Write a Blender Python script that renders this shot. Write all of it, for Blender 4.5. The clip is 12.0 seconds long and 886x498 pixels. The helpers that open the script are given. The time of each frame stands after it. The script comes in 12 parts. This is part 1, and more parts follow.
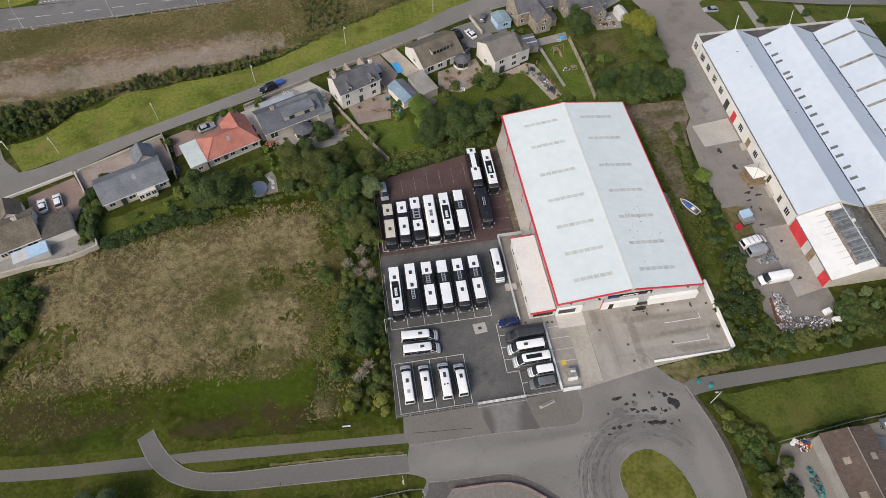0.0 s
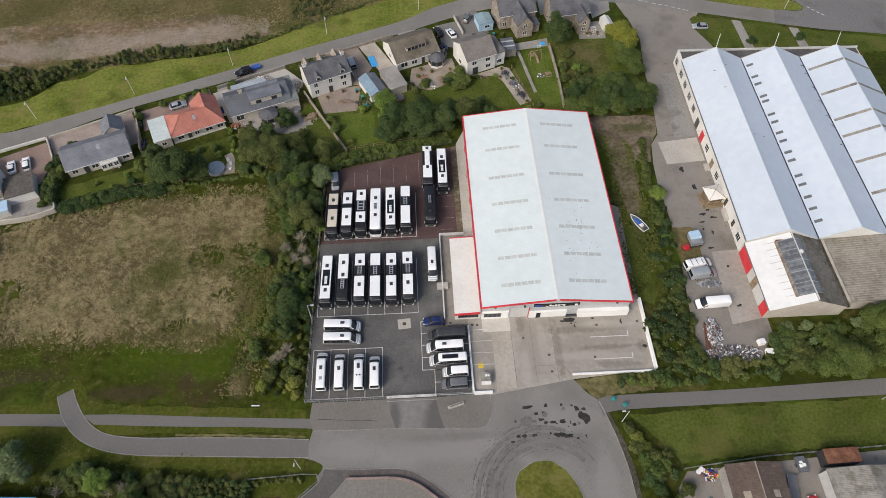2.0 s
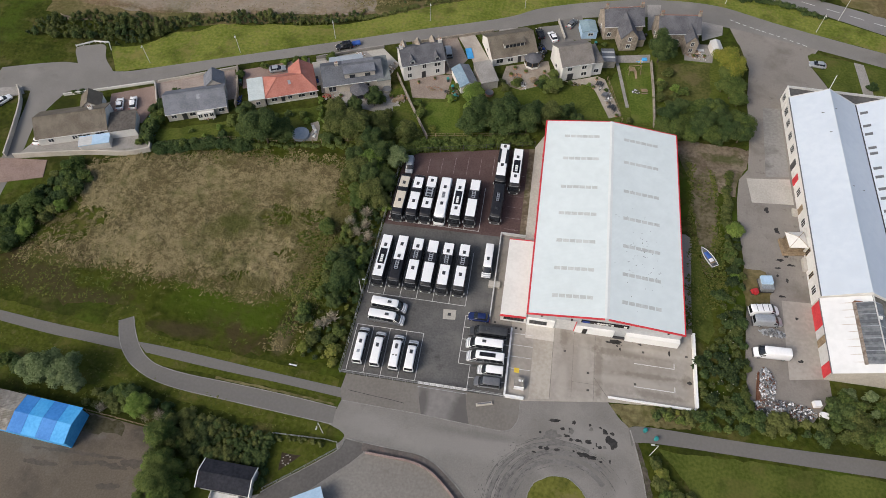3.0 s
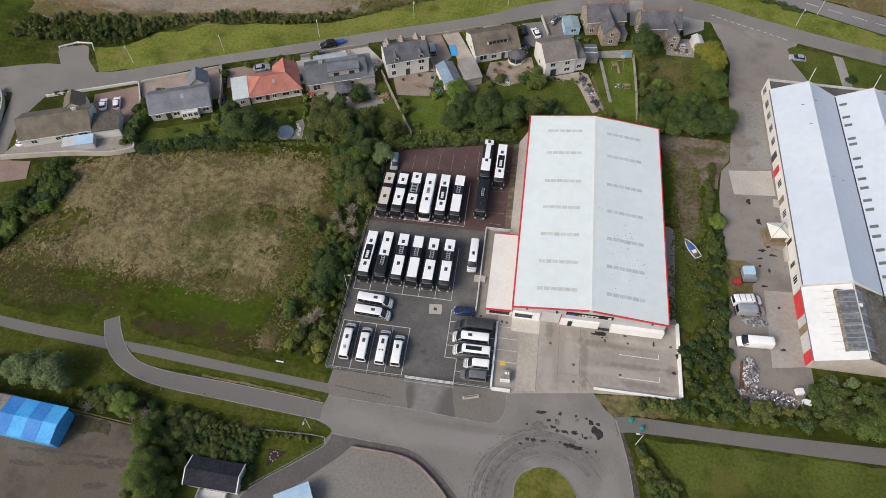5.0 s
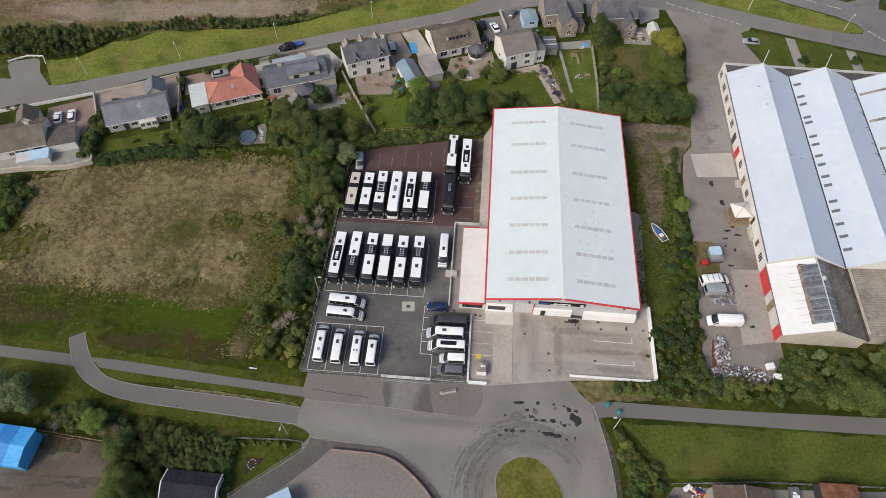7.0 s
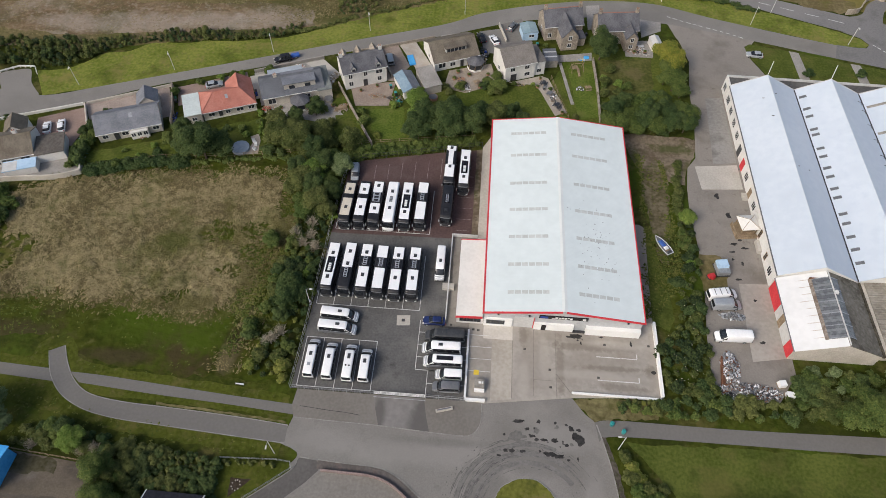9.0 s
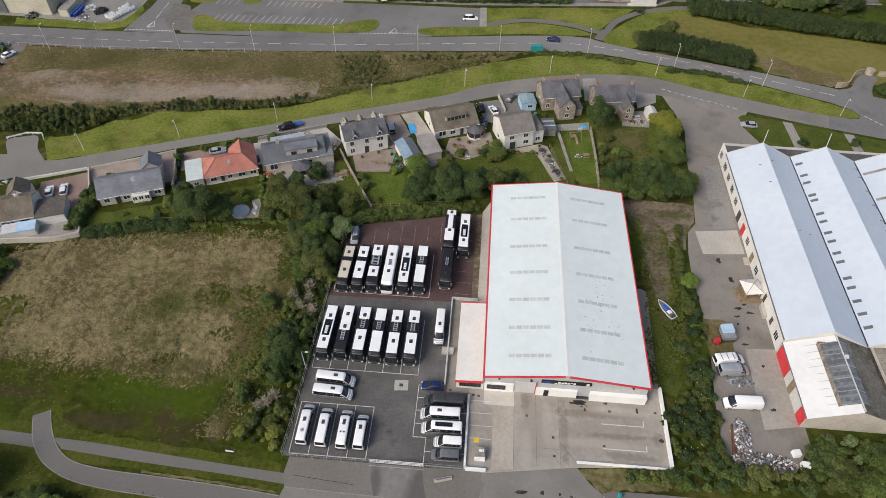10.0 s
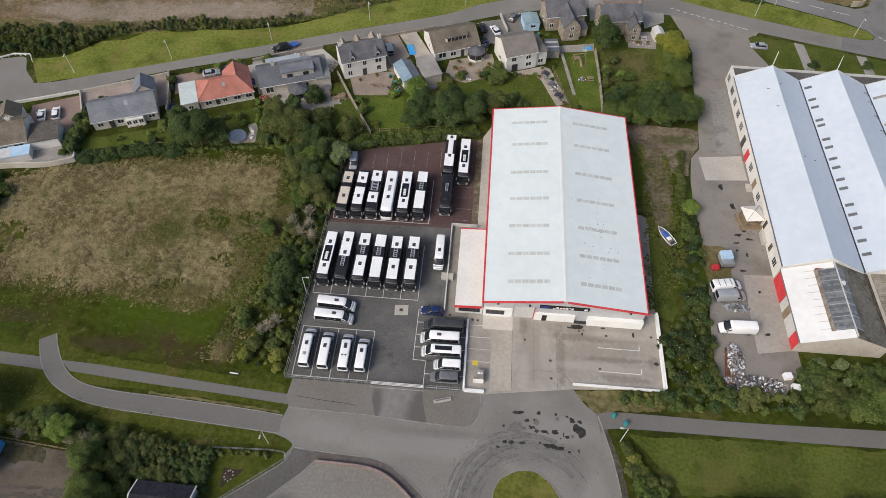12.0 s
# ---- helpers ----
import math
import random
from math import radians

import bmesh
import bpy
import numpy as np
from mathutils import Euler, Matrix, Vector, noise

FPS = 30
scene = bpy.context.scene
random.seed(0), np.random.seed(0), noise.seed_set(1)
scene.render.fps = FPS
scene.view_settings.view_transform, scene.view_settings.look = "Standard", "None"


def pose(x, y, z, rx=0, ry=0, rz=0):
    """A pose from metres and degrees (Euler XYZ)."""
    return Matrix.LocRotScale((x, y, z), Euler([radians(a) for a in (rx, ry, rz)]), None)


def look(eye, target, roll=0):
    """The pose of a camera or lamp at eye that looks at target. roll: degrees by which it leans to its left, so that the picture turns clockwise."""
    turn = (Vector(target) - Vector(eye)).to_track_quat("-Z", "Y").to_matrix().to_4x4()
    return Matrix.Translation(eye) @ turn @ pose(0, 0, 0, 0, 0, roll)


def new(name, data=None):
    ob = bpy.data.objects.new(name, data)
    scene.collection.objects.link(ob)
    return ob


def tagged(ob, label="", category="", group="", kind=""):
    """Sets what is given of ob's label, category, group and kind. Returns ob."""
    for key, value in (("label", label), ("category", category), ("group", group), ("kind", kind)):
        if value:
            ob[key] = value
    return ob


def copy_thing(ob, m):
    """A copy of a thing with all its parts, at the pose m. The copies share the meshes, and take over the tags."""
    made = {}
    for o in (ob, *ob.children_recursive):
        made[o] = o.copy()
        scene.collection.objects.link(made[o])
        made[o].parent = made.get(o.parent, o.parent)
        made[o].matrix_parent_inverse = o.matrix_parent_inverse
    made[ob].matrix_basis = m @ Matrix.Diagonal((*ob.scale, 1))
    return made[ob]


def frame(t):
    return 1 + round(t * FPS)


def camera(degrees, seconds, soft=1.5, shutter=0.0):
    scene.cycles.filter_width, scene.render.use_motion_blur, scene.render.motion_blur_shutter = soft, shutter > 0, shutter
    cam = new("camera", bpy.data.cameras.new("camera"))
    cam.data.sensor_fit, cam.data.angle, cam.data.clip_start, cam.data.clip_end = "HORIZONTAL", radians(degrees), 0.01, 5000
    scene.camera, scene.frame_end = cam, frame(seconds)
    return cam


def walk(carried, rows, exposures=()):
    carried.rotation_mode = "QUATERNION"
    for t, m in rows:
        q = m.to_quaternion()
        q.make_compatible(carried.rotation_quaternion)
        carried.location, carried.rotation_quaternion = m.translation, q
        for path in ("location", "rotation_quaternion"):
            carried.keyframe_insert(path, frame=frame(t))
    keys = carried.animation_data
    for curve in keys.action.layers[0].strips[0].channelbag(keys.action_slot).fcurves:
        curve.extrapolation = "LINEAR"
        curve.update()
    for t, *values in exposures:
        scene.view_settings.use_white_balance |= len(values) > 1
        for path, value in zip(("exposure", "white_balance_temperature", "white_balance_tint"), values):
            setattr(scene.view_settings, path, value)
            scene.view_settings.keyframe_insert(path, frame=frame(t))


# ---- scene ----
cam = camera(68.4, 12.0, soft=0.75)
PATH = [
    (0, (0.725, -0.42, 121.42), (0.921, 0.662, 119.749), 1.0),
    (0.5, (6.748, -1.618, 121.602), (6.882, -0.529, 119.93), 0.9),
    (1, (13.109, -2.736, 121.676), (13.188, -1.64, 120.004), 0.5),
    (1.5, (18.928, -3.369, 121.697), (19.004, -2.273, 120.026), 0.5),
    (2, (23.094, -4.062, 121.755), (23.166, -2.965, 120.084), 0.8),
    (2.5, (25.912, -4.748, 121.629), (25.82, -3.654, 119.957), 0.5),
    (2.7, (26.831, -4.637, 121.594), (26.66, -3.558, 119.918), 0.2),
    (4.3, (28.95, -5.723, 121.432), (28.784, -4.64, 119.758), 0.5),
    (4.5, (29.164, -5.795, 121.433), (28.996, -4.713, 119.759), 0.4),
    (5, (29.354, -5.947, 121.351), (29.208, -4.861, 119.678), 0.5),
    (5.5, (29.616, -6.161, 121.221), (29.529, -5.066, 119.55), 0.7),
    (6, (29.773, -6.313, 121.175), (29.706, -5.216, 119.504), 0.8),
    (6.5, (30.123, -6.485, 120.989), (30.055, -5.387, 119.319), 0.8),
    (7, (30.301, -6.707, 120.302), (30.234, -5.607, 118.633), 0.9),
    (7.2, (30.478, -6.736, 120.022), (30.409, -5.638, 118.351), 0.9),
    (8.8, (30.955, -6.632, 114.907), (30.885, -5.516, 113.249), 1.0),
    (9, (31.075, -6.327, 114.519), (31.001, -5.161, 112.895), 1.0),
    (9.4, (31.127, -6.46, 113.024), (31.041, -5.169, 111.499), 1.0),
    (9.5, (31.189, -6.806, 112.867), (31.102, -5.488, 111.365), 1.0),
    (10, (31.378, -7.414, 111.488), (31.287, -6.069, 110.011), 1.0),
    (10.5, (31.31, -6.784, 111.624), (31.218, -5.43, 110.154), 1.0),
    (10.6, (31.316, -6.779, 111.591), (31.22, -5.399, 110.147), 1.1),
    (11, (31.452, -7.381, 111.188), (31.351, -5.931, 109.814), 1.0),
    (11.5, (31.644, -8.158, 110.335), (31.554, -6.833, 108.84), 1.1),
    (12, (31.464, -7.067, 111.036), (31.388, -5.896, 109.416), 1.2),
]
walk(cam, [(t, look(eye, target, roll)) for t, eye, target, roll in PATH])

# ---- light ----
world = bpy.data.worlds.new("sky")
scene.world = world
world.use_nodes = True
wn = world.node_tree
sky = wn.nodes.new("ShaderNodeTexSky")
sky.sky_type, sky.sun_disc = "NISHITA", False
sky.sun_elevation, sky.sun_rotation = radians(40), radians(226)
sky.air_density, sky.dust_density, sky.ozone_density = 1.0, 4.0, 0.6
wn.links.new(sky.outputs[0], wn.nodes["Background"].inputs[0])
wn.nodes["Background"].inputs[1].default_value = 0.14
sun = new("sun", bpy.data.lights.new("sun", "SUN"))
sun.data.energy, sun.data.angle, sun.data.color = 1.8, radians(24), (1.0, 0.965, 0.92)
sun.matrix_basis = look((-54, -52, 63), (0, 0, 0))


# ---- materials ----
def surface(name, low, high, rough=0.8, coarse=0.15, fine=3.0, bump=0.15, metal=0.0, island=0.0, objects=0.0, spec=0.3):
    """Two base colours mixed by coarse and fine noise in world metres, with relief."""
    spec = min(spec, 0.08) if rough >= 0.95 else spec
    m = bpy.data.materials.new(name)
    m.use_nodes = True
    nt = m.node_tree
    N, L = nt.nodes, nt.links
    b = N["Principled BSDF"]
    b.inputs["Roughness"].default_value, b.inputs["Metallic"].default_value = rough, metal
    b.inputs["Specular IOR Level"].default_value = spec
    geo = N.new("ShaderNodeNewGeometry")
    a, f = N.new("ShaderNodeTexNoise"), N.new("ShaderNodeTexNoise")
    a.inputs["Scale"].default_value, a.inputs["Detail"].default_value = coarse, 6
    f.inputs["Scale"].default_value, f.inputs["Detail"].default_value = fine, 4
    for n in (a, f):
        L.new(geo.outputs["Position"], n.inputs["Vector"])
    add = N.new("ShaderNodeMath")
    add.operation = "ADD"
    L.new(a.outputs["Fac"], add.inputs[0]), L.new(f.outputs["Fac"], add.inputs[1])
    fac = add.outputs[0]
    for weight, source in ((island, geo.outputs["Random Per Island"]), (objects, None)):
        if weight:
            if source is None:
                source = N.new("ShaderNodeObjectInfo").outputs["Random"]
            mul = N.new("ShaderNodeMath")
            mul.operation = "MULTIPLY_ADD"
            L.new(source, mul.inputs[0])
            mul.inputs[1].default_value = weight
            sub = N.new("ShaderNodeMath")
            sub.operation = "SUBTRACT"
            L.new(fac, sub.inputs[0])
            sub.inputs[1].default_value = weight / 2
            L.new(sub.outputs[0], mul.inputs[2])
            fac = mul.outputs[0]
    rng = N.new("ShaderNodeMapRange")
    rng.inputs["From Min"].default_value, rng.inputs["From Max"].default_value = 0.80, 1.20
    L.new(fac, rng.inputs["Value"])
    mix = N.new("ShaderNodeMix")
    mix.data_type = "RGBA"
    mix.inputs["A"].default_value, mix.inputs["B"].default_value = (*low, 1), (*high, 1)
    L.new(rng.outputs[0], mix.inputs["Factor"])
    L.new(mix.outputs["Result"], b.inputs["Base Color"])
    if bump:
        bp = N.new("ShaderNodeBump")
        bp.inputs["Strength"].default_value, bp.inputs["Distance"].default_value = bump, 0.3 / fine
        L.new(f.outputs["Fac"], bp.inputs["Height"])
        L.new(bp.outputs[0], b.inputs["Normal"])
    return m


def stained(m, colour, scale, lo, hi, amount=0.8):
    """Lays a second, patchy colour over a surface: stains, weeds or moss."""
    lo, hi = 0.5 + 0.7 * (lo - 0.5), 0.5 + 0.7 * (hi - 0.5)
    nt = m.node_tree
    N, L = nt.nodes, nt.links
    b = N["Principled BSDF"]
    old = b.inputs["Base Color"].links[0].from_socket
    geo, n = N.new("ShaderNodeNewGeometry"), N.new("ShaderNodeTexNoise")
    n.inputs["Scale"].default_value, n.inputs["Detail"].default_value, n.inputs["Roughness"].default_value = scale, 8, 0.65
    L.new(geo.outputs["Position"], n.inputs["Vector"])
    rng = N.new("ShaderNodeMapRange")
    rng.inputs["From Min"].default_value, rng.inputs["From Max"].default_value, rng.inputs["To Max"].default_value = lo, hi, amount
    L.new(n.outputs["Fac"], rng.inputs["Value"])
    mix = N.new("ShaderNodeMix")
    mix.data_type = "RGBA"
    mix.inputs["B"].default_value = (*colour, 1)
    L.new(rng.outputs[0], mix.inputs["Factor"]), L.new(old, mix.inputs["A"])
    L.new(mix.outputs["Result"], b.inputs["Base Color"])
    return m


def spotted(m, colour, spots, amount=0.8, grain=0.22):
    """Patches of another growth, wear or tone with broken edges. spots: (x, y, half width, half depth)."""
    nt = m.node_tree
    N, L = nt.nodes, nt.links
    b = N["Principled BSDF"]
    geo = N.new("ShaderNodeNewGeometry")
    n = N.new("ShaderNodeTexNoise")
    n.inputs["Scale"].default_value, n.inputs["Detail"].default_value, n.inputs["Roughness"].default_value = grain, 8, 0.7
    L.new(geo.outputs["Position"], n.inputs["Vector"])
    for x, y, rx, ry in spots:
        mp, ln = N.new("ShaderNodeMapping"), N.new("ShaderNodeVectorMath")
        mp.inputs["Location"].default_value, mp.inputs["Scale"].default_value = (-x / rx, -y / ry, 0), (1 / rx, 1 / ry, 0)
        ln.operation = "LENGTH"
        L.new(geo.outputs["Position"], mp.inputs["Vector"]), L.new(mp.outputs[0], ln.inputs[0])
        add = N.new("ShaderNodeMath")
        add.operation = "MULTIPLY_ADD"
        L.new(n.outputs["Fac"], add.inputs[0]), L.new(ln.outputs["Value"], add.inputs[2])
        add.inputs[1].default_value = 2.0
        rng = N.new("ShaderNodeMapRange")
        rng.inputs["From Min"].default_value, rng.inputs["From Max"].default_value = 2.15, 1.55
        rng.inputs["To Min"].default_value, rng.inputs["To Max"].default_value = 0.0, amount
        L.new(add.outputs[0], rng.inputs["Value"])
        mix = N.new("ShaderNodeMix")
        mix.data_type = "RGBA"
        mix.inputs["B"].default_value = (*colour, 1)
        L.new(rng.outputs[0], mix.inputs["Factor"]), L.new(b.inputs["Base Color"].links[0].from_socket, mix.inputs["A"])
        L.new(mix.outputs["Result"], b.inputs["Base Color"])
    return m


def ribbed(m, axis, pitch, depth):
    """Profiled sheet: straight ribs of that pitch along an axis, as relief."""
    nt = m.node_tree
    N, L = nt.nodes, nt.links
    b = N["Principled BSDF"]
    geo, w = N.new("ShaderNodeNewGeometry"), N.new("ShaderNodeTexWave")
    w.bands_direction = axis
    w.inputs["Scale"].default_value = 0.314 / pitch
    L.new(geo.outputs["Position"], w.inputs["Vector"])
    bp = N.new("ShaderNodeBump")
    bp.inputs["Strength"].default_value, bp.inputs["Distance"].default_value = 0.6, depth
    L.new(w.outputs["Fac"], bp.inputs["Height"])
    if b.inputs["Normal"].links:
        L.new(b.inputs["Normal"].links[0].from_socket, bp.inputs["Normal"])
    L.new(bp.outputs[0], b.inputs["Normal"])
    return m


GRASS = stained(stained(stained(surface("grass", (0.026, 0.036, 0.005), (0.062, 0.073, 0.012), 0.95, 0.10, 0.9, 0.6), (0.125, 0.105, 0.040), 0.13, 0.55, 0.68, 0.6), (0.024, 0.030, 0.007), 0.07, 0.50, 0.62, 0.7), (0.060, 0.095, 0.010), 0.045, 0.54, 0.66, 0.6)
TURF = stained(stained(stained(surface("rough_turf", (0.024, 0.032, 0.004), (0.054, 0.065, 0.009), 0.95, 0.12, 0.6, 0.5), (0.054, 0.084, 0.007), 0.045, 0.49, 0.66, 0.8), (0.055, 0.041, 0.019), 0.055, 0.53, 0.66, 0.9), (0.125, 0.105, 0.045), 0.30, 0.62, 0.76, 0.5)
TURF = spotted(TURF, (0.050, 0.080, 0.007), [(-29, 51.5, 13, 4.6), (-19, 51.5, 6, 4.6), (-34, 55, 6, 3)], 0.5)
TURF = spotted(TURF, (0.062, 0.043, 0.026), [(-58, 48.6, 12, 3.4), (-70, 53, 9, 4), (-35, 45.4, 7.5, 2.0), (-13.2, 49, 2.2, 6)], 0.6)
TURF = spotted(TURF, (0.112, 0.100, 0.036), [(-64, 58.6, 13, 2.8), (-46, 58, 10, 2.6), (-32, 57.4, 9, 2.4), (-23, 55.4, 5, 2.2), (-16, 60, 3, 5)], 0.6, 0.5)
TURF = spotted(TURF, (0.150, 0.125, 0.066), [(-13.6, 46.5, 1.8, 3.2), (-12.6, 57, 2.0, 1.6)], 0.6, 0.5)
GARDENLAWN = stained(stained(surface("garden_lawn", (0.054, 0.076, 0.011), (0.106, 0.126, 0.026), 0.95, 0.12, 1.8, 0.3), (0.120, 0.112, 0.036), 0.11, 0.54, 0.74, 0.6), (0.038, 0.054, 0.010), 0.16, 0.55, 0.72, 0.6)
WEEDS = stained(stained(surface("weedy_ground", (0.104, 0.090, 0.034), (0.200, 0.160, 0.082), 0.95, 0.08, 0.9, 0.7), (0.096, 0.096, 0.032), 0.06, 0.46, 0.66, 0.8), (0.160, 0.122, 0.070), 0.10, 0.56, 0.72, 0.6)
WEEDS = spotted(WEEDS, (0.066, 0.074, 0.020), [(-5, 168, 13, 6), (16, 172, 13, 5), (2, 161, 9, 3), (-16, 155, 6, 3)], 0.7, 0.3)
WET = surface("wet_dark_mud", (0.062, 0.051, 0.040), (0.092, 0.077, 0.062), 0.85, 0.2, 2.0, 0.1, spec=0.5)
MOWN = stained(stained(stained(surface("mown_strip", (0.042, 0.055, 0.007), (0.080, 0.091, 0.015), 0.95, 0.16, 1.4, 0.4), (0.120, 0.102, 0.036), 0.20, 0.54, 0.72, 0.6), (0.032, 0.042, 0.008), 0.14, 0.54, 0.72, 0.6), (0.13, 0.11, 0.05), 0.9, 0.60, 0.74, 0.5)
LAWN = stained(stained(surface("lawn", (0.054, 0.073, 0.012), (0.102, 0.120, 0.026), 0.95, 0.12, 1.8, 0.3), (0.110, 0.100, 0.032), 0.11, 0.54, 0.74, 0.6), (0.032, 0.046, 0.009), 0.16, 0.55, 0.72, 0.6)
VERGE = stained(stained(stained(surface("verge_grass", (0.100, 0.130, 0.019), (0.200, 0.216, 0.047), 0.95, 0.09, 1.2, 0.4), (0.205, 0.175, 0.060), 0.16, 0.54, 0.72, 0.7), (0.060, 0.082, 0.012), 0.10, 0.54, 0.72, 0.7), (0.18, 0.15, 0.07), 0.8, 0.58, 0.74, 0.6)
OLIVEWEED = stained(surface("olive_brown_weeds", (0.070, 0.074, 0.022), (0.180, 0.155, 0.066), 0.95, 0.09, 0.8, 0.4, island=0.5), (0.150, 0.088, 0.042), 0.12, 0.56, 0.7, 0.7)
ROUGH = surface("rough_green_grass", (0.050, 0.072, 0.014), (0.125, 0.130, 0.034), 0.95, 0.09, 1.2, 0.6, island=0.5)
STRAW = stained(stained(surface("straw_grass", (0.130, 0.106, 0.050), (0.291, 0.241, 0.127), 0.95, 0.10, 0.7, 0.4, island=0.40), (0.070, 0.080, 0.018), 0.05, 0.53, 0.68, 0.85), (0.085, 0.086, 0.024), 0.16, 0.56, 0.74, 0.7)
STRAWBASE = stained(stained(surface("straw_turf", (0.088, 0.077, 0.032), (0.198, 0.174, 0.084), 0.95, 0.10, 1.0, 0.6), (0.058, 0.068, 0.015), 0.05, 0.53, 0.68, 0.85), (0.070, 0.074, 0.020), 0.16, 0.56, 0.74, 0.7)
for material in (STRAW, STRAWBASE):
    spotted(material, (0.082, 0.078, 0.022), [(-12, 66, 5.5, 9), (-9, 78, 4, 12), (-21, 75.5, 5.5, 4.5), (-70, 67, 9, 4), (-26, 58, 7, 1.8), (-75, 75, 4, 7)], 0.6, 0.16)
WASTE = stained(stained(stained(surface("waste_ground", (0.142, 0.098, 0.055), (0.245, 0.178, 0.112), 0.95, 0.05, 0.9, 0.6), (0.30, 0.255, 0.205), 0.06, 0.50, 0.66, 0.6), (0.092, 0.082, 0.034), 0.07, 0.50, 0.64, 0.8), (0.140, 0.104, 0.062), 0.11, 0.55, 0.7, 0.6)
WASTE = stained(stained(WASTE, (0.30, 0.265, 0.225), 0.45, 0.56, 0.70, 0.45), (0.112, 0.094, 0.050), 0.30, 0.55, 0.68, 0.65)
WASTE = spotted(WASTE, (0.345, 0.300, 0.250), [(-84, 146.5, 13, 4.6), (-64, 148.5, 13, 4.8), (-46, 151, 12, 4.6), (-30, 153.5, 10, 4.4), (-20, 156, 6, 4.4), (-90, 141, 6, 1.6)], 0.5, 0.22)
MEADOW = stained(stained(surface("mown_hay_field", (0.134, 0.126, 0.031), (0.188, 0.170, 0.053), 0.95, 0.03, 0.5, 0.3), (0.20, 0.155, 0.065), 0.04, 0.52, 0.7, 0.5), (0.110, 0.112, 0.020), 0.07, 0.54, 0.72, 0.6)
EARTH = stained(stained(surface("bare_earth", (0.118, 0.092, 0.064), (0.212, 0.172, 0.126), 0.95, 0.2, 1.2, 0.5), (0.072, 0.076, 0.026), 0.16, 0.50, 0.66, 0.75), (0.30, 0.26, 0.20), 0.3, 0.58, 0.74, 0.6)
EARTH = spotted(EARTH, (0.058, 0.070, 0.018), [(74.4, 92, 2.4, 8), (79.6, 110.4, 4.6, 1.6), (70, 105, 1.4, 5), (74, 102, 1.5, 3)], 0.75, 0.4)
ROAD = stained(stained(stained(surface("worn_asphalt", (0.188, 0.178, 0.163), (0.236, 0.224, 0.206), 0.9, 0.05, 4.0, 0.0), (0.158, 0.148, 0.134), 0.045, 0.50, 0.74, 0.7), (0.265, 0.250, 0.226), 0.08, 0.54, 0.78, 0.6), (0.145, 0.137, 0.124), 0.4, 0.60, 0.80, 0.5)
MAINROAD = stained(surface("main_road_asphalt", (0.148, 0.144, 0.140), (0.200, 0.195, 0.190), 0.9, 0.04, 2.0, 0.1), (0.11, 0.106, 0.10), 0.09, 0.56, 0.72, 0.6)
ROAD = spotted(spotted(ROAD, (0.262, 0.250, 0.232), [(24, 31, 15, 2.6), (50, 36, 6, 3), (8, 32, 7, 2.4), (55.6, 24, 2.4, 7), (33, 18, 3, 8)], 0.55, 0.14), (0.128, 0.121, 0.111), [(37, 27.6, 4.2, 4.6), (44, 31.4, 8, 2.6), (35.2, 21, 2.2, 6), (30, 33.6, 9, 1.0)], 0.4, 0.16)
MAINROAD = spotted(MAINROAD, (0.232, 0.222, 0.214), [(62, 187, 44, 12), (112, 175, 26, 12)], 0.75, 0.06)
PATHM = stained(surface("footpath_asphalt", (0.148, 0.140, 0.130), (0.166, 0.158, 0.147), 0.9, 0.05, 2.0, 0.0), (0.136, 0.130, 0.120), 0.12, 0.56, 0.82, 0.5)
FORECOURT = stained(surface("forecourt_asphalt", (0.162, 0.149, 0.132), (0.196, 0.182, 0.162), 0.9, 0.08, 2.0, 0.04), (0.21, 0.20, 0.185), 0.10, 0.54, 0.80, 0.6)
# Ramp: paler base with darker ends puts its reflection into the colour.
SMOOTHRAMP = spotted(stained(surface("smooth_ramp_asphalt", (0.185, 0.174, 0.164), (0.235, 0.222, 0.208), 0.6, 0.10, 1.0, 0.03), (0.15, 0.14, 0.13), 0.10, 0.50, 0.75, 0.5), (0.095, 0.088, 0.081), [(25.6, 37.5, 2.6, 4.5), (17, 38, 1.5, 5)], 0.8, 0.1)
YARD = stained(stained(stained(surface("dark_yard_asphalt", (0.091, 0.089, 0.085), (0.130, 0.127, 0.122), 0.85, 0.12, 2.5, 0.06), (0.176, 0.167, 0.155), 0.12, 0.51, 0.76, 0.7), (0.034, 0.031, 0.029), 0.30, 0.60, 0.78, 0.6), (0.16, 0.145, 0.13), 0.9, 0.62, 0.78, 0.4)
REDYARD = stained(surface("red_brown_asphalt", (0.076, 0.047, 0.044), (0.112, 0.071, 0.066), 0.9, 0.12, 2.5, 0.1), (0.13, 0.10, 0.09), 0.2, 0.56, 0.75, 0.6)
CONCRETE = stained(stained(surface("stained_concrete", (0.315, 0.288, 0.252), (0.390, 0.360, 0.320), 0.85, 0.08, 1.2, 0.03), (0.235, 0.210, 0.180), 0.09, 0.52, 0.84, 0.7), (0.19, 0.173, 0.150), 0.3, 0.62, 0.84, 0.5)
CONCRETE = spotted(CONCRETE, (0.225, 0.200, 0.170), [(45.4, 50, 3.6, 9), (59, 51.5, 9, 5), (50, 56.6, 8, 1.6)], 0.45, 0.12)
CONCRETE = spotted(CONCRETE, (0.155, 0.134, 0.108), [(55.6, 54.6, 9, 0.9), (50.4, 50, 0.9, 7), (43.4, 56, 1.0, 2.4), (62, 46.6, 5.4, 0.9), (60, 50.4, 7, 0.6), (67.6, 50.4, 1.2, 1.4)], 0.5, 0.6)
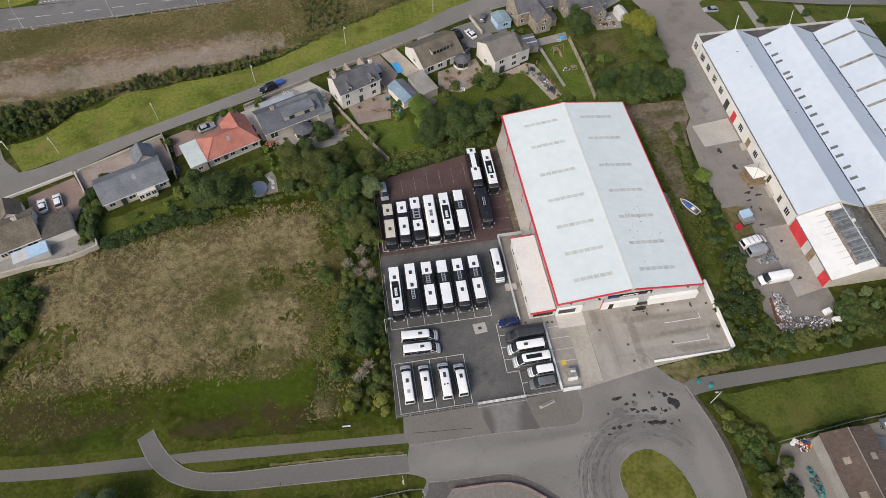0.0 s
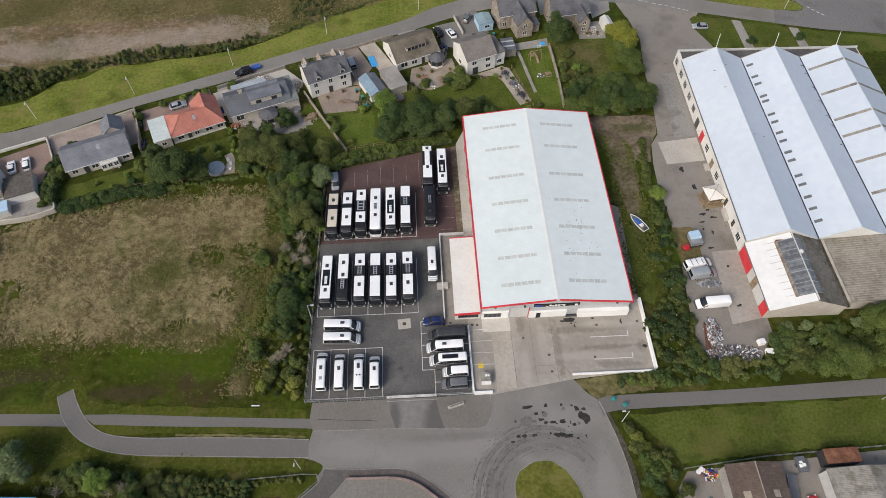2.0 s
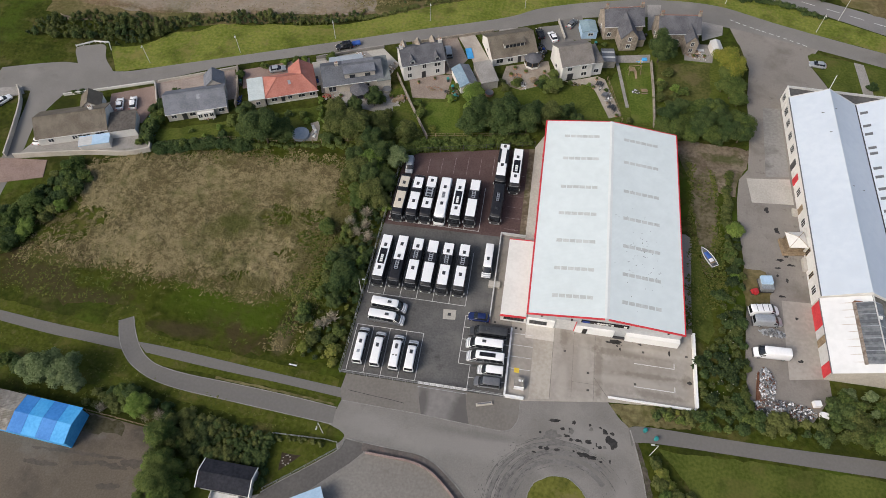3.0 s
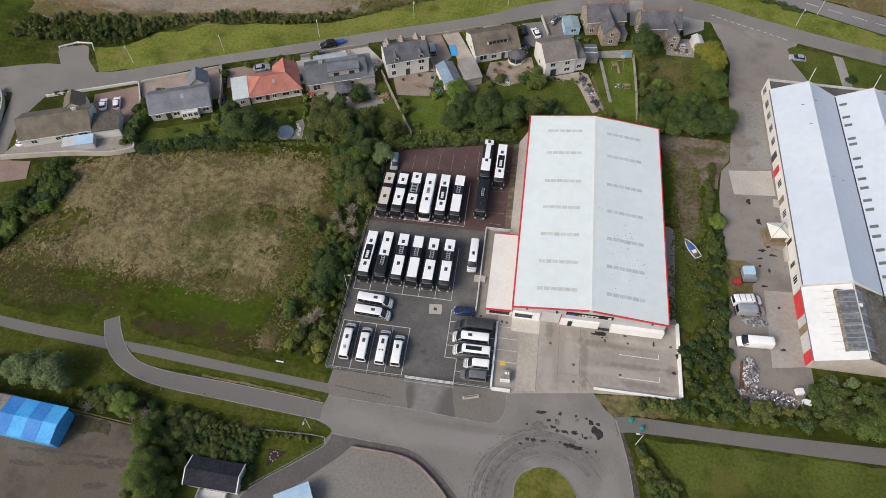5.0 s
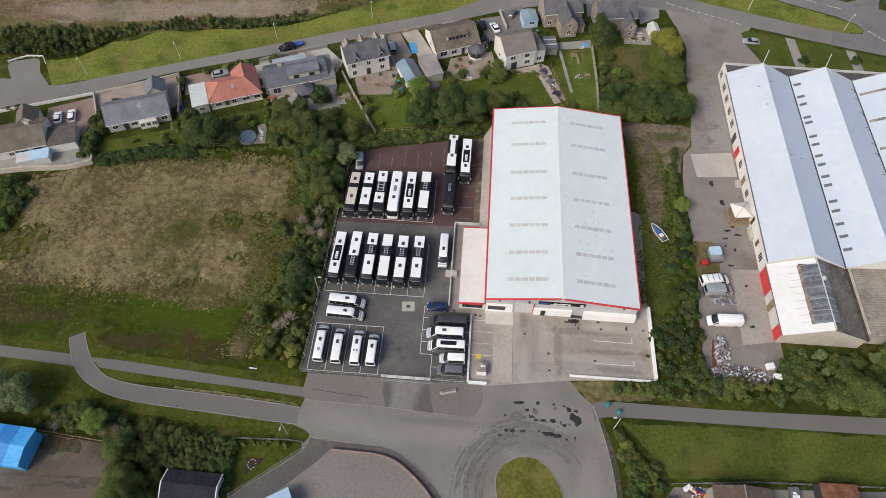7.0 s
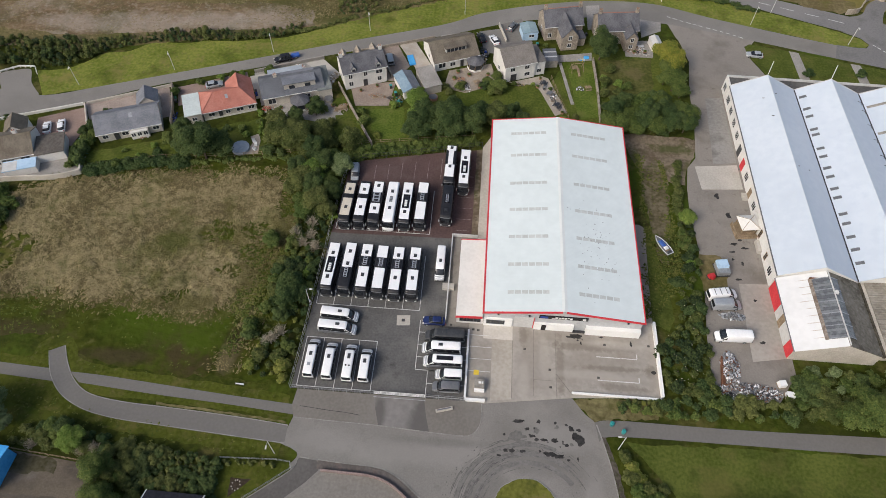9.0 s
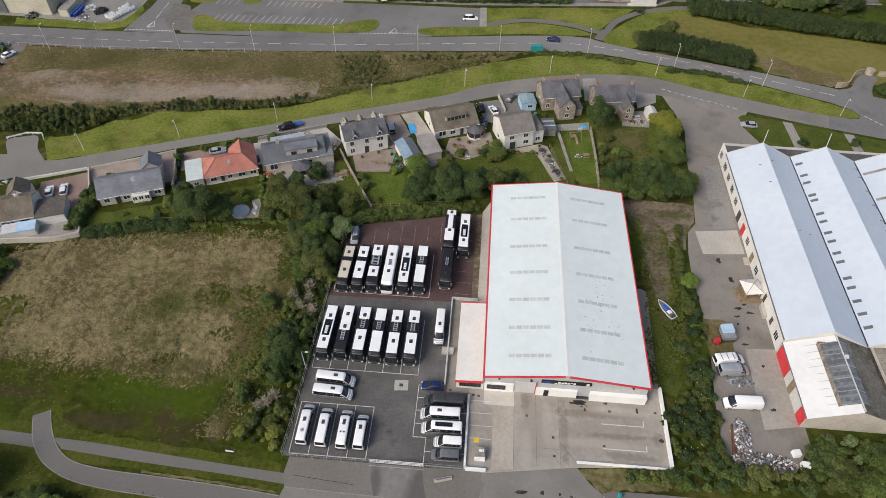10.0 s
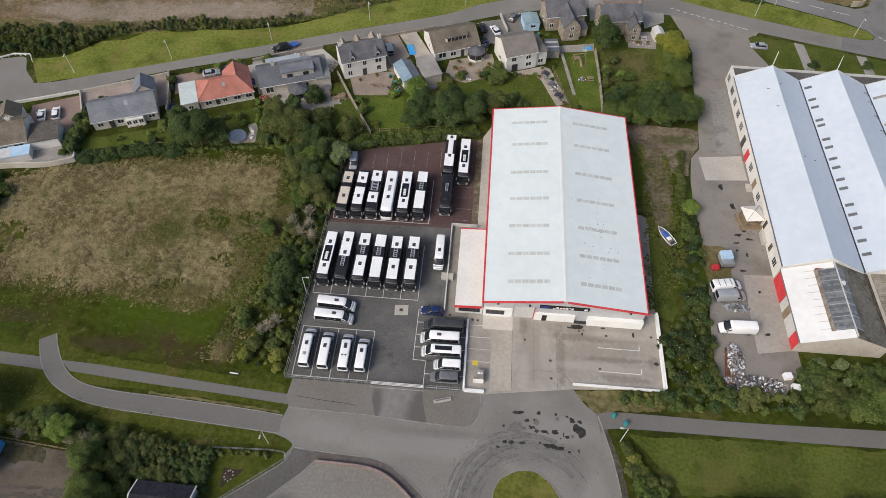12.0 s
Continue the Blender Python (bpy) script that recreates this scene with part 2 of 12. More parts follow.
CONCRETE = spotted(CONCRETE, (0.44, 0.405, 0.36), [(57, 48.6, 9, 1.0), (47.4, 52, 1.2, 5), (61, 55.4, 6, 1.0), (43.4, 47, 1.2, 4)], 0.4, 0.6)
PALECON = surface("pale_concrete", (0.40, 0.375, 0.33), (0.50, 0.47, 0.42), 0.85, 0.2, 2.5, 0.08)
BACKLANE = stained(stained(stained(surface("back_lane_tarmac", (0.222, 0.200, 0.176), (0.262, 0.240, 0.212), 0.9, 0.05, 3.0, 0.02), (0.150, 0.130, 0.110), 0.10, 0.50, 0.74, 0.75), (0.300, 0.276, 0.246), 0.06, 0.54, 0.76, 0.6), (0.105, 0.092, 0.078), 0.45, 0.62, 0.78, 0.6)
MUDYARD = stained(stained(surface("muddy_yard_tarmac", (0.104, 0.087, 0.064), (0.138, 0.115, 0.088), 0.85, 0.06, 3.0, 0.02), (0.060, 0.050, 0.041), 0.07, 0.54, 0.70, 0.8), (0.175, 0.158, 0.138), 0.10, 0.58, 0.76, 0.5)
PAVING = surface("pink_paving", (0.215, 0.150, 0.125), (0.300, 0.220, 0.185), 0.9, 0.2, 4.0, 0.15)
SLABS = surface("grey_paving", (0.240, 0.225, 0.205), (0.350, 0.330, 0.305), 0.9, 0.3, 4.0, 0.15)
GRAVEL = surface("pale_gravel", (0.300, 0.260, 0.215), (0.430, 0.385, 0.330), 0.95, 0.3, 6.0, 0.3)
KERB = surface("kerb_stone", (0.19, 0.182, 0.17), (0.30, 0.29, 0.27), 0.9, 0.5, 5.0, 0.1)
LINE = stained(surface("road_paint", (0.52, 0.52, 0.50), (0.68, 0.68, 0.66), 0.7, 0.5, 5.0, 0.05), (0.25, 0.24, 0.23), 1.2, 0.55, 0.7, 0.7)
YELLOW = surface("yellow_paint", (0.65, 0.45, 0.04), (0.75, 0.55, 0.08), 0.7, 0.5, 5.0, 0.05)
WHITEROOF = ribbed(stained(surface("white_sheet_roof", (0.650, 0.715, 0.712), (0.70, 0.765, 0.762), 0.5, 0.06, 0.5, 0.0), (0.59, 0.65, 0.64), 0.12, 0.55, 0.8, 0.5), "Y", 0.33, 0.006)
CREAMROOF = surface("cream_flat_roof", (0.68, 0.66, 0.615), (0.75, 0.73, 0.685), 0.7, 0.2, 1.5, 0.05)
BLUEROOF = ribbed(stained(surface("pale_blue_sheet_roof", (0.535, 0.600, 0.675), (0.595, 0.655, 0.72), 0.45, 0.05, 0.6, 0.0), (0.48, 0.54, 0.61), 0.15, 0.56, 0.8, 0.5), "Y", 0.4, 0.006)
ROOFLIGHT = surface("translucent_rooflight", (0.46, 0.49, 0.47), (0.56, 0.59, 0.57), 0.4, 0.6, 3.0, 0.05, objects=0.3)
GREYCLAD = ribbed(surface("grey_cladding", (0.42, 0.43, 0.44), (0.50, 0.51, 0.52), 0.5, 0.3, 2.0, 0.0), "X", 0.3, 0.02)
WHITE = stained(surface("white_painted_wall", (0.66, 0.65, 0.61), (0.76, 0.75, 0.72), 0.8, 0.3, 3.0, 0.05), (0.48, 0.46, 0.41), 0.6, 0.58, 0.8, 0.6)
FRESHWHITE = surface("fresh_white_paint", (0.78, 0.78, 0.76), (0.84, 0.84, 0.82), 0.7, 0.3, 3.0, 0.03)
RED = surface("red_trim", (0.55, 0.035, 0.045), (0.68, 0.06, 0.07), 0.5, 0.5, 3.0, 0.03)
HARL = surface("cream_render", (0.42, 0.385, 0.33), (0.56, 0.52, 0.46), 0.9, 0.3, 5.0, 0.15)
WHITEHARL = surface("white_render", (0.60, 0.585, 0.55), (0.72, 0.70, 0.66), 0.9, 0.3, 5.0, 0.12)
STONE = surface("grey_brown_stone", (0.215, 0.180, 0.145), (0.400, 0.350, 0.290), 0.9, 0.8, 3.5, 0.4)
SLATE = surface("dark_slate", (0.075, 0.076, 0.086), (0.145, 0.145, 0.158), 0.75, 0.4, 4.0, 0.3)
GREYTILE = surface("blue_grey_tile", (0.125, 0.135, 0.155), (0.205, 0.215, 0.240), 0.75, 0.4, 4.0, 0.25)
DARKTILE = surface("dark_grey_tile", (0.085, 0.092, 0.106), (0.140, 0.148, 0.166), 0.75, 0.4, 4.0, 0.25)
BROWNTILE = surface("mossy_brown_tile", (0.110, 0.092, 0.070), (0.190, 0.165, 0.130), 0.85, 0.4, 4.0, 0.3)
REDTILE = stained(surface("orange_red_tile", (0.360, 0.132, 0.100), (0.470, 0.200, 0.155), 0.8, 0.4, 4.0, 0.25), (0.26, 0.11, 0.085), 0.5, 0.56, 0.76, 0.6)
BROWNSHEET = ribbed(stained(surface("brown_sheet_roof", (0.092, 0.068, 0.054), (0.132, 0.098, 0.079), 0.8, 0.1, 1.5, 0.1), (0.24, 0.19, 0.15), 0.4, 0.6, 0.75, 0.5), "Y", 0.25, 0.03)
GREYSHEET = ribbed(stained(surface("weathered_grey_sheet", (0.21, 0.195, 0.17), (0.33, 0.31, 0.275), 0.85, 0.2, 1.5, 0.1), (0.12, 0.105, 0.08), 0.35, 0.55, 0.7, 0.7), "Y", 0.3, 0.04)
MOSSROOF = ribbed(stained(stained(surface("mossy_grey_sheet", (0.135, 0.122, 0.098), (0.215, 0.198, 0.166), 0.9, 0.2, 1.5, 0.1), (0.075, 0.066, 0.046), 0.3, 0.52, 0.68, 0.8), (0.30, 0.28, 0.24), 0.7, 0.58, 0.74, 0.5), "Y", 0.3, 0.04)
RUST = surface("rusty_steel", (0.12, 0.05, 0.028), (0.25, 0.12, 0.07), 0.85, 0.8, 4.0, 0.2)
BLUESHEET = surface("bright_blue_sheet", (0.05, 0.33, 0.72), (0.09, 0.43, 0.82), 0.5, 0.3, 2.0, 0.03)
MIDSHEET = surface("mid_blue_sheet", (0.035, 0.20, 0.56), (0.060, 0.26, 0.66), 0.5, 0.3, 2.0, 0.03)
NAVYSHEET = surface("deep_blue_sheet", (0.04, 0.10, 0.36), (0.06, 0.15, 0.46), 0.5, 0.3, 2.0, 0.03)
PALEBLUE = surface("pale_blue_panel", (0.36, 0.52, 0.68), (0.46, 0.62, 0.77), 0.5, 0.4, 2.0, 0.03)
DULLBLUE = surface("dull_blue_sheet", (0.17, 0.25, 0.32), (0.25, 0.34, 0.41), 0.6, 0.4, 2.0, 0.05)
GREENPAINT = surface("dark_green_cladding", (0.015, 0.075, 0.045), (0.025, 0.105, 0.065), 0.5, 0.3, 2.0, 0.03)
DOORYELLOW = surface("amber_door", (0.70, 0.36, 0.04), (0.78, 0.44, 0.07), 0.5, 0.3, 2.0, 0.03)
BLACKCLAD = surface("black_cladding", (0.012, 0.012, 0.016), (0.025, 0.025, 0.03), 0.5, 0.3, 2.0, 0.03)
TAN = surface("tan_cladding", (0.42, 0.40, 0.32), (0.54, 0.52, 0.43), 0.7, 0.2, 2.0, 0.03)
WOOD = surface("weathered_timber", (0.20, 0.145, 0.09), (0.34, 0.26, 0.17), 0.85, 0.8, 6.0, 0.2)
FENCEMETAL = surface("galvanised_steel", (0.28, 0.29, 0.29), (0.40, 0.41, 0.41), 0.5, 1.0, 6.0, 0.05, metal=0.4)
DARKMETAL = surface("dark_metal", (0.03, 0.03, 0.032), (0.06, 0.06, 0.065), 0.5, 1.0, 6.0, 0.05)
PALECLAD = surface("pale_grey_cladding", (0.53, 0.57, 0.59), (0.61, 0.645, 0.665), 0.6, 0.1, 1.5, 0.0)
DULLWALL = surface("dull_grey_blockwork", (0.27, 0.26, 0.245), (0.37, 0.355, 0.335), 0.9, 0.4, 3.0, 0.1)
COACHWHITE = surface("coach_roof_white", (0.82, 0.83, 0.83), (0.88, 0.88, 0.88), 0.3, 0.8, 3.0, 0.0, spec=0.5)
COACHBLACK = surface("black_coach_paint", (0.013, 0.013, 0.015), (0.023, 0.023, 0.026), 0.3, 0.8, 3.0, 0.0, spec=0.4)
BLACKFELT = surface("black_roofing_felt", (0.024, 0.025, 0.031), (0.040, 0.041, 0.050), 0.95, 0.3, 2.0, 0.03, spec=0.1)
DRAIN = surface("dirty_drain_grate", (0.060, 0.056, 0.050), (0.100, 0.094, 0.086), 0.8, 0.8, 4.0, 0.1)
CARWHITE = surface("white_car_paint", (0.82, 0.82, 0.82), (0.88, 0.88, 0.88), 0.25, 0.8, 3.0, 0.0, spec=0.5)
CARCREAM = surface("cream_car_paint", (0.58, 0.52, 0.42), (0.64, 0.58, 0.48), 0.3, 0.8, 3.0, 0.0, spec=0.5)
CARBLACK = surface("black_car_paint", (0.010, 0.010, 0.012), (0.020, 0.020, 0.023), 0.25, 0.8, 3.0, 0.0, spec=0.5)
CARGREY = surface("grey_car_paint", (0.115, 0.120, 0.130), (0.150, 0.155, 0.165), 0.3, 0.8, 3.0, 0.0, spec=0.5)
CARDARK = surface("charcoal_car_paint", (0.035, 0.037, 0.040), (0.055, 0.057, 0.060), 0.3, 0.8, 3.0, 0.0, spec=0.5)
CARSILVER = surface("silver_car_paint", (0.36, 0.38, 0.40), (0.44, 0.46, 0.48), 0.3, 0.8, 3.0, 0.0, metal=0.3, spec=0.5)
SKYLIGHT = surface("grey_skylight", (0.20, 0.215, 0.235), (0.30, 0.315, 0.335), 0.3, 0.5, 2.0, 0.0)
CARNAVY = surface("navy_car_paint", (0.012, 0.022, 0.085), (0.020, 0.034, 0.12), 0.25, 0.8, 3.0, 0.0, spec=0.5)
PALEFELT = stained(surface("pale_blue_grey_felt", (0.30, 0.345, 0.39), (0.38, 0.42, 0.46), 0.8, 0.3, 2.0, 0.05), (0.45, 0.46, 0.46), 0.3, 0.55, 0.75, 0.6)
CARBLUE = surface("blue_car_paint", (0.018, 0.045, 0.22), (0.030, 0.070, 0.30), 0.25, 0.8, 3.0, 0.0, spec=0.5)
CARRED = surface("red_car_paint", (0.42, 0.02, 0.025), (0.50, 0.04, 0.045), 0.3, 0.8, 3.0, 0.0, spec=0.5)
GLASS = surface("dark_vehicle_glass", (0.012, 0.014, 0.017), (0.022, 0.025, 0.030), 0.08, 0.8, 3.0, 0.0, spec=0.6)
PANE = surface("dark_window_glass", (0.020, 0.024, 0.030), (0.040, 0.046, 0.055), 0.1, 0.8, 3.0, 0.0, spec=0.6)
FRAME = surface("white_window_frame", (0.68, 0.68, 0.66), (0.76, 0.76, 0.74), 0.5, 0.8, 3.0, 0.0)
RUBBER = surface("tyre_rubber", (0.012, 0.012, 0.012), (0.022, 0.022, 0.022), 0.9, 0.8, 6.0, 0.1)
TEAL = surface("teal_plastic", (0.02, 0.20, 0.20), (0.04, 0.28, 0.27), 0.5, 0.8, 4.0, 0.05)
OIL = surface("oil_soaked_asphalt", (0.018, 0.017, 0.016), (0.045, 0.043, 0.040), 0.6, 0.5, 2.0, 0.05)
JOINT = surface("dusty_joint", (0.17, 0.155, 0.135), (0.24, 0.22, 0.19), 0.9, 0.5, 2.0, 0.05)
SKID = stained(surface("rubbered_asphalt", (0.082, 0.079, 0.075), (0.140, 0.134, 0.127), 0.85, 0.5, 1.2, 0.02), (0.165, 0.157, 0.146), 1.2, 0.48, 0.66, 0.8)
BARK = surface("bark", (0.070, 0.052, 0.038), (0.135, 0.105, 0.078), 0.95, 1.0, 6.0, 0.4)
LEAF = {
    "dark": surface("dark_leaf", (0.030, 0.055, 0.018), (0.078, 0.106, 0.033), 0.7, 0.25, 2.0, 0.0, spec=0.12, island=0.42, objects=0.25),
    "deep": surface("deep_leaf", (0.019, 0.035, 0.014), (0.058, 0.078, 0.026), 0.7, 0.25, 2.0, 0.0, spec=0.12, island=0.45, objects=0.25),
    "mid": surface("mid_leaf", (0.052, 0.084, 0.020), (0.119, 0.146, 0.038), 0.7, 0.25, 2.0, 0.0, spec=0.12, island=0.42, objects=0.25),
    "light": surface("light_leaf", (0.093, 0.154, 0.027), (0.164, 0.217, 0.048), 0.7, 0.25, 2.0, 0.0, spec=0.12, island=0.42, objects=0.2),
    "olive": surface("olive_leaf", (0.055, 0.073, 0.019), (0.119, 0.130, 0.040), 0.7, 0.25, 2.0, 0.0, spec=0.12, island=0.42, objects=0.3),
    "gold": surface("yellow_green_leaf", (0.102, 0.128, 0.023), (0.187, 0.190, 0.046), 0.7, 0.25, 2.0, 0.0, spec=0.12, island=0.42, objects=0.2),
    "yellow": surface("golden_leaf", (0.112, 0.140, 0.022), (0.245, 0.236, 0.042), 0.7, 0.25, 2.0, 0.0, spec=0.12, island=0.42, objects=0.2),
    "grey": surface("grey_green_leaf", (0.088, 0.124, 0.048), (0.172, 0.212, 0.096), 0.7, 0.25, 2.0, 0.0, spec=0.12, island=0.42, objects=0.2),
    "bare": surface("bare_twig", (0.29, 0.25, 0.185), (0.49, 0.44, 0.34), 0.9, 0.25, 2.0, 0.0, island=0.5),
}


# ---- building blocks ----
class Geo:
    """Collects corners and faces of one part."""

    def __init__(self):
        self.v, self.f = [], []

    def add(self, verts, faces):
        n = len(self.v)
        self.v += [tuple(p) for p in verts]
        self.f += [tuple(i + n for i in face) for face in faces]
        return self

    def box(self, x0, x1, y0, y1, z0, z1, ix=0.0, iy=0.0):
        """A block; ix and iy draw its top in."""
        return self.add([(x0, y0, z0), (x1, y0, z0), (x1, y1, z0), (x0, y1, z0), (x0 + ix, y0 + iy, z1), (x1 - ix, y0 + iy, z1), (x1 - ix, y1 - iy, z1), (x0 + ix, y1 - iy, z1)],
                        [(3, 2, 1, 0), (4, 5, 6, 7), (0, 1, 5, 4), (1, 2, 6, 5), (2, 3, 7, 6), (3, 0, 4, 7)])

    def prism(self, pts, z0, z1):
        """An upright prism on a plan."""
        n = len(pts)
        return self.add([(x, y, z0) for x, y in pts] + [(x, y, z1) for x, y in pts],
                        [tuple(reversed(range(n))), tuple(range(n, 2 * n))] + [(i, (i + 1) % n, n + (i + 1) % n, n + i) for i in range(n)])

    def side(self, pts, a0, a1, axis="y"):
        """A prism along y (profile x, z) or along x (profile y, z)."""
        n = len(pts)
        put = (lambda p, a: (p[0], a, p[1])) if axis == "y" else (lambda p, a: (a, p[0], p[1]))
        return self.add([put(p, a0) for p in pts] + [put(p, a1) for p in pts],
                        [tuple(range(n)), tuple(reversed(range(n, 2 * n)))] + [(i, n + i, n + (i + 1) % n, (i + 1) % n) for i in range(n)])

    def cyl(self, x, y, z0, z1, r, r1=None, n=10):
        r1 = r if r1 is None else r1
        ring = [(math.cos(2 * math.pi * i / n), math.sin(2 * math.pi * i / n)) for i in range(n)]
        return self.add([(x + r * c, y + r * s, z0) for c, s in ring] + [(x + r1 * c, y + r1 * s, z1) for c, s in ring],
                        [tuple(reversed(range(n))), tuple(range(n, 2 * n))] + [(i, (i + 1) % n, n + (i + 1) % n, n + i) for i in range(n)])

    def rod(self, a, b, r, r1=None, n=6):
        """A round bar from a to b."""
        a, b = Vector(a), Vector(b)
        r1 = r if r1 is None else r1
        d = (b - a).normalized()
        u = d.orthogonal().normalized()
        w = d.cross(u)
        vs = []
        for p, q in ((a, r), (b, r1)):
            vs += [p + q * (math.cos(2 * math.pi * i / n) * u + math.sin(2 * math.pi * i / n) * w) for i in range(n)]
        return self.add(vs, [tuple(reversed(range(n))), tuple(range(n, 2 * n))] + [(i, (i + 1) % n, n + (i + 1) % n, n + i) for i in range(n)])

    def slab(self, face, t):
        """A plate: the corners of its upper face, and its thickness downwards."""
        n = len(face)
        return self.add(list(face) + [(x, y, z - t) for x, y, z in face], [tuple(range(n)), tuple(range(2 * n - 1, n - 1, -1))] + [(i, n + i, n + (i + 1) % n, (i + 1) % n) for i in range(n)])

    def mesh(self, name, bevel=0.0, segments=2, tidy=True):
        me = bpy.data.meshes.new(name)
        me.from_pydata(self.v, [], self.f)
        if tidy:
            bm = bmesh.new()
            bm.from_mesh(me)
            bmesh.ops.recalc_face_normals(bm, faces=bm.faces[:])
            if bevel:
                bmesh.ops.bevel(bm, geom=bm.edges[:], offset=bevel, segments=segments, affect="EDGES", clamp_overlap=True)
            bm.to_mesh(me)
            bm.free()
        return me


def part(name, geo, material, parent=None, label="", bevel=0.0, tidy=True):
    me = geo if isinstance(geo, bpy.types.Mesh) else geo.mesh(name, bevel, tidy=tidy)
    if not me.materials:
        me.materials.append(material)
    ob = new(name, me)
    ob.parent = parent
    return tagged(ob, label)


def thing(name, m, label, category, group="", kind=""):
    ob = tagged(new(name), label, category, group, kind)
    ob.empty_display_size = 0.2
    ob.matrix_basis = m
    return ob


def solid(name, geo, material, label, category="", group="", kind="", m=None, bevel=0.0, tidy=True):
    ob = part(name, geo, material, None, label, bevel, tidy)
    tagged(ob, "", category, group, kind)
    if m is not None:
        ob.matrix_basis = m
    return ob


def curve_through(pts, steps=6, closed=False):
    """A smooth line through plan points."""
    n, out = len(pts), []
    for i in range(n if closed else n - 1):
        if closed:
            p = [pts[(i + k) % n] for k in (-1, 0, 1, 2)]
        else:
            p = [pts[max(0, i - 1)], pts[i], pts[i + 1], pts[min(n - 1, i + 2)]]
        for s in range(steps):
            t = s / steps
            out.append(tuple(0.5 * (2 * p[1][k] + (p[2][k] - p[0][k]) * t + (2 * p[0][k] - 5 * p[1][k] + 4 * p[2][k] - p[3][k]) * t * t
                                    + (3 * p[1][k] - p[0][k] - 3 * p[2][k] + p[3][k]) * t ** 3) for k in (0, 1)))
    if not closed:
        out.append(tuple(pts[-1]))
    return out


def ragged(pts, step, amount, seed=0):
    """Breaks a plan outline into short uneven steps."""
    rnd, out = random.Random(seed), []
    for (x0, y0), (x1, y1) in zip(pts, pts[1:] + pts[:1]):
        n = max(1, int(math.hypot(x1 - x0, y1 - y0) / step))
        for i in range(n):
            out.append((x0 + (x1 - x0) * i / n + rnd.uniform(-amount, amount), y0 + (y1 - y0) * i / n + rnd.uniform(-amount, amount)))
    return out


def sheet(name, pts, z, material, label, category="", kind="structure", under=0.3):
    """A flat piece of ground with a plan outline; its top lies at z."""
    bm = bmesh.new()
    top = [bm.verts.new((x, y, z)) for x, y in pts]
    low = [bm.verts.new((x, y, z - under)) for x, y in pts]
    n = len(pts)
    face = bm.faces.new(top)
    for i in range(n):
        bm.faces.new((top[i], low[i], low[(i + 1) % n], top[(i + 1) % n]))
    bmesh.ops.triangulate(bm, faces=[face])
    bmesh.ops.recalc_face_normals(bm, faces=bm.faces[:])
    me = bpy.data.meshes.new(name)
    bm.to_mesh(me)
    bm.free()
    if sum(p.normal.z * p.area for p in me.polygons) < 0:
        me.flip_normals()
    return solid(name, me, material, label, category, kind=kind)


def strip(geo, pts, width, z0, z1, closed=False):
    """A bar of that width along a plan line, added to geo."""
    n = len(pts)
    sides = []
    for i in range(n):
        a = pts[i - 1] if (i or closed) else pts[0]
        b = pts[(i + 1) % n] if (i < n - 1 or closed) else pts[-1]
        d = Vector((b[0] - a[0], b[1] - a[1]))
        d = d.normalized() if d.length else Vector((1, 0))
        sides.append(((pts[i][0] - d.y * width / 2, pts[i][1] + d.x * width / 2), (pts[i][0] + d.y * width / 2, pts[i][1] - d.x * width / 2)))
    vs = []
    for (lx, ly), (rx, ry) in sides:
        vs += [(lx, ly, z0), (rx, ry, z0), (rx, ry, z1), (lx, ly, z1)]
    fs = []
    for i in range(n if closed else n - 1):
        a, b = 4 * i, 4 * ((i + 1) % n)
        fs += [(a + k, a + (k + 1) % 4, b + (k + 1) % 4, b + k) for k in range(4)]
    if not closed:
        fs += [(3, 2, 1, 0), (4 * n - 4, 4 * n - 3, 4 * n - 2, 4 * n - 1)]
    return geo.add(vs, fs)


def inside(x, y, poly):
    hit = False
    for (x0, y0), (x1, y1) in zip(poly, poly[1:] + poly[:1]):
        if (y0 > y) != (y1 > y) and x < (x1 - x0) * (y - y0) / (y1 - y0) + x0:
            hit = not hit
    return hit


TOWNYARD = stained(stained(surface("town_back_courts", (0.120, 0.113, 0.103), (0.190, 0.178, 0.162), 0.9, 0.3, 1.5, 0.1), (0.060, 0.076, 0.022), 0.12, 0.52, 0.64, 0.8), (0.10, 0.092, 0.082), 0.3, 0.54, 0.7, 0.7)
PALEYARD = stained(surface("pale_yard_tarmac", (0.215, 0.205, 0.190), (0.290, 0.278, 0.260), 0.9, 0.05, 1.5, 0.1), (0.14, 0.13, 0.12), 0.11, 0.54, 0.7, 0.7)

# ---- ground ----
g = Geo()
for i in range(-10, 11):
    for j in range(-10, 11):
        if -4 <= i < 4 and -4 <= j < 4:
            continue
        if i < 10 and j < 10:
            x, y = 200.0 * i, 200.0 * j
            g.add([(x, y, 0), (x + 200, y, 0), (x + 200, y + 200, 0), (x, y + 200, 0)], [(0, 1, 2, 3)])
for i in range(-40, 40):
    for j in range(-40, 40):
        x, y = 20.0 * i, 20.0 * j
        g.add([(x, y, 0), (x + 20, y, 0), (x + 20, y + 20, 0), (x, y + 20, 0)], [(0, 1, 2, 3)])
solid("ground", g, GRASS, "rough green grass with dry brown patches", "ground", kind="structure", tidy=False)

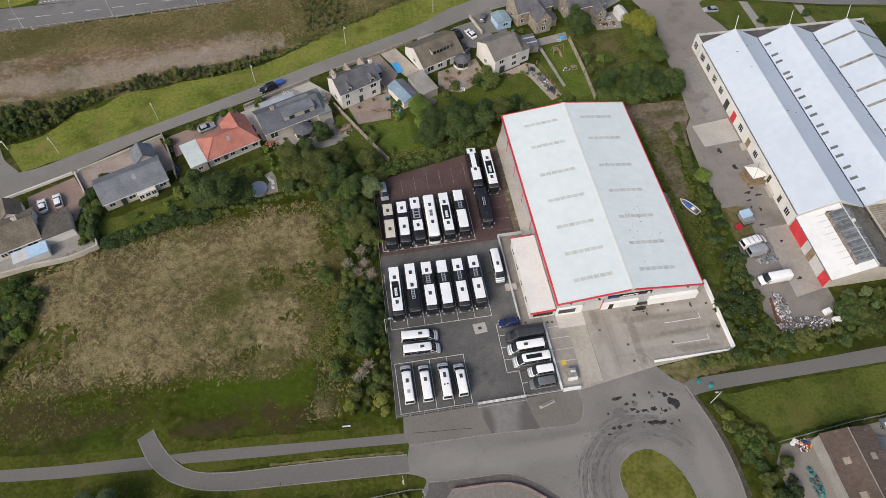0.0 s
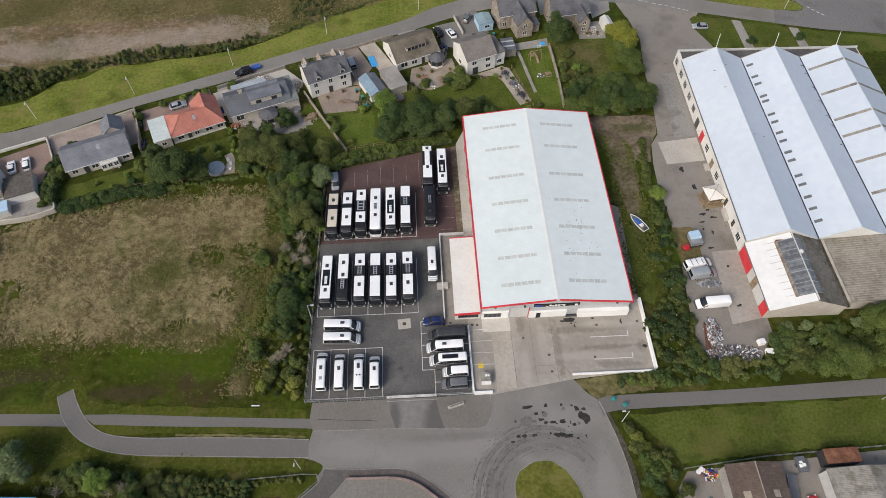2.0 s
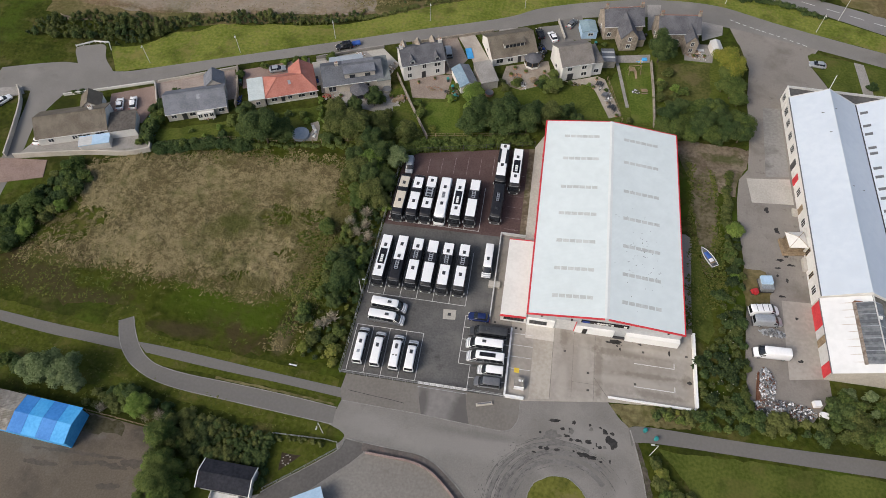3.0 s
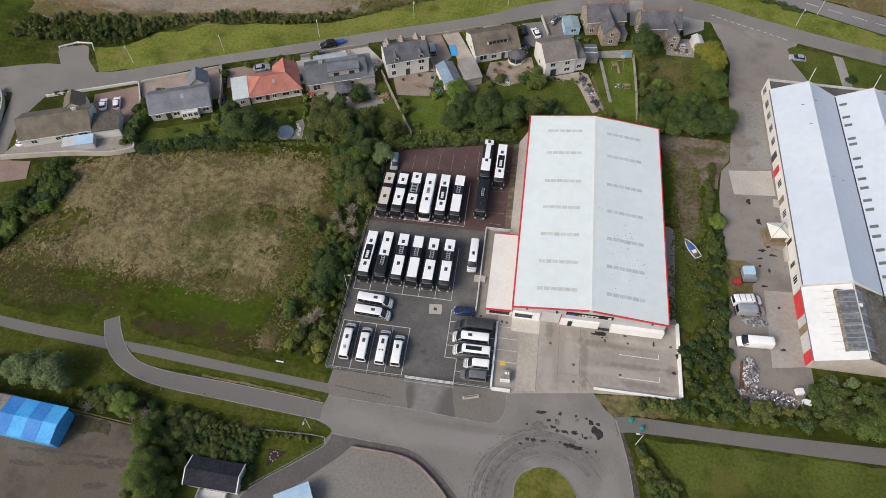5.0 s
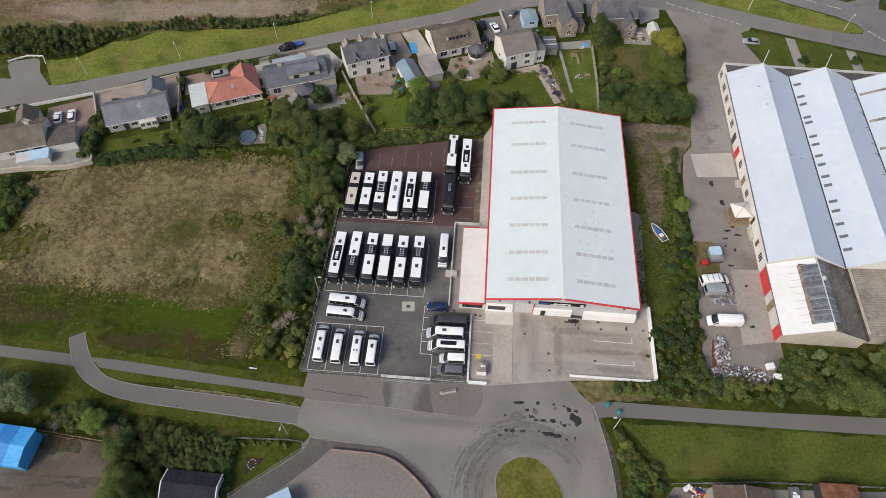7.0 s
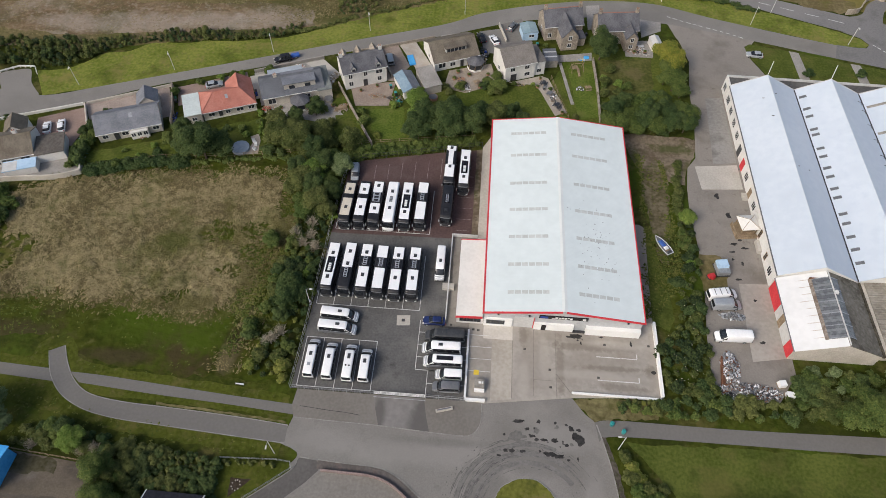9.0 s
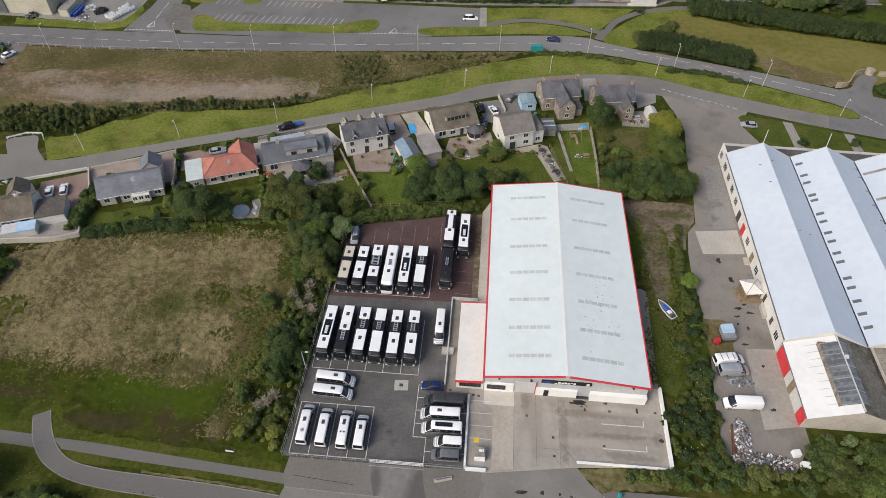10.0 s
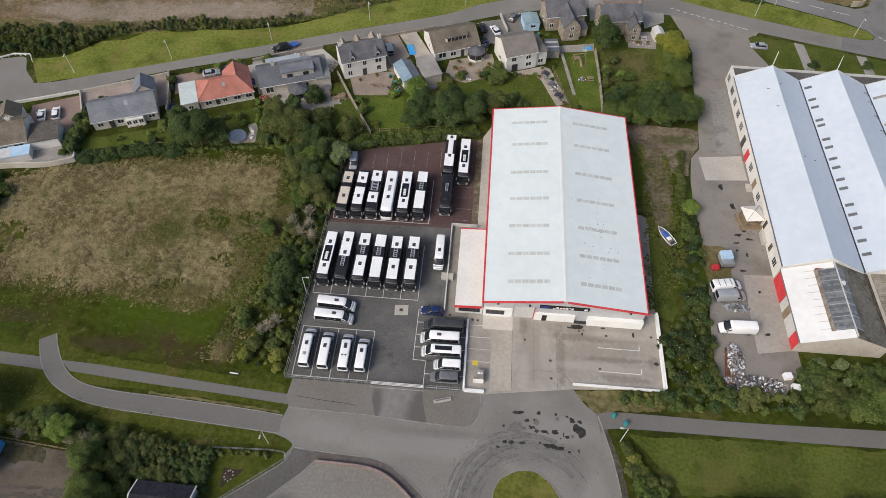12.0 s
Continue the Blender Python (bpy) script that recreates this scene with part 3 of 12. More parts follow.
SIDE_TOP = [(-112, 112.5), (-95.5, 117.3), (-81, 115.9), (-65.9, 121.2), (-28.5, 136), (-5, 145.5), (19.9, 155.2), (30.8, 161.6), (47.1, 167.3), (64, 170.8), (81.5, 170.8), (100.1, 164.6), (131, 155.8), (160, 150)]
SIDE_LOW = [(-112, 104.5), (-89.1, 106.8), (-69.1, 114.3), (-52.4, 122.6), (-29.7, 131.2), (-9.4, 138.9), (6, 145), (20.3, 150), (35.6, 156.5), (46.9, 160), (64, 162.6), (83.6, 161.4), (109, 155.3), (129.1, 149.9), (160, 143.5)]
MAIN_TOP = [(-260, 176), (-133.5, 180.4), (-96.2, 181), (-63.2, 181.8), (-40.3, 182.9), (-13.9, 185.4), (12.3, 187.9), (43.2, 191.8), (62, 192.8), (75, 188.2), (114.8, 177.5), (140.2, 169.3), (185, 156)]
MAIN_LOW = [(-260, 166), (-116.5, 170.2), (-97.9, 170.2), (-59.9, 172.6), (-20, 175.8), (13.1, 179.2), (43.7, 182.3), (60, 183.2), (71.1, 182.2), (90.8, 177.3), (109.2, 172.4), (137.2, 161.5), (185, 146)]
HEDGE = [(-86.6, 125.4), (-80, 126.4), (-75.5, 129.5), (-71.8, 133.6), (-64.8, 135.6), (-61, 138.8), (-57, 140), (-50.7, 140.2), (-44.9, 141.8), (-37.8, 142.3), (-31, 143.8), (-25, 144.9), (-16.9, 148.7), (-9, 153.4), (-0.7, 157.7), (8.7, 162.2), (16.6, 166.7), (24.7, 171.1), (36, 175.2)]


def road(name, top, low, z, material, label, category="road"):
    return sheet(name, curve_through(top) + curve_through(low)[::-1], z, material, label, category)


def kerb(pts, label="low concrete kerb", z=0.12, w=0.16, smooth=True, name="kerb"):
    solid(name, strip(Geo(), curve_through(pts) if smooth else pts, w, -0.05, z), KERB, label, "kerb", kind="structure")


# grass of the verge, waste ground and fields
sheet("verge", ragged(curve_through(SIDE_TOP[2:13]) + [(136.5, 155.3), (138.9, 155.4), (140, 156.8), (138.6, 159.2), (133.9, 161.9), (126.2, 165.3), (117.2, 168.8), (109, 171.6), (90.8, 176.6), (71, 181.6), (54, 181.8), (45, 178.8)] + curve_through(HEDGE)[::-1], 3, 0.15, 3), 0.012, VERGE,
      "yellow-green mown grass verge along the road", "verge")
sheet("waste_ground", ragged([(-117, 169.5), (-60, 171.8), (13, 178.2), (43, 181.4), (35, 175.6), (16.6, 168), (-9, 154.8), (-25, 147.4), (-53, 143), (-70, 139.6), (-81, 137.4), (-105, 134), (-121, 150)], 2, 0.3, 5), 0.010, WASTE,
      "bare brown waste ground with pale gravel and weeds", "waste ground")
GREEN_SPOTS = [(-23.6, 76.2, 4.2, 3.4), (-65.4, 69.5, 5.0, 3.4), (-14.0, 71.0, 3.8, 3.6), (-15.4, 77.4, 3.6, 3.0), (-70, 64, 6.0, 3.2), (-10.2, 86.5, 2.4, 5.0), (-28, 60.0, 4.0, 1.6), (-74, 72, 4.2, 5.0), (-18.5, 66.0, 3.0, 2.2), (-11.5, 93.5, 3.0, 2.0)]
STRAW_AREA = [(-78.6, 81.0), (-60.2, 88.0), (-50, 88.4), (-41, 89.8), (-32, 90.8), (-23, 92.4), (-14, 93.4), (-8, 87), (-6.6, 80), (-10, 72), (-13.7, 65.5), (-18, 60), (-23.4, 55.6), (-30, 58.4), (-39.2, 59.2), (-50, 59), (-59.1, 59.4), (-72.4, 60), (-77, 70)]
sheet("dry_field", ragged(STRAW_AREA, 1.2, 0.7, 7), 0.014, STRAWBASE, "dry straw-coloured rough grass field", "field")
sheet("rough_turf", ragged([(-76, 60.5), (-59, 60), (-39, 60), (-24, 57), (-14, 66), (-6, 78), (-3, 60), (-2, 44), (-8, 41.8), (-30, 42.6), (-41, 44.6), (-47, 49.5), (-60, 47.2), (-78, 48.5), (-84, 54)], 1.5, 0.8, 8), 0.009, TURF, "dark mottled rough turf below the dry field", "turf")


sheet("mown_strip", ragged(curve_through([(-130, 51.5), (-90, 47.6), (-64, 45.2), (-52, 43.8), (-50.6, 46.6), (-47.4, 49), (-43.8, 47.6), (-40.6, 43.8), (-28, 42.4), (-14, 41.4), (0, 40.2)], 4) + [(0.6, 36), (-14, 36.4), (-28, 37), (-40, 37.5), (-64, 39), (-130, 46)], 1.2, 0.2, 4), 0.022, MOWN, "paler mown grass along the footpath", "verge")
sheet("mown_strip", ragged([(-130, 46), (-64, 40), (-44, 38), (-28, 34), (-12, 32.6), (0.4, 31)] + [(0.4, 28.6), (-12, 29.4), (-30, 31), (-42, 33.4), (-64, 36.4), (-130, 41)], 1.2, 0.25, 5), 0.019, MOWN, "paler mown grass below the cycle path", "verge")
sheet("dry_edge", ragged([(-24, 36.35), (-13.4, 35.75), (-5.8, 35.25), (0.4, 34.8), (0.4, 35.1), (-6, 35.65), (-13.4, 36.2), (-24, 36.75)], 0.8, 0.12, 9), 0.024, STRAWBASE, "pale dry grass along the cycle path's kerb", "verge")
sheet("lawn_east", ragged([(62, 36), (82, 36.6), (140, 37.2), (140, 29.2), (86, 27.6), (70, 26.4), (66.4, 31)], 1.5, 0.3, 8), 0.013, LAWN, "broad mown green lawn below the footpath", "lawn")
sheet("rough_garden", ragged([(63.5, 143), (78, 145), (77, 131), (64, 128)], 1.5, 0.4, 8), 0.045, stained(stained(surface("neglected_garden_grass", (0.062, 0.070, 0.018), (0.118, 0.118, 0.038), 0.95, 0.15, 1.2, 0.5), (0.135, 0.112, 0.055), 0.14, 0.52, 0.70, 0.7), (0.045, 0.055, 0.014), 0.2, 0.54, 0.7, 0.6), "neglected olive-brown garden grass", "garden")
sheet("garden_ground", ragged([(-62, 97), (-38, 106), (-22, 113), (-3, 123), (20, 130), (38, 130), (50, 133), (60, 148), (84, 150), (84, 119), (66, 112.5), (36, 112.5), (28, 106.5), (2, 100.5), (-13, 101.2), (-26, 98.9), (-42, 97.2), (-52, 95.6), (-57, 93.2), (-61.6, 94.4)], 2, 0.3, 9), 0.016, GARDENLAWN,
      "green garden lawns behind the houses", "lawn")
sheet("field_margin", ragged([(-61.6, 94), (-57, 93), (-52, 95.4), (-42, 97), (-26, 98.7), (-13, 101), (-4, 101), (-5, 92), (-14, 92.6), (-23, 91.6), (-32, 90), (-41, 89), (-50, 87.6), (-61, 87.4)], 1.5, 0.5, 12), 0.011, TURF, "dark rough grass between the field and gardens", "grass")
sheet("hay_field", ragged(curve_through([(93.4, 207), (97, 211), (103, 211.6), (117, 206), (135, 202.6), (175, 196), (240, 187), (240, 165), (160, 174), (146, 172), (128, 177.5), (117.6, 180), (103.2, 188), (95, 198)], 4, True), 2, 0.4, 2), 0.03, MEADOW,
      "mown field of yellowing grass", "field")
sheet("dry_strip", ragged(curve_through([(118.4, 178.6), (119.4, 186.4), (123.4, 186.4), (128, 183.2), (134, 179.8), (141.6, 177.4), (139.6, 171.6), (134, 171.6), (126.4, 174)], 4, True), 1.5, 0.6, 3), 0.036, spotted(stained(surface("dry_bank_grass", (0.120, 0.096, 0.044), (0.195, 0.160, 0.084), 0.95, 0.08, 1.0, 0.5), (0.120, 0.112, 0.030), 0.10, 0.48, 0.66, 0.8), (0.092, 0.088, 0.030), [(124, 178, 3, 2)], 0.6), "dry brown grass bank beside the road", "verge")
sheet("lane_gate", curve_through([(137.6, 169.6), (142.4, 171.4), (145.6, 176.6), (149.6, 179.4), (152.2, 177), (149.4, 173), (147.6, 168.4), (147, 164.6)], 4), 0.045, MAINROAD, "asphalt mouth of a gated lane", "lane")
sheet("trodden_earth", ragged(curve_through([(67.6, 114.6), (76, 114.8), (85.2, 114.3), (84.4, 109.4), (78.2, 108.1), (76.6, 104), (75.8, 91), (75, 84), (72.4, 84), (71.2, 91), (70.6, 102), (68.4, 109.4)], 4, True), 1, 0.35, 6), 0.018, EARTH, "trodden bare earth beside the shed", "earth")
sheet("trodden_earth", ragged([(76, 100), (80.8, 99), (82.2, 104.4), (84.4, 108.2), (85.4, 114.2), (80, 112), (77.4, 108)], 1, 0.3, 8), 0.0165, EARTH, "trodden bare earth beside the lane", "earth")
for k, (cx, cy, rx, ry) in enumerate(GREEN_SPOTS):
    sheet("green_spot", ragged([(cx + rx * math.cos(0.4 * i) * (1 + 0.25 * math.sin(1.7 * i + cx)), cy + ry * math.sin(0.4 * i) * (1 + 0.25 * math.cos(2.3 * i + cy))) for i in range(16)], 0.9, 0.3, 4), 0.020 + 0.004 * k, MOWN, "patch of green turf in the dry field", "grass")
sheet("weedy_bank", ragged([(-116, 169), (-60, 171.4), (13, 177.8), (43, 181), (35, 174.8), (19, 167), (-9, 153.6), (-17, 149.6), (-18, 158), (-30, 161), (-48, 159.6), (-70, 158), (-97, 158), (-112, 154)], 1.6, 0.6, 15), 0.014, WEEDS, "weedy olive and brown bank along the road", "waste ground")
sheet("weedy_bank", ragged([(-112, 137), (-81, 133.5), (-53, 141), (-26, 146), (-22, 150), (-30, 148.4), (-52, 145.6), (-70, 142.8), (-84, 141), (-112, 143)], 1.6, 0.5, 16), 0.014, WEEDS, "weedy olive edge of the waste ground", "waste ground")
sheet("worn_earth", ragged([(72.6, 76), (74.4, 76), (75.6, 85.4), (76.6, 95), (77, 104), (71, 104), (70.6, 95), (71.6, 86)], 1.2, 0.35, 6), 0.02, surface("worn_grassy_earth", (0.080, 0.070, 0.034), (0.165, 0.138, 0.090), 0.95, 0.3, 1.2, 0.5), "worn earth with thin grass", "earth")
sheet("side_lawn", ragged([(69.3, 84), (71.4, 84.4), (72.2, 78), (73.2, 72), (73.8, 62.5), (72.4, 59.5), (69.3, 61)], 1.2, 0.2, 7), 0.021, LAWN, "dark mown grass beside the depot", "lawn")
sheet("dry_verge", ragged([(52.6, 43.4), (56.4, 39.4), (60, 40.3), (68, 40.8), (69, 44.6), (60, 44.3)], 0.8, 0.25, 4), 0.020, STRAWBASE, "dry grass beside the path", "verge")

# roads and paths
sheet("town_ground", [(-300, 214), (-88, 214), (-88, 219), (-74, 216), (-38, 209), (28, 211), (90, 216.5), (98, 222), (170, 226), (300, 230), (300, 500), (-300, 500)], 0.010, PALEYARD, "grey tarmac between the town's buildings", "ground")
sheet("town_courts", [(66.8, 217), (90, 218), (98, 223), (172, 227), (172, 500), (66.8, 500)], 0.018, TOWNYARD, "dull back courts and yards between the terraces", "ground")
sheet("green_east", ragged([(172, 214), (320, 214), (320, 320), (180, 320), (176, 262), (171.4, 240)], 3, 0.5, 6), 0.021, GRASS, "rough grass and gardens beyond the last street", "grass")
sheet("works_yard", [(-300, 187.5), (-124, 187.5), (-96, 184.2), (-89, 188), (-88, 214.5), (-300, 214.5)], 0.012, PALEYARD, "stained pale tarmac works yard", "yard")
sheet("verge_works", ragged([(-127.3, 186.4), (-112.2, 186.6), (-97.6, 185.8), (-91.6, 187.4), (-89.4, 193), (-88.8, 199.4), (-86.9, 196), (-86.9, 188.6), (-88.6, 184.4), (-92, 182.6), (-96.1, 181.6), (-113.7, 181.9), (-125.6, 182.4)], 2, 0.15, 4), 0.05, VERGE, "mown grass bank before the works yard", "verge")
sheet("works_front", [(-77, 203.6), (-72, 206.4), (-63, 207.1), (-20, 208), (-20, 209.8), (-38, 209.6), (-74, 216.6), (-80, 219)], 0.011, PALEYARD, "stained tarmac before the halls", "yard")
sheet("bare_apron", ragged([(-78.4, 201.8), (-72.4, 200.4), (-70, 196.4), (-60, 194.4), (-64, 184.4), (-72.4, 183.6), (-75.6, 186.4), (-77.2, 190)], 1.5, 0.3, 4), 0.046, surface("bare_gritty_tarmac", (0.145, 0.134, 0.122), (0.192, 0.178, 0.164), 0.95, 0.08, 0.8, 0.03), "bare gritty apron beside the junction", "apron")
road("road_side", SIDE_TOP, SIDE_LOW, 0.030, ROAD, "worn grey asphalt residential road")
road("road_main", MAIN_TOP, MAIN_LOW, 0.034, MAINROAD, "grey asphalt main road with white markings")
sheet("road_meeting", [(131, 155.9), (136.5, 155.1), (139.1, 155.2), (140.3, 156.8), (138.8, 159.5), (134, 162.4), (150, 159), (185, 148), (185, 141.5), (160, 143.6), (142.8, 146.4), (129.1, 149.8)], 0.037, MAINROAD, "asphalt where the two roads meet", "road")
sheet("lane_mouth", [(84, 162.6), (96, 161.4), (109, 157.4), (106.4, 153), (104.6, 149), (107.6, 142), (108.6, 139), (96, 138), (86, 155)], 0.0245, BACKLANE, "patched tarmac at the lane's mouth", "road")
sheet("road_turning", curve_through([(-90.5, 114), (-93, 118), (-95.8, 123.1), (-92, 125), (-88.4, 125.4), (-86, 120.5), (-82, 116.2)], 4, False) + [(-86, 110)], 0.038, ROAD, "short asphalt turning stub off the road", "road")
sheet("car_lot", ragged([(-160, 172), (-121, 171.4), (-115.6, 170.4), (-114.4, 167), (-116.4, 161), (-119.4, 153), (-121.4, 149), (-160, 147)], 3, 0.1, 3), 0.028, FORECOURT, "dark asphalt car lot beside the waste ground", "car park")
sheet("road_lane", curve_through([(-101, 108), (-98.5, 99.6), (-95.5, 83), (-94, 60), (-89, 60), (-91, 83), (-93, 96), (-90, 108)], 4, False), 0.026, ROAD, "narrow asphalt lane", "road")
sheet("road_works", curve_through([(-88.5, 181.5), (-87, 190), (-85, 202.2), (-86, 233), (-87, 330)], 4) + curve_through([(-76, 330), (-75.1, 234.3), (-76, 203.1), (-73.9, 188), (-71, 181.6)], 4), 0.038, MAINROAD, "asphalt side road into the works estate", "road")
sheet("car_park", [(-69, 182.4), (-74, 189), (-68, 205), (-63, 207), (28.6, 208.9), (29, 196), (16, 193.8), (12.8, 188.2), (-4, 186.2), (-40, 183)], 0.042, MAINROAD, "grey asphalt car park with white bay lines", "car park")
for pts in ([(-67.6, 190.2), (-68.4, 192.6), (-66.2, 194.2), (-62.6, 193.2), (-58.2, 191), (-48, 190.6), (-35.3, 191.2), (-21, 192.2), (-13, 195.4), (-7.6, 197.2), (-5.2, 195), (-7.8, 189.2), (-22, 186.8), (-38, 186.4), (-52, 185), (-64.6, 184.2)],
            [(-73, 205), (-72.6, 203), (-67, 203), (-64.6, 204.6), (-64.2, 207.2), (-68, 207)],
            [(-54.4, 204), (-49.8, 204.2), (-48.6, 207.8), (-53.4, 207.6)],
            [(8, 191.5), (14, 194.2), (29.3, 196), (44, 200), (58, 198.6), (66, 194.8), (60, 193.4), (43, 192.8), (14.5, 188.8)]):
    sheet("grass_island", curve_through(pts, 4, True), 0.15, VERGE, "kerbed grass island beside the car park", "island")
sheet("grass_slope", [(29.6, 197.5), (29.2, 209), (45, 210.8), (67, 213), (82, 213.8), (79, 209.5), (74, 205.5), (68.5, 197.5), (58, 202.2), (43.6, 204)], 0.02, VERGE, "mown grass with a curving footpath", "grass")
sheet("grass_corner", ragged(curve_through([(69.4, 193.6), (70.6, 189.6), (77.5, 187.6), (81.6, 189.6), (87, 197.4), (93.4, 204.6), (99, 210.4), (106, 213.6), (104, 216.4), (92, 214), (83, 208.6), (77, 202.6), (72.4, 197.4)], 3, True), 2, 0.15, 5), 0.026, VERGE, "mown grass inside the footpath's bend", "grass")
sheet("pavement_link", [(66.6, 192.4), (69.2, 191.2), (72.2, 197.4), (69.6, 198.6)], 0.052, PATHM, "short asphalt path down to the main road", "path")
solid("pavement_curve", strip(Geo(), curve_through([(29.4, 196.7), (43.6, 202), (58.3, 200.6), (66, 197.5), (70.5, 197), (75.2, 204.7), (85, 212), (99.7, 216.5), (125, 217)]), 2.4, -0.1, 0.05), PATHM, "curving asphalt footpath", "footpath", kind="structure")
sheet("pavement_strip", [(28.6, 196), (31, 196.3), (30.6, 209.3), (28.2, 209)], 0.16, SLABS, "grey paved strip at the car park's end", "pavement")
ROUND = [(x + 0.06 * math.sin(9.1 * k), y + 0.06 * math.cos(7.3 * k)) for k, (x, y) in enumerate(curve_through([(38.5, 23.2), (39.3, 26), (41.1, 27.5), (43.7, 28.35), (46.2, 27.95), (48.2, 26.3), (49.6, 24.2), (50.6, 21.6), (51.1, 18.2), (50.3, 14.6), (47, 12.4), (42.6, 13.2), (39.6, 17.6)], 5, True))]
sheet("road_junction", [(1.6, 36.2), (0.9, 33.5), (0.4, 31)] + curve_through([(2.3, 30.4), (3.8, 29.2), (1.9, 26.6), (-3.2, 21.2), (-8.4, 16.8), (-14, 8), (-18, -60)], 4)
      + curve_through([(40, -60), (52, -20), (58, 5), (59.8, 17), (59.9, 24), (59.1, 30), (57.9, 35), (56.7, 39), (54.6, 41), (52.4, 43.9)], 5) + [(36, 42.3), (30, 42)], 0.030, ROAD, "worn grey asphalt road at the turning circle", "road")
sheet("grass_roundabout", ROUND, 0.16, stained(stained(surface("island_grass", (0.082, 0.092, 0.016), (0.150, 0.150, 0.034), 0.95, 0.2, 1.4, 0.4), (0.180, 0.150, 0.066), 0.30, 0.55, 0.72, 0.6), (0.045, 0.056, 0.012), 0.16, 0.54, 0.72, 0.7), "round mown grass island in the turning circle", "island")
kerb(ROUND + ROUND[:1], "curved kerb round the grass island", 0.17, 0.16, False)
sheet("forecourt", [(1.6, 36.0), (0.9, 38.4), (1.2, 41.5), (32.6, 41.5), (35.7, 41.4), (35.7, 38.0), (35.0, 36.2), (33.9, 35.2), (32.4, 34.95), (26.5, 35.15), (17.2, 35.65), (10, 35.8)], 0.10, FORECOURT, "grey asphalt forecourt before the gate", "forecourt")
sheet("ramp", [(15.6, 41.45), (25.0, 41.45), (25.7, 38), (26.5, 35.2), (17.2, 35.7), (16.3, 38.6)], 0.106, SMOOTHRAMP, "smoother asphalt ramp at the gate, its reflection painted paler", "ramp")
solid("forecourt_crack", strip(Geo(), [(2.4, 38.2), (5, 38.0), (8, 37.75), (11, 37.6), (13.6, 37.3)], 0.09, 0.06, 0.104), OIL, "dark crack along an old trench", "crack", kind="structure")
kerb([(1.6, 36.0), (10, 35.8), (17.2, 35.65), (26.5, 35.15), (32.4, 34.95), (33.9, 35.2), (35.0, 36.2), (35.7, 38.0), (35.7, 41.4)], "kerb along the forecourt", 0.125)
kerb([(56.7, 39), (57.9, 35), (59.1, 30), (59.9, 24), (59.8, 17), (58, 5)], "kerb along the road", 0.13, 0.2)
sheet("kerb_dirt", ragged(curve_through([(57.5, 36.8), (58.3, 34.2), (59.3, 30), (60.1, 24), (60, 17)], 4) + curve_through([(61.2, 17), (61.1, 24), (60.3, 30), (58.9, 34.6), (58.2, 36.6)], 4), 0.6, 0.14, 12), 0.05, stained(surface("mossy_kerb_dirt", (0.060, 0.052, 0.042), (0.110, 0.096, 0.080), 0.95, 0.4, 2.0, 0.1), (0.05, 0.06, 0.02), 0.6, 0.5, 0.66, 0.8), "dark mossy dirt behind the kerb", "dirt")
kerb([(-8.6, 17.0), (-5.3, 19.8), (-2.0, 22.3), (3.2, 26.6), (3.9, 28.6)], "kerb along the side lane", 0.13)
CIRCLE = [(8.4, 26.8), (12.3, 26.7), (17.3, 26.45), (20.8, 25.3), (24.3, 22.7), (26.8, 20.2), (28.6, 17.4), (30, 13)]
sheet("lot", curve_through(CIRCLE) + [(31, -40), (-2, -40), (-2, 15), (3.5, 22)], 0.036, stained(surface("brown_lot_tarmac", (0.180, 0.168, 0.150), (0.236, 0.222, 0.200), 0.9, 0.05, 2.0, 0.04), (0.13, 0.113, 0.098), 0.10, 0.54, 0.76, 0.6), "pale tarmac lot inside a low curved wall", "lot")
solid("wall_curved", strip(Geo(), curve_through(CIRCLE), 0.32, 0.0, 0.75), surface("pink_blockwork", (0.20, 0.148, 0.132), (0.315, 0.245, 0.225), 0.9, 0.6, 4.0, 0.2), "low curved pinkish block wall", "wall", kind="structure")
kerb([(4.3, 28.9), (11.2, 28.45), (17.6, 28.2), (20, 27.6), (22.6, 26.25), (25.3, 24.2), (27.4, 22.3), (29.2, 20.4), (31.2, 17), (32.6, 12)], "curved kerb outside the low wall", 0.12)
solid("pavement_curved", strip(Geo(), curve_through([(7.5, 27.85), (12.2, 27.6), (17.4, 27.35), (20.4, 26.5), (23.4, 24.5), (26, 22.3), (28, 20.2), (30, 17.2), (31.4, 12.6)]), 1.5, -0.05, 0.085), stained(surface("brown_pavement", (0.098, 0.086, 0.078), (0.140, 0.124, 0.114), 0.9, 0.3, 2.0, 0.03), (0.17, 0.12, 0.105), 0.5, 0.55, 0.7, 0.6), "narrow asphalt pavement outside the low wall", "pavement", kind="structure")
PATH_TOP = [(-45.5, 46.7), (-43.6, 43.3), (-41.5, 40.5), (-39.0, 38.4), (-35.8, 37.1), (-29.9, 36.3), (-22.2, 35.95), (-13.4, 35.5), (-5.8, 35.0), (1.0, 34.4)]
PATH_LOW = [(-48.1, 45.3), (-46.2, 41.3), (-44.0, 38.5), (-41.1, 36.2), (-36.3, 34.2), (-29.9, 33.1), (-21.1, 32.5), (-10.3, 31.8), (1.0, 31.1)]
sheet("pavement_wide", curve_through(PATH_TOP) + curve_through(PATH_LOW)[::-1], 0.050, PATHM, "wide asphalt cycle path with pale kerbs", "path")
for line in (PATH_TOP, PATH_LOW):
    solid("kerb", strip(Geo(), curve_through(line), 0.16, -0.05, 0.09), KERB, "pale kerb along the cycle path", "kerb", kind="structure")
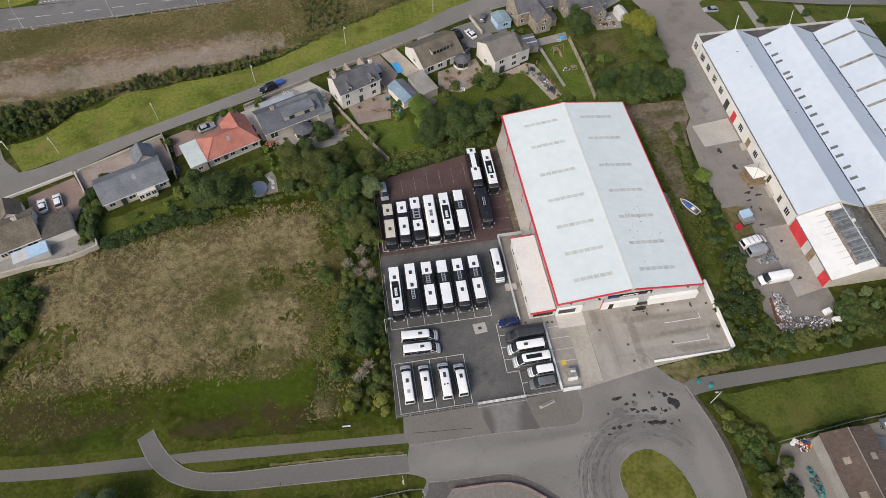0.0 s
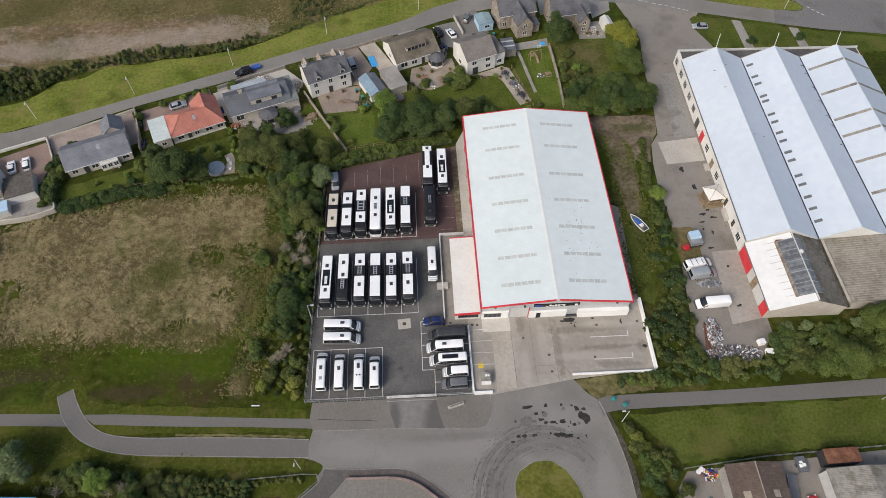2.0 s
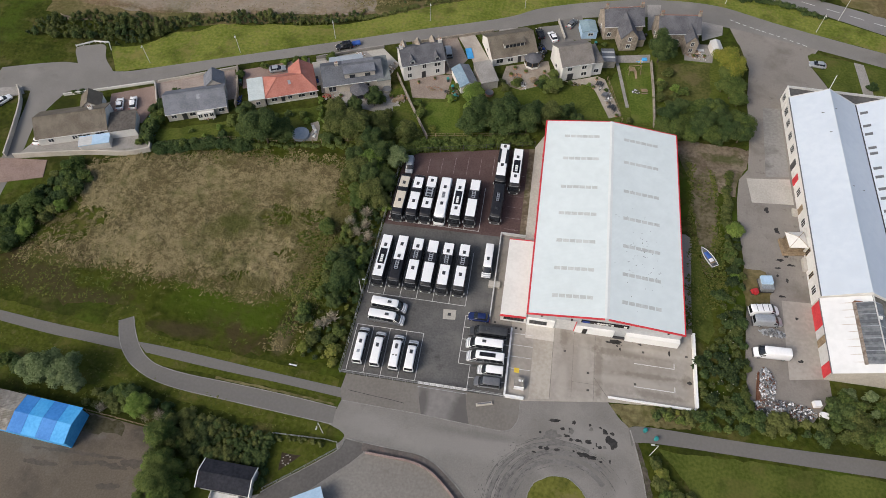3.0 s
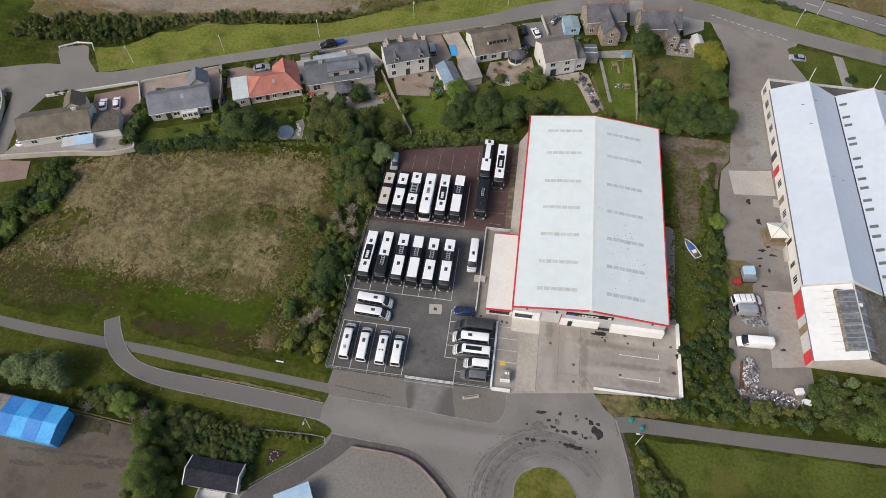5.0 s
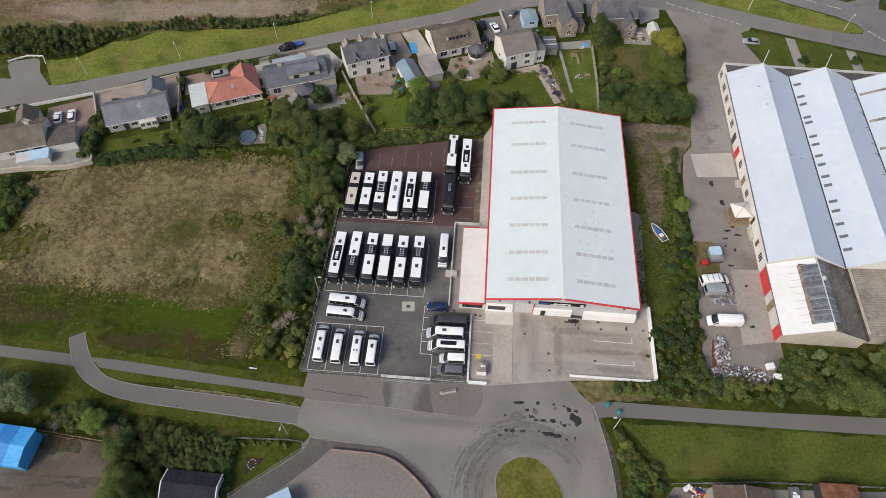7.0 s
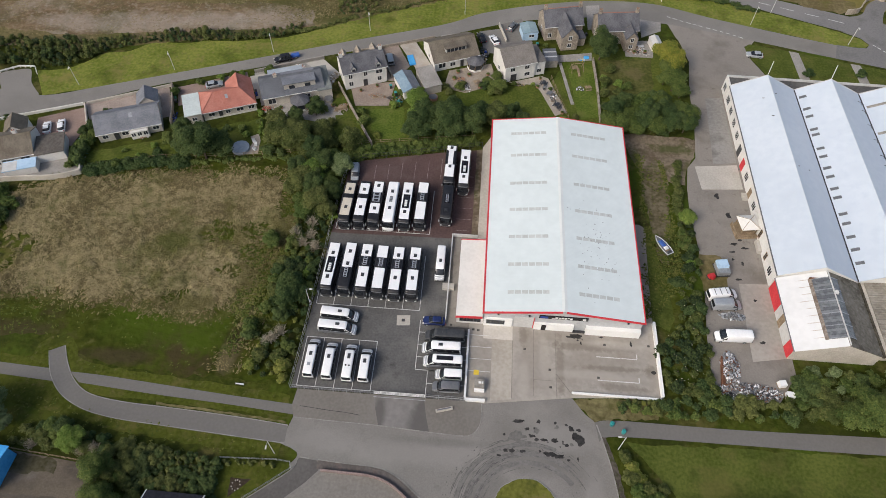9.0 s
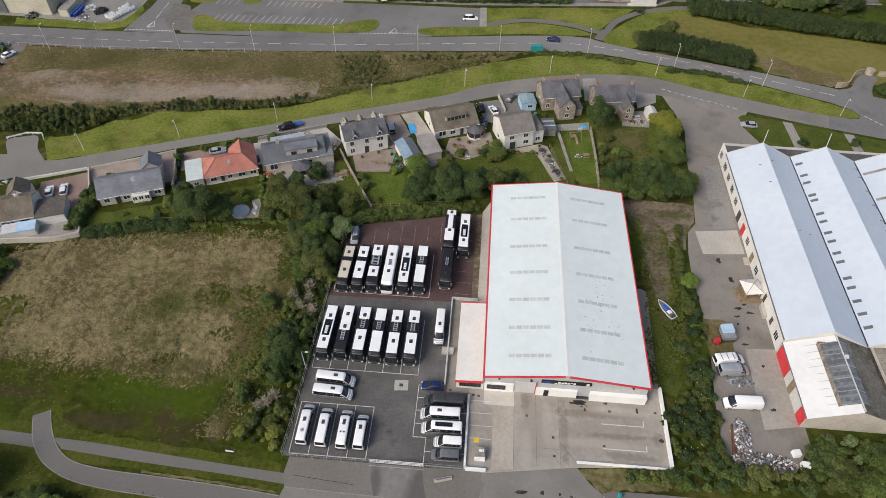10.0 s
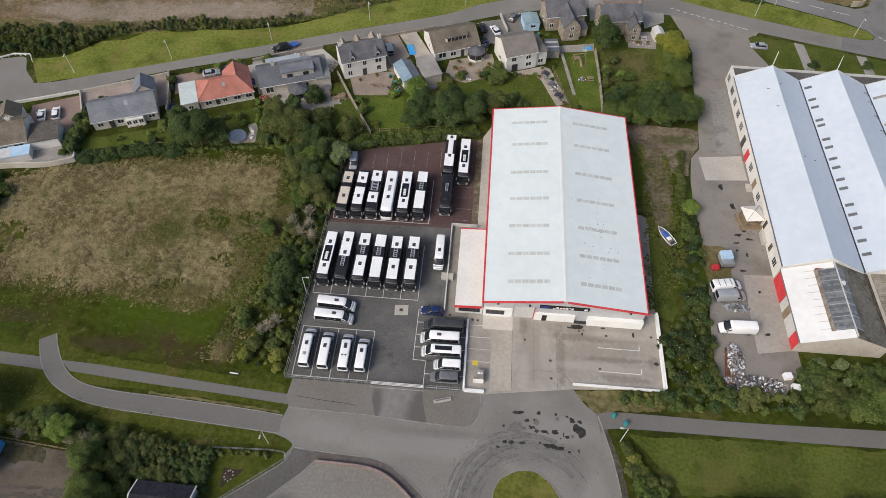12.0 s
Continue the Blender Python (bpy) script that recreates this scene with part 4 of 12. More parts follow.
sheet("pavement_upper", curve_through([(-130, 49), (-90, 45.2), (-64.2, 42.8), (-55, 42.2), (-45.4, 41.7)]) + curve_through([(-43.8, 39.2), (-54.2, 39.85), (-63, 40.4), (-90, 43.2), (-130, 47)]), 0.044, PATHM, "narrow asphalt footpath across the grass", "path")
sheet("pavement_middle", curve_through([(-42.4, 41.4), (-35, 41.1), (-23.6, 40.2), (-12.2, 39.3), (1.2, 38.4)]) + curve_through([(1.4, 36.5), (-11.8, 37.5), (-20, 37.95), (-28.5, 38.5), (-39.8, 39.4)]), 0.044, PATHM, "narrow asphalt footpath between grass strips", "path")
sheet("pavement_east", curve_through([(56.4, 39.4), (60.8, 40.1), (82.2, 40.1), (110.5, 40.8), (200, 43)]) + curve_through([(200, 39), (109.6, 37.5), (81.7, 37.3), (60.6, 37.1), (57, 35.9)]), 0.044, PATHM, "asphalt footpath along the hedge", "path")

# the yard
sheet("yard", [(-0.1, 41.6), (32.5, 41.6), (32.5, 57), (29.6, 57.6), (29.6, 78.9), (1.0, 78.3), (0.2, 48)], 0.050, YARD, "dark patched asphalt coach yard", "yard")
sheet("yard_red", [(1.0, 78.3), (29.6, 78.9), (31.8, 79), (31.8, 106), (24, 104.6), (4.7, 100.2), (2, 98.6)], 0.054, REDYARD, "reddish brown asphalt at the yard's far end", "yard")
sheet("yard_border", [(31.8, 79), (33.2, 79), (33.2, 106.4), (31.8, 106)], 0.060, EARTH, "strip of brown earth beside the walkway", "border")
sheet("pavement_side", [(33.2, 79), (35.4, 79), (35.4, 111.5), (33.2, 107)], 0.10, PALECON, "pale concrete walkway beside the depot", "walkway")
sheet("pavement_annex", [(27.7, 57), (35, 57), (35, 79.6), (27.7, 79.6)], 0.075, BACKLANE, "grey walkway round the annex", "walkway")
sheet("apron", [(32.5, 41.7), (36, 41.4), (52.4, 43.8), (69.2, 45.1), (69.2, 61), (66, 61), (66, 58.4), (32.5, 58)], 0.115, CONCRETE, "stained pale concrete apron before the depot", "apron")
sheet("apron_bay", [(37.2, 42), (41.1, 42.6), (41.1, 57.9), (37.2, 57.9)], 0.1175, surface("paler_apron_concrete", (0.36, 0.325, 0.275), (0.44, 0.405, 0.35), 0.85, 0.12, 1.5, 0.05), "slightly paler concrete bay", "apron")
# Near-white base colour puts the lit patch at the entrance into the concrete.
sheet("apron_step", [(35.4, 54.9), (41.2, 54.9), (41.2, 58.2), (35.4, 58.2)], 0.13, surface("lit_concrete", (0.52, 0.485, 0.43), (0.60, 0.565, 0.51), 0.85, 0.3, 2.5, 0.05), "concrete at the entrance with its white-lit patch painted in", "apron")
sheet("pavement_east_side", [(66.2, 58.4), (69.2, 61), (69.4, 70), (69.8, 79), (70.3, 85.2), (68.8, 86.2), (66.2, 86)], 0.05, BACKLANE, "narrow strip of grey gravel beside the depot", "strip")
g = Geo()
for x in (41.2, 45.3, 49.6):
    g.box(x - 0.04, x + 0.04, 42.9 if x < 45 else 43.6, 57.6, 0.1, 0.119)
g.box(45.3, 49.6, 46.9, 46.98, 0.1, 0.119)
g.prism([(49.55, 48.4), (49.7, 48.4), (52.6, 44.4), (52.45, 44.4)], 0.1, 0.119)
solid("apron_joints", g, JOINT, "dark joints between the concrete bays", "joints", kind="structure")

# the back lane on the other side of the depot
sheet("road_back", [(84.8, 162), (86.8, 152.7), (88.2, 144.7), (86.5, 132), (86.1, 120.4), (84.6, 108), (82.2, 104.6), (81.2, 98), (80.8, 91.5), (81.2, 82), (81.2, 72), (80.4, 66), (79.6, 58), (79, 46.6), (91, 45.8), (95.4, 52), (95.4, 132.5), (98, 138.5), (104, 144.5), (106, 154.5)], 0.026, BACKLANE, "patched and stained tarmac back lane", "lane")
sheet("lane_slab", [(84, 105.2), (94.2, 106.5), (94.2, 98.8), (84.6, 98)], 0.06, PALECON, "pale concrete slab in the lane", "slab")
sheet("lane_bay", [(88.3, 72.2), (94.6, 72.5), (94.8, 55.4), (87.7, 54.1)], 0.05, CONCRETE, "stained concrete beside the workshop", "slab")
sheet("lane_patch", [(88.6, 106.4), (94.2, 107.2), (94.6, 130.4), (90.3, 130)], 0.032, PALEYARD, "paler concrete strip along the works", "patch")
sheet("lane_corner", ragged([(81.2, 79.4), (85.6, 79), (86.8, 76), (85.6, 71), (83, 68.6), (80.6, 70), (80.4, 75)], 1, 0.25, 4), 0.034, WEEDS, "weedy earth behind the parked vans", "earth")
sheet("green_front", ragged([(104.7, 152.6), (106.2, 154), (116.8, 151.8), (132.3, 147.9), (142.8, 145.4), (160, 142), (160, 136.4), (121, 136.6), (109.4, 138.6), (107.9, 142), (105.2, 148.4)], 2, 0.1, 1), 0.05, LAWN, "mown lawn before the works", "lawn")
for x, y in ((116.8, 151.8), (132.5, 147.8)):
    sheet("pavement_lawn", [(x, y), (x + 2.5, y - 0.6), (x + 3.0, 136.6), (x + 0.3, 136.6)], 0.07, SLABS, "pale paved path across the lawn", "path")

SANDPINK = surface("pale_pink_paving", (0.270, 0.215, 0.185), (0.370, 0.310, 0.270), 0.9, 0.3, 3.0, 0.1)
surface("sandy_pink", (0.235, 0.185, 0.150), (0.320, 0.262, 0.220), 0.9, 0.3, 3.0, 0.12)
# drives and patios of the houses
patios = [
        ([(-78.4, 107.6), (-68.6, 112.3), (-65.2, 106), (-66.2, 99), (-72, 99), (-77, 103)], PAVING, "pink paved drive"),
        ([(-68.8, 114.2), (-58.2, 119.2), (-49.8, 122.4), (-44.8, 111.6), (-47.6, 110.4), (-51, 116), (-65.4, 108)], SANDPINK, "pale pink paved front court"),
        ([(-47.2, 122), (-41, 124.7), (-30.9, 129.6), (-28.5, 124), (-45, 115)], PAVING, "pink paved drive with shrubs"),
        ([(-28.8, 129.3), (-11.6, 136.9), (-6, 131), (-9, 122), (-24, 117)], SLABS, "grey paved court round the house"),
        ([(-29.6, 127.8), (-26.2, 129.4), (-22.8, 120.8), (-25.8, 119.4)], PALECON, "pale worn paving beside the house"),
        ([(-16, 134.6), (-11.4, 136.6), (-6.2, 131.4), (-9.6, 129.6)], PALECON, "pale paving at the court's corner"),
        ([(3.4, 143.4), (7.6, 145.4), (12.2, 135.9), (8.6, 129.4), (5, 130)], bpy.data.materials["sandy_pink"], "brown-pink paved drive")]
patios += [
        ([(-2.6, 127), (9.3, 129.2), (8.4, 119.9), (-0.1, 119.1)], bpy.data.materials["sandy_pink"], "sandy pink paved patio"),
        ([(8.1, 145.2), (12.5, 147), (18.1, 136.6), (14.2, 134.7)], surface("pale_cream_paving", (0.36, 0.315, 0.265), (0.46, 0.415, 0.36), 0.9, 0.3, 3.0, 0.08), "pale cream paved drive"), ([(19.6, 149.9), (24.4, 151.6), (25.6, 148.6), (18.6, 146.4)], SLABS, "pale paving before the house"),
        ([(-23.2, 118), (-9.2, 123.4), (-1.5, 114.2), (-9, 112.5), (-19, 114)], SLABS, "grey stone patio"),
        ([(23, 135), (34.1, 138.9), (35.9, 130.6), (27.8, 126.5), (22, 128)], surface("sandy_patio", (0.240, 0.200, 0.160), (0.340, 0.295, 0.245), 0.9, 0.3, 3.0, 0.15), "sandy gravel patio with planters"),
        ([(30.3, 152.7), (35.9, 154.5), (41, 148), (36, 143), (32, 144)], ROAD, "grey tarmac drive"),
        ([(36, 156.3), (42.2, 160), (45.4, 149.1), (37.7, 148.9)], FORECOURT, "grey tarmac parking court"),
        ([(39.2, 131.6), (47.6, 135), (49.6, 134), (54, 121.4), (51, 119.8), (47.4, 128.8), (46, 131.2)], GRAVEL, "pale beige paved terrace with garden furniture")]
patios += [
        ([(52, 141.2), (61.5, 142.8), (61.7, 146), (52, 144)], SLABS, "grey paved yard"),
        ([(71.2, 152.2), (79.5, 153), (78.4, 145.3), (71, 145.4)], SLABS, "paved yard with clutter"),
        ([(61.2, 168), (65.2, 168.6), (64, 157.6), (61.2, 156.4)], SLABS, "grey paved gap between the stone houses"),
        ([(76.4, 162.8), (82.4, 161.8), (82, 157.7), (76.2, 154.2)], SLABS, "grey paved court beside the stone house"),
        ([(52.4, 141), (53.2, 141), (56, 124.6), (55.2, 124.4)], SLABS, "narrow garden path"),
        ([(-92, 83.5), (-76, 87.6), (-66, 89), (-60.4, 91), (-63, 96), (-72, 95), (-90, 89)], SLABS, "grey paved rear court"),
        ([(-104, 72), (-91.2, 75.4), (-82.4, 78.4), (-84, 83.6), (-95.4, 82.4), (-104, 81)], PAVING, "pink paved court")]
patios += [
        ([(-112, 98), (-101, 104), (-103, 106.5), (-112, 104)], SLABS, "grey court with parked cars")]
for k, (pts, mat_, words) in enumerate(patios):
    sheet("patio", ragged(pts, 4, 0.05, 1), 0.062 + 0.004 * k, mat_, words, "paving")
sheet("lawn_bright", ragged([(3.4, 117.8), (12.3, 119.8), (13.9, 108.9), (6.3, 107.4)], 1.5, 0.2, 2), 0.03, stained(surface("fresh_lawn", (0.062, 0.098, 0.013), (0.118, 0.150, 0.030), 0.95, 0.2, 2.0, 0.3), (0.13, 0.12, 0.04), 0.2, 0.55, 0.75, 0.5), "bright mown back lawn", "lawn")
sheet("lawn_bright", ragged([(54.6, 140), (61.4, 141), (63, 132), (64, 121), (57, 119)], 1.5, 0.15, 3), 0.031, bpy.data.materials["fresh_lawn"], "bright mown lawn with a play frame", "lawn")
sheet("lawn_bright", ragged([(39, 130.4), (45.4, 130.6), (50, 119.6), (46, 117.6), (39, 122)], 1.5, 0.2, 4), 0.032, GARDENLAWN, "green lawn beside the terrace", "lawn")
sheet("lawn_strip", ragged([(13, 146.9), (18.6, 149), (19.6, 144.4), (17.4, 142)], 1.5, 0.1, 6), 0.035, GARDENLAWN, "small strip of lawn beside the drive", "lawn")
sheet("lawn_small", ragged([(-4.6, 114.9), (-0.6, 116), (1, 111), (-3.2, 110.2)], 1.5, 0.1, 2), 0.15, GARDENLAWN, "small dark green lawn", "lawn")
sheet("lawn_triangle", ragged([(-9.2, 16.8), (-8.5, 17.3), (-5.4, 19.9), (-2, 22.4), (3.1, 26.6), (2.7, 27.6), (-9.4, 27.4)], 1.5, 0.06, 2), 0.034, MOWN, "small triangular lawn beside the lane", "lawn")
sheet("flower_bed", ragged([(-6.6, 21.1), (-3.2, 24.5), (-6.9, 24.4)], 1, 0.1, 2), 0.06, surface("dark_soil", (0.035, 0.027, 0.020), (0.065, 0.050, 0.037), 0.95, 0.5, 3.0, 0.3), "small dark earth flower bed", "flower bed")
sheet("yard_muddy", [(-140, 27), (-46, 26), (-30, 24.5), (-27.6, 12), (-24, -40), (-140, -40)], 0.03, MUDYARD, "dark puddled tarmac yard", "yard")
sheet("moss_patch", ragged([(-46.4, 25.8), (-37.8, 25), (-37.2, 22.8), (-44.4, 22.2), (-47, 23)], 0.8, 0.3, 3), 0.036, stained(surface("dark_moss", (0.044, 0.043, 0.020), (0.082, 0.074, 0.046), 0.95, 0.2, 1.5, 0.2), (0.11, 0.095, 0.075), 0.3, 0.52, 0.7, 0.7), "mossy strip along the yard's edge", "moss")
for cx, cy, rx, ry, turn in ((-44, 18.4, 9, 0.35, 0.03), (-33, 18.2, 2.6, 0.8, 0.05), (-37, 17.2, 3.2, 0.5, -0.1), (-42, 16.8, 2.4, 0.4, 0.1), (-31, 21.0, 0.5, 1.2, 0.3), (-50, 15.6, 3.4, 0.5, 0.0), (-36, 13.6, 2.2, 0.6, 0.1), (-34, 23.9, 1.6, 0.25, -0.05)):
    sheet("wet_patch", ragged([(cx + rx * math.cos(0.35 * i) - turn * ry * math.sin(0.35 * i), cy + ry * math.sin(0.35 * i) * (1 + 0.3 * math.sin(3.3 * i + cx)) + turn * rx * math.cos(0.35 * i)) for i in range(18)], 0.6, 0.16, 5), 0.037, WET, "dark wet patch on the muddy yard", "puddle")
sheet("yard_southeast", [(68, 22), (70.4, 25), (120, 27.6), (130, -20), (66, -20)], 0.03, BACKLANE, "grey yard with farm clutter", "yard")


# ---- road paint ----
def dashes(name, pts, length, gap, width, z, label):
    """Broken line along a smooth plan line, one mesh of flat bars."""
    line, geo, run = curve_through(pts, 12), Geo(), 0.0
    for a, b in zip(line, line[1:]):
        d = math.hypot(b[0] - a[0], b[1] - a[1])
        n = max(1, round(d / (0.5 * min(length, gap))))
        for i in range(n):
            if ((run + d * (i + 0.5) / n) % (length + gap)) < length:
                p, q = [(a[0] + (b[0] - a[0]) * t / n, a[1] + (b[1] - a[1]) * t / n) for t in (i, i + 1)]
                strip(geo, [p, q], width, z - 0.02, z)
        run += d
    return solid(name, geo, LINE, label, "road marking", kind="structure")


dashes("centre_line", [(-200, 173), (-133, 175.6), (-97, 175.6), (-60, 177.2), (-14, 180.5), (12, 183.5), (43, 187), (62, 188), (90, 182), (112, 175), (139, 165.4)], 4, 3, 0.18, 0.041, "broken white centre line")
dashes("give_way_line", [(84.7, 165), (88.6, 163.2), (94.8, 160.8), (99.4, 159.1), (105.4, 156.5)], 1.1, 0.8, 0.22, 0.037, "broken white line across the lane's mouth")
dashes("meeting_line", [(141.3, 156.8), (143, 154.8), (144.9, 152.7)], 0.9, 0.6, 0.3, 0.043, "broken white line where the roads meet")
dashes("works_line", [(-88, 182.6), (-80, 182.9), (-72, 183)], 0.7, 0.5, 0.4, 0.045, "broken white line at the junction")
dashes("car_park_line", [(-10.9, 187.4), (-1.4, 188.6), (8.1, 189.5)], 0.7, 0.5, 0.3, 0.047, "broken white line at the car park's mouth")
solid("give_way_mark", strip(Geo(), [(-0.9, 189.2), (0.5, 192.4), (1.7, 189.4), (-1.1, 189.2)], 0.3, 0.0, 0.049), LINE, "white give-way triangle at the car park", "road marking", kind="structure")
solid("give_way_mark", strip(Geo(), [(-81.7, 185.2), (-80.5, 188.8), (-79.3, 185.2), (-81.9, 185.2)], 0.3, 0.0, 0.047), LINE, "white give-way triangle on the side road", "road marking", kind="structure")
dashes("works_centre", [(-81, 184), (-80.4, 202), (-80.4, 240)], 4, 3, 0.2, 0.045, "white centre line of the side road")
g = Geo()
for i in range(20):
    g.add([(-61.4 + 2.25 * i + dx, 191.2 + 0.06 * i + dy, 0.05) for dx, dy in ((0, 0), (0.16, 0), (1.16, 4.4), (1.0, 4.4))], [(0, 1, 2, 3)])
for i in (0, 1, 2, 3, 8, 9, 10, 11, 12, 13, 14, 15, 16):
    x = -64 + 2.25 * i
    g.add([(x + dx, 202.4 + 0.05 * i + dy, 0.05) for dx, dy in ((0, 0), (0.16, 0), (1.06, 3.6), (0.9, 3.6))], [(0, 1, 2, 3)])
solid("bay_lines", g, LINE, "slanting white parking bay lines", "road marking", kind="structure", tidy=False)


def bay(name, x0, x1, y0, y1, n, along="x", z=0.066, w=0.12, label="white parking bay lines", ends=True):
    """A row of n parking bays."""
    geo = Geo()
    if along == "x":
        for i in range(n + 1):
            x = x0 + (x1 - x0) * i / n
            geo.box(x - w / 2, x + w / 2, y0, y1, z - 0.02, z)
        geo.box(x0, x1, y0 - w, y0, z - 0.02, z)
    else:
        for i in range(n + 1):
            y = y0 + (y1 - y0) * i / n
            geo.box(x0, x1, y - w / 2, y + w / 2, z - 0.02, z)
        if ends:
            geo.box(x0 - w, x0, y0, y1, z - 0.02, z)
    return solid(name, geo, LINE, label, "road marking", kind="structure")


bay("coach_bays", 1.2, 22.3, 60.2, 73.6, 6)
bay("rear_coach_bays", 1.8, 22.6, 79.6, 92.2, 6, z=0.07)
g = Geo()
for y in (81.2, 84.4, 87.6, 90.8, 94.0, 97.2):
    g.box(28.2, 31.4, y - 0.06, y + 0.06, 0.05, 0.069)
for k in range(7):
    g.box(8.2 + 3.1 * k - 0.06, 8.2 + 3.1 * k + 0.06, 94.6 + 0.3 * k, 99.0 + 0.66 * k, 0.05, 0.069)
FADED = stained(surface("faded_line_paint", (0.19, 0.15, 0.14), (0.30, 0.26, 0.25), 0.8, 0.6, 5.0, 0.0), (0.11, 0.07, 0.065), 0.9, 0.45, 0.6, 0.9)
solid("red_bay_lines", g, FADED, "faded white bay lines on the red asphalt", "road marking", kind="structure")
bay("minibus_bays", 0.9, 14.8, 42.2, 52.5, 4)
solid("minibus_head_line", Geo().box(0.9, 14.9, 52.45, 52.57, 0.046, 0.066), LINE, "white line at the head of the bays", "road marking", kind="structure")
bay("van_bays", 22.8, 32.3, 47.2, 58, 4, "y")
bay("car_bays", 25.2, 32.3, 41.9, 47.2, 2, "y")
bay("visitor_bays", 32.9, 37.1, 47.8, 55.5, 3, "y", 0.131, ends=False)
g = Geo()
for y in (47.8, 52.7):
    g.box(57.4, 65.3, y - 0.08, y + 0.08, 0.11, 0.131)
    g.box(65.2, 65.36, y, y + 1.1, 0.11, 0.131)
solid("apron_lines", g, LINE, "white L-shaped lines on the concrete", "road marking", kind="structure")
solid("yellow_hatch", Geo().box(33.9, 34.9, 47.0, 48.0, 0.11, 0.133), YELLOW, "small yellow painted square", "road marking", kind="structure")
sheet("manhole_patch", [(17.9, 58.7), (20.6, 58.9), (20.7, 56.6), (18.1, 56.4)], 0.068, PALECON, "pale concrete patch round a manhole", "patch")
solid("manhole_cover", Geo().box(18.95, 19.65, 57.35, 58.0, 0.05, 0.078), DARKMETAL, "small square dark manhole cover", "manhole")
for x, y in ((43.6, 53.2), (48.4, 49.2), (48.5, 45.6), (59.2, 55.4), (57.6, 48.3), (28.9, 57.4), (33.4, 56.7), (34.4, 56.6), (67.8, 55.8)):
    solid("drain_cover", Geo().box(x - 0.24, x + 0.24, y - 0.22, y + 0.22, 0.10, 0.134), DRAIN, "square dark drain cover set in the ground", "drain cover", "drain covers")

# the darker side lane, and tyre marks and oil on the turning circle
sheet("side_lane", [(-13, 10), (-8.5, 17.0), (-5.2, 19.8), (-2.0, 22.2), (3.2, 26.5), (4.2, 28.8), (7.4, 28.5), (8.0, 26.9), (6.0, 24.6), (3.0, 21.8), (-0.8, 18.2), (-4.6, 12.4), (-7.4, 6)], 0.041, stained(surface("dark_lane_asphalt", (0.096, 0.090, 0.084), (0.124, 0.117, 0.110), 0.9, 0.1, 2.0, 0.03), (0.15, 0.14, 0.13), 0.2, 0.55, 0.75, 0.5), "darker asphalt lane beside the lot", "lane")
TRACK = stained(surface("tyre_darkened_asphalt", (0.150, 0.143, 0.135), (0.190, 0.181, 0.170), 0.9, 0.3, 2.0, 0.02), (0.115, 0.110, 0.104), 0.8, 0.50, 0.70, 0.6)
for k, (r, w, a0, a1) in enumerate(((9.6, 0.9, 0.7, 3.3), (11.2, 1.0, 0.9, 3.25), (12.8, 0.8, 1.2, 3.1))):
    line = [(44.6 + (r + 0.1 * math.sin(7 * t)) * math.cos(a0 + (a1 - a0) * t), 21.6 + (r + 0.1 * math.cos(9 * t)) * math.sin(a0 + (a1 - a0) * t)) for t in (i / 30 for i in range(31))]
    solid("tyre_track", strip(Geo(), line, w, 0.01, 0.0325 + 0.0004 * k), TRACK, "faint dark band worn by turning tyres", "tyre marks", kind="stuff")
# tyre marks
rnd = random.Random(21)
g = Geo()
for i in range(300):
    r = rnd.choice((8.6, 9.4, 10.6, 11.0, 11.4, 11.9, 12.4, 13.1, 13.8)) + rnd.gauss(0, 0.13)
    a = rnd.choice((rnd.uniform(0.5, 3.1), rnd.uniform(1.5, 3.2), rnd.gauss(2.5, 0.4)))
    span = rnd.choice((rnd.uniform(0.02, 0.1), rnd.uniform(0.05, 0.35)))
    n, lean = 6, rnd.uniform(-0.05, 0.09)
    line = [(44.6 + r * (1 + lean * span * k / n) * math.cos(a + span * k / n), 21.6 + r * (1 + lean * span * k / n) * math.sin(a + span * k / n)) for k in range(n + 1)]
    strip(g, line, rnd.uniform(0.03, 0.1), 0.012, 0.034 + 0.00004 * i)
for i in range(70):
    a, r = rnd.uniform(2.1, 3.2), rnd.gauss(14.4, 0.9)
    x, y, d = 44.6 + r * math.cos(a), 21.6 + r * math.sin(a), rnd.uniform(0.03, 0.14)
    strip(g, [(x, y), (x + d * rnd.uniform(1, 3) * math.cos(a + 1.5), y + d * rnd.uniform(1, 3) * math.sin(a + 1.5))], d, 0.012, 0.0465 + 0.00002 * i)
solid("tyre_marks", g, SKID, "dark curved tyre marks round the grass island", "tyre marks", kind="stuff", tidy=False)
BLOTS = """42.4 38.6 1.2 .3;46.2 38.7 .4 .33;44.1 37.2 .42 .28;45.1 36 .5 .26;45.8 35.4 .3 .3;47.1 35.4 .65 .28;49.1 35.5 .6 .42;52.1 37.8 .6 .5;53 36.4 .75 .8;53.7 35.6 .7 .75
51.1 34.8 .4 .28;40.3 33.1 .38 .3;41.4 33.1 .5 .3;43.4 33.1 .65 .22;46.4 33.3 .26 .2;48.3 32.9 1 .5;49.7 32.6 .95 .4;51.4 32.1 .27 .18;53.1 32.4 .2 .28;40 35.9 .22 .25;50.5 35.2 .12 .45
53.4 37.7 .36 .28;39.1 32 .34 .18;49.2 38.7 .28 .2;51.2 38.5 .26 .2;45.4 37.4 .16 .2;44.6 36.2 .2 .14;50 34.4 .16 .12;47.8 35.1 .2 .12"""
OLDOIL = surface("old_oil_mark", (0.120, 0.114, 0.106), (0.165, 0.157, 0.146), 0.8, 0.8, 2.0, 0.02)


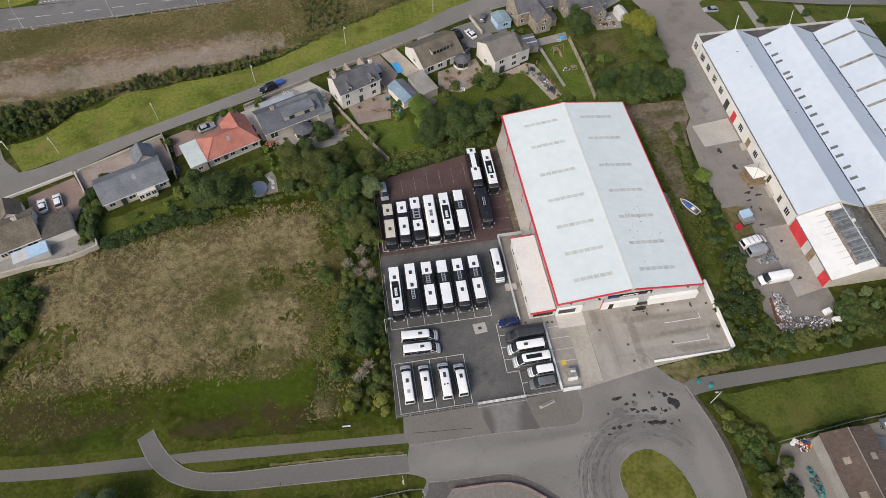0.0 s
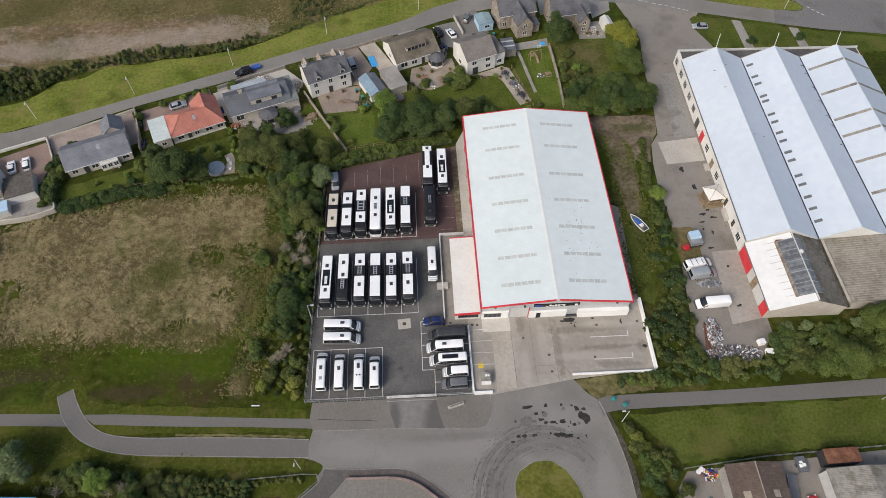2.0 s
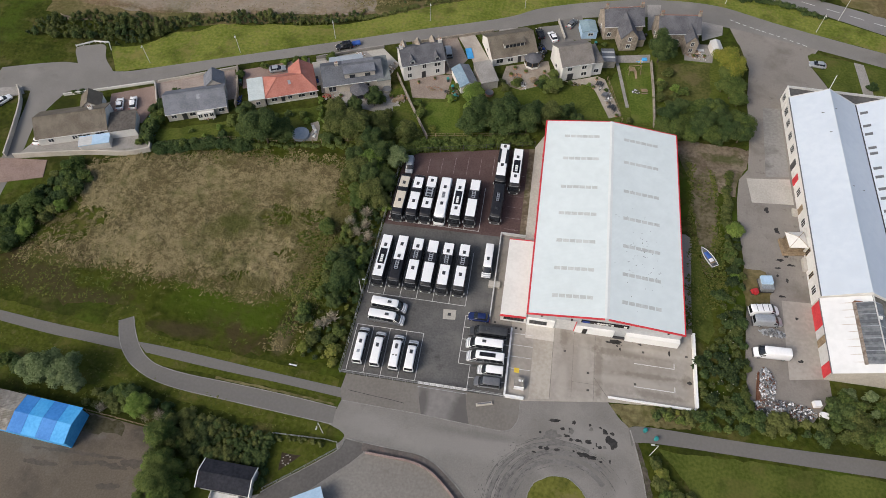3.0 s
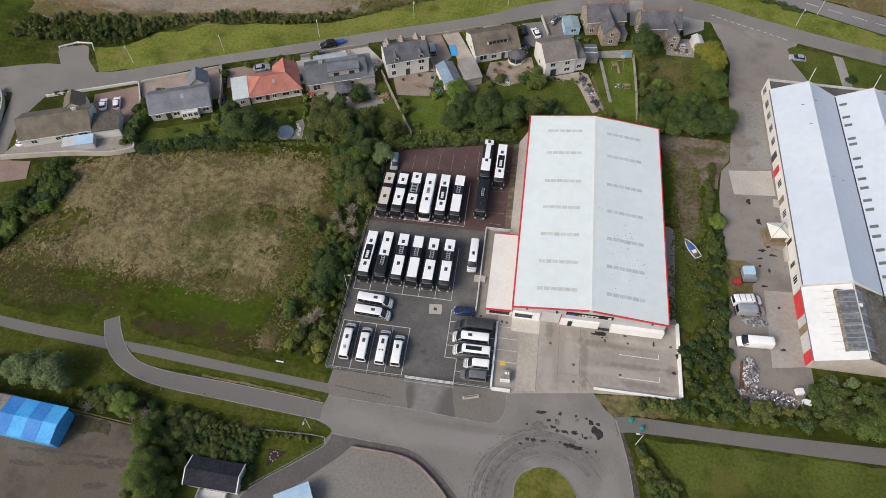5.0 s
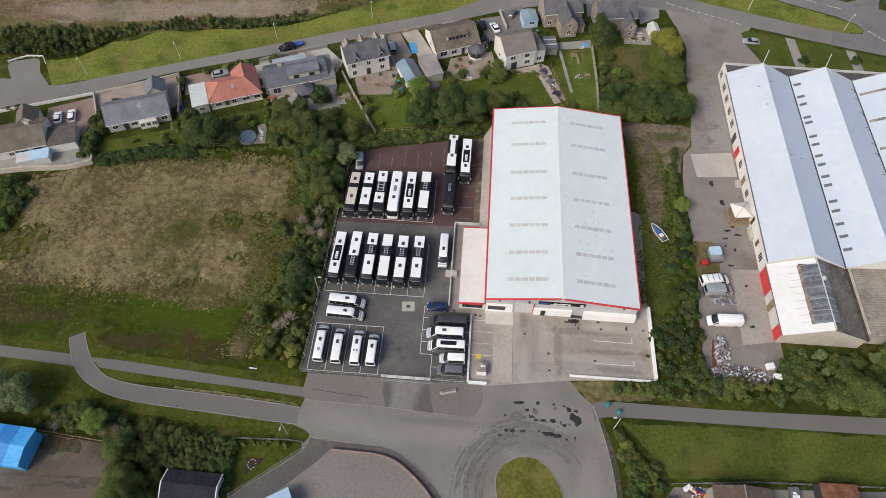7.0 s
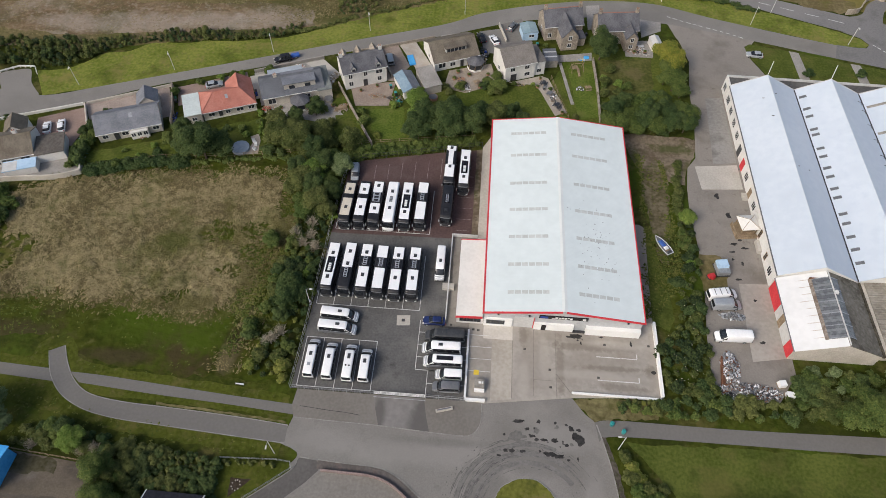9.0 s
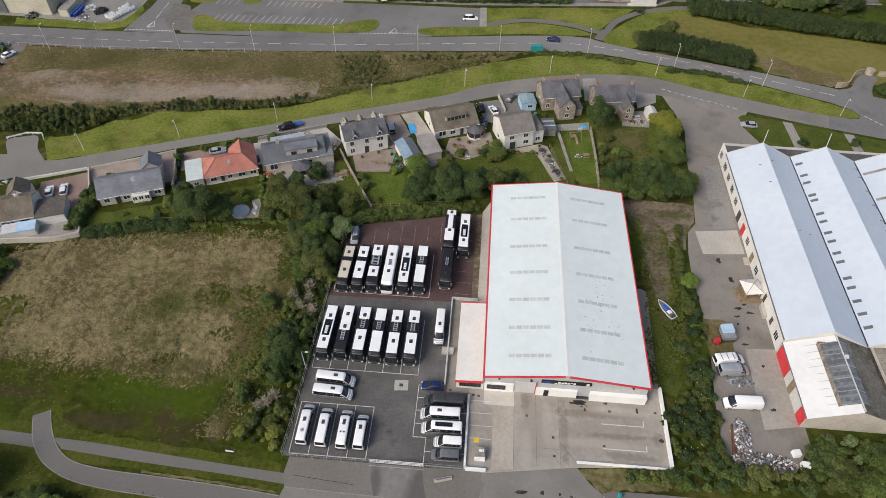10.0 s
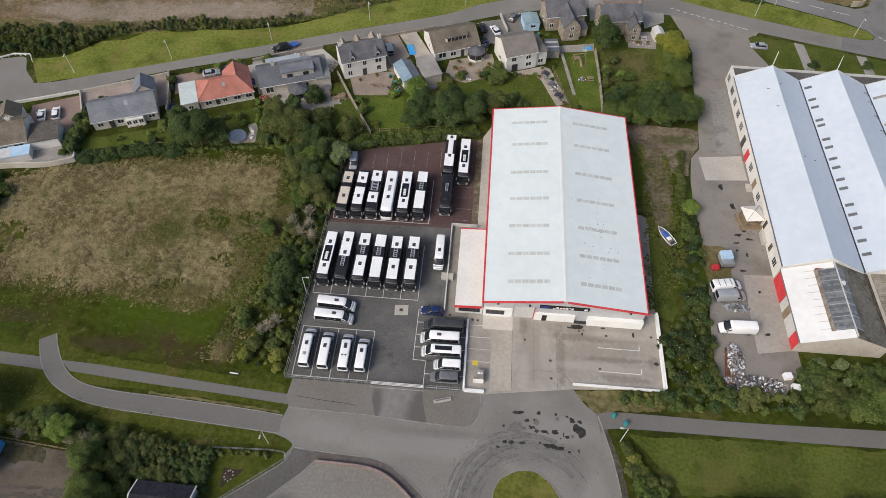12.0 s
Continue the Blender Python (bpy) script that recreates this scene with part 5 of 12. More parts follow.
def blot(x, y, rx, ry, z, material, label, under=0.02):
    """A stain with a wavy, lobed outline."""
    pts = []
    for i in range(26):
        a = 2 * math.pi * i / 26
        q = 1 + 0.75 * noise.noise((1.3 * math.cos(a) + x, 1.3 * math.sin(a) + y, 4.4)) + 0.28 * noise.noise((4 * math.cos(a) + y, 4 * math.sin(a) + x, 9.1))
        pts.append((x + rx * q * math.cos(a), y + ry * q * math.sin(a)))
    sheet("oil_stain", pts, z, material, label, "stain", under=under)


for k, row in enumerate(BLOTS.replace("\n", ";").split(";")):
    blot(*(float(v) for v in row.split()), 0.048 + 0.0004 * k, OIL, "black oil stain on the asphalt")
for x, y, rx, ry in ((45.8, 37.0, 0.45, 0.6), (49.5, 37.9, 0.4, 0.3), (52.0, 35.0, 0.35, 0.3), (42.2, 35.8, 1.5, 0.8), (43.5, 34.6, 1.1, 0.4)):
    blot(x, y, rx, ry, 0.0465, OLDOIL, "faint grey oil mark on the asphalt")
for x, y, r, q in ((53.7, 57.0, 1.3, 0.25), (54.0, 56.0, 0.22, 1.0), (58.6, 57.0, 0.5, 0.35), (64.4, 56.0, 0.2, 3.4), (53.2, 56.6, 1.6, 0.16), (54.6, 55.4, 0.16, 3.0), (68.2, 50.2, 0.5, 0.8), (54.9, 56.2, 0.18, 0.7)):
    sheet("oil_stain", ragged([(x + r * math.cos(2 * math.pi * i / 12), y + r * q * math.sin(2 * math.pi * i / 12)) for i in range(12)], 0.3, 0.08, 4), 0.133, OIL, "black stain on the concrete apron", "stain", under=0.01)
for x, y, rx, ry in ((89.1, 82.5, 0.9, 0.35), (91.2, 81.6, 0.8, 0.3), (90.7, 83.7, 0.4, 0.3), (90.1, 77.5, 0.35, 0.5), (88.5, 80.4, 0.7, 0.3), (88.2, 78.4, 0.35, 0.3), (87.6, 96.3, 0.6, 0.7), (90.9, 68.2, 0.3, 0.3), (90.5, 58.5, 0.5, 0.3), (88.4, 73.2, 0.6, 0.25), (89.4, 90.6, 0.5, 0.9)):
    blot(x, y, rx, ry, 0.058, OIL, "dark stain on the lane")


# ---- buildings ----
def gable_walls(x0, x1, y0, y1, ze, zr, ridge="x", base=0.0):
    """Walls with two gables; the ridge runs along x or y."""
    geo = Geo()
    if ridge == "y":
        xm = (x0 + x1) / 2
        geo.side([(x0, base), (x1, base), (x1, ze), (xm, zr), (x0, ze)], y0, y1, "y")
    else:
        ym = (y0 + y1) / 2
        geo.side([(y0, base), (y1, base), (y1, ze), (ym, zr), (y0, ze)], x0, x1, "x")
    return geo


def gable_roof(x0, x1, y0, y1, ze, zr, over=0.3, t=0.15, ridge="x"):
    """The two slopes of a gable roof, each a plate of its own."""
    if ridge == "x":
        ym = (y0 + y1) / 2
        d = (zr - ze) / (ym - y0) * over
        south = Geo().slab([(x0 - over, y0 - over, ze - d + t), (x1 + over, y0 - over, ze - d + t), (x1 + over, ym, zr + t), (x0 - over, ym, zr + t)], t)
        north = Geo().slab([(x0 - over, ym, zr + t), (x1 + over, ym, zr + t), (x1 + over, y1 + over, ze - d + t), (x0 - over, y1 + over, ze - d + t)], t)
        cap = Geo().rod((x0 - over, ym, zr + t), (x1 + over, ym, zr + t), 0.11)
        return south, north, cap
    xm = (x0 + x1) / 2
    d = (zr - ze) / (xm - x0) * over
    west = Geo().slab([(x0 - over, y0 - over, ze - d + t), (xm, y0 - over, zr + t), (xm, y1 + over, zr + t), (x0 - over, y1 + over, ze - d + t)], t)
    east = Geo().slab([(xm, y0 - over, zr + t), (x1 + over, y0 - over, ze - d + t), (x1 + over, y1 + over, ze - d + t), (xm, y1 + over, zr + t)], t)
    cap = Geo().rod((xm, y0 - over, zr + t), (xm, y1 + over, zr + t), 0.11)
    return west, east, cap


def window(parent, x, y, z, w, h, face="s", bars=1, frame_mat=None, name="window"):
    """A framed window on a wall that faces s, n, w or e; z is its sill."""
    t, geo, glass = 0.09, Geo(), Geo()
    out = {"s": -1, "n": 1, "w": -1, "e": 1}[face]

    def block(target, a0, a1, z0, z1, d0, d1):
        lo, hi = sorted((d0 * out, d1 * out))
        if face in "sn":
            target.box(x + a0, x + a1, y + lo, y + hi, z0, z1)
        else:
            target.box(x + lo, x + hi, y + a0, y + a1, z0, z1)
    for a0, a1, z0, z1 in ((-w / 2, w / 2, z - 0.06, z + t - 0.03), (-w / 2, w / 2, z + h - t, z + h), (-w / 2, -w / 2 + t, z, z + h), (w / 2 - t, w / 2, z, z + h)):
        block(geo, a0, a1, z0, z1, -0.05, 0.06)
    block(glass, -w / 2 + 0.02, w / 2 - 0.02, z + 0.02, z + h - 0.02, -0.05, 0.025)
    win = part(name, geo, frame_mat or FRAME, parent)
    for i in range(1, bars + 1):
        a, bar = -w / 2 + w * i / (bars + 1), Geo()
        block(bar, a - 0.04, a + 0.04, z, z + h, -0.05, 0.05)
        part("glazing_bar", bar, frame_mat or FRAME, win)
    part("pane", glass, PANE, win)
    return win


def door(parent, x, y, z, w, h, face, material, name="door"):
    out = {"s": -1, "n": 1, "w": -1, "e": 1}[face]
    lo, hi = sorted((-0.05 * out, 0.07 * out))
    geo = Geo().box(x - w / 2, x + w / 2, y + lo, y + hi, z, z + h) if face in "sn" else Geo().box(x + lo, x + hi, y - w / 2, y + w / 2, z, z + h)
    return part(name, geo, material, parent)


def chimney(parent, x, y, z0, z1, material, pots=2, w=0.9, d=0.55):
    stack = part("chimney", Geo().box(x - w / 2, x + w / 2, y - d / 2, y + d / 2, z0, z1 - 0.12).box(x - w / 2 - 0.07, x + w / 2 + 0.07, y - d / 2 - 0.07, y + d / 2 + 0.07, z1 - 0.14, z1), material, parent)
    for i in range(pots):
        px = x + (i - (pots - 1) / 2) * w * 0.5
        part("chimney_pot", Geo().cyl(px, y, z1, z1 + 0.45, 0.13, 0.11, 8), TERRACOTTA, stack)
    return stack


def gutters(parent, x0, x1, y, z):
    part("gutter", Geo().box(x0, x1, y - 0.1, y + 0.02, z - 0.1, z), FRAME, parent)


TERRACOTTA = surface("terracotta", (0.30, 0.16, 0.10), (0.42, 0.24, 0.16), 0.9, 0.8, 5.0, 0.1)
GREYWHITE = surface("off_white_cladding", (0.50, 0.50, 0.49), (0.60, 0.60, 0.585), 0.6, 0.3, 2.0, 0.0)

# the coach depot
D = thing("depot_building", pose(0, 0, 0), "large shed with a white metal roof and red trim", "depot")
DX0, DX1, DY0, DY1, DE, DR = 35.3, 65.9, 58.2, 111.0, 5.3, 7.4
DM = 50.4
wall = Geo().side([(DX0, 0), (DX1, 0), (DX1, DE), (DM, DR), (DX0, DE)], DY0, DY1)
part("wall", wall, GREYCLAD, D)
part("roof_slope", Geo().slab([(DX0 - 0.1, DY0 - 0.4, DE + 0.15), (DM, DY0 - 0.4, DR + 0.15), (DM, DY1 + 0.2, DR + 0.15), (DX0 - 0.1, DY1 + 0.2, DE + 0.15)], 0.14), WHITEROOF, D, "white profiled metal roof sheets")
part("roof_slope", Geo().slab([(DM, DY0 - 0.4, DR + 0.15), (DX1 + 0.1, DY0 - 0.4, DE + 0.15), (DX1 + 0.1, DY1 + 0.2, DE + 0.15), (DM, DY1 + 0.2, DR + 0.15)], 0.14), WHITEROOF, D, "white profiled metal roof sheets")
part("ridge_cap", Geo().add([(DM - 0.5, DY0 - 0.4, DR + 0.10), (DM, DY0 - 0.4, DR + 0.2), (DM + 0.5, DY0 - 0.4, DR + 0.10), (DM - 0.5, DY1 + 0.2, DR + 0.10), (DM, DY1 + 0.2, DR + 0.2), (DM + 0.5, DY1 + 0.2, DR + 0.10)],
                            [(0, 1, 4, 3), (1, 2, 5, 4), (0, 2, 1), (3, 4, 5), (0, 3, 5, 2)]), surface("white_flashing", (0.67, 0.705, 0.69), (0.72, 0.75, 0.735), 0.4, 0.3, 2.0, 0.0), D)
for xa, za, xb, zb in ((DX0 - 0.2, DE + 0.17, DM - 0.35, DR + 0.12), (DM + 0.35, DR + 0.12, DX1 + 0.2, DE + 0.17)):
    part("verge_trim", Geo().slab([(xa, DY0 - 0.62, za), (xb, DY0 - 0.62, zb), (xb, DY0 - 0.36, zb), (xa, DY0 - 0.36, za)], 0.35), RED, D, "red verge flashing")
    part("verge_trim", Geo().slab([(xa, DY1 + 0.1, za), (xb, DY1 + 0.1, zb), (xb, DY1 + 0.34, zb), (xa, DY1 + 0.34, za)], 0.35), RED, D, "red verge flashing")
part("eaves_trim", Geo().box(DX0 - 0.42, DX0 - 0.08, DY0 - 0.6, DY1 + 0.3, DE - 0.25, DE + 0.2), RED, D, "red eaves gutter")
part("eaves_trim", Geo().box(DX1 + 0.08, DX1 + 0.32, DY0 - 0.6, DY1 + 0.3, DE - 0.25, DE + 0.2), RED, D, "red eaves gutter")
for x in (DX0 - 0.05, DX1 + 0.05):
    for y in (64.5, 72, 80, 88, 96, 104):
        part("downpipe", Geo().cyl(x + (-0.12 if x < DM else 0.12), y, 0.1, DE - 0.2, 0.07), RED, D)


def rooflight_row(y):
    for x0, s in ((39.5, 1), (53.3, 1)):
        for i in range(6):
            xa = x0 + i * 1.36 + 0.07
            xb = xa + 1.2
            z = lambda x: DE + 0.165 + (DR - DE) * ((x - DX0) / (DM - DX0) if x < DM else (DX1 - x) / (DX1 - DM))
            part("rooflight", Geo().slab([(xa, y - 0.42, z(xa)), (xb, y - 0.42, z(xb)), (xb, y + 0.42, z(xb)), (xa, y + 0.42, z(xa))], 0.03), ROOFLIGHT, D)


for y in (62.3, 68.9, 75.9, 83.2, 90.7, 99.2, 106.2):
    rooflight_row(y)
# droppings and small marks on the roof
rnd = random.Random(4)
g = Geo()
for i in range(70):
    x, y = rnd.gauss(57, 2.6), rnd.gauss(76, 6)
    if not (DM + 0.6 < x < DX1 - 0.6 and DY0 < y < DY1):
        continue
    z = DE + 0.158 + (DR - DE) * (DX1 - x) / (DX1 - DM)
    r = rnd.uniform(0.03, 0.085)
    g.box(x - r, x + r, y - r, y + r, z - 0.02, z + 0.012)
tagged(part("lichen", g, CARDARK, D, "small dark spots on the roof"), kind="stuff")
# the front
part("plinth", Geo().box(45.2, 53.0, 57.75, DY0, 0, 2.35), FRESHWHITE, D, "white painted lower wall")
part("plinth", Geo().box(55.4, 66.0, 57.35, DY0, 0, 2.35), FRESHWHITE, D, "white painted lower wall")
part("plinth", Geo().box(35.3, 40.9, 57.9, DY0, 0, 2.9), FRESHWHITE, D, "white painted lower wall")
part("roller_door", Geo().box(41.2, 45.0, 58.05, DY0, 0.1, 4.2), GREYWHITE, D, "off-white roller door")
part("door_jamb", Geo().box(45.02, 45.16, 57.95, DY0, 0.1, 4.35), RED, D)
part("door_jamb", Geo().box(40.98, 41.14, 57.98, DY0, 0.1, 4.35), GREYCLAD, D)
part("door_head", Geo().box(41.0, 45.2, 57.97, DY0, 4.22, 4.4), GREYCLAD, D)
part("roller_door", Geo().box(53.15, 55.25, 58.1, DY0, 0.1, 2.9), GREYCLAD, D, "grey roller door")
part("dock_recess", Geo().box(53.0, 55.4, 57.6, 58.05, 0.0, 0.45), DARKMETAL, D)
window(D, 37.6, 57.9, 1.0, 3.6, 1.4, "s", 3, CARDARK)
part("door", Geo().box(46.7, 47.6, 57.68, 57.78, 0.1, 2.1), CARBLACK, D, "black side door")
sign = part("sign_board", Geo().box(45.9, 55.3, 58.0, DY0, 4.2, 5.15), CARBLACK, D, "long black fascia sign with white lettering")
part("sign_mark", Geo().box(46.1, 47.6, 57.94, 58.02, 4.35, 5.0), CARBLUE, sign, "blue badge")
for x0, x1, z0, z1 in ((49.0, 49.5, 4.45, 4.95), (49.65, 50.1, 4.4, 4.85), (50.2, 50.65, 4.45, 4.95), (50.75, 51.2, 4.45, 4.95), (51.3, 51.75, 4.45, 4.95), (51.85, 52.3, 4.4, 4.9), (48.4, 48.9, 4.33, 4.5), (54.3, 54.9, 4.4, 4.95)):
    part("letter_bar", Geo().box(x0, x1, 57.94, 58.02, z0, z1), FRAME, sign)
for x in (38, 44, 51.5, 63):
    part("floodlight", Geo().box(x - 0.18, x + 0.18, 57.75, DY0, 4.6, 4.85), DARKMETAL, D)
part("meter_box", Geo().box(66.0, 66.9, 103, 105, 1.0, 3.2), GREYWHITE, D, "pale box on the side wall")
part("meter_box", Geo().box(65.95, 66.7, 107.5, 109, 1.5, 3.6), CARBLUE, D, "blue box on the side wall")

A = thing("depot_annex", pose(0, 0, 0), "low flat-roofed annex with a cream roof", "annex")
part("wall", Geo().box(29.9, 35.2, 58.1, 76.3, 0, 2.9), WHITE, A)
part("roof", Geo().slab([(29.75, 57.9, 3.05), (35.0, 57.9, 3.35), (35.0, 76.5, 3.35), (29.75, 76.5, 3.05)], 0.2), CREAMROOF, A, "cream sheet roof")
part("fascia", Geo().slab([(29.7, 57.6, 3.08), (35.0, 57.6, 3.38), (35.0, 57.88, 3.38), (29.7, 57.88, 3.08)], 0.4), RED, A, "red fascia")
part("fascia", Geo().slab([(29.7, 76.5, 3.08), (35.0, 76.5, 3.38), (35.0, 76.72, 3.38), (29.7, 76.72, 3.08)], 0.3), RED, A, "red fascia")
window(A, 32.6, 58.1, 0.9, 4.2, 1.5, "s", 5, CARDARK)
for y in (62, 66, 70, 74):
    window(A, 29.9, y, 1.0, 1.6, 1.2, "w", 1)

# boundary walls of the apron
for name, x0, x1, y0, y1, h in (("wall_apron_east", 68.95, 69.35, 45.0, 60.8, 1.1), ("wall_apron_south", 52.4, 68.95, 44.55, 44.85, 0.5), ("wall_yard_east", 32.35, 32.65, 41.8, 56.4, 0.55), ("wall_corner", 32.65, 36.2, 41.55, 42.0, 0.65)):
    solid(name, Geo().box(x0, x1, y0, y1, 0, h).box(x0 - 0.04, x1 + 0.04, y0 - 0.04, y1 + 0.04, h, h + 0.08), FRESHWHITE, "low white painted boundary wall", "wall", kind="structure", m=pose(0, 0, 0))
solid("wall_ramp", Geo().box(27.6, 27.85, 58, 79.6, 0, 0.9).box(27.85, 33.2, 79.4, 79.65, 0, 0.9), GREYWHITE, "low pale wall beside the walkway", "wall", kind="structure")
solid("plant_box", Geo().box(26.5, 28.9, 65.4, 66.8, 0.05, 0.75), PALECON, "pale concrete block beside the walkway", "block")
u = thing("transformer_unit", pose(35.1, 44.4, 0.11), "grey utility cabinet with a white front, on the concrete", "cabinet")
part("body", Geo().box(-0.9, 0.9, -0.6, 1.2, 0, 1.3), GREYSHEET, u)
part("front_panel", Geo().box(-0.95, 0.95, -0.9, -0.62, 0, 1.1), CARWHITE, u)
part("top_vent", Geo().box(-0.2, 0.3, 0.3, 0.7, 1.3, 1.42), FRAME, u)
part("top_vent", Geo().box(0.4, 0.7, 0.3, 0.7, 1.3, 1.42), FRAME, u)

# the large works on the other side of the lane
W = thing("works_building", Matrix.Translation((102, 100, 0)) @ Matrix.Rotation(radians(-0.7), 4, "Z") @ Matrix.Translation((-102, -100, 0)), "long works with three pale blue metal roof spans", "works")
WY0, WY1 = 71.95, 129.7
SPAN = [(94.7, 102.6, 110.7), (110.7, 118.15, 126.7), (126.7, 134.7, 143.9)]
WE, WR = 4.4, 8.4
part("wall", Geo().side([(94.7, 0), (143.9, 0), (143.9, WE), (134.7, WR), (126.7, WE), (118.15, WR), (110.7, WE), (102.6, WR), (94.7, WE)], WY0, WY1), WHITE, W)
for k, (xa, xm, xb) in enumerate(SPAN):
    part("roof_slope", Geo().slab([(xa + 0.05, WY0 - 0.2, WE + 0.15), (xm, WY0 - 0.2, WR + 0.15), (xm, WY1 + 0.2, WR + 0.15), (xa + 0.05, WY1 + 0.2, WE + 0.15)], 0.14), BLUEROOF, W)
    part("roof_slope", Geo().slab([(xm, WY0 - 0.2, WR + 0.15), (xb - 0.05, WY0 - 0.2, WE + 0.15), (xb - 0.05, WY1 + 0.2, WE + 0.15), (xm, WY1 + 0.2, WR + 0.15)], 0.14), BLUEROOF, W)
    part("ridge_cap", Geo().add([(xm - 0.28, y, WR + 0.07 + dz) for y in (WY0 - 0.2, WY1 + 0.2) for dz in (0,)] + [(xm, y, WR + 0.21) for y in (WY0 - 0.2, WY1 + 0.2)] + [(xm + 0.28, y, WR + 0.07) for y in (WY0 - 0.2, WY1 + 0.2)],
                                [(0, 2, 3, 1), (2, 4, 5, 3), (0, 1, 5, 4), (0, 4, 2), (1, 3, 5)]), BLUEROOF, W)
    if k:
        part("gutter", Geo().box(xa - 0.14, xa + 0.14, WY0 - 0.2, WY1 + 0.2, WE - 0.1, WE + 0.24), DARKMETAL, W, "dark valley gutter")
    part("mast", Geo().rod((xm, WY1 + 0.3, WR - 0.2), (xm + 0.9, WY1 + 2.6, WR + 2.6), 0.07), FRAME, W, "thin white pole")
part("gutter", Geo().box(94.52, 94.74, WY0 - 0.2, WY1 + 0.2, WE - 0.04, WE + 0.1), CARGREY, W, "thin grey eaves gutter")
for (xa, za), (xb, zb) in zip([(94.7, WE), (102.6, WR), (110.7, WE), (118.15, WR), (126.7, WE), (134.7, WR)], [(102.6, WR), (110.7, WE), (118.15, WR), (126.7, WE), (134.7, WR), (143.9, WE)]):
    part("verge_trim", Geo().slab([(xa, WY1 + 0.2, za + 0.22), (xb, WY1 + 0.2, zb + 0.22), (xb, WY1 + 0.42, zb + 0.22), (xa, WY1 + 0.42, za + 0.22)], 0.25), GREYWHITE, W)
# the flat-roofed end behind its upstand
part("end_block", Geo().box(94.75, 144.2, WY1 + 0.45, WY1 + 4.5, 0, 4.0), WHITE, W, "white end block with a dark flat roof")
part("end_roof", Geo().box(95.1, 143.9, WY1 + 0.5, WY1 + 4.2, 4.0, 4.06), stained(surface("dark_flat_felt", (0.075, 0.073, 0.070), (0.120, 0.116, 0.112), 0.9, 0.2, 1.5, 0.05), (0.17, 0.165, 0.155), 0.3, 0.54, 0.72, 0.5), W, "dark felt flat roof")
part("upstand", Geo().box(94.7, 144.2, WY1 + 4.2, WY1 + 4.5, 4.0, 4.62), GREYWHITE, W), part("upstand", Geo().box(94.7, 95.0, WY1 + 0.45, WY1 + 4.2, 4.0, 4.62), WHITE, W)
part("pipe_run", Geo().rod((106.5, WY1 + 1.4, 4.2), (110.6, WY1 + 1.5, 4.2), 0.2).rod((108.2, WY1 + 1.5, 4.2), (110.2, WY1 + 2.3, 4.2), 0.16), DARKMETAL, W)
for y in (126.7, 122.3, 119.6, 115.1, 113.3, 108.7, 106.1, 102.5, 99.8, 96.2, 93.6, 88.95, 86.3, 82.7, 79.4, 76.0):
    x = 111.15
    z = WE + 0.2 + (x - 110.7) / 7.45 * 4.0
    v = part("roof_vent", Geo().slab([(x, y - 0.36, z + 0.12), (x + 1.4, y - 0.36, z + 0.84), (x + 1.4, y + 0.36, z + 0.84), (x, y + 0.36, z + 0.12)], 0.14), CARGREY, W, "small dark rooflight")
    part("vent_edge", Geo().slab([(x + 0.1, y + 0.26, z + 0.2), (x + 1.35, y + 0.26, z + 0.84), (x + 1.35, y + 0.34, z + 0.84), (x + 0.1, y + 0.34, z + 0.2)], 0.05), SKYLIGHT, v)
for y in (124.8, 115.5, 106.5, 101.0, 92.8, 83.4):
    part("roof_band", Geo().slab([(127.2, y - 0.38, WE + 0.45), (134.5, y - 0.38, WR + 0.13), (134.5, y + 0.38, WR + 0.13), (127.2, y + 0.38, WE + 0.45)], 0.05), GREYSHEET, W, "grey translucent strip across the roof")
    part("roof_band", Geo().slab([(134.9, y - 0.38, WR + 0.13), (143.4, y - 0.38, WE + 0.42), (143.4, y + 0.38, WE + 0.42), (134.9, y + 0.38, WR + 0.13)], 0.05), GREYSHEET, W, "grey translucent strip across the roof")
for y in (125.6, 122.4, 117.4, 112.4, 107.2, 104.0, 97.6):
    part("hook_lamp", Geo().rod((126.2, y, WE + 0.3), (125.9, y, WE + 1.1), 0.06).rod((125.9, y, WE + 1.1), (125.0, y + 0.3, WE + 1.15), 0.06), DARKMETAL, W, "small curved lamp bracket in the valley")
for x, y, l in ((100.6, 122.4, 0.9), (103.3, 123.6, 0.6), (101.4, 115.8, 0.9), (103.6, 99.6, 0.5), (106.6, 100.0, 0.4)):
    z = WE + 0.17 + 4.0 * ((x - 94.7) / 7.9 if x < 102.6 else (110.7 - x) / 8.1)
    part("roof_fixing", Geo().box(x - l / 2, x + l / 2, y - 0.06, y + 0.06, z - 0.05, z + 0.08), CARGREY, W)
for y, w in ((132.3, 1.9), (127.3, 2.3), (123.2, 2.0), (118.8, 2.0), (114.4, 2.0)):
    window(W, 94.72, y, 1.2, w, 1.9, "w", 3, GREYWHITE)
for y, w, h in ((101.0, 2.0, 2.0), (92.2, 1.9, 1.9), (74.6, 1.9, 1.9)):
    window(W, 94.68, y, 1.0, w, h, "w", 2)
for y, w, h in ((84.3, 1.0, 2.2), (78.4, 1.0, 1.9)):
    window(W, 94.68, y, 0.9, w, h, "w", 1, WOOD)
door(W, 94.66, 109.9, 0.1, 1.8, 2.7, "w", CARDARK), door(W, 94.66, 105.3, 0.1, 1.9, 2.7, "w", RED), door(W, 94.66, 96.3, 0.1, 1.5, 2.6, "w", WOOD)
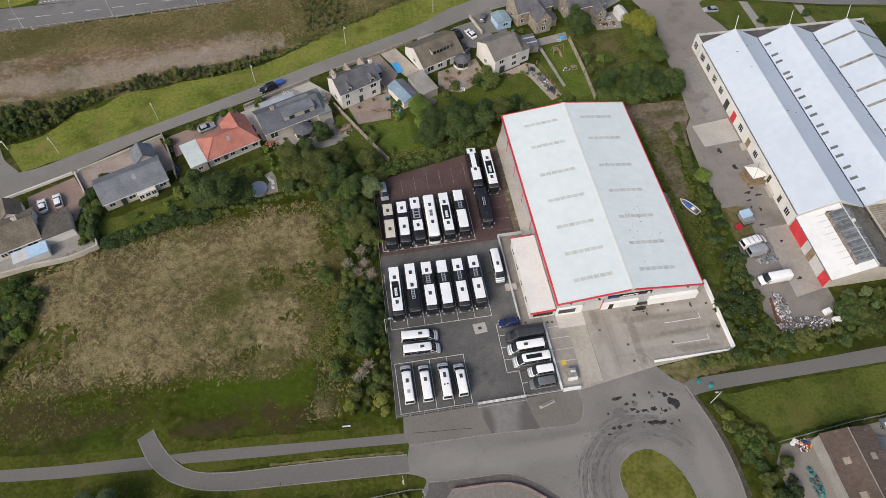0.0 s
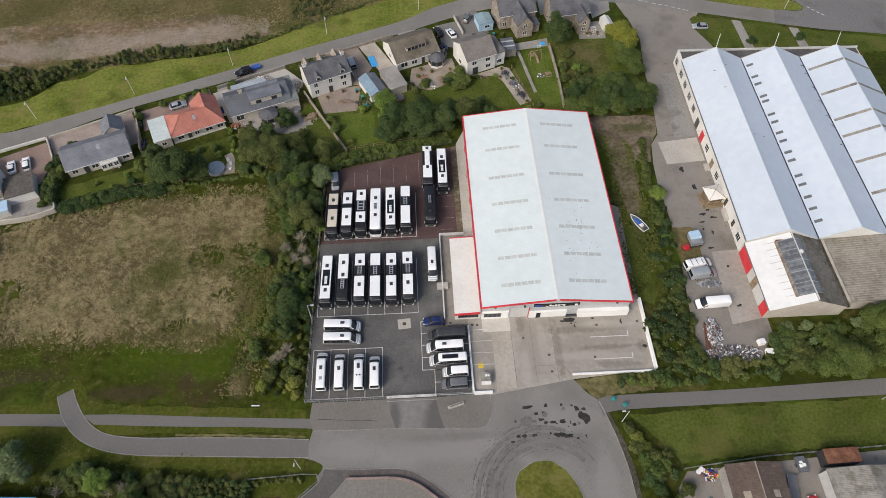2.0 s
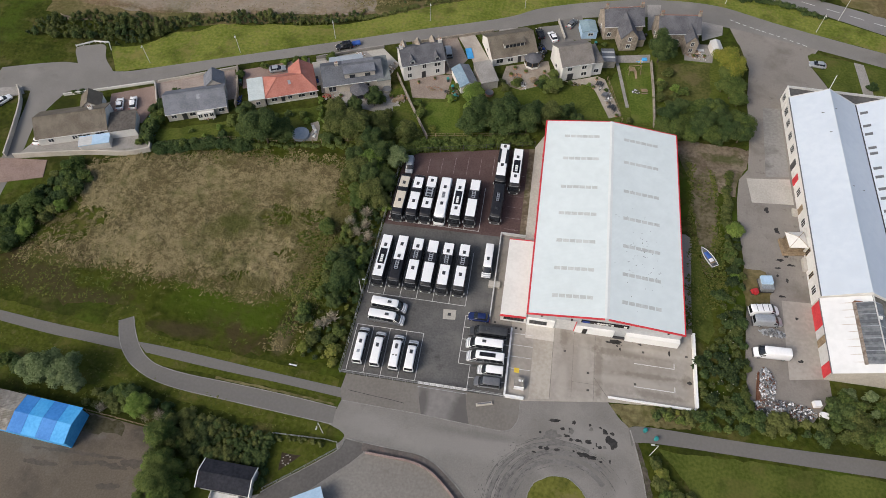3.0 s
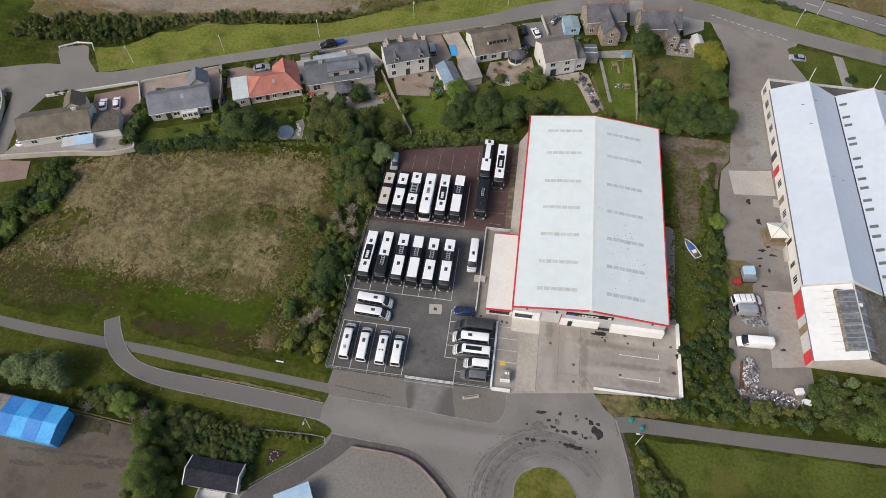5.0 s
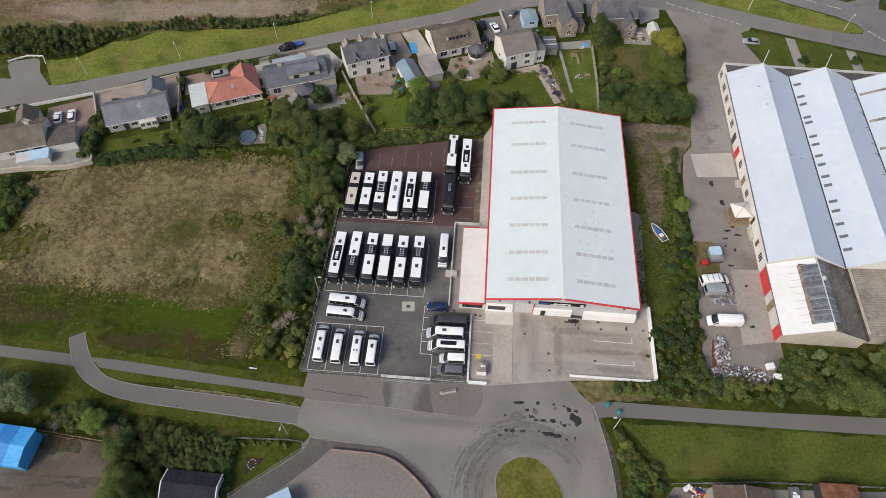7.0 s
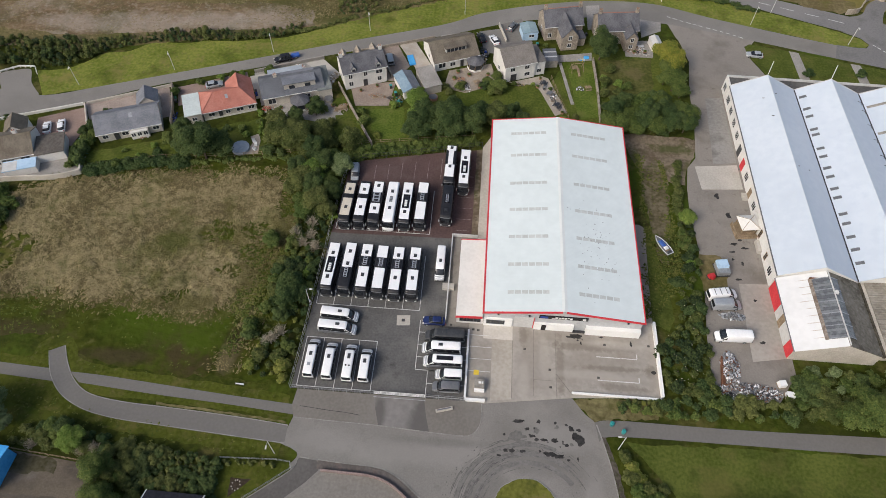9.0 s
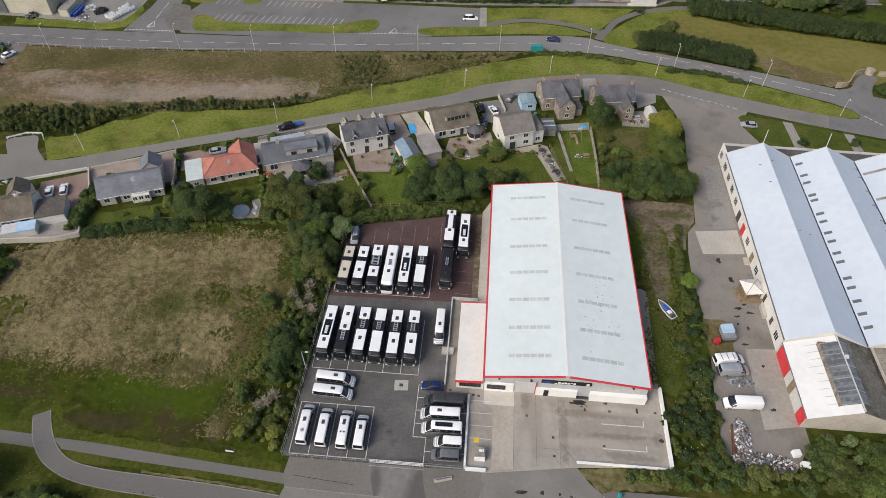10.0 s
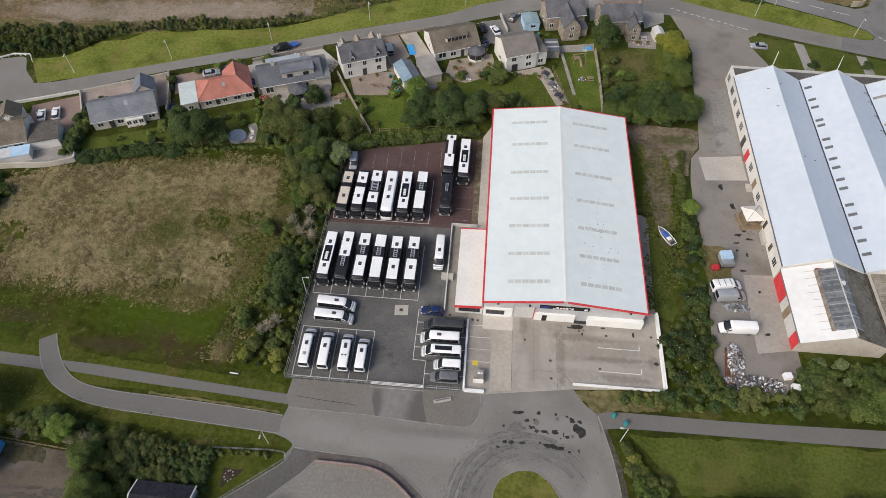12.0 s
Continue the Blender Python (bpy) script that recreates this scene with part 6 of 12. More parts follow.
part("door_step", Geo().box(93.4, 94.64, 95.3, 97.3, 0, 0.5), PALECON, W), part("door_step", Geo().box(93.9, 94.64, 80.2, 83.4, 0, 1.0), PALECON, W, "low pale block against the wall")

B = thing("workshop_building", pose(0, 0, 0), "lower workshop with a white roof and glazed ridge strip", "workshop")
part("wall", Geo().side([(94.4, 0), (110.7, 0), (110.7, 3.7), (102.7, 7.2), (94.4, 3.7)], 55.3, 71.7), HARL, B)
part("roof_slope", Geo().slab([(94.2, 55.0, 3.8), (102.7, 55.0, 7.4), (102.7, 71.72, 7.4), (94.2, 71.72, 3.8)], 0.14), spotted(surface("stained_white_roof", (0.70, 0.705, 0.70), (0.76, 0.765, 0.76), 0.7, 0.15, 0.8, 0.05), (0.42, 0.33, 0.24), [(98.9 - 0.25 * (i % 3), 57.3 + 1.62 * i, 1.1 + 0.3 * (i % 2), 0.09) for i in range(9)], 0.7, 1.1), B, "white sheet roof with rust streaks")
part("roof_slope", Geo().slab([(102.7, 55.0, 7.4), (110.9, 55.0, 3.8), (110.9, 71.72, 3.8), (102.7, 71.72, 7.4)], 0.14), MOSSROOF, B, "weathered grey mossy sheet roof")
part("eaves_upstand", Geo().box(110.5, 110.95, 55.0, 71.7, 3.6, 4.15), surface("mossy_gutter", (0.050, 0.044, 0.032), (0.110, 0.096, 0.074), 0.95, 0.8, 3.0, 0.2), B, "mossy broken gutter")
GRIME = surface("grimy_roof_glass", (0.115, 0.125, 0.135), (0.200, 0.212, 0.222), 0.25, 0.5, 1.5, 0.0, island=0.5, objects=0.5, spec=0.5)
zw = lambda x: 7.62 - (102.8 - x) * 0.424
ze = lambda x: 7.62 - (x - 102.8) * 0.44
sk = part("ridge_glazing", Geo().slab([(99.7, 56.8, zw(99.7) - 0.08), (102.8, 56.8, 7.54), (102.8, 70.2, 7.54), (99.7, 70.2, zw(99.7) - 0.08)], 0.1), DARKMETAL, B, "long glazed strip along the ridge")
sk2 = part("ridge_glazing", Geo().slab([(102.8, 56.8, 7.54), (104.7, 56.8, ze(104.7) - 0.08), (104.7, 70.2, ze(104.7) - 0.08), (102.8, 70.2, 7.54)], 0.1), DARKMETAL, B, "long glazed strip along the ridge")
part("glazing_sill", Geo().slab([(99.3, 56.7, zw(99.3) + 0.02), (99.8, 56.7, zw(99.8) + 0.06), (99.8, 70.3, zw(99.8) + 0.06), (99.3, 70.3, zw(99.3) + 0.02)], 0.2), surface("rusty_grey_flashing", (0.16, 0.12, 0.09), (0.30, 0.26, 0.22), 0.8, 0.5, 2.0, 0.1), B)
part("glazing_end", Geo().box(99.4, 104.7, 70.2, 70.4, 6.2, 6.7), RUST, B)
for i in range(5):
    ya, yb = 56.95 + 2.65 * i, 56.95 + 2.65 * (i + 1) - 0.12
    for k in range(4):
        p0, p1 = ya + (yb - ya) * k / 4 + 0.03, ya + (yb - ya) * (k + 1) / 4 - 0.03
        part("pane", Geo().slab([(99.85, p0, zw(99.85)), (102.65, p0, zw(102.65)), (102.65, p1, zw(102.65)), (99.85, p1, zw(99.85))], 0.05), GRIME, sk)
        part("pane", Geo().slab([(102.95, p0, ze(102.95)), (104.6, p0, ze(104.6)), (104.6, p1, ze(104.6)), (102.95, p1, ze(102.95))], 0.05), GRIME, sk2)
for i in range(6):
    y = 56.89 + 2.65 * i
    part("glazing_bar", Geo().slab([(99.8, y - 0.07, zw(99.8) + 0.06), (102.8, y - 0.07, 7.7), (102.8, y + 0.07, 7.7), (99.8, y + 0.07, zw(99.8) + 0.06)], 0.1), SKYLIGHT, sk)
    part("glazing_bar", Geo().slab([(102.8, y - 0.07, 7.7), (104.7, y - 0.07, ze(104.7) + 0.06), (104.7, y + 0.07, ze(104.7) + 0.06), (102.8, y + 0.07, 7.7)], 0.1), SKYLIGHT, sk2)
part("ridge_bar", Geo().rod((102.8, 55.1, 7.62), (102.8, 71.6, 7.62), 0.13), GREYWHITE, B)
part("ridge_cowl", Geo().box(102.9, 103.6, 66.3, 67.0, 7.3, 7.9, 0.1, 0.1), FRAME, B)
part("oval_sign", Geo().cyl(0, 0, 0, 0.05, 0.3, n=12), TAN, B).matrix_basis = Matrix.Translation((102.4, 55.26, 5.6)) @ Matrix.Rotation(radians(90), 4, "X")
for y0, y1, mt in ((55.5, 58.0, RED), (58.0, 62.0, GREYWHITE), (62.0, 63.7, WOOD), (63.7, 65.8, GREYWHITE), (65.8, 71.5, RED)):
    part("door_panel", Geo().box(94.24, 94.4, y0 + 0.05, y1 - 0.05, 0.1, 3.7), mt, B)
part("gutter", Geo().box(94.05, 94.22, 55, 71.7, 3.62, 3.76), CARGREY, B)
LEANROOF = ribbed(stained(surface("brown_corrugated_sheet", (0.235, 0.210, 0.170), (0.345, 0.312, 0.262), 0.85, 0.2, 1.5, 0.05), (0.13, 0.112, 0.085), 0.35, 0.56, 0.72, 0.6), "Y", 0.55, 0.16)
B2 = thing("lean_to_building", pose(0, 0, 0), "grey corrugated lean-to beside the workshop", "shed")
part("wall", Geo().box(111.1, 143.5, 56.5, 71.6, 0, 4.0), HARL, B2)
part("roof_slope", Geo().slab([(111.6, 55.8, 4.3), (127.5, 55.8, 5.6), (127.5, 71.65, 5.6), (111.6, 71.65, 4.3)], 0.14), LEANROOF, B2)
part("roof_slope", Geo().slab([(127.5, 55.8, 5.6), (143.6, 55.8, 4.3), (143.6, 71.65, 4.3), (127.5, 71.65, 5.6)], 0.14), LEANROOF, B2)


RIDGERED = surface("dull_red_ridge_tile", (0.26, 0.115, 0.085), (0.36, 0.17, 0.13), 0.85, 0.5, 4.0, 0.1)


def house(name, origin, angle, length, depth, eave, ridge, wall_mat, roof_mat, label, wins=(), doors=(), chims=(), dormers=(), two=False, over=0.3, skylights=()):
    """A gabled house; its front, with the windows listed, looks south."""
    m = pose(origin[0], origin[1], 0, 0, 0, angle)
    h = thing(name, m, label, "house")
    part("wall", gable_walls(0, length, 0, depth, eave, ridge), wall_mat, h)
    s, n, cap = gable_roof(0, length, 0, depth, eave, ridge, over)
    part("roof_slope", s, roof_mat, h), part("roof_slope", n, roof_mat, h), part("ridge_tiles", cap, RIDGERED if name == "stone_house" else roof_mat, h)
    gutters(h, -over, length + over, -over - 0.02, eave - 0.05)
    for x, z, w, hh in wins:
        window(h, x, 0, z, w, hh, "s")
    for x, w in doors:
        door(h, x, 0, 0.05, w, 2.1, "s", CARDARK)
    for x, y in ((0, depth * 0.5), (length, depth * 0.5)):
        window(h, x, y, 1.0, 1.2, 1.2, "w" if x == 0 else "e")
    for k in (0.2, 0.5, 0.8):
        window(h, length * k, depth, 1.0, 1.3, 1.2, "n")
        if eave > 4:
            window(h, length * k, depth, 3.5, 1.1, 1.3, "n")
    for x, y, top in chims:
        chimney(h, x, y, eave, top, wall_mat)
    for x, w, z0 in dormers:
        yb = depth * 0.42
        d = part("dormer", Geo().side([(x - w / 2, z0), (x + w / 2, z0), (x + w / 2, z0 + 1.3), (x, z0 + 2.1), (x - w / 2, z0 + 1.3)], 0.15, yb, "y"), wall_mat, h)
        a, b, c = gable_roof(x - w / 2, x + w / 2, 0.15, yb, z0 + 1.3, z0 + 2.1, 0.15, 0.1, "y")
        part("dormer_roof", a, roof_mat, d), part("dormer_roof", b, roof_mat, d)
        part("dormer_pane", Geo().box(x - w * 0.3, x + w * 0.3, 0.08, 0.18, z0 + 0.25, z0 + 1.25), PANE, d)
    for x, y in skylights:
        k = (ridge - eave) / (depth / 2)
        z = eave + k * y + 0.19
        part("skylight", Geo().slab([(x - 0.45, y - 0.5, z - 0.5 * k), (x + 0.45, y - 0.5, z - 0.5 * k), (x + 0.45, y + 0.5, z + 0.5 * k), (x - 0.45, y + 0.5, z + 0.5 * k)], 0.08), SKYLIGHT, h)
    return h


def wing(h, name, x0, x1, y0, y1, eave, ridge, wall_mat, roof_mat, axis="y", flat=False, label=""):
    """A lower wing of a house, with its own roof."""
    if flat:
        w = part(name, Geo().box(x0, x1, y0, y1, 0, eave), wall_mat, h, label)
        part("flat_roof", Geo().box(x0 - 0.15, x1 + 0.15, y0 - 0.15, y1 + 0.15, eave, eave + 0.16), roof_mat, w)
        return w
    w = part(name, gable_walls(x0, x1, y0, y1, eave, ridge, axis), wall_mat, h, label)
    a, b, c = gable_roof(x0, x1, y0, y1, eave, ridge, 0.2, 0.13, axis)
    part("wing_roof", a, roof_mat, w), part("wing_roof", b, roof_mat, w)
    return w


def conservatory(h, x, y, r, z, roof_mat, frame_mat):
    """An eight-sided garden room with a glazed wall and a pointed roof."""
    ring = [(x + r * math.cos(2 * math.pi * (i + 0.5) / 8), y + r * math.sin(2 * math.pi * (i + 0.5) / 8)) for i in range(8)]
    c = part("garden_room", Geo().prism(ring, 0, 0.7), WHITEHARL, h, "eight-sided garden room")
    part("glazing", Geo().prism([(x + 0.96 * (a - x), y + 0.96 * (b - y)) for a, b in ring], 0.7, z), PANE, c)
    for a, b in ring:
        part("post", Geo().box(a - 0.06, a + 0.06, b - 0.06, b + 0.06, 0.7, z), frame_mat, c)
    geo = Geo().add([(x + 1.12 * (a - x), y + 1.12 * (b - y), z) for a, b in ring] + [(x, y, z + 0.55 * r)], [(i, (i + 1) % 8, 8) for i in range(8)] + [tuple(reversed(range(8)))])
    part("garden_room_roof", geo, roof_mat, c)


# the row of houses along the road
h = house("bungalow", (-87.6, 87.6), 20.5, 16.6, 9.2, 2.6, 5.1, WHITEHARL, BROWNTILE, "white bungalow with a long brown tiled roof", [(3, 0.9, 1.4, 1.1), (8.6, 0.9, 1.3, 1.1), (11.4, 0.9, 1.8, 1.1), (14.6, 0.9, 2.2, 1.2)], [(10, 0.9)], [(13.5, 5.2, 5.9)])
wing(h, "back_wing", 9.5, 14.5, 8.5, 13.2, 2.6, 4.6, WHITEHARL, BROWNTILE)
wing(h, "side_wing", 17.2, 23.4, -1.0, 5.4, 2.6, 3.0, WHITEHARL, surface("dark_garage_felt", (0.080, 0.070, 0.060), (0.135, 0.120, 0.105), 0.9, 0.4, 2.0, 0.1), flat=True, label="flat-roofed garage wing")
part("roof_patch", Geo().box(10.1, 13.2, -4.1, -1.2, 2.27, 2.30), GREYWHITE, h)
wing(h, "lean_to", 10.2, 17.2, -4.0, -1.0, 2.1, 2.3, WHITEHARL, PALEBLUE, flat=True, label="lean-to with a pale blue panel roof")
h = house("grey_bungalow", (-59.5, 100.6), 21.5, 14.8, 8.2, 2.6, 5.0, HARL, GREYTILE, "grey rendered bungalow with a blue-grey tiled roof", [(1.6, 0.9, 1.4, 1.1), (6.2, 0.9, 1.6, 1.1), (8.6, 0.6, 1.6, 1.6), (10.4, 0.6, 1.6, 1.6), (13.4, 0.9, 1.6, 1.1)], [(4.2, 1.2)], [], skylights=[(8.4, 2.8)])
wing(h, "back_wing", 9.6, 14.6, 8, 12.6, 2.6, 4.6, HARL, GREYTILE)
part("bay", Geo().box(7.4, 11.6, -1.1, 0.0, 0, 2.2), WHITEHARL, h, "white bay front")
for x in (8.1, 9.5, 10.9):
    window(h, x, -1.1, 0.8, 1.1, 1.2, "s")
h = thing("red_roof_bungalow", pose(-36.6, 110.4, 0, 0, 0, 22.6), "rendered bungalow with an orange-red tiled roof", "house")
part("wall", Geo().box(0, 13.0, 0, 7.6, 0, 2.62), HARL, h), part("back_wing", Geo().box(6.9, 13.0, 7.6, 9.4, 0, 2.62), HARL, h)
part("gable", Geo().side([(6.9, 2.62), (13.0, 2.62), (9.95, 4.95)], 9.1, 9.4), HARL, h)
part("plinth", Geo().box(-0.06, 13.06, -0.08, 0.0, 0, 0.5), WHITEHARL, h)
RA, RB, RC, RD, RE, RF = (-0.3, -0.3, 2.6), (13.3, -0.3, 2.6), (13.3, 9.7, 2.6), (6.6, 9.7, 2.6), (6.6, 7.9, 2.6), (-0.3, 7.9, 2.6)
R1, R2, R3 = (3.6, 3.8, 5.1), (9.95, 3.8, 5.1), (9.95, 9.7, 5.1)
for face in ([RA, RB, R2, R1], [RF, RA, R1], [RB, RC, R3, R2], [RD, RE, R2, R3], [RE, RF, R1, R2]):
    part("roof_slope", Geo().slab(face, 0.12), REDTILE, h)
for p, q in ((R1, R2), (R2, R3), (RA, R1), (RF, R1), (RB, R2)):
    part("ridge_tiles", Geo().rod((p[0], p[1], p[2] + 0.05), (q[0], q[1], q[2] + 0.05), 0.09, n=6), REDTILE, h)
part("skylight", Geo().slab([(6.2, 1.9, 4.06), (6.9, 1.9, 4.06), (6.9, 2.8, 4.60), (6.2, 2.8, 4.60)], 0.06), SKYLIGHT, h)
gutters(h, -0.3, 13.5, -0.32, 2.5)
for x, w in ((2.0, 1.6), (6.0, 1.2), (9.0, 1.8), (11.8, 1.6)):
    window(h, x, 0, 0.9, w, 1.1, "s")
door(h, 4.2, 0, 0.05, 0.9, 2.1, "s", CARDARK)
window(h, 0, 4, 1.0, 1.2, 1.2, "w"), window(h, 13.0, 3, 1.0, 1.2, 1.2, "e"), window(h, 13.0, 7, 1.0, 1.2, 1.2, "e"), window(h, 10, 9.4, 1.0, 1.3, 1.2, "n")
wing(h, "garage", -4.2, -0.35, -0.4, 7.6, 2.7, 2.9, HARL, surface("pale_green_felt", (0.48, 0.54, 0.53), (0.58, 0.64, 0.63), 0.8, 0.3, 2.0, 0.05), flat=True, label="flat-roofed garage with a pale roof")
window(h, -2.2, -0.4, 1.0, 1.2, 1.0, "s")
h = house("grey_house", (-22.8, 116.6), 20.5, 15.4, 8.6, 2.8, 5.4, HARL, DARKTILE, "grey-roofed house with dormer block and decking", [(2, 0.6, 2.0, 1.7), (11, 0.9, 1.6, 1.1)], [(9, 0.9)], [(4, 4.3, 6.2)])
dz = part("dormer_block", Geo().box(5.6, 13.6, 1.0, 5.6, 2.8, 5.1), HARL, h)
part("dormer_roof", Geo().box(5.4, 13.8, 0.7, 5.8, 5.1, 5.28), GREYTILE, dz)
for x in (7.6, 11.6):
    part("dormer_pane", Geo().box(x - 0.7, x + 0.7, 0.93, 1.02, 3.3, 4.5), PANE, dz)
wing(h, "side_wing", 13.8, 17.3, -0.8, 8.6, 2.8, 3.0, HARL, surface("green_grey_felt", (0.150, 0.165, 0.158), (0.215, 0.232, 0.222), 0.85, 0.4, 3.0, 0.1), flat=True)
wing(h, "back_wing", 2.4, 11.2, 8.7, 10.9, 2.4, 2.6, HARL, PALEFELT, flat=True, label="flat-roofed extension")
conservatory(h, 8.8, -2.2, 2.3, 2.3, SLATE, WOOD)
h = house("white_cottage", (-3.4, 124.9), 23.5, 11.2, 7.6, 5.0, 7.6, WHITEHARL, SLATE, "two-storey white cottage with a dark slate roof", [(1.6, 3.2, 1.1, 1.4), (5.6, 3.2, 1.1, 1.4), (9.2, 3.2, 1.8, 1.2), (1.6, 0.9, 1.2, 1.4), (9.2, 0.9, 1.2, 1.4)], [(5.4, 1.1)], [(0.4, 3.8, 8.6), (10.8, 3.8, 8.6)], [(2.6, 1.3, 4.6), (9.2, 1.3, 4.6)])
for x in (1.6, 5.6, 9.6):
    part("rear_dormer", Geo().side([(x - 0.8, 4.8), (x + 0.8, 4.8), (x + 0.8, 6.2), (x, 7.2), (x - 0.8, 6.2)], 4.4, 7.75), STONE, h)
g = thing("garage", pose(12.2, 122.6, 0, 0, 0, 27), "white garage with a blue sheet roof", "garage")
part("wall", gable_walls(0, 4.6, 0, 7.4, 2.3, 3.2, "y"), WHITEHARL, g)
a, b, c = gable_roof(0, 4.6, 0, 7.4, 2.3, 3.2, 0.2, 0.1, "y")
part("roof_slope", a, DULLBLUE, g), part("roof_slope", b, GREYTILE, g)
g = thing("garage", pose(17.5, 124.6, 0, 0, 0, 24), "grey flat-roofed garage beside the patio", "garage")
part("wall", Geo().box(0, 4.4, 0, 7.6, 0, 2.5), HARL, g)
part("roof", Geo().slab([(-0.2, -0.2, 2.6), (4.6, -0.2, 2.6), (4.6, 7.8, 2.95), (-0.2, 7.8, 2.95)], 0.14), SLABS, g)
h = house("brown_roof_house", (19.2, 134.3), 22.8, 12.4, 10.2, 2.7, 5.6, WHITEHARL, BROWNTILE, "white house with a mossy brown roof and wide dormer", [(2, 0.8, 2.0, 1.6), (5.0, 0.8, 1.6, 1.2), (10.4, 0.8, 1.4, 1.3)], [(7.6, 0.9)])
db = part("dormer_block", Geo().box(3.6, 9.4, 1.9, 4.6, 3.6, 5.1), WHITEHARL, h)
part("dormer_roof", Geo().box(3.4, 9.6, 1.6, 4.9, 5.1, 5.26), BROWNTILE, db)
for i in range(5):
    part("dormer_pane", Geo().box(4.0 + i * 1.05, 4.9 + i * 1.05, 1.83, 1.92, 4.0, 4.9), PANE, db)
conservatory(h, 10.8, -1.8, 2.2, 2.4, SLATE, WOOD)
h = house("white_house", (37.9, 131.6), 21.5, 8.4, 9.0, 4.9, 7.4, WHITEHARL, surface("grey_brown_tile", (0.155, 0.140, 0.125), (0.235, 0.215, 0.195), 0.85, 0.4, 4.0, 0.3), "two-storey white house with a grey-brown roof", [(2, 3.1, 1.4, 1.2), (6, 3.1, 1.4, 1.2), (6.2, 0.9, 1.6, 1.2)], [(2.4, 1.6)])
wing(h, "side_wing", 8.3, 11.4, 0.4, 7.4, 4.2, 4.4, WHITEHARL, surface("brown_grey_felt", (0.13, 0.12, 0.11), (0.19, 0.175, 0.16), 0.9, 0.4, 4.0, 0.2), flat=True)
window(h, 9.8, 0.4, 0.9, 1.4, 1.2, "s")
g = thing("blue_shed", pose(42.6, 149.6, 0, 0, 0, 12), "pale blue garden shed with a blue roof", "shed")
part("wall", gable_walls(0, 4.2, 0, 4.8, 2.4, 2.8, "y"), PALEBLUE, g)
a, b, c = gable_roof(0, 4.2, 0, 4.8, 2.4, 2.8, 0.15, 0.1, "y")
TEALROOF = surface("pale_teal_felt", (0.20, 0.29, 0.33), (0.27, 0.36, 0.40), 0.8, 0.3, 2.0, 0.05)
part("roof_slope", a, TEALROOF, g), part("roof_slope", b, TEALROOF, g)
window(g, 2.4, 0, 1.1, 1.5, 0.9, "s")
h = house("stone_house", (48.6, 150.4), 13, 10.6, 7.6, 4.4, 7.4, STONE, SLATE, "grey stone house with slate roof and gabled wing", [(1.4, 1.0, 1.1, 1.4), (9.4, 1.0, 1.1, 1.4)], [], [(0.4, 3.8, 8.6), (10.2, 3.8, 8.6)])
wing(h, "front_wing", 3.4, 8.0, -5.0, 2.5, 4.2, 6.9, STONE, SLATE)
window(h, 5.7, -5.0, 3.2, 1.0, 1.3, "s"), window(h, 5.7, -5.0, 0.9, 1.2, 1.3, "s")
wing(h, "side_shed", 8.2, 10.6, -3.6, -0.2, 2.4, 2.6, STONE, SLATE, flat=True)
h = house("stone_house", (63.2, 150.0), 8, 11.0, 7.4, 4.4, 7.4, STONE, SLATE, "grey stone house with slate roof and small dormers", [(1.6, 1.0, 1.1, 1.4), (5.2, 1.0, 1.1, 1.4)], [(3.4, 1.0)], [(0.4, 3.7, 8.6), (10.6, 3.7, 8.6)], [(8.4, 1.5, 4.0)])
wing(h, "front_wing", 7.0, 10.2, -3.4, 1.5, 4.0, 6.0, STONE, SLATE)
window(h, 8.6, -3.4, 3.0, 1.0, 1.2, "s"), window(h, 8.6, -3.4, 0.9, 1.1, 1.2, "s")
wing(h, "front_shed", 0.6, 4.2, -3.0, -0.2, 2.4, 2.7, STONE, SLATE, flat=True)
g = thing("shed", pose(48.6, 138.6, 0, 0, 0, 8), "grey shed with pale roof strips", "shed")
part("wall", Geo().box(0, 3.4, 0, 5.0, 0, 2.2), GREYSHEET, g)
part("roof", Geo().box(-0.1, 3.5, -0.1, 5.1, 2.2, 2.34), CARGREY, g)
for y in (1.4, 3.4):
    part("roof_strip", Geo().box(0, 3.4, y, y + 0.5, 2.34, 2.38), GREYWHITE, g)
g = thing("white_shed", pose(78.4, 148.2, 0, 0, 0, 12), "small white shed with a pitched roof", "shed")
part("wall", gable_walls(0, 2.6, 0, 3.8, 2.1, 2.7, "y"), WHITEHARL, g)
a, b, c = gable_roof(0, 2.6, 0, 3.8, 2.1, 2.7, 0.1, 0.08, "y")
part("roof_slope", a, GREYWHITE, g), part("roof_slope", b, GREYWHITE, g)
house("bungalow", (-118, 66), 8, 16.2, 8.5, 2.7, 5.0, WHITEHARL, GREYTILE, "white bungalow with a grey roof beside a pink court", [(12, 0.9, 1.4, 1.2)])

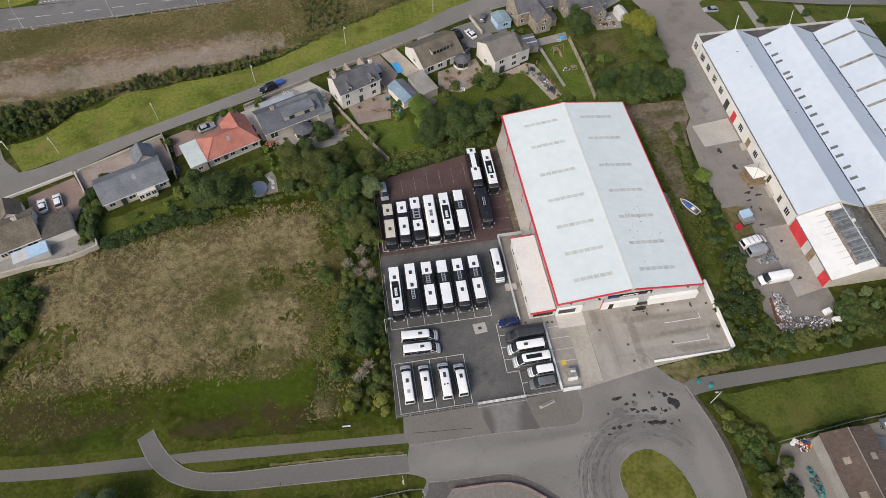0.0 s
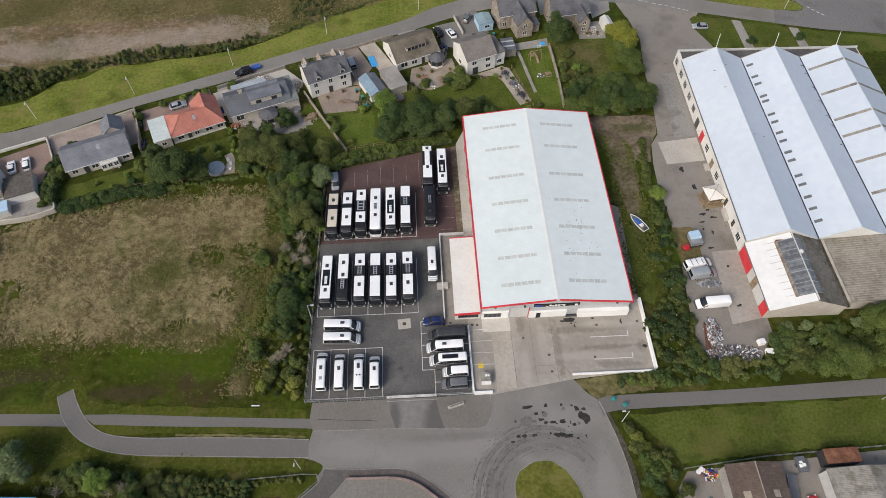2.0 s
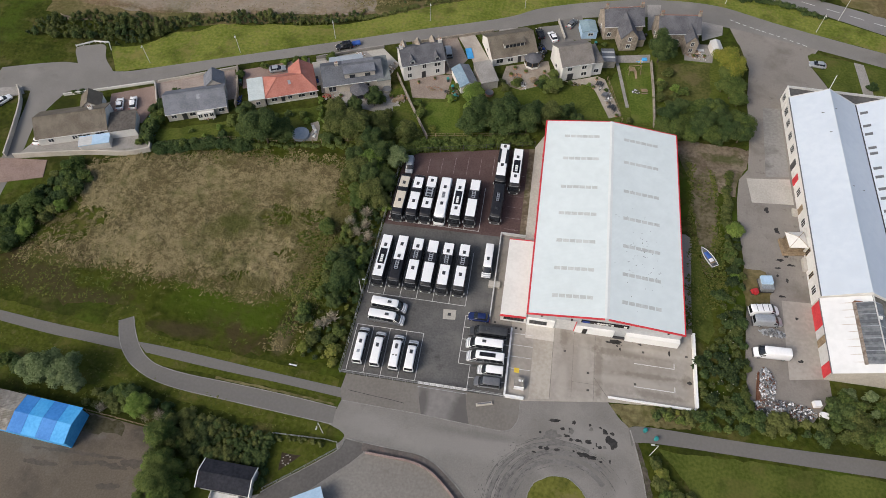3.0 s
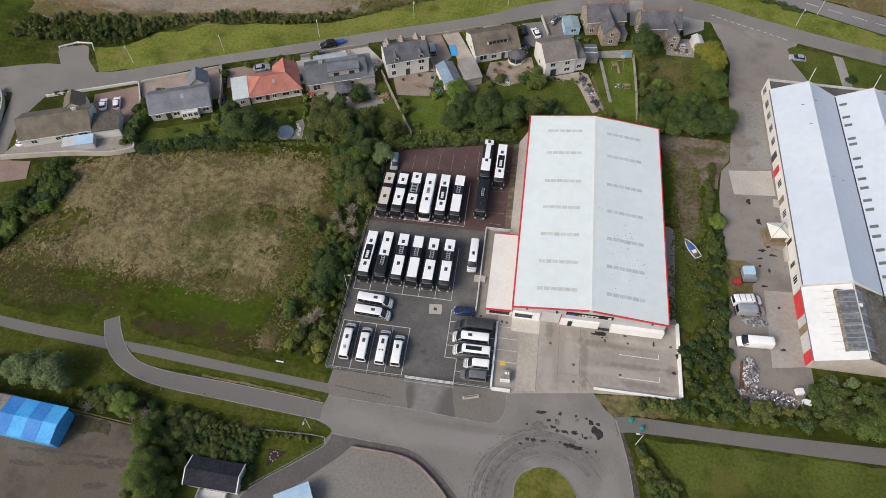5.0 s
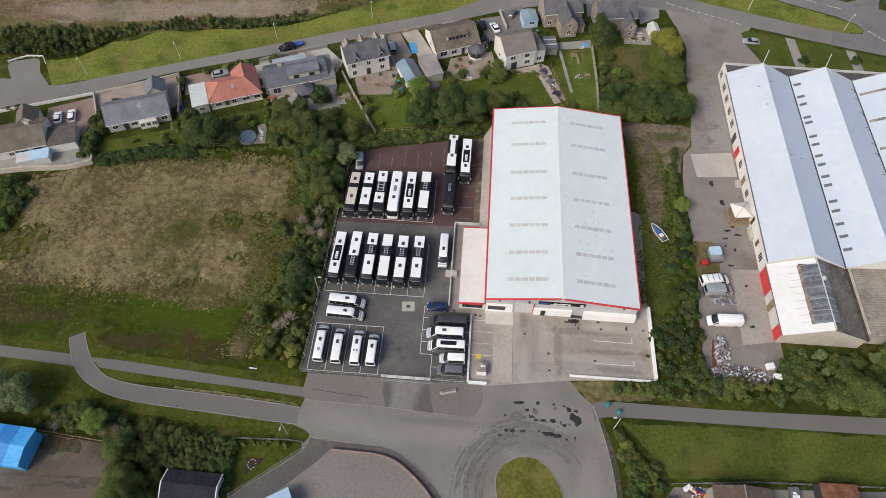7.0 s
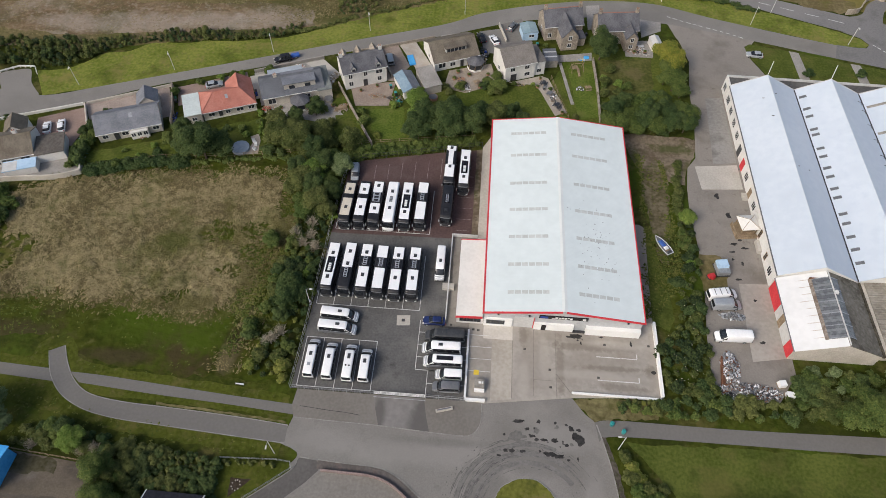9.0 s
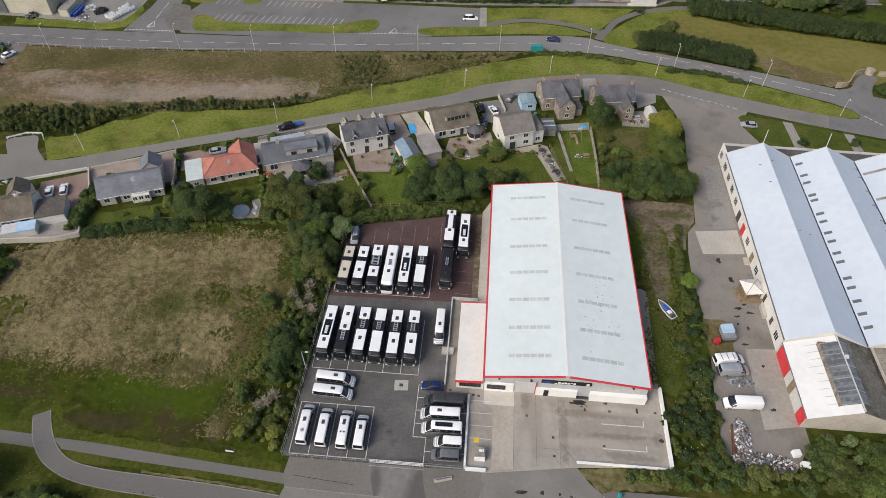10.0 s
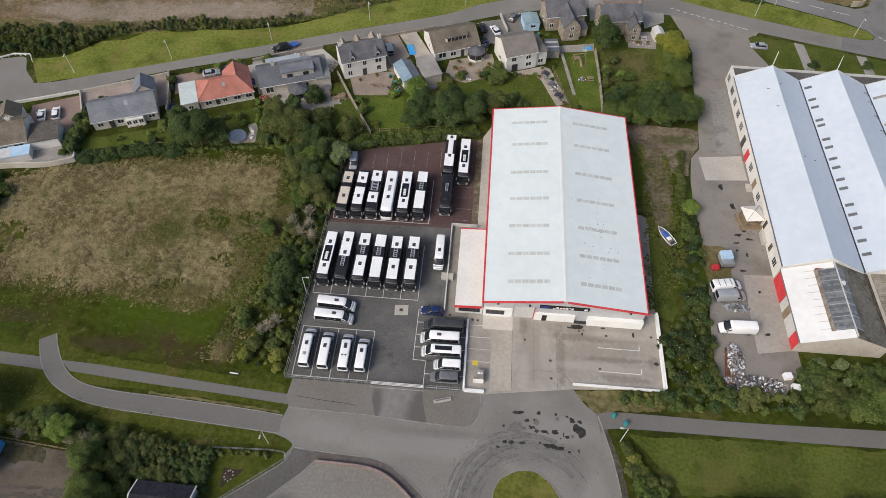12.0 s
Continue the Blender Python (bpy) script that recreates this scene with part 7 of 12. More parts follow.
# small buildings in the foreground
g = thing("blue_roof_shed", pose(-45.2, 18.8, 0, 0, 0, 176.5), "long shed with a banded blue sheet roof", "shed")
part("wall", gable_walls(0.3, 40, -6.6, -0.2, 3.4, 4.1), BLUESHEET, g)
for k in range(14):
    x0 = k * 2.9
    mt = (BLUESHEET, MIDSHEET, BLUESHEET, MIDSHEET)[k % 4] if k < 4 else GREYSHEET
    part("roof_panel", Geo().slab([(x0 + 0.02, -6.9, 3.5), (x0 + 2.88, -6.9, 3.5), (x0 + 2.88, -3.4, 4.3), (x0 + 0.02, -3.4, 4.3)], 0.1), mt, g)
    part("roof_panel", Geo().slab([(x0 + 0.02, -3.4, 4.3), (x0 + 2.88, -3.4, 4.3), (x0 + 2.88, 0.1, 3.5), (x0 + 0.02, 0.1, 3.5)], 0.1), mt, g)
g = thing("black_roof_hut", pose(-19.25, 15.9, 0, 0, 0, -1), "small hut with a black roof and white gable boards", "hut")
part("wall", gable_walls(0, 9.3, 0, 4.6, 2.4, 3.5), GREYWHITE, g)
a, b, c = gable_roof(0, 9.3, 0, 4.6, 2.4, 3.5, 0.25, 0.12)
part("roof_slope", a, BLACKFELT, g), part("roof_slope", b, BLACKFELT, g)
for x in (-0.32, 9.58):
    part("barge_board", Geo().slab([(x - 0.08, -0.3, 2.4), (x + 0.08, -0.3, 2.4), (x + 0.08, 2.3, 3.68), (x - 0.08, 2.3, 3.68)], 0.25).slab([(x - 0.08, 2.3, 3.68), (x + 0.08, 2.3, 3.68), (x + 0.08, 4.9, 2.4), (x - 0.08, 4.9, 2.4)], 0.25), FRAME, g)
part("ramp_rail", Geo().box(2.2, 7.4, -2.0, -1.9, 0.2, 1.1).box(2.2, 2.3, -2, -0.1, 0.2, 1.1).box(7.3, 7.4, -2, -0.1, 0.2, 1.1).box(2.2, 7.4, -2.0, -0.1, 0, 0.3), GREYWHITE, g)
g = thing("blue_roof_hut", pose(-1.0, 12.6, 0, 0, 0, 30), "small hut with a pale blue roof", "hut")
part("wall", gable_walls(0, 6, 0, 4, 2.2, 2.8), GREYWHITE, g)
a, b, c = gable_roof(0, 6, 0, 4, 2.2, 2.8, 0.2, 0.1)
part("roof_slope", a, PALEBLUE, g), part("roof_slope", b, PALEBLUE, g)
g = thing("brown_barn", pose(76.0, 4.0, 0, 0, 0, 0), "farm shed with a brown sheet roof", "barn")
part("wall", gable_walls(0, 9.8, 0, 20.8, 3.7, 4.9, "y"), DULLWALL, g)
a, b, c = gable_roof(0, 9.8, 0, 20.8, 3.7, 4.9, 0.2, 0.12, "y")
part("roof_slope", a, BROWNSHEET, g), part("roof_slope", b, BROWNSHEET, g), part("ridge_cap", c, GREYSHEET, g)
for x, z, s in ((2.2, 4.4, 1), (7.4, 4.45, -1)):
    for y in (3.5, 9.5, 15.5):
        k = 1.2 / 4.9 * s
        part("roof_patch", Geo().slab([(x - 0.6, y - 0.6, z - 0.6 * k), (x + 0.6, y - 0.6, z + 0.6 * k), (x + 0.6, y + 0.6, z + 0.6 * k), (x - 0.6, y + 0.6, z - 0.6 * k)], 0.05), surface("dull_roof_panel", (0.25, 0.215, 0.165), (0.36, 0.32, 0.25), 0.7, 0.3, 2.0, 0.05), g, "tan translucent roof panel")
g = thing("grey_barn", pose(94.2, 2.0, 0, 0, 0, 0), "shed with a pale grey roof", "barn")
part("wall", gable_walls(0, 14, 0, 21.2, 3.4, 4.4, "y"), GREYWHITE, g)
a, b, c = gable_roof(0, 14, 0, 21.2, 3.4, 4.4, 0.2, 0.12, "y")
part("roof_slope", a, GREYSHEET, g), part("roof_slope", b, GREYSHEET, g)
g = thing("rusty_container", pose(95.2, 24.4, 0, 0, 0, 1), "rusty steel container in the yard", "container")
part("body", Geo().box(0, 6.4, 0, 2.6, 0, 2.6), DARKMETAL, g)
part("roof", Geo().box(-0.05, 6.45, -0.05, 2.65, 2.6, 2.72), RUST, g)


# ---- vehicles: they point along +y, with their origin on the ground under the middle ----
def wheels(v, half_w, ys, r):
    for y in ys:
        for s in (-1, 1):
            tyre = part("wheel", Geo().rod((s * (half_w - 0.26), y, r), (s * (half_w + 0.01), y, r), r, n=14), RUBBER, v)
            part("rim", Geo().rod((s * (half_w - 0.02), y, r), (s * (half_w + 0.025), y, r), r * 0.58, n=10), CARSILVER, tyre)


def level_at(levels, z):
    """The outline numbers (half width, rear, front, front bulge, rear bulge) at a height."""
    for a, b in zip(levels, levels[1:]):
        if a[0] <= z <= b[0]:
            k = (z - a[0]) / (b[0] - a[0])
            return tuple(p + (q - p) * k for p, q in zip(a[1:], b[1:]))
    return tuple(levels[-1][1:])


def outline(w, rear, front, bulge, tail, n=10, grow=0.0):
    """A plan outline with rounded nose and tail."""
    pts = []
    for k in range(n + 1):
        a = math.pi * k / n
        c, q = math.cos(a), abs(math.sin(a)) ** 0.75
        pts.append(((w + grow) * math.copysign(abs(c) ** 0.55, c), front - bulge + (bulge + grow) * q))
    for k in range(n + 1):
        a = math.pi + math.pi * k / n
        c, q = math.cos(a), abs(math.sin(a)) ** 0.75
        pts.append(((w + grow) * math.copysign(abs(c) ** 0.55, c), rear + tail - (tail + grow) * q))
    return pts


def lofted(levels):
    """A body lofted through plan outlines. levels: (z, half width, rear, front, front bulge, rear bulge)."""
    g, rings = Geo(), []
    for z, *row in levels:
        rings.append([(x, y, z) for x, y in outline(*row)])
    n = len(rings[0])
    g.add([p for ring in rings for p in ring], [tuple(reversed(range(n))), tuple(range((len(rings) - 1) * n, len(rings) * n))]
          + [(k * n + i, k * n + (i + 1) % n, (k + 1) * n + (i + 1) % n, (k + 1) * n + i) for k in range(len(rings) - 1) for i in range(n)])
    return g


def skin(levels, z0, z1, first, last, grow=0.014, rows=4, n=10):
    """A pane or trim that follows the body between two heights; first and last pick its stretch of the outline."""
    g, line = Geo(), []
    for k in range(rows + 1):
        z = z0 + (z1 - z0) * k / rows
        pts = outline(*level_at(levels, z), n, grow)
        line.append([(pts[i % len(pts)][0], pts[i % len(pts)][1], z) for i in range(first, last + 1)])
    m = last - first + 1
    return g.add([p for row in line for p in row], [(k * m + i, k * m + i + 1, (k + 1) * m + i + 1, (k + 1) * m + i) for k in range(rows) for i in range(m - 1)])


def smooth(ob):
    """Rounded shading over the gentle edges of a part."""
    ob.data.polygons.foreach_set("use_smooth", [True] * len(ob.data.polygons))
    ob.data.set_sharp_from_angle(angle=radians(42))
    return ob


def coach(kind, body_mat, roof_mat, label, length=12.0):
    v = thing("coach", pose(0, 0, 0), label, "coach", "coaches in the yard")
    L = length / 2
    shape = [(0.32, 1.2, -L + 0.06, L - 0.1, 0.5, 0.2), (0.5, 1.27, -L, L, 0.55, 0.22), (1.35, 1.275, -L, L - 0.01, 0.55, 0.22), (1.6, 1.275, -L, L - 0.08, 0.55, 0.22), (2.6, 1.265, -L, L - 0.26, 0.5, 0.22),
             (3.0, 1.24, -L + 0.02, L - 0.36, 0.48, 0.22), (3.24, 1.19, -L + 0.08, L - 0.48, 0.45, 0.24), (3.38, 1.12, -L + 0.2, L - 0.64, 0.4, 0.25), (3.45, 1.02, -L + 0.36, L - 0.85, 0.35, 0.25)]
    smooth(part("body", lofted(shape), body_mat, v))
    smooth(part("windscreen", skin(shape, 1.5, 3.1, 1, 9), GLASS, v))
    smooth(part("front_panel", skin(shape, 0.62, 1.42, 1, 9, 0.012), CARWHITE if kind == "white" else CARDARK, v))
    # Grey band added across the windscreen top to paint in its highlights.
    smooth(part("sun_blind", skin(shape, 2.86, 3.08, 2, 8, 0.024, 1), CARGREY, v))
    # Silver rim that also paints in the highlight on the black bumper.
    smooth(part("bumper_trim", skin(shape, 0.4, 0.6, 1, 9, 0.03), CARSILVER, v))
    for s in (-1, 1):
        part("wiper", Geo().rod((s * 0.1, L - 0.02, 1.56), (s * 0.75, L - 0.2, 2.0), 0.02, n=4), RUBBER, v)
        part("headlight", Geo().box(s * 0.92 - 0.2, s * 0.92 + 0.2, L - 0.22, L + 0.0, 0.74, 0.98, 0.02, 0.03), FRAME, v)
        for k in range(5):
            y0 = -L + 0.6 + k * (length - 2.4) / 5
            part("side_glass", Geo().slab([(s * 1.29, y0, 1.7), (s * 1.29, y0 + (length - 2.4) / 5 - 0.08, 1.7), (s * 1.268, y0 + (length - 2.4) / 5 - 0.08, 2.85), (s * 1.268, y0, 2.85)], 0.03), GLASS, v)
        arm = part("mirror_arm", Geo().rod((s * 1.0, L - 0.75, 3.12), (s * 1.3, L - 0.1, 3.0), 0.04).rod((s * 1.3, L - 0.1, 3.0), (s * 1.38, L + 0.1, 2.75), 0.04), COACHBLACK, v)
        part("mirror", Geo().box(s * 1.38 - 0.11, s * 1.38 + 0.11, L - 0.02, L + 0.16, 2.15, 2.8, 0.02, 0.03), CARSILVER, arm)
        part("tail_lamp", Geo().box(s * 0.95 - 0.1, s * 0.95 + 0.1, -L - 0.03, -L + 0.06, 0.9, 1.6), CARRED, v)
    part("rear_glass", Geo().box(-0.85, 0.85, -L - 0.02, -L + 0.04, 2.0, 2.9), GLASS, v)
    z = 3.45

    def panel(y0, y1, w=1.06, mt=None, dz=0.05, name="roof_panel"):
        return part(name, Geo().box(-w, w, y0, y1, z - 0.02, z + dz, 0.06, 0.06), mt or roof_mat, v)

    def hatch(y, x=0.0):
        h = panel(y - 0.45, y + 0.45, 0.36, COACHBLACK, 0.13, "roof_hatch")
        part("hatch_lid", Geo().box(-0.22, 0.22, y - 0.3, y + 0.3, z + 0.13, z + 0.16, 0.05, 0.05), CARDARK, h)

    def cooler(y0, y1, w=0.42, n=4, base=COACHBLACK):
        c = panel(y0, y1, w + 0.28, base, 0.16, "cooling_unit")
        part("fan_plate", Geo().box(-w, w, y0 + 0.1, y1 - 0.1, z + 0.16, z + 0.2), CARSILVER, c)
        for i in range(n):
            a = y0 + 0.1 + (y1 - y0 - 0.2) * (i + 0.5) / n
            r = 0.33 * (y1 - y0 - 0.2) / n
            part("fan_grille", Geo().box(-w * 0.62, w * 0.62, a - r, a + r, z + 0.2, z + 0.23, 0.03, 0.03), COACHBLACK, c)
    if kind == "gap":
        panel(-L + 0.4, -2.55), panel(0.0, 4.95), cooler(-2.4, -0.15)
        hatch(-3.5), hatch(2.1)
    elif kind == "gap_plain":
        panel(-L + 0.4, -2.55), panel(0.0, 4.95), cooler(-2.4, -0.15)
    elif kind == "rect":
        panel(-L + 0.4, L - 1.05)
        part("dark_panel", Geo().box(-0.75, 0.75, -2.0, 1.9, z + 0.04, z + 0.09), CARBLACK, v)
        c = part("cooling_unit", Geo().box(-0.35, 0.35, -0.4, 1.6, z + 0.09, z + 0.2), CARDARK, v)
        for i in range(4):
            part("fan_cover", Geo().box(-0.28, 0.28, -0.3 + i * 0.48, 0.08 + i * 0.48, z + 0.2, z + 0.23), FRAME, c)
        hatch(-3.0), hatch(2.9)
    elif kind == "half":
        panel(-L + 0.4, 0.6), cooler(0.75, 3.2, 0.38, 4, CARBLACK)
        hatch(-3.4), hatch(-0.3)
    elif kind == "white":
        panel(-L + 0.4, L - 0.95)
        part("grille", Geo().box(-0.35, 0.35, -1.4, 0.3, z + 0.05, z + 0.12), CARSILVER, v)
        for i in range(4):
            part("grille_bar", Geo().box(-0.3, 0.3, -1.3 + 0.4 * i, -1.05 + 0.4 * i, z + 0.12, z + 0.15), CARGREY, v)
        hatch(-2.9), hatch(1.9)
    elif kind == "twin":
        panel(-5.1, -1.9), panel(-0.7, 4.2)
        hatch(-3.2), hatch(1.9)
    elif kind == "triple":
        panel(-L + 0.4, -2.45), panel(0.7, 3.6)
        cooler(-2.35, 0.5, 0.8, 3, CARBLACK)
        hatch(-4.4), hatch(2.2)
    elif kind == "narrow":
        panel(-L + 0.4, -4.0), panel(0.4, 4.2), panel(-4.0, 0.4, 0.6, None, 0.2, "roof_pod")
        hatch(-4.9), hatch(1.0)
    elif kind == "black":
        cooler(-1.9, 0.6, 0.3, 4, CARBLACK)
        hatch(2.6)
    wheels(v, 1.27, (-L + 2.2, -L + 3.5, L - 2.7), 0.5)
    return v


def minibus(body_mat, label, kind="plain", length=7.6, width=2.02, height=2.55, name="minibus", group="minibuses in the yard", glazed=True, category="minibus"):
    v = thing(name, pose(0, 0, 0), label, category, group)
    L, w, H = length / 2, width / 2, height
    tall = height > 2.2
    nose = 1.9 if tall else 1.75
    bow = 0.4 if tall else 0.45
    shape = [(0.3, w - 0.06, -L + 0.04, L - 0.06, bow, 0.14), (0.5, w, -L, L, bow, 0.14), (0.37 * H, w, -L, L - 0.05, bow, 0.14), (0.45 * H, w, -L, L - 0.3, bow, 0.14), (0.52 * H, w - 0.01, -L, L - 0.86, bow, 0.14),
             (0.74 * H, w - 0.06, -L + 0.03, L - 0.86 - 0.48 * (nose - 0.86), 0.34, 0.14), (0.92 * H, w - 0.14, -L + 0.08, L - nose, 0.3, 0.16), (0.975 * H, w - 0.2, -L + 0.16, L - nose - 0.2, 0.28, 0.18), (H, w - 0.32, -L + 0.34, L - nose - 0.5, 0.25, 0.2)]
    smooth(part("body", lofted(shape), body_mat, v))
    smooth(part("windscreen", skin(shape, 0.535 * H, 0.9 * H, 1, 9), GLASS, v))
    if glazed:
        smooth(part("bonnet", skin(shape, 0.38 * H, 0.505 * H, 1, 9, 0.01), body_mat if body_mat is not CARWHITE else CARSILVER, v))
    smooth(part("grille", skin(shape, 0.24 * H, 0.33 * H, 2, 8, 0.012), CARDARK, v))
    part("bumper", Geo().box(-w + 0.08, w - 0.08, L - 0.3, L + 0.03, 0.34, 0.56, 0.06, 0.03), CARDARK, v)
    part("rear_glass", Geo().box(-w + 0.2, w - 0.2, -L - 0.02, -L + 0.16, height * 0.52, height * 0.86), GLASS, v)
    part("rear_bumper", Geo().box(-w + 0.05, w - 0.05, -L - 0.12, -L + 0.05, 0.35, 0.7), CARDARK, v)
    for s in (-1, 1):
        if glazed:
            for k in range(4):
                a, b = -L + 0.3 + k * (length - nose - 0.5) / 4, -L + 0.3 + (k + 1) * (length - nose - 0.5) / 4 - 0.07
                part("side_glass", Geo().slab([(s * (w + 0.012), a, 0.53 * H), (s * (w + 0.012), b, 0.53 * H), (s * (w - 0.1), b, 0.86 * H), (s * (w - 0.1), a, 0.86 * H)], 0.04), GLASS, v)
            part("window_band", Geo().slab([(s * (w + 0.002), -L + 0.2, 0.5 * H), (s * (w + 0.002), L - nose - 0.1, 0.5 * H), (s * (w - 0.105), L - nose - 0.1, 0.88 * H), (s * (w - 0.105), -L + 0.2, 0.88 * H)], 0.03), CARBLACK, v)
            part("skirt", Geo().box(s * w - 0.02, s * w + 0.03, -L + 0.14, L - 0.75, 0.3, (0.47 if tall else 0.3) * H), CARGREY if tall else CARSILVER, v)
        part("door_glass", Geo().side([(L - nose - 0.15, height * 0.53), (L - 1.15, height * 0.53), (L - nose - 0.12, height * 0.8)], s * w - 0.03, s * w + 0.008, "x"), GLASS, v)
        part("mirror", Geo().box(s * (w + 0.14) - 0.1, s * (w + 0.14) + 0.1, L - 1.35, L - 1.2, height * 0.5, height * 0.62), CARDARK, v)
        part("headlight", Geo().box(s * (w - 0.3) - 0.15, s * (w - 0.3) + 0.15, L - 0.42, L - 0.1, height * 0.3, height * 0.37, 0.02, 0.03), FRAME, v)
    if kind in ("plain", "two"):
        part("roof_hatch", Geo().box(-0.3, 0.3, -0.3, 0.55, height - 0.02, height + 0.1, 0.05, 0.05), CARDARK, v)
    if kind == "two":
        part("roof_hatch", Geo().box(-0.3, 0.3, -2.4, -1.7, height - 0.02, height + 0.1, 0.05, 0.05), CARSILVER, v)
    if kind == "panel":
        part("roof_panel", Geo().box(-0.45, 0.45, -2.0, 1.2, height - 0.01, height + 0.06, 0.04, 0.04), CARBLACK, v)
    if kind == "vents":
        part("roof_hatch", Geo().box(-0.3, 0.3, 0.0, 1.1, height - 0.02, height + 0.1, 0.05, 0.05), CARDARK, v)
        for s in (-1, 1):
            part("roof_vent", Geo().cyl(0.3 * s, -1.4, height, height + 0.1, 0.16, n=10), CARBLACK, v)
    if kind == "rack":
        for y in (-2.0, -0.8, 0.4):
            part("roof_bar", Geo().box(-w + 0.1, w - 0.1, y - 0.05, y + 0.05, height, height + 0.1), CARGREY, v)
    wheels(v, w, (-L + 1.35, L - 1.15), 0.35)
    return v


def car(body_mat, label, length=4.3, width=1.8, height=1.48, name="car", estate=False, group="", category="car"):
    v = thing(name, pose(0, 0, 0), label, category, group)
    L, w = length / 2, width / 2
    shape = [(0.2, w - 0.08, -L + 0.08, L - 0.08, 0.35, 0.25), (0.36, w, -L, L, 0.4, 0.28), (0.62, w + 0.005, -L, L - 0.03, 0.42, 0.28), (0.76, w - 0.02, -L + 0.05, L - 0.22, 0.4, 0.28), (0.9, w - 0.08, -L + 0.12, L - 0.95, 0.3, 0.25), (0.95, w - 0.14, -L + 0.2, L - 1.2, 0.25, 0.25)]
    smooth(part("body", lofted(shape), body_mat, v))
    back = -L + (0.2 if estate else 0.5)
    top = [(0.9, w - 0.1, back - 0.1, L - 1.1, 0.3, 0.2), (1.15, w - 0.16, back + 0.08, L - 1.5, 0.3, 0.2), (height - 0.08, w - 0.27, back + 0.36, L - 1.95, 0.25, 0.2)]
    smooth(part("glasshouse", lofted(top), GLASS, v))
    smooth(part("roof", lofted([(height - 0.1, w - 0.25, back + 0.34, L - 1.93, 0.25, 0.2), (height - 0.03, w - 0.3, back + 0.4, L - 2.02, 0.25, 0.2), (height, w - 0.42, back + 0.6, L - 2.2, 0.22, 0.2)]), body_mat, v))
    for s in (-1, 1):
        part("mirror", Geo().box(s * (w + 0.08) - 0.08, s * (w + 0.08) + 0.08, L - 1.6, L - 1.45, 0.9, 1.05), body_mat, v)
        part("headlight", Geo().box(s * (w - 0.25) - 0.14, s * (w - 0.25) + 0.14, L - 0.25, L + 0.01, 0.55, 0.7), FRAME, v)
        part("tail_lamp", Geo().box(s * (w - 0.2) - 0.12, s * (w - 0.2) + 0.12, -L - 0.04, -L + 0.05, 0.62, 0.8), CARRED, v)
        part("pillar", Geo().rod((s * (w - 0.1), back + 1.5, 0.95), (s * (w - 0.22), back + 1.5, height - 0.05), 0.05, n=4), body_mat, v)
    wheels(v, w, (-L + 0.8, L - 0.85), 0.31)
    return v


def place(ob, x, y, turn, first=[]):
    """Puts the first use of a vehicle down, and copies it from then on."""
    z = 0.05
    if ob.name in [o.name for o in first]:
        return copy_thing(ob, pose(x, y, z, 0, 0, turn))
    first.append(ob)
    ob.matrix_basis = pose(x, y, z, 0, 0, turn)
    return ob


gap = coach("gap", COACHBLACK, COACHWHITE, "black coach with a white roof and dark cooling unit")
gap_plain = coach("gap_plain", COACHBLACK, COACHWHITE, "black coach with two plain white roof panels")
rect = coach("rect", COACHBLACK, COACHWHITE, "coach with a white roof round a black panel")
for ob, x, y, turn in (
        (rect, 3.2, 67.5, 178.6), (coach("half", COACHBLACK, COACHWHITE, "coach with a white rear roof and black front half"), 6.7, 67.8, 179.0), (gap, 10.2, 67.7, 179.2), (gap_plain, 13.5, 67.6, 179.4), (gap, 16.9, 67.5, 179.4), (gap, 20.4, 67.7, 179.6),
        (coach("twin", COACHBLACK, CARCREAM, "black coach with two cream roof panels"), 3.9, 84.9, 178.8), (coach("twin", COACHBLACK, COACHWHITE, "black coach with two white roof panels"), 7.1, 85.1, 178.8),
        (coach("triple", COACHBLACK, COACHWHITE, "coach with white roof ends and a black middle"), 10.2, 85.3, 179.2), (coach("white", CARWHITE, COACHWHITE, "all-white coach with two roof hatches"), 13.5, 85.4, 179.2), (rect, 16.9, 85.6, 179.6), (gap_plain, 20.3, 85.9, 179.2),
        (coach("narrow", COACHBLACK, COACHWHITE, "coach with a narrow white roof pod"), 25.8, 98.0, 179.2), (rect, 29.2, 97.0, 179.4), (coach("black", COACHBLACK, COACHBLACK, "all-black coach with a pale roof grille", 9.8), 25.9, 86.6, 179.4)):
    place(ob, x, y, turn)
white_bus = minibus(CARWHITE, "white minibus with a dark roof hatch")
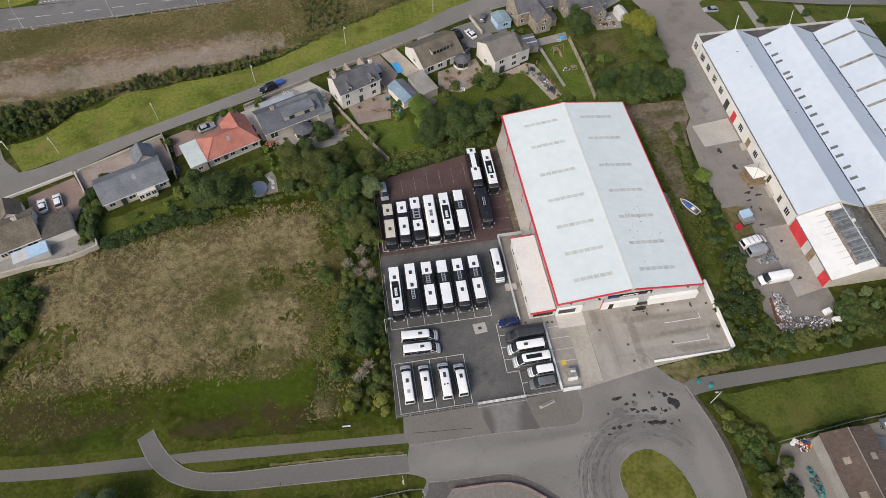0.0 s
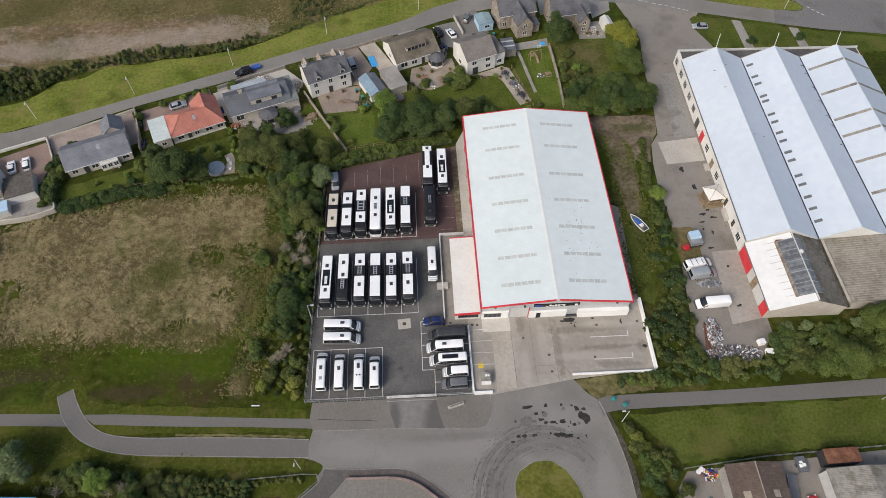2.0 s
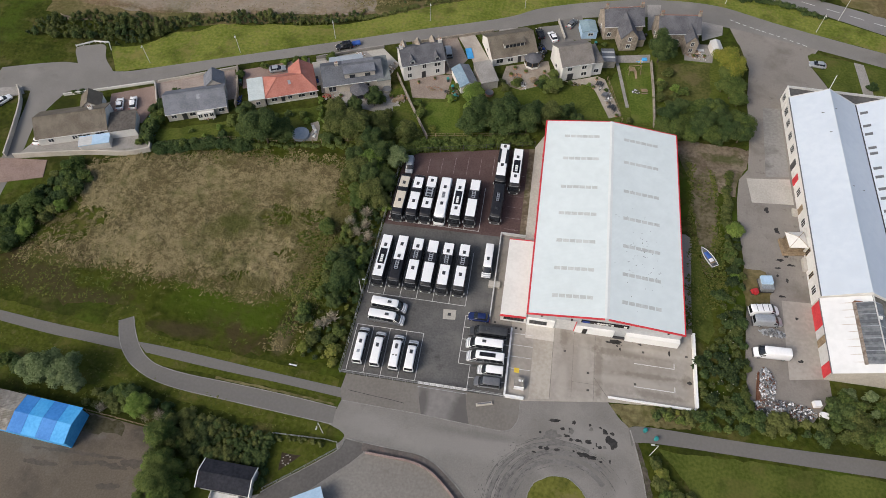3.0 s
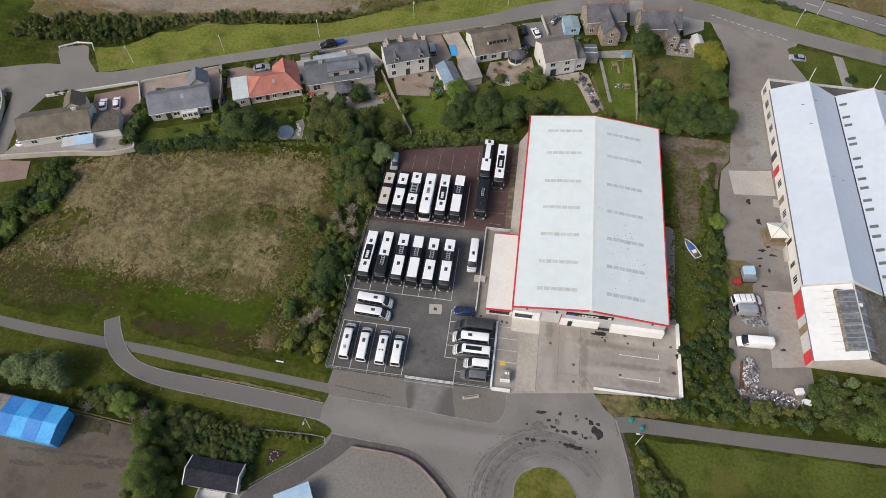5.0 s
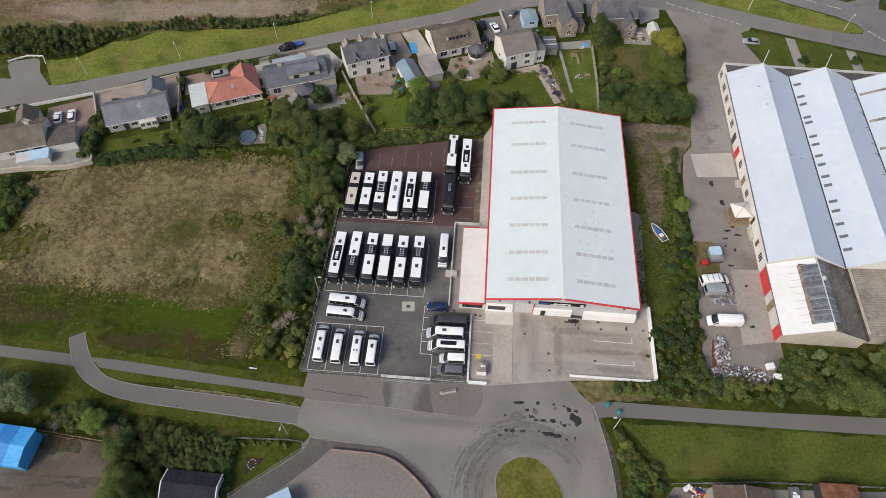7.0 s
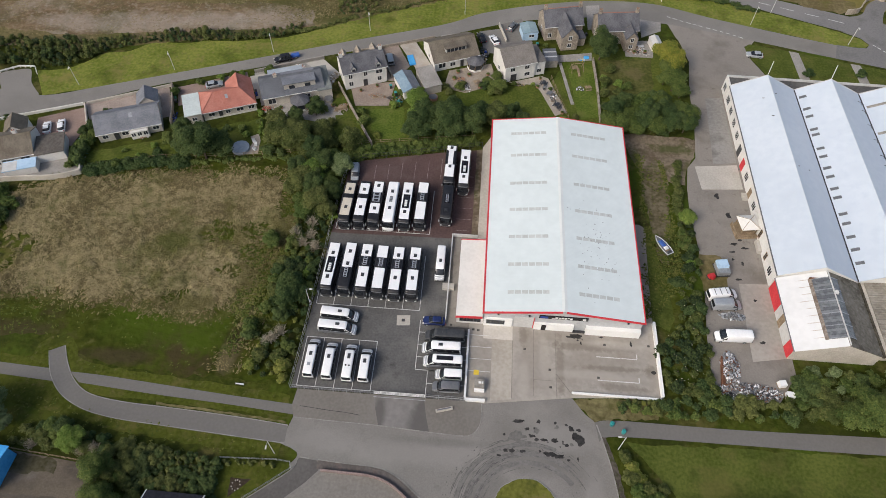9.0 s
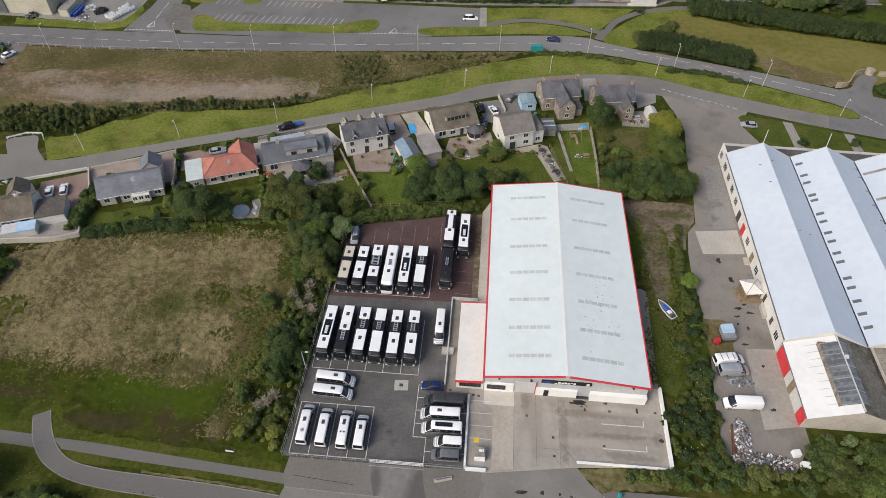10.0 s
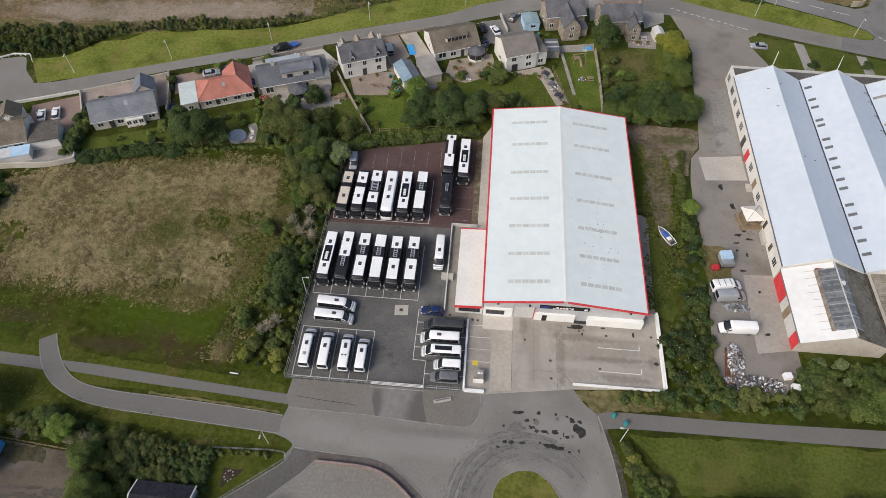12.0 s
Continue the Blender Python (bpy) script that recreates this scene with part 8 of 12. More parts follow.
for ob, x, y, turn in (
        (minibus(CARWHITE, "white minibus with two roof hatches", "two", 8.0), 2.9, 47.6, 0), (white_bus, 6.4, 47.3, 0), (minibus(CARWHITE, "white minibus with dark windscreen and two roof vents", "vents"), 10.2, 47.2, 0), (minibus(CARWHITE, "shorter white minibus with a dark roof hatch", "plain", 6.8), 13.3, 46.9, 0),
        (white_bus, 6.7, 57.3, -93), (white_bus, 6.7, 54.4, -92), (minibus(CARWHITE, "white minibus parked beside the annex", "plain", 8.0), 25.7, 71.2, 180),
        (minibus(CARDARK, "charcoal minibus with a dark roof hatch", "plain", 7.8), 27.9, 54.3, 91), (white_bus, 27.4, 51.6, 91), (minibus(CARWHITE, "white minibus with a long black roof panel", "panel"), 27.9, 48.8, 91),
        (minibus(CARWHITE, "white people carrier with dark windows", "none", 5.2, 1.9, 1.9, "people_carrier", "", True, "car"), 29.2, 46.3, 91), (minibus(CARGREY, "grey people carrier with dark windows", "none", 5.2, 1.9, 1.9, "people_carrier", "", True, "car"), 28.9, 43.8, 91),
        (car(CARNAVY, "dark blue car parked in the yard", 4.5), 25.5, 57.7, 91), (minibus(CARSILVER, "silver van beside the trees in the yard", "none", 4.8, 1.85, 1.9, "van", "", False, "van"), 3.7, 95.6, 184),
        (minibus(CARWHITE, "white panel van parked in the back lane", "none", 7.2, 2.05, 2.5, "van", "", False, "van"), 84.4, 58.9, 92)):
    place(ob, x, y, turn)
for ob, x, y, turn in (
        (car(CARWHITE, "white car parked on the pink drive", 4.2), -74.2, 104.0, 20), (car(CARWHITE, "white estate car parked on the pink drive", 4.4, estate=True), -71.0, 105.0, 20),
        (car(CARSILVER, "pale blue-grey car beside the red roof", 4.4), -37.9, 123.3, -68), (car(CARBLACK, "black off-road car parked by the kerb", 4.8, 1.95, 1.8, estate=True), -22.3, 135.2, 112),
        (car(CARSILVER, "silver car beside the lane", 4.5), 106.5, 148.6, 85), (car(CARBLACK, "black car on the drive", 4.4), 31.0, 149.4, 20), (car(CARWHITE, "white car on the drive", 4.3), 34.6, 148.6, 25), (car(CARGREY, "dark grey car in the parking court", 4.4), 39.6, 155.2, -25),
        (minibus(CARSILVER, "silver van on the gravel drive", "none", 4.9, 1.85, 1.9, "van", "", True, "van"), 6.6, 137.6, 15), (car(CARWHITE, "white car in the rear court", 4.3), -88.9, 89.5, 6), (car(CARWHITE, "white car at the roadside court", 4.3), -104.6, 100.5, -30),
        (car(CARNAVY, "dark blue car on the main road", 4.4), 53.0, 189.4, 84), (car(CARWHITE, "white car beside the waste ground", 4.3), -117.1, 163.2, -25), (car(CARBLACK, "black car beside the waste ground", 4.3), -118, 156.6, -25), (car(CARGREY, "grey car beside the waste ground", 4.3), -122, 168, -60)):
    place(ob, x, y, turn)


def pickup(label):
    v = car(CARWHITE, label, 5.3, 1.9, 1.75, "pickup_truck", category="truck")
    part("load_bed", Geo().box(-0.8, 0.8, -2.5, -0.95, 0.9, 1.02), CARBLACK, v)
    return v


place(pickup("white pickup truck in the car park"), 25.3, 200.6, -88)
t = thing("trailer", pose(-19.3, 137.0, 0.05, 0, 0, 112), "small blue box trailer behind the car", "trailer")
part("box", Geo().box(-0.7, 0.7, -1.1, 1.1, 0.4, 0.85), NAVYSHEET, t), part("tow_bar", Geo().rod((0, 1.1, 0.45), (0, 2.0, 0.45), 0.05), DARKMETAL, t)
wheels(t, 0.8, (-0.1,), 0.3)
van = minibus(CARWHITE, "white van with roof bars, beside the scrap", "rack", 6.2, 2.0, 2.4, "van", "", False, "van")
place(van, 83.9, 68.6, -80)
place(minibus(CARSILVER, "silver grey van among scrap frames", "none", 6.0, 2.0, 2.4, "van", "", False, "van"), 84.4, 66.2, -84)

# boat, gazebo, skip and scrap beside the lane
b = thing("boat", pose(73.3, 80.1, 0.1, 0, 0, 30) @ Matrix.Diagonal((0.86, 0.92, 0.95, 1)), "small white boat with a blue cover on the grass", "boat")
hull = [(0, 3.2), (0.7, 2.0), (1.1, 0.4), (1.1, -1.6), (0.9, -2.8), (-0.9, -2.8), (-1.1, -1.6), (-1.1, 0.4), (-0.7, 2.0)]
n = len(hull)
part("hull", Geo().add([(0.45 * x, 0.85 * y, 0.1) for x, y in hull] + [(x, y, 1.15) for x, y in hull], [tuple(range(n))] + [(i, (i + 1) % n, n + (i + 1) % n, n + i) for i in range(n)] + [tuple(range(n, 2 * n))]), CARDARK, b)
part("deck", Geo().prism([(0.86 * x, 0.86 * y) for x, y in hull], 1.13, 1.2), CARGREY, b)
part("gunwale", strip(Geo(), [(0.96 * x, 0.97 * y) for x, y in hull], 0.12, 1.1, 1.28, True), CARWHITE, b)
part("cover", Geo().box(-0.55, 0.55, -0.4, 1.5, 1.2, 1.55, 0.2, 0.3), NAVYSHEET, b, "blue cover")
part("thwart", Geo().box(-0.7, 0.7, -1.8, -1.5, 1.2, 1.3), WOOD, b), part("cabin_top", Geo().box(-0.5, 0.5, -1.4, -0.5, 1.2, 1.5, 0.1, 0.1), CARWHITE, b), part("engine_cover", Geo().box(-0.35, 0.35, -2.6, -2.0, 1.2, 1.6, 0.06, 0.06), CARDARK, b)
g = thing("gazebo", pose(92.3, 87.0, 0.05, 0, 0, 8), "timber gazebo with a pale pyramid roof", "gazebo")
for x in (-1.6, 1.6):
    for y in (-1.6, 1.6):
        part("post", Geo().box(x - 0.1, x + 0.1, y - 0.1, y + 0.1, 0, 2.3), WOOD, g)
part("floor", Geo().box(-1.9, 1.9, -1.9, 1.9, 0, 0.25), WOOD, g)
for y in (-1.7, 1.7):
    part("rail", Geo().box(-1.7, 1.7, y - 0.06, y + 0.06, 0.9, 1.05), WOOD, g)
part("roof", Geo().add([(-2.1, -2.1, 2.3), (2.1, -2.1, 2.3), (2.1, 2.1, 2.3), (-2.1, 2.1, 2.3), (0, 0, 3.4)], [(0, 1, 4), (1, 2, 4), (2, 3, 4), (3, 0, 4), (3, 2, 1, 0)]), CREAMROOF, g)
part("deck", Geo().box(-2.9, -1.95, -2.2, 1.4, 0, 0.45), WOOD, g), part("deck", Geo().box(-2.9, 1.9, -2.7, -1.95, 0, 0.45), WOOD, g)
for x, y in ((-2.8, -2.6), (-2.8, -0.6), (-2.8, 1.3), (-0.4, -2.6), (1.8, -2.6)):
    part("rail_post", Geo().box(x - 0.06, x + 0.06, y - 0.06, y + 0.06, 0.45, 1.2), WOOD, g)
part("rail", Geo().box(-2.86, -2.74, -2.6, 1.3, 1.1, 1.2), WOOD, g), part("rail", Geo().box(-2.74, 1.86, -2.66, -2.54, 1.1, 1.2), WOOD, g)
for sx, sy in ((-1, -1), (1, -1), (1, 1), (-1, 1)):
    part("roof_rib", Geo().rod((sx * 2.1, sy * 2.1, 2.34), (0, 0, 3.44), 0.05), WOOD, g)
s = thing("blue_crate", pose(85.0, 75.2, 0.05, 0, 0, 8), "blue covered trailer cage beside the hedge", "trailer")
part("cage", Geo().box(-1.3, 1.3, -1.6, 1.3, 0.5, 1.5), FENCEMETAL, s), part("cover", Geo().box(-1.2, 1.2, -0.4, 1.5, 1.5, 2.2, 0.1, 0.1), PALEBLUE, s, "pale blue tarpaulin"), part("bed", Geo().box(-1.4, 1.4, -1.8, 1.6, 0.3, 0.5), DARKMETAL, s)
s = thing("red_machine", pose(82.7, 73.4, 0.05, 0, 0, 20), "small red machine beside the blue trailer", "machine")
part("body", Geo().box(-0.7, 0.7, -0.5, 0.5, 0.2, 0.9, 0.1, 0.1), CARRED, s), part("hood", Geo().box(-0.3, 0.3, -0.9, -0.4, 0.2, 1.1), CARRED, s), part("base", Geo().box(-0.8, 0.8, -0.6, 0.6, 0, 0.2), DARKMETAL, s)


def heap(name, cx, cy, rx, ry, height, count, mats, label, seed, big=1.0):
    """A loose heap of small bent pieces; one part for each kind of metal."""
    rnd = random.Random(seed)
    t = thing(name, pose(cx, cy, 0.03), label, "scrap", kind="stuff")
    for mt in mats:
        geo = Geo()
        for i in range(count // len(mats)):
            r, a = math.sqrt(rnd.random()), rnd.uniform(0, 6.283)
            x, y = rx * r * math.cos(a), ry * r * math.sin(a)
            z = max(0.02, height * (1 - r) * rnd.uniform(0.4, 1.0))
            l, u, w = big * rnd.uniform(0.15, 0.8), big * rnd.uniform(0.1, 0.35), big * rnd.uniform(0.04, 0.15)
            m = Matrix.Translation((x, y, z + 0.1)) @ Euler((rnd.uniform(-0.6, 0.6), rnd.uniform(-0.6, 0.6), rnd.uniform(0, 6.28))).to_matrix().to_4x4()
            pts = [m @ Vector((sx * l / 2, sy * u / 2, sz * w / 2)) for sz in (-1, 1) for sx, sy in ((-1, -1), (1, -1), (1, 1), (-1, 1))]
            geo.add(pts, [(3, 2, 1, 0), (4, 5, 6, 7), (0, 1, 5, 4), (1, 2, 6, 5), (2, 3, 7, 6), (3, 0, 4, 7)])
        part("scrap_pieces", geo, mt, t, tidy=False)
    return t


heap("scrap_heap", 83.0, 52.6, 1.7, 3.4, 1.6, 420, (FENCEMETAL, CARWHITE, RUST, CARGREY, CARSILVER), "tall heap of white and rusty scrap metal", 1)
heap("scrap_heap", 85.6, 47.6, 6.2, 1.9, 1.1, 800, (FENCEMETAL, CARGREY, RUST, CARWHITE, CARDARK, GREYSHEET), "long low heap of mixed grey scrap", 2)
heap("scrap_heap", 85.5, 64.0, 2.6, 0.9, 0.9, 150, (FENCEMETAL, CARSILVER, CARGREY), "heap of bent metal frames", 3)
s = thing("rusty_trough", pose(81.2, 51.6, 0.05, 0, 0, -8), "long rusty steel trough beside the scrap", "trough")
part("side", Geo().box(-0.15, 0.05, -2.8, 3.0, 0, 0.8), RUST, s), part("floor", Geo().box(0.05, 0.7, -2.8, 3.0, 0, 0.15), RUST, s)
for x, y, a in ((92.0, 49.6, 10), (93.0, 47.4, -5)):
    s = thing("white_crate", pose(x, y, 0.03, 0, 0, a), "white plastic tank crate beside the scrap", "crate", "white crates")
    part("tank", Geo().box(-0.7, 0.7, -0.6, 0.6, 0.15, 1.15, 0.05, 0.05), CARWHITE, s), part("pallet", Geo().box(-0.75, 0.75, -0.65, 0.65, 0, 0.15), WOOD, s)


# ---- plants ----
def leaf_mesh(name, blobs, per_area, size, seed, inner=0.78, squash=1.0):
    """A crown: dark inner lumps covered in many small leaf clumps. blobs: (x, y, z, rx, rz)."""
    rng = np.random.default_rng(seed)
    vs, fs = [], []
    lat = [(-90, 1), (-40, 7), (10, 8), (50, 6), (90, 1)]
    for x, y, z, rx, rz in blobs:
        rings, base = [], len(vs)
        for deg, n in lat:
            a = math.radians(deg)
            ring = []
            for i in range(n):
                b = 2 * math.pi * i / n + deg
                k = inner * rng.uniform(0.8, 1.1)
                ring.append(len(vs))
                vs.append((x + rx * k * math.cos(a) * math.cos(b), y + rx * k * math.cos(a) * math.sin(b), z + rz * k * math.sin(a)))
            rings.append(ring)
        for lo, hi in zip(rings, rings[1:]):
            n, m = len(lo), len(hi)
            if n == 1:
                fs += [(lo[0], hi[(i + 1) % m], hi[i]) for i in range(m)]
            elif m == 1:
                fs += [(lo[i], lo[(i + 1) % n], hi[0]) for i in range(n)]
            else:
                i = j = 0
                while i < n or j < m:
                    if j >= m or (i < n and i / n <= j / m):
                        fs.append((lo[i % n], lo[(i + 1) % n], hi[j % m]))
                        i += 1
                    else:
                        fs.append((lo[i % n], hi[(j + 1) % m], hi[j % m]))
                        j += 1
    lv, lf = [np.array(vs)], [np.array(fs)]
    count = len(vs)
    for x, y, z, rx, rz in blobs:
        n = max(16, int(1.66 * per_area * 4 * math.pi * rx * (rx + 2 * rz) / 3))
        d = rng.normal(size=(n, 3))
        d /= np.linalg.norm(d, axis=1)[:, None]
        d[:, 2] = np.where(d[:, 2] < -0.35, -d[:, 2], d[:, 2])
        r = rng.uniform(0.74, 1.12, n)[:, None]
        p = np.array([x, y, z]) + d * r * np.array([rx, rx, rz])
        p[:, 2] = np.maximum(p[:, 2], 0.08)
        nor = d * 0.8 + rng.normal(size=(n, 3)) * 0.36 + np.array([0, 0, 0.5])
        nor /= np.linalg.norm(nor, axis=1)[:, None]
        u = np.cross(nor, rng.normal(size=(n, 3)))
        u /= np.linalg.norm(u, axis=1)[:, None]
        w = np.cross(nor, u)
        s = 0.8 * size * rng.uniform(0.5, 1.4, n)[:, None]
        tri = np.stack([p - u * s - w * s * 0.55, p + u * s * 0.75 - w * s * 0.6 + nor * s * 0.2, p + u * s * 0.1 + w * s * 0.85], 1)
        lv.append(tri.reshape(-1, 3))
        lf.append(np.arange(3 * n).reshape(n, 3) + count)
        count += 3 * n
    me = bpy.data.meshes.new(name)
    me.from_pydata(np.concatenate(lv).tolist(), [], np.concatenate(lf).tolist())
    return me


def crown_blobs(rnd, radius, height, z0, n):
    """Lumps that fill an uneven crown."""
    out = [(0, 0, z0 + height * 0.46, radius * 0.72, height * 0.46)]
    for i in range(n):
        a = 2 * math.pi * i / n * 2.4 + rnd.uniform(-0.5, 0.5)
        t = rnd.uniform(0.05, 0.95)
        ring = radius * (0.74 if t < 0.55 else 0.45) * rnd.uniform(0.75, 1.12)
        r = radius * rnd.uniform(0.27, 0.46)
        out.append((ring * math.cos(a), ring * math.sin(a), z0 + height * (0.18 + 0.66 * t), r, r * rnd.uniform(0.75, 1.0)))
    return out


def tree(seed, leaf, radius, height, label, lumps=14, density=14.0, size=0.205, name="tree", bole=0.28):
    rnd = random.Random(seed)
    t = thing(name, pose(0, 0, 0), label, name)
    stem = Geo().rod((0, 0, -0.1), (0.1, 0.05, height * 0.5), 0.05 * radius + 0.06, 0.03 * radius + 0.03, 8)
    for i in range(5):
        a = 2 * math.pi * i / 5 + rnd.uniform(-0.4, 0.4)
        z = height * rnd.uniform(0.22, 0.42)
        stem.rod((0.05, 0.03, z), (0.6 * radius * math.cos(a), 0.6 * radius * math.sin(a), z + height * rnd.uniform(0.15, 0.35)), 0.03 * radius + 0.02, 0.02, 6)
    part("trunk", stem, BARK, t)
    z0 = height * bole if name == "tree" else 0.0
    part("crown", leaf_mesh("crown", crown_blobs(rnd, radius, height - z0, z0, lumps), density, size, seed), LEAF[leaf], t)
    return t


def bare_shrub(seed, radius, height, label):
    rnd = random.Random(seed)
    t = thing("bare_shrub", pose(0, 0, 0), label, "shrub")
    geo = Geo()
    for i in range(70):
        a, e = rnd.uniform(0, 6.28), rnd.uniform(0.35, 1.4)
        d = Vector((math.cos(a) * math.cos(e) * radius, math.sin(a) * math.cos(e) * radius, math.sin(e) * height)) * rnd.uniform(0.7, 1.05)
        mid = d * 0.5 + Vector((rnd.uniform(-0.2, 0.2), rnd.uniform(-0.2, 0.2), rnd.uniform(0, 0.3)))
        geo.rod((0, 0, 0), mid, 0.045, 0.03, 3), geo.rod(mid, d, 0.03, 0.012, 3)
        for k in range(3):
            q = mid.lerp(d, rnd.random())
            geo.rod(q, q + Vector((rnd.uniform(-0.5, 0.5), rnd.uniform(-0.5, 0.5), rnd.uniform(0.1, 0.6))), 0.022, 0.01, 3)
    part("twig_mass", geo, LEAF["bare"], t, tidy=False)
    return t


PROTO = {
    "tree_dark": tree(11, "dark", 3.6, 7.0, "broad tree with dense dark green leaves", 15),
    "tree_mid": tree(12, "mid", 3.4, 6.5, "broad tree with mid-green leaves", 14),
    "tree_olive": tree(13, "olive", 3.2, 6.0, "rounded tree with dull olive leaves", 13),
    "tree_light": tree(14, "light", 2.8, 5.5, "small tree with fresh light green leaves", 12),
    "tree_gold": tree(15, "yellow", 3.2, 7.0, "tree with yellow-green summer leaves", 14),
    "tree_grey": tree(16, "grey", 3.2, 6.5, "willow-like tree with grey-green leaves", 14, 12.0, 0.2),
    "bush_dark": tree(21, "dark", 1.7, 2.6, "dense dark green leafy bush", 9, 13.0, 0.2, "bush"),
    "bush_mid": tree(22, "mid", 1.6, 2.4, "rounded green bush in leaf", 9, 13.0, 0.2, "bush"),
    "bush_olive": tree(23, "olive", 1.7, 2.2, "straggling olive-green leafy bush", 9, 12.0, 0.2, "bush"),
    "bush_light": tree(24, "light", 1.4, 2.0, "light green leafy garden bush", 8, 11.0, 0.22, "bush"),
    "bush_gold": tree(25, "gold", 1.3, 1.8, "yellow-green flowering bush in leaf", 8, 11.0, 0.22, "bush"),
    "bush_grey": tree(26, "grey", 1.5, 2.2, "grey-green bush with small leaves", 8, 10.0, 0.22, "bush"),
    "bare": bare_shrub(31, 1.7, 2.4, "leafless grey-brown twiggy shrub"),
}
used = set()


def plant(kind, x, y, scale=1.0, turn=0.0, tall=1.0, z=0.0):
    m = pose(x, y, z, 0, 0, turn) @ Matrix.Diagonal((scale, scale, scale * tall, 1))
    if kind not in used:
        used.add(kind)
        PROTO[kind].matrix_basis = m
        return PROTO[kind]
    return copy_thing(PROTO[kind], m)


def thicket(area, spacing, kinds, lo, hi, seed, tall=(0.85, 1.2)):
    """Fills an area with shrubs and trees at uneven spacing."""
    rnd, pts = random.Random(seed), []
    xs, ys = [p[0] for p in area], [p[1] for p in area]
    for k in range(int(40 * (max(xs) - min(xs)) * (max(ys) - min(ys)) / spacing ** 2)):
        x, y = rnd.uniform(min(xs), max(xs)), rnd.uniform(min(ys), max(ys))
        if inside(x, y, area) and all((x - a) ** 2 + (y - b) ** 2 > spacing ** 2 for a, b in pts):
            pts.append((x, y))
            plant(rnd.choice(kinds), x, y, rnd.uniform(lo, hi), rnd.uniform(0, 360), rnd.uniform(*tall))


SIZES = {"tree": (3.3, 6.4, 12), "bush": (1.6, 2.4, 8), "low": (0.85, 1.75, 3)}


def scrub(area, spacing, kinds, lo, hi, seed, label, density=11.0, size=0.2):
    """A dense thicket in which single shrubs cannot be told apart: one crown for each kind of leaf."""
    rnd, pts, blobs = random.Random(seed), [], {}
    xs, ys = [p[0] for p in area], [p[1] for p in area]
    for k in range(int(40 * (max(xs) - min(xs)) * (max(ys) - min(ys)) / spacing ** 2)):
        x, y = rnd.uniform(min(xs), max(xs)), rnd.uniform(min(ys), max(ys))
        if inside(x, y, area) and all((x - a) ** 2 + (y - b) ** 2 > spacing ** 2 for a, b in pts):
            pts.append((x, y))
            drift = noise.noise((x * 0.16, y * 0.16, seed + 0.5))
            pick = int((0.5 + 0.9 * drift + rnd.uniform(-0.22, 0.22)) * len(kinds))
            form, leaf = kinds[max(0, min(len(kinds) - 1, pick))].split("_")
            r, h, n = SIZES[form]
            s = (lo + (hi - lo) * rnd.random()) * (1.0 + 0.55 * noise.noise((x * 0.21 + 9, y * 0.21, seed)))
            z0 = 0.9 * s if form == "tree" else 0.0
            blobs.setdefault(leaf, []).extend((x + bx, y + by, bz, br, bh) for bx, by, bz, br, bh in crown_blobs(rnd, r * s, h * s * rnd.uniform(0.85, 1.2) - z0, z0, n))
    t = thing("thicket", pose(0, 0, 0), label, "thicket", kind="stuff")
    stems = Geo()
    for x, y in pts:
        stems.rod((x, y, -0.1), (x + 0.1, y, 1.4), 0.09, 0.05, 5)
    part("stems", stems, BARK, t, tidy=False)
    for leaf, many in sorted(blobs.items()):
        part("foliage", leaf_mesh("foliage", many, density, size, seed), LEAF[leaf], t)


def hedge_line(pts, width, height, leaf, label, seed, z=0.0, step=1.1, density=9.0, size=0.22):
    """A clipped or straggling hedge: one long crown along a plan line."""
    rnd, blobs = random.Random(seed), []
    line = curve_through(pts, 8)
    run = 0.0
    for a, b in zip(line, line[1:]):
        d = math.hypot(b[0] - a[0], b[1] - a[1])
        n = max(1, round(d / step))
        for i in range(n):
            t = i / n
            for k in range(max(1, round(width / 1.6))):
                off = (k + 0.5) / max(1, round(width / 1.6)) - 0.5
                nx, ny = -(b[1] - a[1]) / max(d, 1e-6), (b[0] - a[0]) / max(d, 1e-6)
                r = rnd.uniform(0.5, 1.2) * min(width, 2.2) * 0.55
                h = height * (rnd.uniform(0.88, 1.06) if height > 3 else rnd.uniform(0.6, 1.2))
                blobs.append((a[0] + (b[0] - a[0]) * t + nx * off * width + rnd.uniform(-0.5, 0.5) * step, a[1] + (b[1] - a[1]) * t + ny * off * width + rnd.uniform(-0.5, 0.5) * step, z + h * 0.5, r, h * 0.55))
    return solid("hedge", leaf_mesh("hedge", blobs, density, size, seed), LEAF[leaf], label, "hedge", tidy=False)


# the belt of trees and shrubs west of the yard
MIXED = ["bush_deep", "bush_dark", "bush_mid", "bush_dark", "bush_olive", "bush_deep", "tree_dark"]
scrub([(-8.6, 43.4), (-0.8, 42.6), (-0.2, 58), (-7, 58)], 1.5, ["low_olive", "low_dark", "low_olive", "low_deep", "low_gold"], 0.6, 1.0, 1, "low olive weeds and brambles beside the yard", 12.0, 0.16)
scrub([(-9.5, 57), (-0.2, 57), (0.2, 70), (-7.5, 70)], 1.9, MIXED, 0.65, 1.05, 2, "dense belt of green shrubs beside the yard")
scrub([(-8.5, 69), (-0.2, 69), (0.4, 82), (-6.5, 82)], 1.5, ["low_deep", "low_dark", "low_olive", "low_deep", "low_mid"], 0.8, 1.3, 3, "low dark brambles under bare shrubs", 12.0, 0.16)
